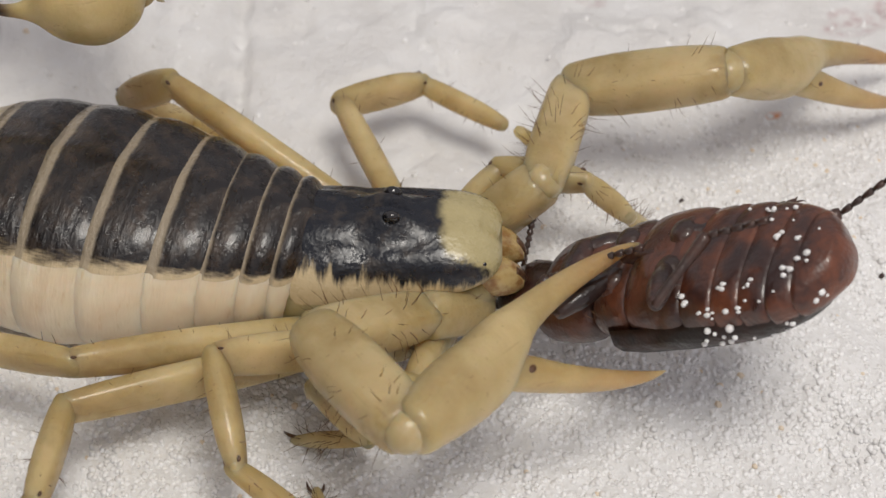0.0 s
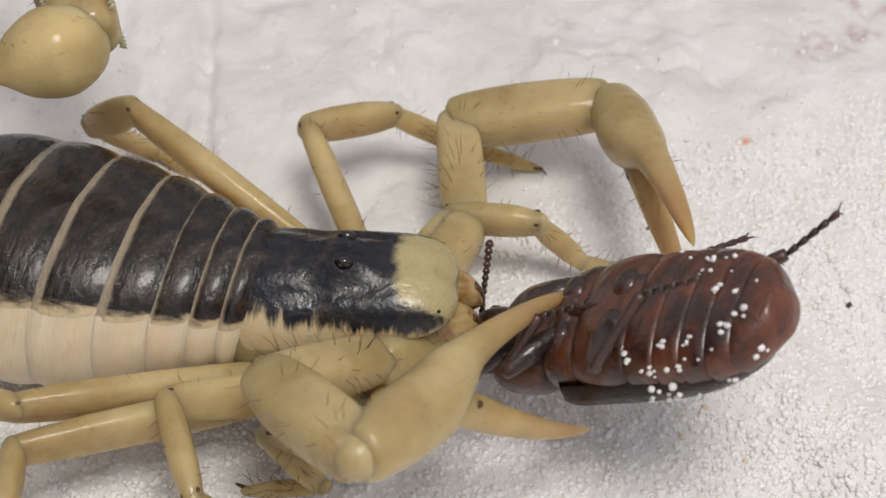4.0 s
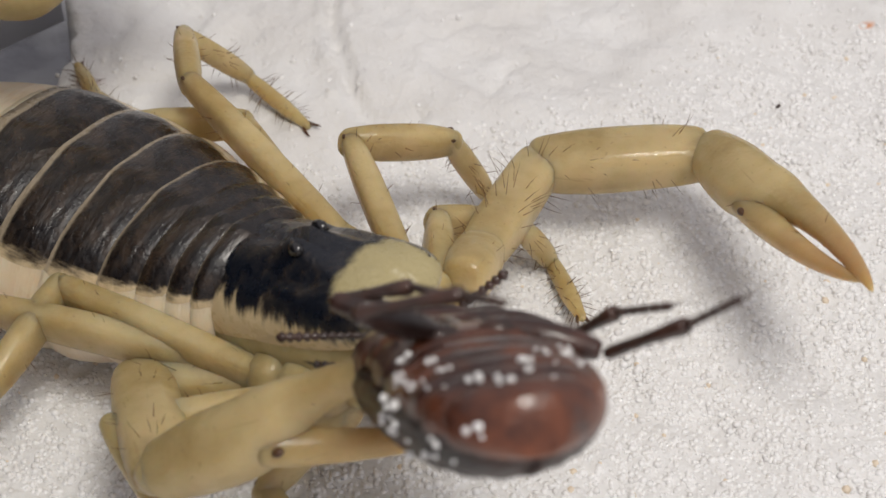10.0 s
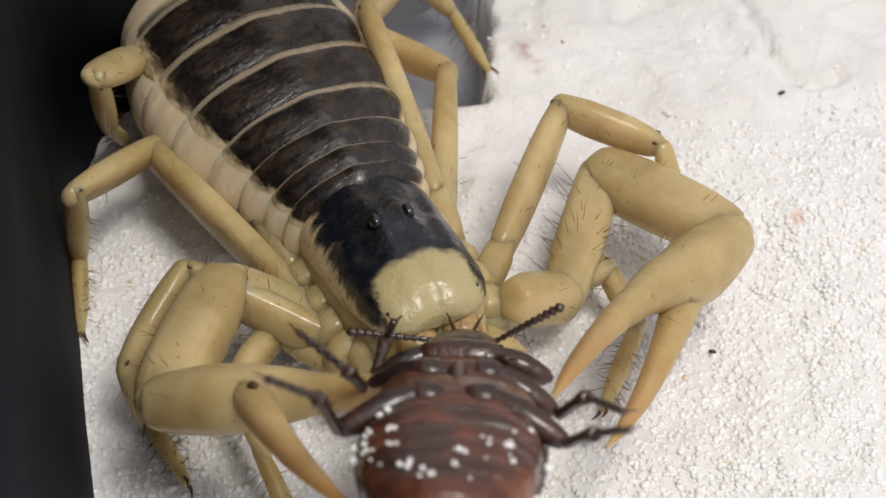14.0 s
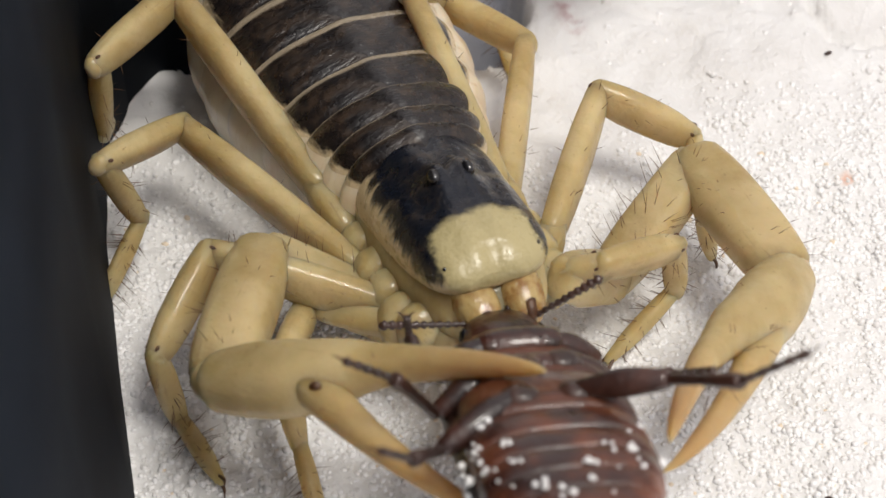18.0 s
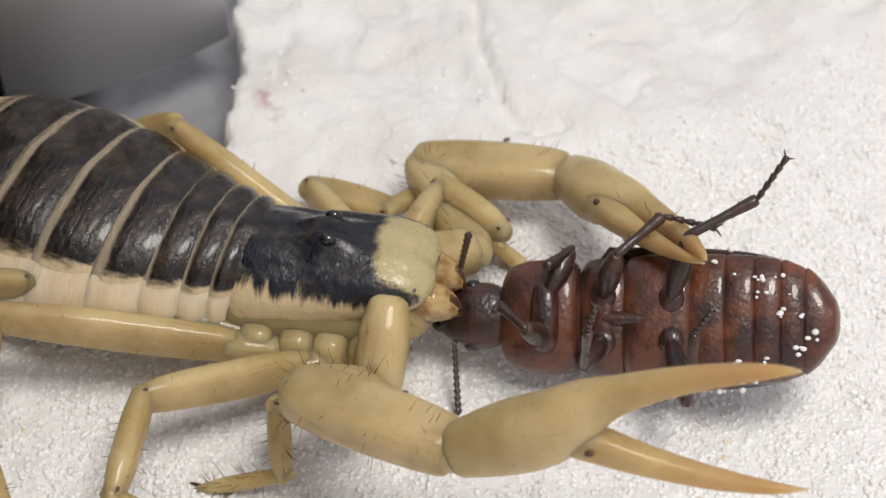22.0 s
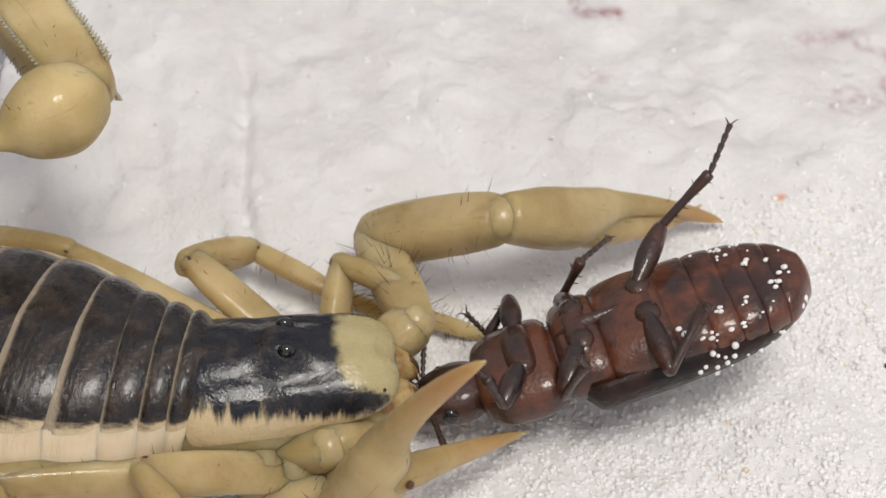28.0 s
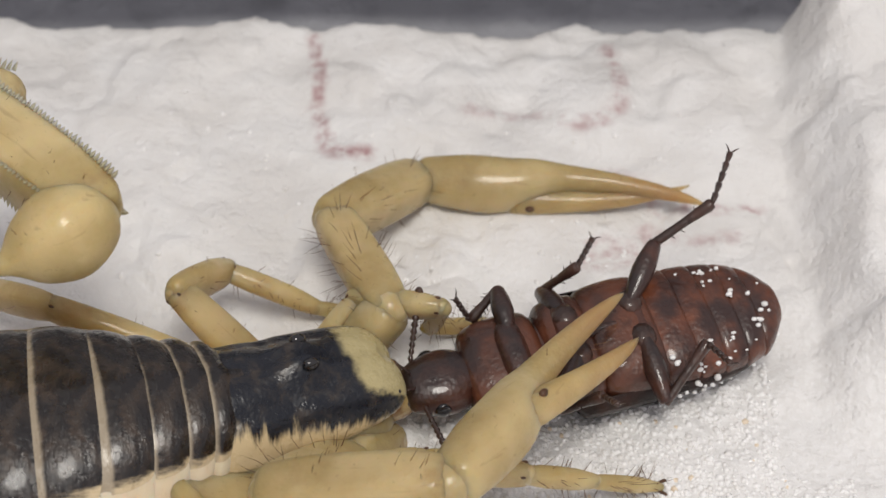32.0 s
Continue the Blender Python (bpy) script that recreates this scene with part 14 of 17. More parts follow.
    walk(joint["R3_tibia"], [
        (0, mm(-16.35, -22.67, 8.27, 83.5, 36.7, -18.6)), (2.5, mm(-15.92, -22.88, 8.43, 85.4, 37.8, -17.1)), (3, mm(-15.62, -23.68, 8.08, 90.8, 35.8, -12.6)),
        (3.5, mm(-15.3, -23.35, 8.06, 85.5, 35.7, -15.3)), (6, mm(-13.85, -20.28, 9.21, 48.6, 43.2, -46.5)), (6.6, mm(-13.95, -20.26, 9.16, 43, 42.6, -52.6)),
        (7, mm(-10.06, -19.14, 8.4, 14.9, 38.6, -83.5)), (8, mm(-8.59, -18.46, 8.05, 4.5, 35.7, -104.4)), (8.4, mm(-7.98, -18.16, 7.76, 29.1, 35, -57.5)),
        (9, mm(-9.2, -16.75, 7.93, 32.6, 34.8, -55.7)), (10.4, mm(-8.49, -16.02, 7.81, 11.6, 34.2, -94)), (10.8, mm(-9.59, -15.77, 8.03, 28.6, 35.1, -63.6)),
        (11, mm(-9.73, -16.65, 7.66, 35.2, 33.3, -50.1)), (11.5, mm(-10.14, -16.76, 7.79, 36.1, 33.9, -51.4)), (12.6, mm(-11.52, -18.27, 7.32, 31.7, 31.9, -56.9)),
        (13, mm(-14.05, -17.21, 5.54, 34.5, 19.8, -41.9)), (13.3, mm(-12.2, -17.86, 7.72, 34.4, 54.2, -62.8)), (13.6, mm(-10.35, -18.52, 9.89, -39.8, 77.9, -154.1)),
        (14.5, mm(-9.75, -18.42, 9.68, -44.8, 79.9, -158.4)), (15.5, mm(-9.65, -18.42, 9.71, -49, 79, -162.7)), (17.5, mm(-7.43, -20.54, 11.57, -117, 72.9, 132.8)),
        (19, mm(-7.39, -20.65, 11.7, -161.1, 70.5, 88.9)), (20.1, mm(-7.25, -21.08, 11.8, 109, 50.3, -5.7)), (20.6, mm(-4.99, -25.31, 8.36, 71.6, 17.4, -10.8)),
        (20.8, mm(-11.34, -22.26, 8.84, 83.5, 54, -19.4)), (21, mm(-17.69, -19.21, 9.32, -143.3, 87.6, 97.2)), (21.5, mm(-17.94, -18.25, 8.14, 25.9, 38.8, -78.8)),
        (22, mm(-17.07, -17.35, 8.05, 39.2, 35.6, -56.5)), (23, mm(-15.32, -17.57, 7.94, 45.5, 34.4, -47)), (23.4, mm(-14.28, -20.53, 7.93, 58.7, 35.6, -32.8)),
        (24.2, mm(-13.37, -20.38, 7.82, 64, 34.4, -26.8)), (26.5, mm(-16.64, -17.16, 6.33, 67.6, 24.5, -26.8)), (27, mm(-14.47, -14.38, 7.77, 18.2, 32.4, -83.8)),
        (28.5, mm(-13.22, -15.83, 7.92, 25.3, 34.7, -69.3)), (30.1, mm(-16.1, -15.62, 8, 59.2, 35.1, -37.7)), (30.5, mm(-17.89, -15.59, 9.08, 64.1, 41.7, -40.1)),
        (31, mm(-24.26, -12.81, 7.13, 62.7, 24.6, -42.5)), (31.2, mm(-19.24, -15.26, 5.56, 21, 21.4, -70.2)), (31.6, mm(-16.01, -12.87, 7.74, 10.6, 31.2, -101.7)),
        (32, mm(-15.04, -14, 7.87, 7.6, 32.8, -104.5)),])
    walk(joint["R3_tarsus"], [
        (0, mm(-10.28, -24.71, 3.5, 81.9, 26.8, -18.3)), (2.5, mm(-9.88, -24.73, 3.53, 84.9, 27.1, -16.6)), (3, mm(-9.3, -25.09, 3.41, 88.1, 26, -14)),
        (3.5, mm(-9.06, -25.06, 3.4, 84.5, 25.9, -15.1)), (6, mm(-9.84, -24.51, 3.73, 38.4, 29.3, -47)), (6.6, mm(-10.38, -24.94, 3.74, 26.6, 29.3, -61)),
        (7, mm(-9.35, -25.32, 3.44, 13.1, 26.5, -79)), (8, mm(-10.2, -24.74, 3.38, -1.6, 25.5, -115.9)), (8.4, mm(-4.46, -23.67, 3.18, 28.7, 23.8, -48.1)),
        (9, mm(-5.5, -22.16, 3.38, 33.1, 25.8, -47.8)), (10.4, mm(-8.96, -22.61, 3.31, 2.1, 24.8, -109.1)), (10.8, mm(-6.69, -21.6, 3.45, 25.6, 26.8, -60.3)),
        (11, mm(-5.44, -21.79, 3.26, 38.7, 24, -39.1)), (11.5, mm(-6.01, -21.94, 3.34, 33.5, 25.4, -47)), (12.6, mm(-7.82, -23.96, 3.1, 19, 22.8, -64.8)),
        (13, mm(-8.49, -22.2, 2.84, 47.8, 20.5, -33.3)), (13.6, mm(-11.87, -19.26, 2, 123, 9.8, -17.3)), (14.5, mm(-11.07, -18.94, 1.74, 133.7, 7.3, -16.3)),
        (15.5, mm(-11.12, -18.88, 1.8, 132, 7.9, -16.1)), (16.5, mm(-10.07, -18.85, 2.91, 96.3, 25.3, -24.3)), (17.5, mm(-9.02, -18.83, 4.01, 53.2, 33.9, -43.9)),
        (19, mm(-7.33, -18.01, 4.25, 31.3, 36.9, -65.7)), (20.1, mm(-2.19, -21.58, 5.68, -40.1, 57.3, -155.6)), (20.6, mm(3.38, -26.91, 5.69, -0.9, 62, -96.1)),
        (21, mm(-17.73, -18.89, 1.53, 26.5, 8.7, -46.4)), (21.25, mm(-17.23, -21.63, 2.33, 87.1, 34.6, -21.3)), (21.5, mm(-16.73, -24.37, 3.13, 157, 23.4, 16.5)),
        (21.75, mm(-15.11, -23.56, 3.27, 99.8, 40.4, -14.7)), (22, mm(-13.49, -22.76, 3.41, 40.7, 26.2, -48.2)), (23, mm(-10.83, -22.39, 3.42, 44.5, 26.3, -42.2)),
        (23.4, mm(-8.84, -24.05, 3.3, 46.2, 24.8, -35.3)), (24.2, mm(-7.49, -23.35, 3.31, 62.7, 24.9, -23.7)), (26.5, mm(-10.16, -20.43, 3.01, 93.9, 21.9, -15.6)),
        (26.75, mm(-11.95, -20.77, 3.24, 52.4, 38.5, -55.2)), (27, mm(-13.74, -21.11, 3.47, 8, 26.1, -97.7)), (28.5, mm(-10.9, -21.97, 3.38, 20.2, 25.6, -68.6)),
        (30.1, mm(-10.93, -19.61, 3.4, 71.8, 25.7, -26.9)), (30.5, mm(-13.3, -19.45, 3.74, 62, 28.8, -36.6)), (31, mm(-18.77, -17.85, 3.71, 70.5, 27.4, -39.7)),
        (31.2, mm(-16.77, -22.15, 2.68, 9.1, 19.2, -90.7)), (31.6, mm(-17.4, -19.58, 3.59, 2.1, 27.5, -117)), (32, mm(-16.72, -20.52, 3.53, 6, 26.7, -105.3)),])
    walk(joint["R4_troch"], [
        (0, mm(1.49, -4.94, 4.96, 176.3, 12.6, 21.6)), (2.5, mm(1.56, -4.94, 5.02, 176.3, 12.3, 21.5)), (3, mm(1.54, -4.94, 5.12, 176.3, 12.1, 21.4)),
        (3.5, mm(1.54, -4.94, 5.1, 176.4, 12.1, 21.6)), (6, mm(1.69, -4.94, 5.07, 176.5, 12.1, 21.5)), (6.6, mm(1.64, -4.95, 5.06, 176.7, 12.1, 22)),
        (7, mm(1.57, -4.92, 5.1, 177.1, 12.3, 23.8)), (8, mm(1.75, -4.9, 5.04, 178.1, 13.3, 27)), (8.4, mm(4.42, -4.92, 7.83, 179.3, 2.3, 27.1)),
        (9, mm(4.34, -4.89, 7.69, 179.5, 3.7, 28.7)), (10.4, mm(4.36, -4.93, 7.7, 179, 3.7, 18.7)), (10.8, mm(4.39, -4.92, 7.58, 178.4, 4.1, 14.4)),
        (11, mm(3.63, -4.94, 6.04, 176.1, 9.1, 12.7)), (11.5, mm(3.83, -4.94, 6.29, 176.4, 8.1, 13.3)), (12.6, mm(3.64, -4.97, 6.3, 176.2, 9.3, 18.1)),
        (13, mm(0, -6.21, 7.31, 175.1, 20.6, 22.5)), (13.6, mm(-4.37, -6.32, 6.89, 175.1, 8.7, 10.5)), (14.5, mm(-3.45, -6.26, 6.95, 175, 8.1, 11.1)),
        (15.5, mm(-3.4, -6.26, 6.96, 174, 9.2, 11.3)), (17.5, mm(-3.34, -6.71, 8.21, 170.3, 14.8, 14.7)), (19, mm(-3.33, -6.72, 8.22, 169.2, 15.1, 14.9)),
        (19.27, mm(-3.39, -6.74, 8.23, 127, 15.2, 15.4)), (19.55, mm(-3.44, -6.76, 8.23, 84.8, 15.6, 15.8)), (19.82, mm(-3.5, -6.77, 8.23, 42.4, 16.1, 15.8)),
        (20.1, mm(-3.55, -6.79, 8.24, 0, 16.5, 15.4)), (20.6, mm(-4.14, -7.51, 8.37, 0, 10.2, 17.9)), (20.7, mm(-4.12, -6.83, 8.4, 40.5, 5.7, 11.8)),
        (20.8, mm(-4.09, -6.15, 8.44, 81.1, 6.1, 4.3)), (20.9, mm(-4.06, -5.47, 8.47, 121.7, 11.4, -1.1)), (21, mm(-4.03, -4.79, 8.51, 162.8, 18.8, -1.8)),
        (21.5, mm(1.49, -5, 4.93, 168.9, 14.6, -0.9)), (22, mm(1.83, -5, 5.26, 170.6, 11.9, -0.4)), (23, mm(2.01, -5.01, 5.2, 170.6, 11.6, -1.7)),
        (23.4, mm(1.72, -5, 5.1, 168.5, 12.2, -1.5)), (24.2, mm(1.81, -5.01, 5.09, 168.3, 12.1, -2.5)), (26.5, mm(1.35, -4.98, 4.94, 174.1, 12.4, 6.3)),
        (27, mm(0.68, -4.99, 4.87, 173, 13.2, 8.1)), (28.5, mm(1.32, -4.97, 5.03, 171.3, 12.4, 5.7)), (30.1, mm(1.19, -4.98, 4.99, 169.4, 12.5, 3.8)),
        (30.5, mm(0.69, -5, 4.88, 168.2, 12.9, 3)), (31, mm(-0.47, -5.04, 5.14, 170.5, 10.7, 2.1)), (31.2, mm(-7.92, -4.9, 5.81, 174, 6, -0.7)),
        (31.6, mm(-1.26, -5.1, 4.76, 172, 12.6, 5.2)), (32, mm(-0.63, -5.01, 4.56, 170.8, 14, 6.9)),])
    walk(joint["R4_femur"], [
        (0, mm(1.49, -4.94, 4.96, 3.7, -12.6, -158.4)), (2.5, mm(1.56, -4.94, 5.02, 3.7, -12.3, -158.5)), (3, mm(1.54, -4.94, 5.12, 3.7, -12.1, -158.6)),
        (3.5, mm(1.54, -4.94, 5.1, 3.6, -12.1, -158.4)), (6, mm(1.69, -4.94, 5.07, 3.5, -12.1, -158.5)), (6.6, mm(1.64, -4.95, 5.06, 3.3, -12.1, -158)),
        (7, mm(1.57, -4.92, 5.1, 2.9, -12.3, -156.2)), (8, mm(1.75, -4.9, 5.04, 1.9, -13.3, -153)), (8.4, mm(4.42, -4.92, 7.83, 0.7, -2.3, -152.9)),
        (9, mm(4.34, -4.89, 7.69, 0.5, -3.7, -151.3)), (10.4, mm(4.36, -4.93, 7.7, 1, -3.7, -161.3)), (10.8, mm(4.39, -4.92, 7.58, 1.6, -4.1, -165.6)),
        (11, mm(3.63, -4.94, 6.04, 3.9, -9.1, -167.3)), (11.5, mm(3.83, -4.94, 6.29, 3.6, -8.1, -166.7)), (12.6, mm(3.64, -4.97, 6.3, 3.8, -9.3, -161.9)),
        (13, mm(0, -6.21, 7.31, 4.9, -20.6, -157.5)), (13.6, mm(-4.37, -6.32, 6.89, 4.9, -8.7, -169.5)), (14.5, mm(-3.45, -6.26, 6.95, 5, -8.1, -168.9)),
        (15.5, mm(-3.4, -6.26, 6.96, 6, -9.2, -168.7)), (17.5, mm(-3.34, -6.71, 8.21, 9.7, -14.8, -165.3)), (19, mm(-3.33, -6.72, 8.22, 10.8, -15.1, -165.1)),
        (20.1, mm(-3.55, -6.79, 8.24, 16.3, -16.5, -164.6)), (20.6, mm(-4.14, -7.51, 8.37, 9.5, -10.2, -162.1)), (21, mm(-4.03, -4.79, 8.51, 17.2, -18.8, 178.2)),
        (21.5, mm(1.49, -5, 4.93, 11.1, -14.6, 179.1)), (22, mm(1.83, -5, 5.26, 9.4, -11.9, 179.6)), (23, mm(2.01, -5.01, 5.2, 9.4, -11.6, 178.3)),
        (23.4, mm(1.72, -5, 5.1, 11.5, -12.2, 178.5)), (24.2, mm(1.81, -5.01, 5.09, 11.7, -12.1, 177.5)), (26.5, mm(1.35, -4.98, 4.94, 5.9, -12.4, -173.7)),
        (27, mm(0.68, -4.99, 4.87, 7, -13.2, -171.9)), (28.5, mm(1.32, -4.97, 5.03, 8.7, -12.4, -174.3)), (30.1, mm(1.19, -4.98, 4.99, 10.6, -12.5, -176.2)),
        (30.5, mm(0.69, -5, 4.88, 11.8, -12.9, -177)), (31, mm(-0.47, -5.04, 5.14, 9.5, -10.7, -177.9)), (31.2, mm(-7.92, -4.9, 5.81, 6, -6, 179.3)),
        (31.6, mm(-1.26, -5.1, 4.76, 8, -12.6, -174.8)), (32, mm(-0.63, -5.01, 4.56, 9.2, -14, -173.1)),])
    walk(joint["R4_patella"], [
        (0, mm(-15.76, -11.75, 9.09, -3.1, 2.5, 167.3)), (2.5, mm(-15.71, -11.74, 9.07, -3.4, 2.6, 166.2)), (3, mm(-15.76, -11.73, 9.1, -3.4, 2.6, 166.2)),
        (3.5, mm(-15.73, -11.78, 9.1, -3.2, 2.5, 166.3)), (6, mm(-15.59, -11.75, 9.06, -3.3, 2.7, 167.1)), (6.6, mm(-15.58, -11.91, 9.04, -3.6, 2.9, 166.1)),
        (7, mm(-15.41, -12.42, 9.16, -3, 2.1, 161.6)), (8, mm(-14.73, -13.29, 9.41, -1.8, 1, 154.4)), (8.4, mm(-12.48, -13.56, 8.57, -24.5, 5.1, 144.4)),
        (9, mm(-12.28, -14, 8.93, -6, 2.3, 147.6)), (10.4, mm(-13.6, -11.01, 8.92, -2, 4.2, -171.4)), (10.8, mm(-13.96, -9.63, 8.95, -0.3, 3.3, -149.8)),
        (11, mm(-14.66, -9.07, 9.07, 0, 0, -136.2)), (11.5, mm(-14.48, -9.27, 8.96, 0.1, 3, -140.7)), (12.6, mm(-14.18, -10.8, 9.39, -0.4, 6.7, -143.3)),
        (13, mm(-16.44, -13.01, 13.99, 6.4, 34.8, -132.7)), (13.3, mm(-19.64, -11.37, 11.88, -33.9, -22.7, -108)),
        (13.6, mm(-22.84, -9.74, 9.78, -112.2, -30.6, -38.1)), (14.5, mm(-21.91, -9.89, 9.64, -106.5, -31.4, -38.6)),
        (15.5, mm(-21.79, -9.93, 9.99, -103.7, -30.2, -38.1)), (16.5, mm(-21.45, -10.65, 11.53, -44.5, -18.2, -55.7)),
        (17.5, mm(-21.1, -11.38, 13.06, 7.3, 1.8, -55)), (19, mm(-21.06, -11.43, 13.19, 5.6, 1.6, -55.1)), (20.1, mm(-21.12, -11.63, 13.62, 6.8, 3.6, -56.4)),
        (20.6, mm(-21.94, -13.24, 11.73, -10.8, -6.5, -59.5)), (20.8, mm(-21.98, -8.74, 13.18, -5.7, 11.7, -116)),
        (21, mm(-22.01, -4.23, 14.63, -19.3, 25.6, -177.1)), (21.5, mm(-16.89, -4.72, 9.73, -0.7, 1, -177.5)), (22, mm(-16.76, -4.88, 9.17, -1.4, 2.7, -168.4)),
        (23, mm(-16.59, -4.45, 9.04, -0.5, 2.4, -153.6)), (23.4, mm(-16.84, -4.53, 9.11, -0.7, 2.6, -152.7)), (24.2, mm(-16.75, -4.2, 9.09, -0.2, 1.9, -143.2)),
        (26.5, mm(-17.1, -7.01, 9.01, 0.2, 1.5, -141.4)), (27, mm(-17.64, -7.61, 9.21, -0.9, 3.1, -159.3)), (28.5, mm(-17.14, -6.82, 9.12, -1.3, 2.4, -167.5)),
        (30.1, mm(-17.32, -6.22, 9.09, -1.4, 1.4, 179.3)), (30.5, mm(-17.8, -5.98, 9.12, -1, 1.2, -173.8)), (31, mm(-19.13, -5.74, 8.66, 0.4, -0.7, -165.6)),
        (31.2, mm(-26.82, -4.67, 7.79, 0.7, -3.1, -147.9)), (31.6, mm(-19.73, -6.78, 8.89, -0.2, 0.6, -161.6)), (32, mm(-18.94, -7.24, 9.15, -0.9, 1.9, -164.1)),])
    walk(joint["R4_tibia"], [
        (0, mm(-24.52, -9.78, 8.69, -18.8, 36.9, -171.3)), (2.5, mm(-24.43, -9.59, 8.66, -17.5, 36.9, -169.3)), (3, mm(-24.47, -9.59, 8.69, -17.2, 36.9, -168.5)),
        (3.5, mm(-24.45, -9.65, 8.71, -18.1, 37, -170.1)), (6, mm(-24.34, -9.75, 8.64, -19.3, 36.8, -172.4)), (6.6, mm(-24.29, -9.76, 8.59, -20.1, 36.6, -174)),
        (7, mm(-23.93, -9.58, 8.83, -20.8, 37.3, -175)), (8, mm(-22.83, -9.41, 9.25, -21.8, 36.6, -178.7)), (8.4, mm(-19.75, -8.35, 7.78, -9.2, 38.4, -151.3)),
        (9, mm(-19.86, -9.2, 8.57, -19.5, 38.5, -172.7)), (10.4, mm(-22.45, -12.35, 8.25, -36.5, 36.2, 162.9)), (10.8, mm(-21.7, -14.14, 8.43, -44, 38.2, 158.3)),
        (11, mm(-21.14, -15.28, 9.06, -47.1, 39.2, 156.5)), (11.5, mm(-21.42, -14.95, 8.49, -41.7, 37.8, 161.6)),
        (12.6, mm(-21.32, -16.12, 8.34, -41.5, 38.2, 165.5)), (13, mm(-21.41, -18.39, 8.9, -77.2, 38.5, 134.1)),
        (13.6, mm(-17.04, -14.3, 14.14, -57.1, 67.1, 160.9)), (14.5, mm(-16.16, -14.47, 14.13, -54, 70.8, 167.1)),
        (15.5, mm(-15.91, -14.54, 14.33, -45.1, 73.3, 178.6)), (17.5, mm(-16.15, -18.44, 12.8, -28.5, 78.7, -160.5)),
        (19, mm(-16.11, -18.52, 12.94, -29.1, 79, -158.6)), (20.1, mm(-16.33, -18.83, 13.08, -40.2, 79.3, -159.5)),
        (20.6, mm(-17.62, -20.59, 12.71, -103.6, 78.1, 138)), (21, mm(-30.06, -4.64, 10.77, 47.2, 70, -89.1)), (21.5, mm(-25.86, -5.11, 9.57, -5.4, 42.6, -150.9)),
        (22, mm(-25.55, -6.68, 8.75, -8.6, 37.5, -155.4)), (23, mm(-24.62, -8.44, 8.66, -12.9, 38, -162.6)), (23.4, mm(-24.82, -8.65, 8.7, -7.3, 36.8, -149.4)),
        (24.2, mm(-23.93, -9.57, 8.78, -10.9, 38.2, -155.3)), (26.5, mm(-24.12, -12.61, 8.77, -42.2, 38.8, 156.8)),
        (27, mm(-26.04, -10.79, 8.71, -24.5, 35.4, 178.3)), (28.5, mm(-25.9, -8.76, 8.74, -9.4, 37.8, -154.2)), (30.1, mm(-26.29, -6.11, 8.88, 6.5, 38.9, -125)),
        (30.5, mm(-26.74, -6.96, 8.94, 5.8, 37.7, -124.4)), (31, mm(-27.88, -8, 8.76, 1.9, 36.9, -132.5)), (31.2, mm(-34.5, -9.49, 8.28, 27, 45.1, -99.9)),
        (31.6, mm(-28.33, -9.64, 8.8, -12.1, 34.9, -162.4)), (32, mm(-27.59, -9.72, 8.85, -11.9, 35.2, -159.2)),])
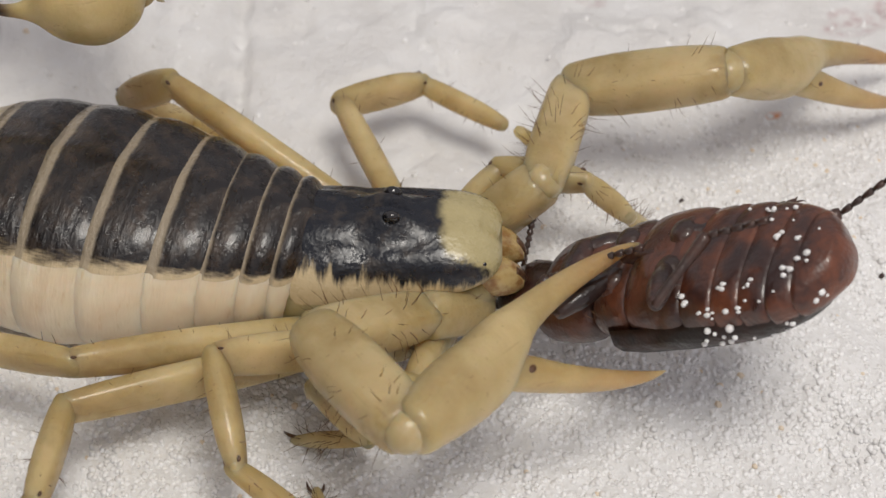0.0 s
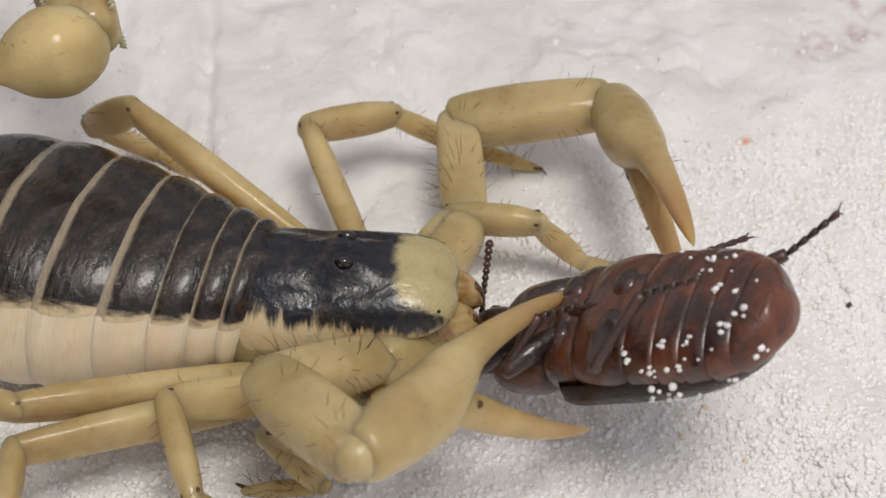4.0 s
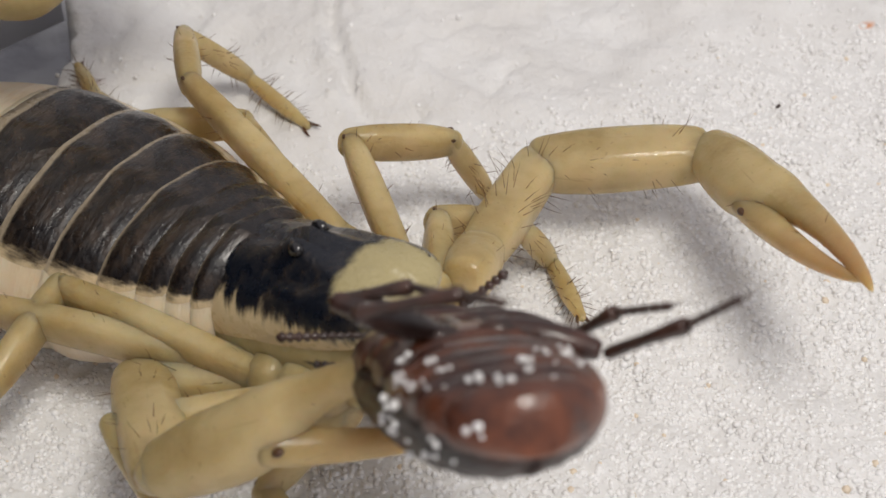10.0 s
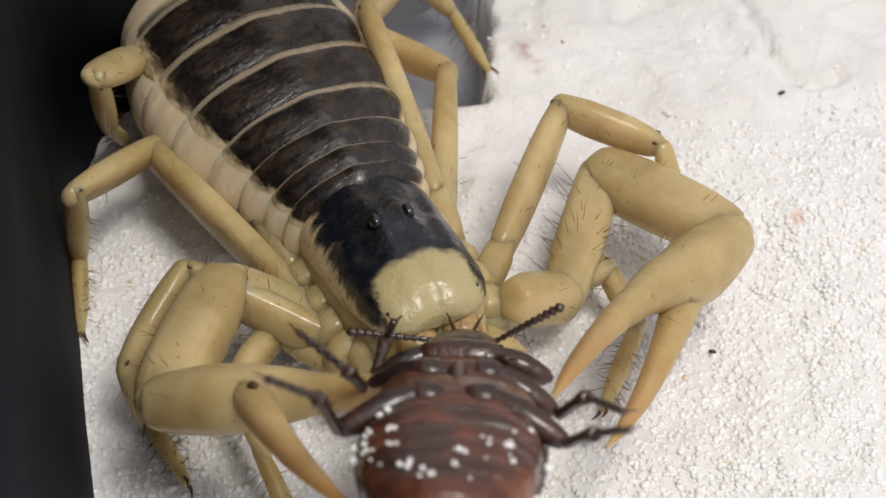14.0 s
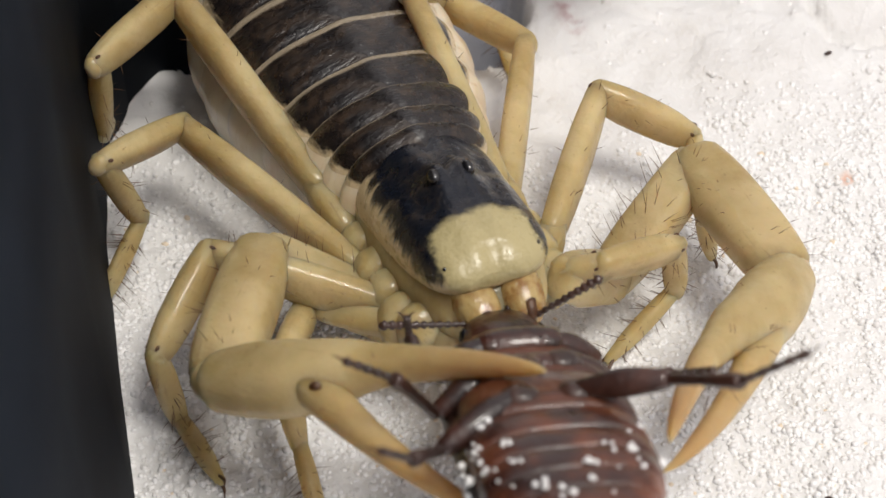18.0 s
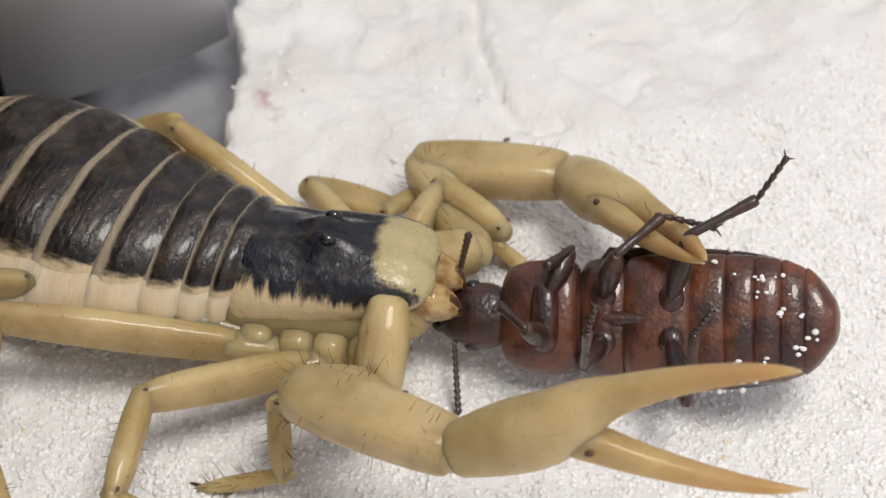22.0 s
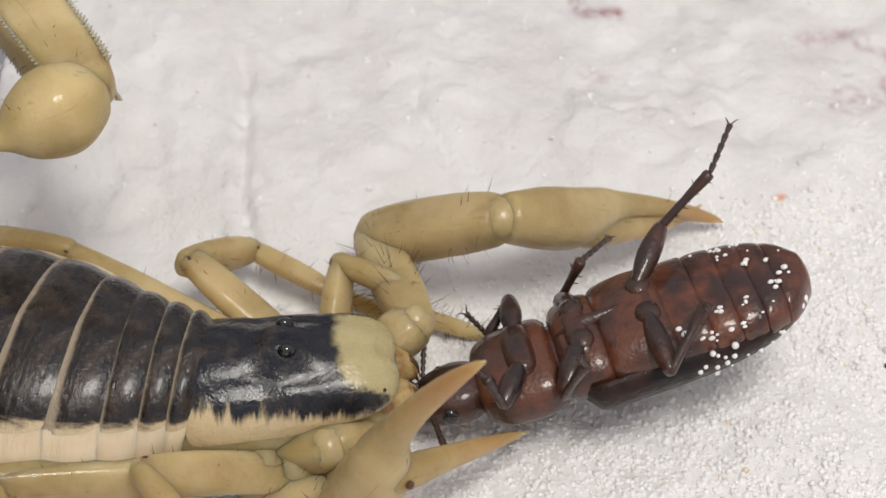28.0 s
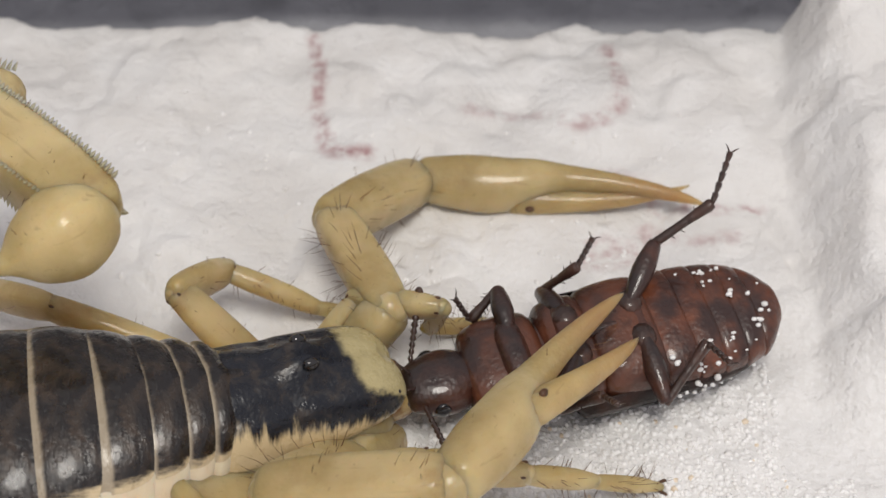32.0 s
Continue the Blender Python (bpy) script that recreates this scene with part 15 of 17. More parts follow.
    walk(joint["R4_tarsus"], [
        (0, mm(-31.24, -10.81, 3.59, -13.1, 25.5, -170.1)), (2.5, mm(-31.11, -10.86, 3.56, -12, 25.2, -168)), (3, mm(-31.14, -10.94, 3.59, -11.4, 25.5, -166.2)),
        (3.5, mm(-31.14, -10.81, 3.6, -12.7, 25.6, -169.2)), (6, mm(-31.08, -10.65, 3.55, -13.4, 25.1, -171.3)),
        (6.6, mm(-31.09, -10.48, 3.53, -13.9, 24.9, -172.9)), (7, mm(-30.67, -10.18, 3.69, -15.3, 26.5, -174.4)), (8, mm(-29.66, -9.56, 4.17, -25.3, 30.6, 172.2)),
        (8.4, mm(-25.58, -11.54, 2.51, -0.5, 16.4, -138.3)), (9, mm(-26.44, -10.04, 3.29, -14.9, 23.4, -176.9)), (10.4, mm(-29.02, -10.34, 3.22, -27.6, 22.2, 160)),
        (10.8, mm(-27.9, -11.68, 3.18, -29.8, 22.1, 158.9)), (11, mm(-27.16, -12.66, 3.72, -48.7, 27.6, 148.2)),
        (11.5, mm(-27.79, -12.84, 3.29, -31.5, 23.1, 159.7)), (12.6, mm(-27.77, -14.45, 3.09, -19.8, 21.4, 175.8)), (13, mm(-26.02, -13.64, 3.63, -72, 26.3, 134.3)),
        (13.6, mm(-20.24, -13.19, 6.13, -63.3, 51.5, 151.6)), (14.5, mm(-18.93, -13.84, 5.96, -49.1, 50.2, 166.3)),
        (15.5, mm(-18.39, -14.48, 6.06, -41.9, 52, 176.2)), (17.5, mm(-17.73, -19, 4.42, -49.6, 34, 163.9)), (19, mm(-17.62, -19.11, 4.57, -32.1, 35.8, -176)),
        (20.1, mm(-17.79, -19.38, 4.77, 24.2, 38.7, -83.1)), (20.6, mm(-18.93, -19.41, 4.33, 39.8, 33.5, -62.2)), (21, mm(-30.02, -7.44, 3.06, 59.9, 22, -60.3)),
        (21.25, mm(-30.66, -7.79, 3.45, 29.2, 37.9, -105.9)), (21.5, mm(-31.3, -8.13, 3.85, -6, 28.4, -155.5)), (22, mm(-31.68, -9.48, 3.58, -5.7, 25.4, -154.7)),
        (23, mm(-31, -10.44, 3.44, -12.5, 24.3, -170.4)), (23.4, mm(-30.68, -12.12, 3.61, -2.2, 25.6, -142.4)), (24.2, mm(-29.99, -12.35, 3.53, -6, 25.2, -151.7)),
        (26.5, mm(-30.18, -10.01, 3.46, -51.9, 24.6, 140.2)), (27, mm(-33, -10.58, 3.77, -19.8, 26.5, 177.5)), (28.5, mm(-31.94, -11.69, 3.54, -5.6, 25.1, -151.9)),
        (30.1, mm(-30.07, -11.51, 3.56, 7.7, 25.5, -117.7)), (30.5, mm(-30.54, -12.5, 3.75, 9.8, 26.9, -113)), (31, mm(-32.47, -13.01, 3.66, 2.6, 26.3, -129.8)),
        (31.2, mm(-35.51, -15.3, 2.36, -1.8, 15.1, -142.4)), (31.6, mm(-35, -11.75, 3.91, -17.2, 27.8, -175.4)), (32, mm(-34.1, -12.18, 3.94, -8, 28.2, -155.8)),])
    walk(joint["tail5"], [
        (0, mm(-19.14, 21.95, 25.9, -83.3, 5.8, -63.8)), (1, mm(-17.96, 21.5, 25.39, -83.4, 5.8, -63.8)), (2, mm(-17.7, 21.4, 25.19, -83.5, 5.8, -63.8)),
        (2.5, mm(-17.63, 21.42, 25.19, -83.5, 5.8, -63.8)), (3, mm(-19.07, 22.56, 24.95, -84.8, 5.8, -63.8)), (3.5, mm(-18.68, 22.3, 24.99, -84.7, 6, -64.2)),
        (6, mm(-18.41, 22.76, 25.15, -84.4, 6, -64.2)), (6.6, mm(-18.55, 22.72, 25.15, -84.4, 6, -64.2)), (7, mm(-18.55, 22.72, 25.15, -84.4, 6, -64.2)),
        (8, mm(-18.14, 22.66, 25.15, -84.6, 6, -64.2)), (8.4, mm(-17.6, 23.72, 26.11, -84.6, 6, -64.2)), (9, mm(-25.89, 17.96, 26.11, -85.5, 6, -64.2)),
        (10.4, mm(-25.85, 16.95, 26.11, -85.5, 6, -64.2)), (10.8, mm(-25.78, 16.9, 26.05, -85.5, 6, -64.2)), (11, mm(-25.51, 16.3, 25.46, -85.5, 6, -64.2)),
        (14.5, mm(-25.51, 16.3, 25.46, -85.5, 6, -64.2)), (15.5, mm(-25.92, 16.14, 24.99, -84.1, 4.1, -62.4)), (17.5, mm(-19.85, 33.69, 24.99, -87, 4.1, -62.4)),
        (22, mm(-19.85, 33.69, 24.99, -87, 4.1, -62.4)), (23, mm(-19.7, 32.68, 24.99, -87.1, 4.1, -62.4)), (23.4, mm(-19.64, 22.66, 25.14, -87.5, 4.1, -62.4)),
        (24, mm(-19.61, 22.63, 25.14, -87.5, 4.1, -62.4)), (24.2, mm(-19.6, 22.63, 25.14, -87.5, 4.1, -62.4)), (26.5, mm(-18.55, 28.43, 26.19, -83, 4.1, -62.4)),
        (27, mm(-13.38, 26.83, 24.16, -85.5, 4.1, -62.4)), (28, mm(-12.85, 26, 25.87, -85.9, 3.7, -62)), (28.5, mm(-14.56, 22.96, 23.8, -86.1, 3.5, -61.8)),
        (29, mm(-14.42, 22.95, 23.8, -86.1, 3.5, -62.1)), (30.1, mm(-13.97, 22.92, 23.81, -86.1, 3.6, -63)), (30.5, mm(-15.65, 21.68, 24.68, -85.2, 5.5, -52.1)),
        (31, mm(-17.65, 19.27, 24.71, -80.3, 5.1, -43.8)), (31.2, mm(-16.4, 20.64, 24.4, -83.6, 3.8, -48.8)), (31.6, mm(-10.47, 21.44, 23.79, -84.8, 3.3, -67.9)),
        (32, mm(-10.55, 21.04, 23.81, -85.2, 3.4, -66.7)),])
    walk(joint["vesicle"], [
        (0, mm(-12.99, 9.45, 24.48, -96.9, 5.5, -164.6)), (1, mm(-11.81, 9, 23.97, -96.9, 5.5, -164.4)), (2, mm(-11.55, 8.9, 23.77, -96.8, 5.5, -164)),
        (2.5, mm(-11.48, 8.93, 23.77, -96.8, 5.5, -163.9)), (3, mm(-12.92, 10.06, 23.53, -95, 6, -146.1)), (3.5, mm(-12.63, 9.76, 23.53, -95.2, 6.1, -146.6)),
        (6, mm(-12.35, 10.22, 23.69, -96.3, 5.2, -157.9)), (6.6, mm(-12.5, 10.18, 23.69, -96.3, 5.2, -158)), (7, mm(-12.5, 10.18, 23.69, -96.3, 5.2, -158)),
        (8, mm(-12.08, 10.12, 23.69, -96.2, 5.1, -157.3)), (8.4, mm(-11.54, 11.18, 24.65, -96.2, 5.1, -157.3)), (9, mm(-19.84, 5.42, 24.65, -92.2, 7.1, -118)),
        (10.4, mm(-19.8, 4.41, 24.65, -92, 7.2, -117.3)), (10.8, mm(-19.73, 4.36, 24.59, -92, 7.2, -117.3)), (11, mm(-19.46, 3.76, 24, -92, 7.2, -117.3)),
        (14.5, mm(-19.46, 3.76, 24, -92, 7.2, -117.3)), (15.5, mm(-19.46, 3.76, 24, -89.9, 7.2, -117.3)), (17.5, mm(-13.39, 21.32, 24, -92.8, 4.2, -132.2)),
        (22, mm(-13.39, 21.32, 24, -92.8, 4.2, -132.2)), (23, mm(-13.24, 20.3, 24, -92.6, 4.3, -129.4)), (23.4, mm(-13.18, 10.28, 24.15, -92, 4.3, -119.1)),
        (24, mm(-13.14, 10.26, 24.15, -92, 4.3, -119.3)), (24.2, mm(-13.13, 10.26, 24.15, -92, 4.3, -119.3)), (26.5, mm(-12.08, 16.05, 25.2, -88.8, 8, -114)),
        (27, mm(-6.92, 14.45, 23.17, -94.5, 4.1, -157.6)), (28, mm(-6.28, 13.68, 24.97, -93.3, 4.4, -145.7)), (28.5, mm(-7.95, 10.65, 22.94, -92.8, 4.5, -141.5)),
        (29, mm(-7.88, 10.6, 22.94, -92.8, 4.5, -141.7)), (30.1, mm(-7.63, 10.47, 22.94, -92.8, 4.5, -142.3)), (30.5, mm(-7.09, 10.68, 23.33, -96, 4.1, -148.6)),
        (31, mm(-7.59, 9.61, 23.47, -100, 4.5, -172.4)), (31.2, mm(-7.19, 10.13, 23.47, -96.2, 4.1, -164.8)), (31.6, mm(-5.21, 8.49, 22.97, -94.3, 4.4, -169.4)),
        (32, mm(-5.03, 8.2, 22.97, -94.1, 4.2, -165.9)),])
    walk(joint["tail1"], [
        (0, mm(-34.2, 7.31, 11.78, -143.2, -36.9, 128.9)), (1, mm(-34.2, 7.26, 11.78, -142.4, -37.2, 128)), (2, mm(-34.21, 7.18, 11.77, -142, -37.3, 127.9)),
        (2.5, mm(-34.21, 7.17, 11.77, -141.8, -37.3, 127.8)), (3, mm(-33.92, 7.48, 11.71, -142.7, -36, 128.4)), (3.5, mm(-33.68, 7.74, 11.71, -142.3, -36.3, 128.2)),
        (6, mm(-33.43, 8.43, 11.71, -141.7, -36.4, 127.7)), (6.6, mm(-33.42, 8.45, 11.72, -141.9, -36.3, 127.9)), (7, mm(-33.85, 7.62, 11.71, -141.7, -36.3, 127.6)),
        (8, mm(-33.65, 8.62, 11.73, -141.1, -36.6, 127.2)), (8.4, mm(-32.53, -1.53, 11.46, -142.8, -42, 131.4)), (9, mm(-32.72, -1.43, 11.46, -155.6, -40.3, 144.9)),
        (10.4, mm(-32.72, -1.72, 11.46, -156.3, -40.8, 146)), (10.8, mm(-33.52, -1.54, 11.53, -155.8, -40.8, 145.2)),
        (11, mm(-34.95, -3.36, 11.7, -154.8, -38.8, 143.1)), (11.5, mm(-34.62, -4.44, 11.68, -155, -39.3, 143.6)),
        (12.6, mm(-34.55, -5.08, 11.67, -155.1, -39.3, 143.7)), (13, mm(-34.98, -1.65, 11.66, -154.7, -38.8, 143)),
        (13.6, mm(-35.14, -3.02, 11.75, -155.1, -38.6, 143.4)), (14.5, mm(-34.87, -3.42, 11.72, -155.3, -38.9, 143.8)),
        (15.5, mm(-34.97, -3.43, 11.73, -156.4, -37.9, 144.5)), (17.5, mm(-34.61, -2.63, 11.65, -140.2, -33.2, 123.3)),
        (19, mm(-34.62, -2.6, 11.65, -140.2, -33.1, 123.2)), (20.1, mm(-34.79, -2.47, 11.65, -140.1, -32.9, 123)),
        (20.6, mm(-34.32, 0.36, 11.64, -140.1, -33.2, 123.2)), (21, mm(-32.86, 7.52, 11.6, -140.6, -32.1, 122.8)),
        (21.5, mm(-35.21, 10.4, 11.94, -138.3, -28.9, 118.5)), (22, mm(-33.55, 9.44, 11.79, -140, -30, 120.8)), (23, mm(-33.88, 9.02, 11.84, -140.3, -30.6, 121.5)),
        (23.4, mm(-34.84, 6.8, 11.86, -144.4, -35.5, 128.8)), (24, mm(-34.82, 6.81, 11.86, -144.3, -35.6, 128.8)),
        (24.2, mm(-34.82, 6.81, 11.86, -144.3, -35.6, 128.8)), (26.5, mm(-33.33, 8.85, 11.78, -140.7, -33.2, 123)),
        (27, mm(-30.46, 12.18, 11.7, -134.5, -33.1, 118.6)), (28, mm(-31.42, 10.62, 11.69, -135.6, -36, 119.5)),
        (28.5, mm(-31.76, 10.07, 11.68, -138.5, -35.5, 123.9)), (29, mm(-31.68, 10.2, 11.68, -138.2, -35.5, 123.7)),
        (30.1, mm(-31.42, 10.61, 11.67, -137.4, -35.6, 122.9)), (30.5, mm(-31.61, 9.02, 11.67, -142.6, -35.9, 128.1)),
        (31, mm(-32.99, 8.53, 11.9, -145.5, -36.1, 131.2)), (31.2, mm(-33.16, 9.67, 11.93, -141.3, -35.4, 126.5)),
        (31.6, mm(-28.36, 15.24, 11.77, -124.9, -34.2, 112.7)), (32, mm(-32.28, 7.32, 11.68, -131.4, -36.3, 119)),])
    walk(joint["tail2"], [
        (0, mm(-38.1, 12.15, 16.43, -40.3, -37.7, 55.1)), (1, mm(-37.93, 12.03, 16.36, -38.8, -36.8, 53)), (2, mm(-37.9, 11.93, 16.34, -38, -36.3, 52.5)),
        (2.5, mm(-37.89, 11.92, 16.35, -37.8, -36.2, 52.5)), (3, mm(-37.85, 12.44, 16.3, -41.4, -36.3, 56.4)), (3.5, mm(-37.57, 12.67, 16.33, -40.6, -36.7, 55.4)),
        (6, mm(-37.29, 13.42, 16.37, -40, -37, 54.9)), (6.6, mm(-37.3, 13.44, 16.36, -40.3, -37.3, 55)), (7, mm(-37.69, 12.61, 16.33, -40, -36.2, 55.4)),
        (8, mm(-37.42, 13.59, 16.35, -38.7, -37.1, 53.6)), (8.4, mm(-36.68, 3.19, 17.11, -46.7, -29.3, 66)), (9, mm(-38.14, 2.39, 17.09, -67.9, -36.4, 77)),
        (10.4, mm(-38.13, 1.93, 17.09, -67.6, -37, 76.6)), (10.8, mm(-38.79, 2.11, 17.06, -64.6, -36.9, 74.6)), (11, mm(-39.9, 0.35, 16.68, -60.3, -34.4, 72.1)),
        (11.5, mm(-39.6, -0.78, 16.73, -61.7, -33.4, 73.5)), (12.6, mm(-39.52, -1.43, 16.73, -62.2, -32.9, 74)), (13, mm(-39.95, 2.09, 16.65, -59.5, -36.2, 70.8)),
        (13.6, mm(-40.04, 0.62, 16.62, -59.6, -34.6, 71.5)), (14.5, mm(-39.81, 0.2, 16.67, -60.6, -34.3, 72.4)), (15.5, mm(-40.01, 0.15, 16.53, -61.5, -33.7, 73.2)),
        (17.5, mm(-38.79, 3.74, 16.63, -49.7, -22, 72.4)), (19, mm(-38.8, 3.77, 16.62, -49.7, -22, 72.4)), (20.1, mm(-38.94, 3.91, 16.58, -49.3, -22.1, 72.1)),
        (20.6, mm(-38.59, 6.87, 16.74, -49.8, -23.4, 71.4)), (21, mm(-37.18, 14.21, 16.59, -52, -28.1, 69.8)), (21.5, mm(-38.88, 17.16, 16.18, -45.2, -29.3, 64.1)),
        (22, mm(-37.59, 16.21, 16.34, -49.6, -29.2, 67.5)), (23, mm(-37.89, 15.55, 16.37, -48.1, -29.4, 66.3)), (23.4, mm(-38.78, 11.69, 16.34, -42, -35.3, 57.2)),
        (24, mm(-38.76, 11.7, 16.35, -41.9, -35.3, 57.1)), (24.2, mm(-38.75, 11.7, 16.35, -41.9, -35.3, 57.1)), (26.5, mm(-37.2, 14.82, 16.45, -45, -33.9, 61.5)),
        (27, mm(-33.71, 18.14, 16.12, -36.9, -34.4, 52.2)), (28, mm(-34.62, 16.29, 16.42, -35.8, -35.2, 50.7)), (28.5, mm(-35.22, 15.23, 16.12, -35.1, -35.1, 49.7)),
        (29, mm(-35.12, 15.37, 16.12, -34.8, -35.2, 49.4)), (30.1, mm(-34.78, 15.81, 16.11, -33.8, -35.3, 48.3)),
        (30.5, mm(-35.46, 13.93, 16.2, -39.4, -39.2, 52.2)), (31, mm(-37.04, 13.17, 16.38, -39.4, -42.8, 50.5)), (31.2, mm(-36.82, 14.63, 16.3, -35.1, -39.7, 47.6)),
        (31.6, mm(-30.74, 20.91, 15.94, -23.4, -39.5, 34.2)), (32, mm(-34.98, 12.21, 15.78, -25.7, -30.8, 43.1)),])
    walk(joint["tail3"], [
        (0, mm(-33.26, 19.08, 22.97, -13.5, -25.6, 30.3)), (1, mm(-32.77, 18.87, 22.77, -12.6, -24, 28.4)), (2, mm(-32.64, 18.79, 22.71, -12.3, -23.5, 28.1)),
        (2.5, mm(-32.6, 18.79, 22.71, -12.3, -23.4, 28.1)), (3, mm(-33.08, 19.62, 22.62, -13.8, -23.9, 31.2)), (3.5, mm(-32.73, 19.67, 22.66, -13.3, -24.1, 29.9)),
        (6, mm(-32.43, 20.33, 22.75, -12.9, -24.4, 29.3)), (6.6, mm(-32.5, 20.32, 22.74, -13, -24.6, 29.3)), (7, mm(-32.74, 19.79, 22.72, -13.4, -23.9, 30.6)),
        (8, mm(-32.4, 20.39, 22.73, -12.3, -24.3, 28.1)), (8.4, mm(-31.87, 13.96, 23.72, -18.8, -18.5, 48.8)), (9, mm(-36.12, 11.14, 23.7, -28, -24.6, 53.7)),
        (10.4, mm(-36.09, 10.44, 23.7, -27.6, -25.1, 52.8)), (10.8, mm(-36.47, 10.55, 23.64, -26, -24.8, 50.9)), (11, mm(-37.02, 9.28, 23.11, -25.1, -23, 50.2)),
        (11.5, mm(-36.84, 8.55, 23.16, -26.2, -22.2, 52.5)), (12.6, mm(-36.79, 8.13, 23.15, -26.8, -21.8, 53.6)), (13, mm(-37.06, 10.4, 23.09, -23.8, -24.3, 47.1)),
        (13.6, mm(-37.1, 9.43, 23.04, -24.9, -23.3, 49.5)), (14.5, mm(-36.97, 9.16, 23.09, -25.4, -23, 50.6)), (15.5, mm(-37.33, 9.03, 22.72, -25.2, -22.4, 50.9)),
        (17.5, mm(-34.15, 18.36, 22.82, -21.9, -14.3, 58.5)), (19, mm(-34.16, 18.38, 22.81, -21.9, -14.3, 58.4)),
        (20.1, mm(-34.24, 18.47, 22.77, -21.8, -14.4, 58.1)), (20.6, mm(-34.04, 20.4, 22.92, -21.1, -15.2, 55.9)), (21, mm(-33.16, 25.13, 22.8, -20.9, -19.1, 49.4)),
        (21.5, mm(-34.08, 27.03, 22.35, -18.2, -21.1, 42.4)), (22, mm(-33.35, 26.42, 22.53, -20.1, -20.8, 45.8)), (23, mm(-33.48, 25.58, 22.55, -19.2, -20.7, 44.7)),
        (23.4, mm(-34.03, 19.07, 22.56, -14.2, -23.4, 32.6)), (24, mm(-34, 19.06, 22.56, -14.2, -23.4, 32.5)), (24.2, mm(-33.99, 19.06, 22.56, -14.2, -23.4, 32.5)),
        (26.5, mm(-32.6, 23.31, 22.95, -16.7, -24.4, 38.1)), (27, mm(-28.34, 25.07, 22.14, -10.9, -22.2, 25.5)), (28, mm(-28.88, 23.33, 22.83, -11, -23.4, 26.5)),
        (28.5, mm(-29.82, 21.62, 22, -9.7, -21.2, 23.4)), (29, mm(-29.69, 21.71, 22, -9.6, -21.2, 23)), (30.1, mm(-29.24, 22.01, 22, -9, -21.4, 21.7)),
        (30.5, mm(-30.78, 19.99, 22.44, -10.9, -24.2, 24.1)), (31, mm(-32.81, 18.29, 22.53, -9.1, -25.3, 20.1)), (31.2, mm(-31.96, 19.95, 22.29, -8.1, -23.6, 19.1)),
        (31.6, mm(-24.85, 24.9, 21.82, -1.9, -23.9, 4.5)), (32, mm(-27.73, 18.98, 21.71, -8.2, -19.1, 22.7)),])
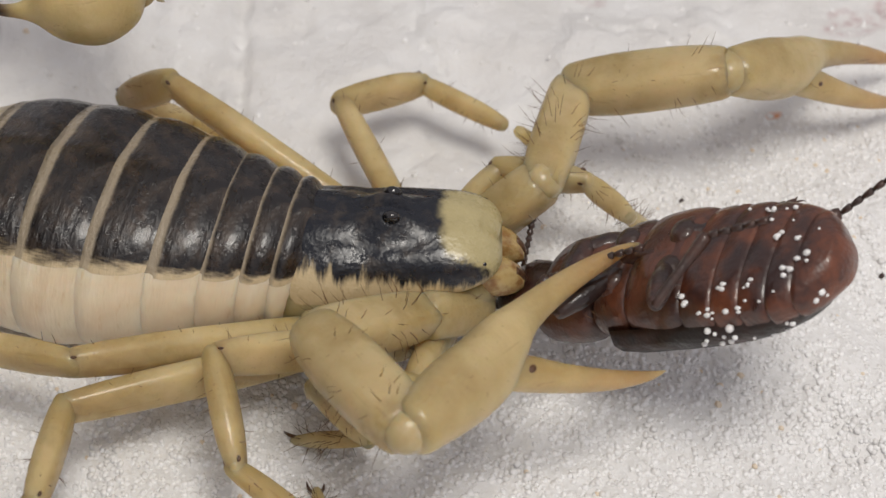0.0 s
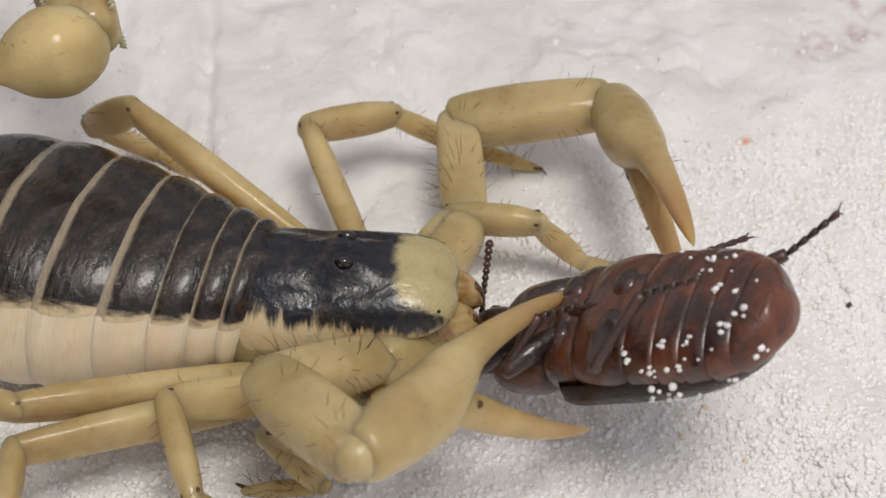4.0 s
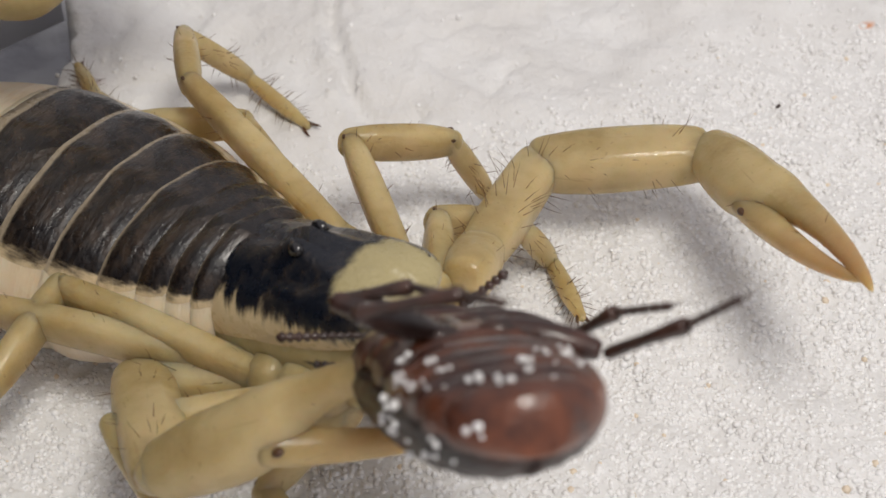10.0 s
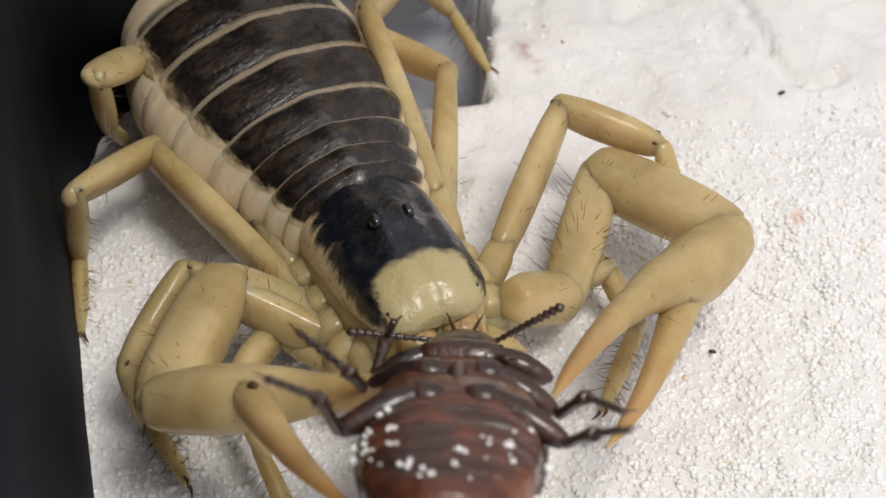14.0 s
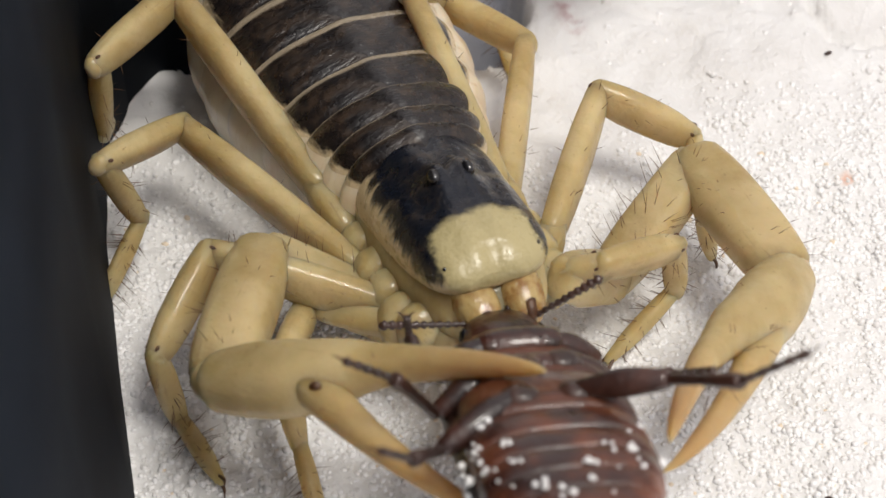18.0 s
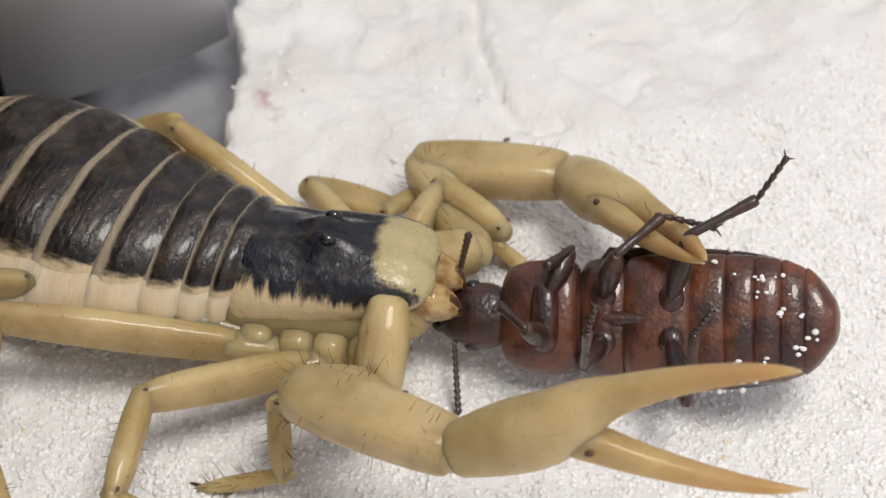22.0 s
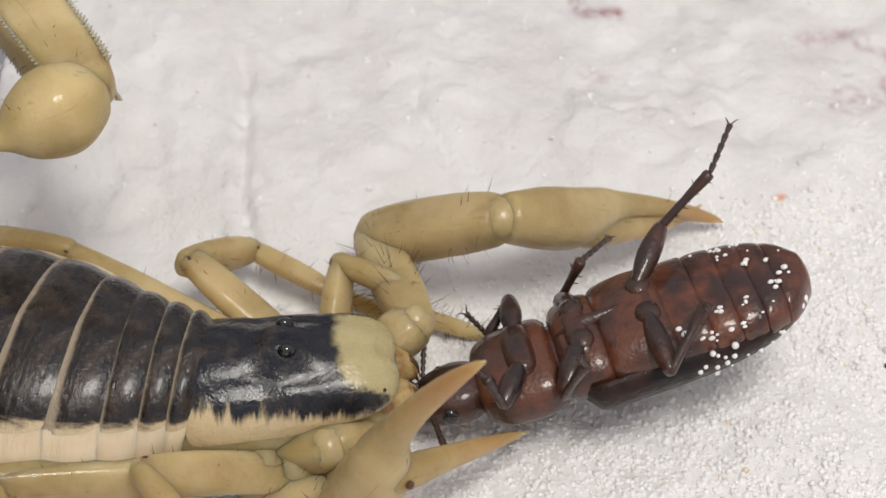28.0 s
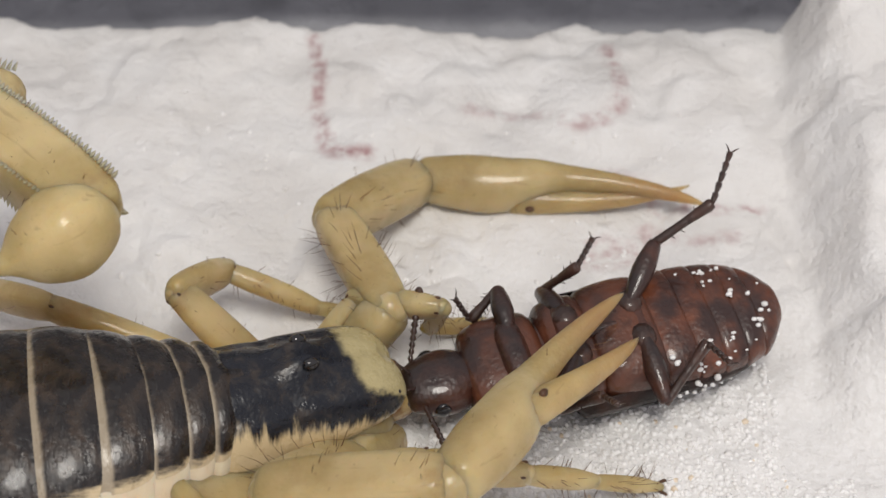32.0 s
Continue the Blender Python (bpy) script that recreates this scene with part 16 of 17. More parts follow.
    walk(joint["tail4"], [
        (0, mm(-25.15, 23.81, 27.47, -4.4, 14, -17.1)), (1, mm(-24.25, 23.47, 27.09, -4.5, 14.5, -17.4)), (2, mm(-24.03, 23.39, 26.95, -4.4, 14.9, -17.4)),
        (2.5, mm(-23.96, 23.41, 26.95, -4.4, 14.9, -17.3)), (3, mm(-25.06, 24.47, 26.76, -4.7, 16.2, -17.7)), (3.5, mm(-24.66, 24.32, 26.81, -5, 16.2, -18.7)),
        (6, mm(-24.37, 24.83, 26.95, -5.1, 15.9, -19.2)), (6.6, mm(-24.48, 24.8, 26.94, -5.1, 16, -19.4)), (7, mm(-24.56, 24.63, 26.94, -4.6, 15.9, -17.7)),
        (8, mm(-24.17, 24.79, 26.94, -5.1, 15.6, -19.4)), (8.4, mm(-23.68, 23.34, 27.9, 1.1, 16.3, 3.7)), (9, mm(-30.71, 18.5, 27.89, -2.4, 20.1, -6.3)),
        (10.4, mm(-30.67, 17.58, 27.89, -2.7, 20, -7.4)), (10.8, mm(-30.75, 17.58, 27.82, -2.8, 19.5, -7.8)), (11, mm(-30.75, 16.8, 27.27, -1.8, 19, -5.5)),
        (11.5, mm(-30.69, 16.56, 27.29, -1, 19.4, -2.9)), (12.6, mm(-30.67, 16.42, 27.28, -0.5, 19.5, -1.4)), (13, mm(-30.76, 17.17, 27.26, -3, 18.7, -9.4)),
        (13.6, mm(-30.77, 16.85, 27.24, -1.9, 18.6, -5.9)), (14.5, mm(-30.73, 16.76, 27.26, -1.6, 19, -5)), (15.5, mm(-31.22, 16.57, 26.72, -1.5, 18, -4.7)),
        (17.5, mm(-26.05, 31.57, 26.76, 5.1, 15.1, 18.9)), (19, mm(-26.05, 31.57, 26.76, 5.1, 15.1, 18.9)), (20.1, mm(-26.08, 31.6, 26.75, 4.9, 14.9, 18.6)),
        (20.6, mm(-26.02, 32.24, 26.8, 3.7, 15.9, 13.3)), (21, mm(-25.73, 33.79, 26.76, -0.3, 16.7, -0.9)), (21.5, mm(-26.01, 34.41, 26.58, -1.7, 14.4, -6.6)),
        (22, mm(-25.79, 34.21, 26.65, -1.3, 15.6, -5)), (23, mm(-25.73, 33.24, 26.66, -1.4, 15.4, -5.4)), (23.4, mm(-25.88, 24.28, 26.75, -3.8, 14, -14.6)),
        (24, mm(-25.83, 24.26, 26.75, -3.8, 14, -14.7)), (24.2, mm(-25.83, 24.26, 26.75, -3.8, 14, -14.7)), (26.5, mm(-24.66, 29.53, 27.53, -2.7, 12.2, -10.3)),
        (27, mm(-19.76, 29.17, 26.01, -5, 15.1, -20.1)), (28, mm(-19.69, 27.91, 27.26, -3.8, 11.1, -15.6)), (28.5, mm(-21.08, 25.39, 25.7, -5, 15.3, -20.6)),
        (29, mm(-20.93, 25.43, 25.7, -5.1, 15.3, -20.9)), (30.1, mm(-20.43, 25.53, 25.71, -5.4, 15.3, -22.1)), (30.5, mm(-22.52, 23.69, 26.53, -3.8, 14.4, -16.3)),
        (31, mm(-24.86, 21.21, 26.54, -3.4, 13.8, -15.1)), (31.2, mm(-23.54, 22.86, 26.18, -3.9, 13.4, -17.3)), (31.6, mm(-16.31, 25.58, 25.61, -8.4, 14.3, -35.3)),
        (32, mm(-17.37, 23.32, 25.59, -3.9, 13.9, -18.5)),])
    walk(beetle, [
        (0, mm(18.92, -11.91, 4.62, 12.7, -37.1, -31.2)), (2, mm(19.29, -12.72, 4.72, 8.6, -36.9, -29)), (2.5, mm(19.29, -12.75, 4.72, 8.6, -36.9, -29.1)),
        (3, mm(19.29, -12.97, 4.95, 20.3, -39.9, -35)), (3.5, mm(18.98, -13.45, 4.95, 20.3, -39.9, -34.8)), (6, mm(18.02, -14.08, 4.86, 10.7, -40.5, -33.2)),
        (6.6, mm(18.04, -14.04, 4.86, 10.7, -40.5, -33.1)), (7, mm(16.32, -15.32, 4.4, 11.4, -39, -29.6)), (8, mm(15.59, -15.21, 4.4, 11.4, -39, -29.4)),
        (8.4, mm(4.32, -33.61, 17.4, -6.9, -43.7, -71.1)), (8.5, mm(3.91, -33.91, 17.4, -6.9, -43.7, -71.1)), (9, mm(2.63, -36.74, 17.3, -7.5, -42.1, -71.3)),
        (10.4, mm(2.41, -36.96, 17.3, -7.5, -42.1, -72.2)), (10.8, mm(-7.2, -40.19, 14.23, -7.1, -40.9, -76.5)), (11, mm(-13.02, -35.9, 14.23, -7.1, -40.9, -81)),
        (11.5, mm(-16.79, -40.02, 13.63, -7, -31.4, -85.3)), (12, mm(-16.93, -40.08, 13.63, -7, -31.4, -85.7)), (12.6, mm(-17.11, -40.16, 13.63, -7, -31.4, -86.4)),
        (13, mm(-24.46, -39.14, 11.42, -7.7, -34, -84.7)), (13.6, mm(-29.01, -39.4, 13.24, 0.5, -34.4, -91.3)), (14.5, mm(-30.4, -40.77, 13.24, 0.5, -34.4, -93.5)),
        (15.5, mm(-30.57, -38.85, 13.24, 0.5, -34.4, -93.9)), (17.5, mm(-30.85, -41.26, 11.78, -2.3, -30, -81.3)), (18, mm(-30.5, -40.99, 11.78, -2.3, -30, -81.3)),
        (19, mm(-29.12, -39.56, 11.17, 5.6, -18.5, -81.5)), (20, mm(-28.68, -38.01, 11.17, 5.6, -18.5, -81.6)), (20.1, mm(-28.67, -37.97, 11.17, 5.6, -18.5, -81.6)),
        (20.5, mm(-25.5, -40.5, 14.94, 1.9, -15.4, -75.4)), (20.6, mm(-24.92, -40.54, 14.94, 1.9, -15.4, -74.3)), (21, mm(-14.17, -30.41, 3.99, 39, -14.2, -36.5)),
        (21.5, mm(-7.88, -24.54, 4.92, 41.6, -11.3, -8.2)), (22, mm(-5.85, -25.53, 4.92, 41.6, -11.3, -10.9)), (23, mm(-6.36, -29.55, 3.36, 46.8, -24.9, -12.4)),
        (23.4, mm(-6.57, -27.54, 3.35, 47.1, -27.5, -19.1)), (24, mm(-7.05, -27.86, 3.35, 47.1, -27.5, -19)), (24.2, mm(-7.13, -27.92, 3.35, 47.1, -27.5, -19)),
        (26.5, mm(3, -24.96, 6.82, 0.7, -8.9, 9.2)), (27, mm(12.27, -11.53, 4.19, -8, -15.9, 12.7)), (28, mm(12.39, -13.03, 4.97, -10.6, -14.9, 12.8)),
        (28.5, mm(11.24, -14.17, 3.55, -16.2, -13.4, 23.4)), (29, mm(11.06, -14.42, 3.55, -16.2, -13.4, 23.6)), (30.1, mm(10.45, -15.22, 3.55, -16.2, -13.4, 24.4)),
        (30.5, mm(14.63, -7.57, 5.6, 4.3, -10.8, 16.5)), (31, mm(23.55, -1.29, 6.28, 10.9, -9, 19.4)), (31.2, mm(30.69, 4.99, 5.91, 10.4, -6.9, 21)),
        (31.6, mm(34.03, 4.99, 4.44, 7.4, 0.9, 19.9)), (32, mm(34.59, 6.88, 4.44, 7.4, 0.9, 17.1)),])
    walk(joint["beetle_front_1_thigh"], [
        (0, mm(0, 0, 0, 0, 32.8, 42.2)), (8, mm(0, 0, 0, 0, 32.8, 42.2)), (8.4, mm(0, 0, 0, 0, 14, 75.5)), (10.4, mm(0, 0, 0, 0, 14, 75.5)),
        (10.8, mm(0, 0, 0, 0, 21.1, 83)), (15.2, mm(0, 0, 0, 0, 21.1, 83)), (17.8, mm(0, 0, 0, 0, 31.1, 106.4)), (20.1, mm(0, 0, 0, 0, 31.1, 106.4)),
        (21.3, mm(0, 0, 0, 0, 12, 61.2)), (24.4, mm(0, 0, 0, 0, 12, 61.2)), (26.6, mm(0, 0, 0, 0, 2.2, 83.3)), (32, mm(0, 0, 0, 0, 2.2, 83.3)),])
    walk(joint["beetle_front_1_shin"], [
        (0, mm(2.62, 2.37, -2.28, 0, -8.3, -164)), (8, mm(2.62, 2.37, -2.28, 0, -8.3, -164)), (8.4, mm(1.07, 4.12, -1.06, 0, 8.9, -149.2)),
        (10.4, mm(1.07, 4.12, -1.06, 0, 8.9, -149.2)), (10.8, mm(0.46, 3.78, -1.47, 0, -21.6, -102)), (15.2, mm(0.46, 3.78, -1.47, 0, -21.6, -102)),
        (17.8, mm(-0.96, 3.25, -2.05, 0, -29.3, -102.5)), (20.1, mm(-0.96, 3.25, -2.05, 0, -29.3, -102.5)), (21.3, mm(1.94, 3.53, -0.86, 0, -50.4, -138.1)),
        (24.4, mm(1.94, 3.53, -0.86, 0, -50.4, -138.1)), (25.5, mm(1.2, 3.75, -0.51, 3.6, -8.1, -147.9)), (26.6, mm(0.47, 3.97, -0.15, 0, 34.2, -156.7)),
        (32, mm(0.47, 3.97, -0.15, 0, 34.2, -156.7)),])
    walk(joint["beetle_front_1_foot"], [
        (0, mm(-0.43, 1.5, -1.82, 0, -20.5, -8.5)), (8, mm(-0.43, 1.5, -1.82, 0, -20.5, -8.5)), (8.4, mm(-1.66, 2.49, -1.56, 0, -6.6, 5.6)),
        (10.4, mm(-1.66, 2.49, -1.56, 0, -6.6, 5.6)), (10.8, mm(-0.16, 0.85, -0.29, 0, -10.9, 11.9)), (15.2, mm(-0.16, 0.85, -0.29, 0, -10.9, 11.9)),
        (17.8, mm(-1.58, 0.45, -0.43, 0, -15.3, -25.6)), (20.1, mm(-1.58, 0.45, -0.43, 0, -15.3, -25.6)), (20.7, mm(-0.58, 1.31, 0.59, -19.6, 27.6, 6)),
        (21.3, mm(0.42, 2.17, 1.61, 0, 73.3, 56.3)), (24.4, mm(0.42, 2.17, 1.61, 0, 73.3, 56.3)), (25.13, mm(-0.39, 2.41, 0.41, 26.3, 31.1, 93.8)),
        (25.87, mm(-1.2, 2.66, -0.79, 22.9, -13.1, 108.4)), (26.6, mm(-2.01, 2.9, -1.98, 0, -53.5, 137.1)), (32, mm(-2.01, 2.9, -1.98, 0, -53.5, 137.1)),])
    walk(joint["beetle_middle_1_thigh"], [
        (0, mm(0, 0, 0, 0, 45.8, 23.8)), (8, mm(0, 0, 0, 0, 45.8, 23.8)), (8.4, mm(0, 0, 0, 0, 16.5, 73.8)), (10.4, mm(0, 0, 0, 0, 16.5, 73.8)),
        (10.8, mm(0, 0, 0, 0, 30.1, 78.5)), (15.2, mm(0, 0, 0, 0, 30.1, 78.5)), (17.8, mm(0, 0, 0, 0, 35.2, 111.8)), (20.1, mm(0, 0, 0, 0, 35.2, 111.8)),
        (20.7, mm(0, 0, 0, -9.2, -4.1, 87.2)), (21.3, mm(0, 0, 0, 0, -43.6, 61.3)), (24.4, mm(0, 0, 0, 0, -43.6, 61.3)), (25.5, mm(0, 0, 0, -6.1, -6.1, 79.5)),
        (26.6, mm(0, 0, 0, 0, 31.4, 96.5)), (32, mm(0, 0, 0, 0, 31.4, 96.5)),])
    walk(joint["beetle_middle_1_shin"], [
        (0, mm(3.12, 1.38, -3.5, 0, -0.9, 36.7)), (8, mm(3.12, 1.38, -3.5, 0, -0.9, 36.7)), (8.4, mm(1.38, 4.74, -1.46, 0, -21.4, 18.5)),
        (10.4, mm(1.38, 4.74, -1.46, 0, -21.4, 18.5)), (10.8, mm(0.86, 4.2, -2.48, 0, -31, 21)), (15.2, mm(0.86, 4.2, -2.48, 0, -31, 21)),
        (17.8, mm(-1.4, 3.48, -2.65, 0, -24.8, 36.2)), (20.1, mm(-1.4, 3.48, -2.65, 0, -24.8, 36.2)), (21.3, mm(1.6, 2.92, 3.17, 0, 16.3, 40.3)),
        (24.4, mm(1.6, 2.92, 3.17, 0, 16.3, 40.3)), (25.5, mm(0.58, 3.41, 0.39, -9.6, -18.8, 15.4)), (26.6, mm(-0.44, 3.89, -2.39, 0, -54.4, -15.8)),
        (32, mm(-0.44, 3.89, -2.39, 0, -54.4, -15.8)),])
    walk(joint["beetle_middle_1_foot"], [
        (0, mm(6.65, 4, -3.42, 0, 38.5, 60.5)), (8, mm(6.65, 4, -3.42, 0, 38.5, 60.5)), (8.4, mm(5.25, 6.03, 0.14, 0, -7.4, 23.3)),
        (10.4, mm(5.25, 6.03, 0.14, 0, -7.4, 23.3)), (10.8, mm(4.37, 5.55, -0.22, 0, -5.6, 26)), (15.2, mm(4.37, 5.55, -0.22, 0, -5.6, 26)),
        (17.8, mm(1.82, 5.85, -0.8, 0, -20.7, 21.2)), (20.1, mm(1.82, 5.85, -0.8, 0, -20.7, 21.2)), (21.3, mm(4.89, 5.71, 1.92, 0, 18.6, -11.7)),
        (24.4, mm(4.89, 5.71, 1.92, 0, 18.6, -11.7)), (26.6, mm(2.03, 3.2, 1.19, 0, 19.1, 48.3)), (32, mm(2.03, 3.2, 1.19, 0, 19.1, 48.3)),])
    walk(joint["beetle_hind_1_thigh"], [
        (0, mm(0, 0, 0, 0, 40.7, 20.7)), (8, mm(0, 0, 0, 0, 40.7, 20.7)), (8.4, mm(0, 0, 0, 0, 18.4, 69.5)), (10.4, mm(0, 0, 0, 0, 18.4, 69.5)),
        (10.8, mm(0, 0, 0, 0, 26.7, 72.5)), (15.2, mm(0, 0, 0, 0, 26.7, 72.5)), (17.8, mm(0, 0, 0, 0, -13.2, 58.1)), (20.1, mm(0, 0, 0, 0, -13.2, 58.1)),
        (21.3, mm(0, 0, 0, 0, -20.5, 68.7)), (24.4, mm(0, 0, 0, 0, -20.5, 68.7)), (26.6, mm(0, 0, 0, 0, -14.3, 46.9)), (32, mm(0, 0, 0, 0, -14.3, 46.9)),])
    walk(joint["beetle_hind_1_shin"], [
        (0, mm(4, 1.51, -3.68, 0, 17.4, 35)), (8, mm(4, 1.51, -3.68, 0, 17.4, 35)), (8.4, mm(1.9, 5.07, -1.8, 0, -17.5, 29.7)),
        (10.4, mm(1.9, 5.07, -1.8, 0, -17.5, 29.7)), (10.8, mm(1.44, 4.57, -2.41, 0, -24.3, 15.4)), (15.2, mm(1.44, 4.57, -2.41, 0, -24.3, 15.4)),
        (17.8, mm(2.68, 4.31, 1.19, 0, -14.9, 28.9)), (20.1, mm(2.68, 4.31, 1.19, 0, -14.9, 28.9)), (21.3, mm(1.77, 4.55, 1.83, 0, 9, 27.1)),
        (24.4, mm(1.77, 4.55, 1.83, 0, 9, 27.1)), (26.6, mm(3.44, 3.68, 1.28, 0, -29.2, 7.9)), (32, mm(3.44, 3.68, 1.28, 0, -29.2, 7.9)),])
    walk(joint["beetle_hind_1_foot"], [
        (0, mm(8.29, 4.52, -5.33, 0, -10.9, 24.4)), (8, mm(8.29, 4.52, -5.33, 0, -10.9, 24.4)), (8.4, mm(6.38, 7.63, -0.18, 0, -19.3, 13.6)),
        (10.4, mm(6.38, 7.63, -0.18, 0, -19.3, 13.6)), (10.8, mm(6.19, 5.88, -0.18, 0, -20.9, 17.5)), (15.2, mm(6.19, 5.88, -0.18, 0, -20.9, 17.5)),
        (17.8, mm(7.25, 6.83, 2.58, 0, -32.2, 34.7)), (20.1, mm(7.25, 6.83, 2.58, 0, -32.2, 34.7)), (21.3, mm(6.55, 6.99, 0.98, 0, -39.9, 47.7)),
        (24.4, mm(6.55, 6.99, 0.98, 0, -39.9, 47.7)), (26.6, mm(8.16, 4.33, 3.95, 0, -8.3, 50.6)), (32, mm(8.16, 4.33, 3.95, 0, -8.3, 50.6)),])
    walk(joint["beetle_front_-1_thigh"], [
        (0, mm(0, 0, 0, 0, -19.9, -116.8)), (8, mm(0, 0, 0, 0, -19.9, -116.8)), (8.2, mm(0, 0, 0, 6.3, 7.9, -140.7)), (8.4, mm(0, 0, 0, 0, 35.8, -166.3)),
        (10.4, mm(0, 0, 0, 0, 35.8, -166.3)), (10.6, mm(0, 0, 0, 1.9, 31.6, -122.5)), (10.8, mm(0, 0, 0, 0, 27.5, -80.7)), (15.2, mm(0, 0, 0, 0, 27.5, -80.7)),
        (17.8, mm(0, 0, 0, 0, 23.9, -76.8)), (20.1, mm(0, 0, 0, 0, 23.9, -76.8)), (20.5, mm(0, 0, 0, -34.3, -0.7, -119.8)),
        (20.9, mm(0, 0, 0, -47.6, -40.3, -150.5)), (21.3, mm(0, 0, 0, 0, -76.3, 130.8)), (24.4, mm(0, 0, 0, 0, -76.3, 130.8)),
        (25.5, mm(0, 0, 0, -24.3, -34, -163.2)), (26.6, mm(0, 0, 0, 0, 3.4, -125.5)), (32, mm(0, 0, 0, 0, 3.4, -125.5)),])
    walk(joint["beetle_front_-1_shin"], [
        (0, mm(-1.7, -3.36, 1.36, 0, -6.9, 58.8)), (8, mm(-1.7, -3.36, 1.36, 0, -6.9, 58.8)), (8.13, mm(-2.18, -2.49, 0.13, -6.7, -0.7, 105.2)),
        (8.27, mm(-2.66, -1.63, -1.1, -6.7, 8.5, 151.2)), (8.4, mm(-3.14, -0.77, -2.33, 0, 14.8, -161.5)), (10.4, mm(-3.14, -0.77, -2.33, 0, 14.8, -161.5)),
        (10.8, mm(0.59, -3.58, -1.89, 0, -38.4, 168)), (15.2, mm(0.59, -3.58, -1.89, 0, -38.4, 168)), (17.8, mm(0.87, -3.74, -1.7, 0, -33.2, -161.1)),
        (20.1, mm(0.87, -3.74, -1.7, 0, -33.2, -161.1)), (20.7, mm(0.13, -1.51, 1.09, 6.4, -6.7, 171.6)), (21.3, mm(-0.62, 0.71, 3.88, 0, 19.8, 145.9)),
        (24.4, mm(-0.62, 0.71, 3.88, 0, 19.8, 145.9)), (25.5, mm(-1.47, -1.27, 1.82, 17.2, -30.1, 167.5)), (26.6, mm(-2.32, -3.25, -0.23, 0, -82.3, -153.3)),
        (32, mm(-2.32, -3.25, -0.23, 0, -82.3, -153.3)),])
    walk(joint["beetle_front_-1_foot"], [
        (0, mm(-0.05, -0.64, 1.75, 0, 0.7, 8.2)), (8, mm(-0.05, -0.64, 1.75, 0, 0.7, 8.2)), (8.2, mm(-3.06, -1.19, -0.7, -2.7, -5.4, -38.8)),
        (8.4, mm(-6.06, -1.75, -3.14, 0, -11.5, -86.3)), (10.4, mm(-6.06, -1.75, -3.14, 0, -11.5, -86.3)), (10.6, mm(-3.97, -2.4, -1.52, 8.7, -26.6, -37)),
        (10.8, mm(-1.87, -3.06, 0.1, 0, -42.3, 20.2)), (15.2, mm(-1.87, -3.06, 0.1, 0, -42.3, 20.2)), (17.8, mm(-1.66, -4.6, 0.05, 0, -49.6, -9.8)),
        (20.1, mm(-1.66, -4.6, 0.05, 0, -49.6, -9.8)), (21.3, mm(-3.11, 2.41, 2.79, 0, -74.4, -61.1)), (24.4, mm(-3.11, 2.41, 2.79, 0, -74.4, -61.1)),
        (26.6, mm(-2.7, -3.44, 2.94, 0, -63, -119.9)), (32, mm(-2.7, -3.44, 2.94, 0, -63, -119.9)),])
    walk(joint["beetle_middle_-1_thigh"], [
        (0, mm(0, 0, 0, 0, -19.3, -116.9)), (10.4, mm(0, 0, 0, 0, -19.3, -116.9)), (10.8, mm(0, 0, 0, 0, 27.7, -112.4)), (15.2, mm(0, 0, 0, 0, 27.7, -112.4)),
        (17.8, mm(0, 0, 0, 0, 29, -73.3)), (20.1, mm(0, 0, 0, 0, 29, -73.3)), (20.7, mm(0, 0, 0, -8.6, -19.3, -88.3)), (21.3, mm(0, 0, 0, 0, -68, -109.1)),
        (24.4, mm(0, 0, 0, 0, -68, -109.1)), (25.5, mm(0, 0, 0, 3.6, -25.6, -119)), (26.6, mm(0, 0, 0, 0, 16.6, -125.8)), (32, mm(0, 0, 0, 0, 16.6, -125.8)),])
    walk(joint["beetle_middle_-1_shin"], [
        (0, mm(-1.96, -3.87, 1.52, 0, -7.6, 59.3)), (10.4, mm(-1.96, -3.87, 1.52, 0, -7.6, 59.3)), (10.6, mm(-1.76, -3.82, -0.31, -4.1, -19.7, 25.5)),
        (10.8, mm(-1.55, -3.77, -2.14, 0, -32, -11.1)), (15.2, mm(-1.55, -3.77, -2.14, 0, -32, -11.1)), (17.8, mm(1.19, -3.95, -2.29, 0, -45.3, -49)),
        (20.1, mm(1.19, -3.95, -2.29, 0, -45.3, -49)), (20.7, mm(0.31, -2.79, 0.98, 4, -49.7, 6.8)), (21.3, mm(-0.56, -1.62, 4.24, 0, -54.4, 68.6)),
        (24.4, mm(-0.56, -1.62, 4.24, 0, -54.4, 68.6)), (25.5, mm(-1.57, -2.6, 1.46, 0.5, -53.7, 18)), (26.6, mm(-2.58, -3.57, -1.32, 0, -53, -31.7)),
        (32, mm(-2.58, -3.57, -1.32, 0, -53, -31.7)),])
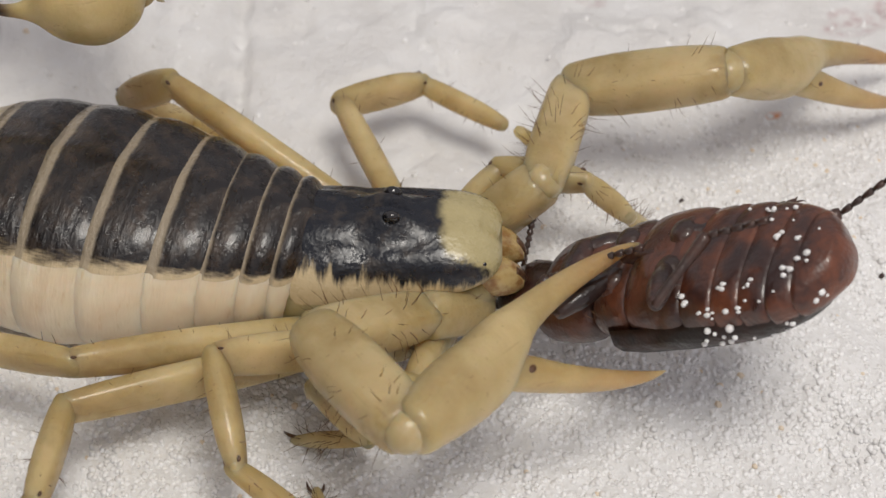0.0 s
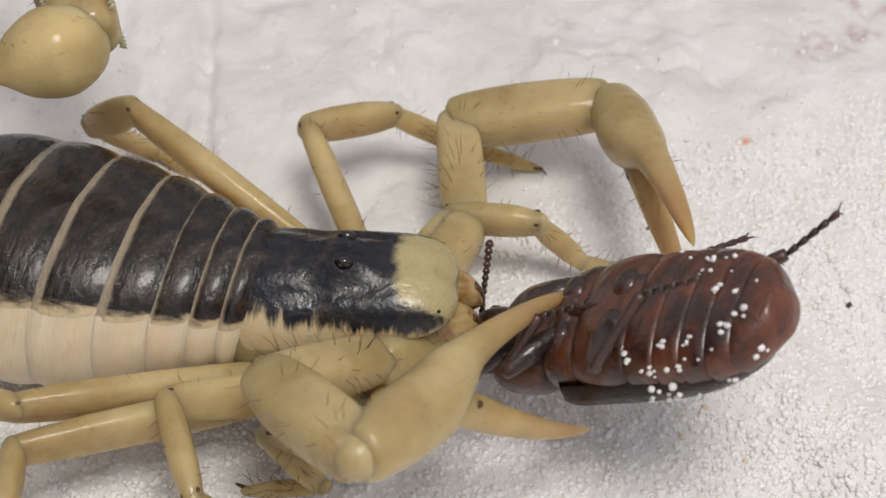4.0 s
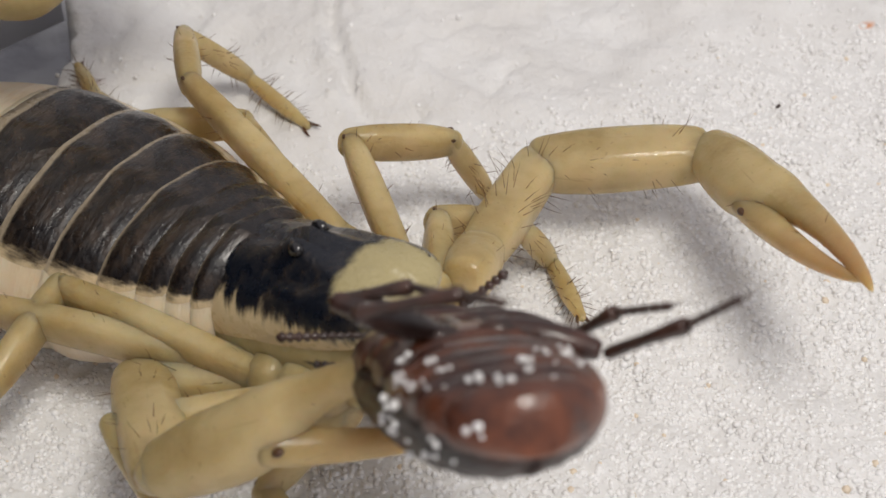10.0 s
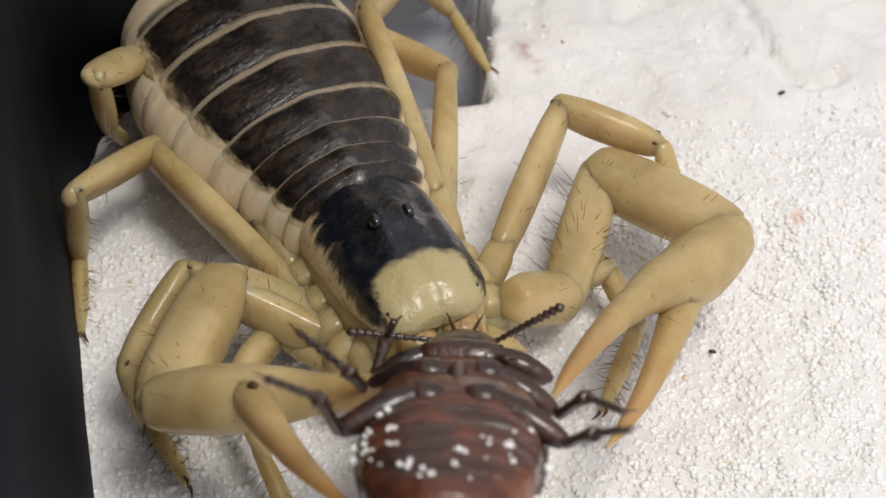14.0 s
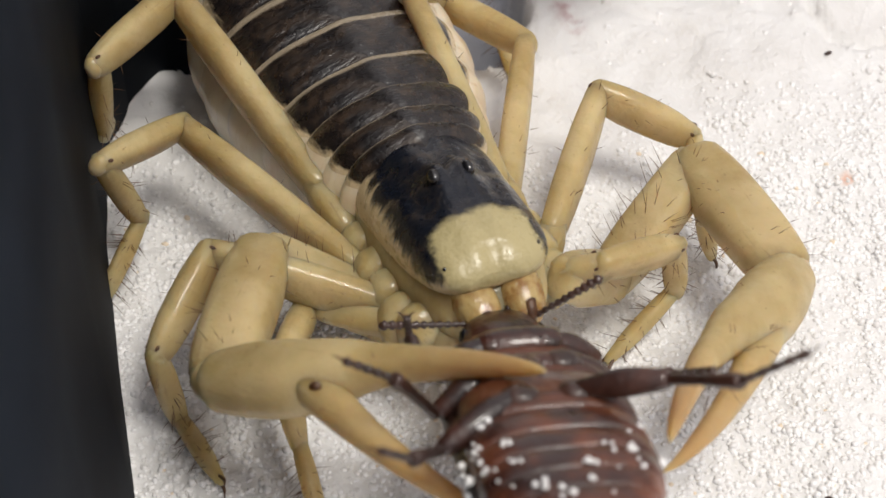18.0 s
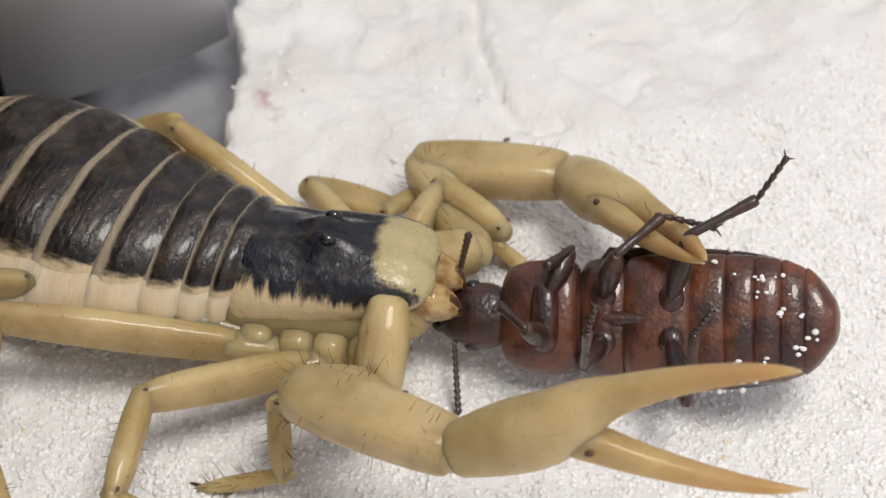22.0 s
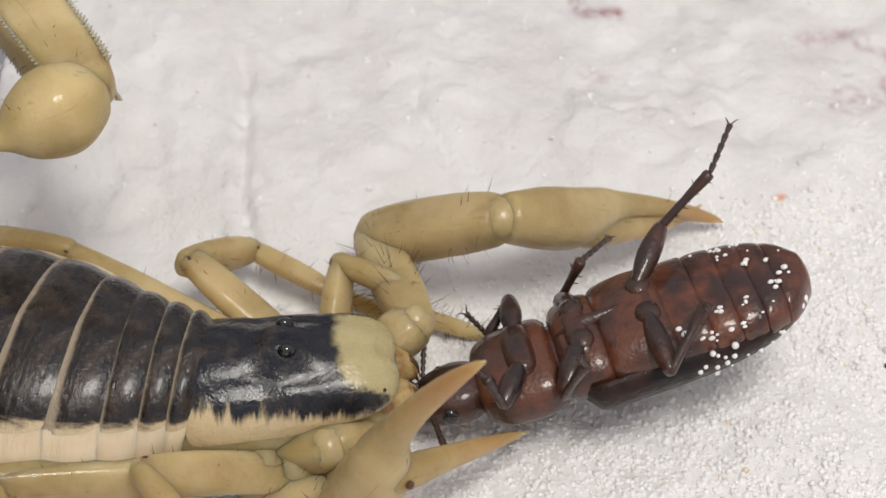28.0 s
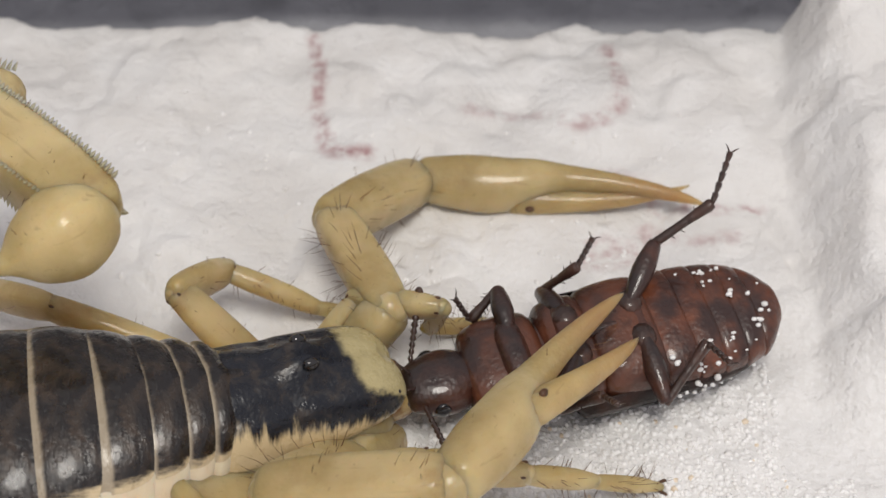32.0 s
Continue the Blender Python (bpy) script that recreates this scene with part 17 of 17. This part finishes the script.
    walk(joint["beetle_middle_-1_foot"], [
        (0, mm(0.26, -0.12, 2.1, 0, 0.7, 8.5)), (10.4, mm(0.26, -0.12, 2.1, 0, 0.7, 8.5)), (10.6, mm(1.19, -2.3, 1.14, -6.4, -20.2, -20.7)),
        (10.8, mm(2.11, -4.48, 0.19, 0, -41.3, -54.3)), (15.2, mm(2.11, -4.48, 0.19, 0, -41.3, -54.3)), (17.8, mm(3.22, -6.28, 0.84, 0, -31.2, -48)),
        (20.1, mm(3.22, -6.28, 0.84, 0, -31.2, -48)), (20.7, mm(1.79, -2.76, 4.32, 9.2, -44.6, -3.8)), (21.3, mm(0.37, 0.76, 7.81, 0, -58.7, 53.5)),
        (24.4, mm(0.37, 0.76, 7.81, 0, -58.7, 53.5)), (25.13, mm(0.14, -1.15, 5.94, 4, -56.9, 0.2)), (25.87, mm(-0.1, -3.06, 4.07, 3.7, -54, -49.5)),
        (26.6, mm(-0.33, -4.96, 2.2, 0, -52.3, -96.4)), (32, mm(-0.33, -4.96, 2.2, 0, -52.3, -96.4)),])
    walk(joint["beetle_hind_-1_thigh"], [
        (0, mm(0, 0, 0, 0, -19.2, -62)), (10.4, mm(0, 0, 0, 0, -19.2, -62)), (10.8, mm(0, 0, 0, 0, 21.8, -69.2)), (15.2, mm(0, 0, 0, 0, 21.8, -69.2)),
        (17.8, mm(0, 0, 0, 0, 22.8, -66.5)), (20.1, mm(0, 0, 0, 0, 22.8, -66.5)), (21.3, mm(0, 0, 0, 0, -26.9, -68.5)), (24.4, mm(0, 0, 0, 0, -26.9, -68.5)),
        (26.6, mm(0, 0, 0, 0, 14.2, -89.6)), (32, mm(0, 0, 0, 0, 14.2, -89.6)),])
    walk(joint["beetle_hind_-1_shin"], [
        (0, mm(2.31, -4.34, 1.71, 0, -7.5, 57.4)), (10.4, mm(2.31, -4.34, 1.71, 0, -7.5, 57.4)), (10.6, mm(2.02, -4.46, -0.13, -4.7, -22.1, 26)),
        (10.8, mm(1.74, -4.59, -1.97, 0, -36.9, -9)), (15.2, mm(1.74, -4.59, -1.97, 0, -36.9, -9)), (17.8, mm(1.95, -4.5, -2.06, 0, -18.6, -21.4)),
        (20.1, mm(1.95, -4.5, -2.06, 0, -18.6, -21.4)), (20.7, mm(1.83, -4.41, 0.14, 0.9, -20.4, 29.6)), (21.3, mm(1.7, -4.32, 2.35, 0, -22.2, 81.2)),
        (24.4, mm(1.7, -4.32, 2.35, 0, -22.2, 81.2)), (26.6, mm(0.04, -5.05, -1.28, 0, -26.5, 32.9)), (32, mm(0.04, -5.05, -1.28, 0, -26.5, 32.9)),])
    walk(joint["beetle_hind_-1_foot"], [
        (0, mm(5.19, 0.17, 2.42, 0, 0.7, 8.7)), (10.4, mm(5.19, 0.17, 2.42, 0, 0.7, 8.7)), (10.8, mm(6.01, -5.26, 1.28, 0, -26, -28.5)),
        (15.2, mm(6.01, -5.26, 1.28, 0, -26, -28.5)), (17.8, mm(6.73, -6.37, -0.34, 0, -28.1, -25.4)), (20.1, mm(6.73, -6.37, -0.34, 0, -28.1, -25.4)),
        (20.7, mm(4.59, -2.87, 2.02, 6.5, -43.2, 4.4)), (21.3, mm(2.46, 0.62, 4.39, 0, -58.7, 43)), (24.4, mm(2.46, 0.62, 4.39, 0, -58.7, 43)),
        (25.5, mm(3.28, -0.9, 2.76, 9.6, -49.1, -32.9)), (26.6, mm(4.09, -2.42, 1.13, 0, -40.2, -94.2)), (32, mm(4.09, -2.42, 1.13, 0, -40.2, -94.2)),])


motions()
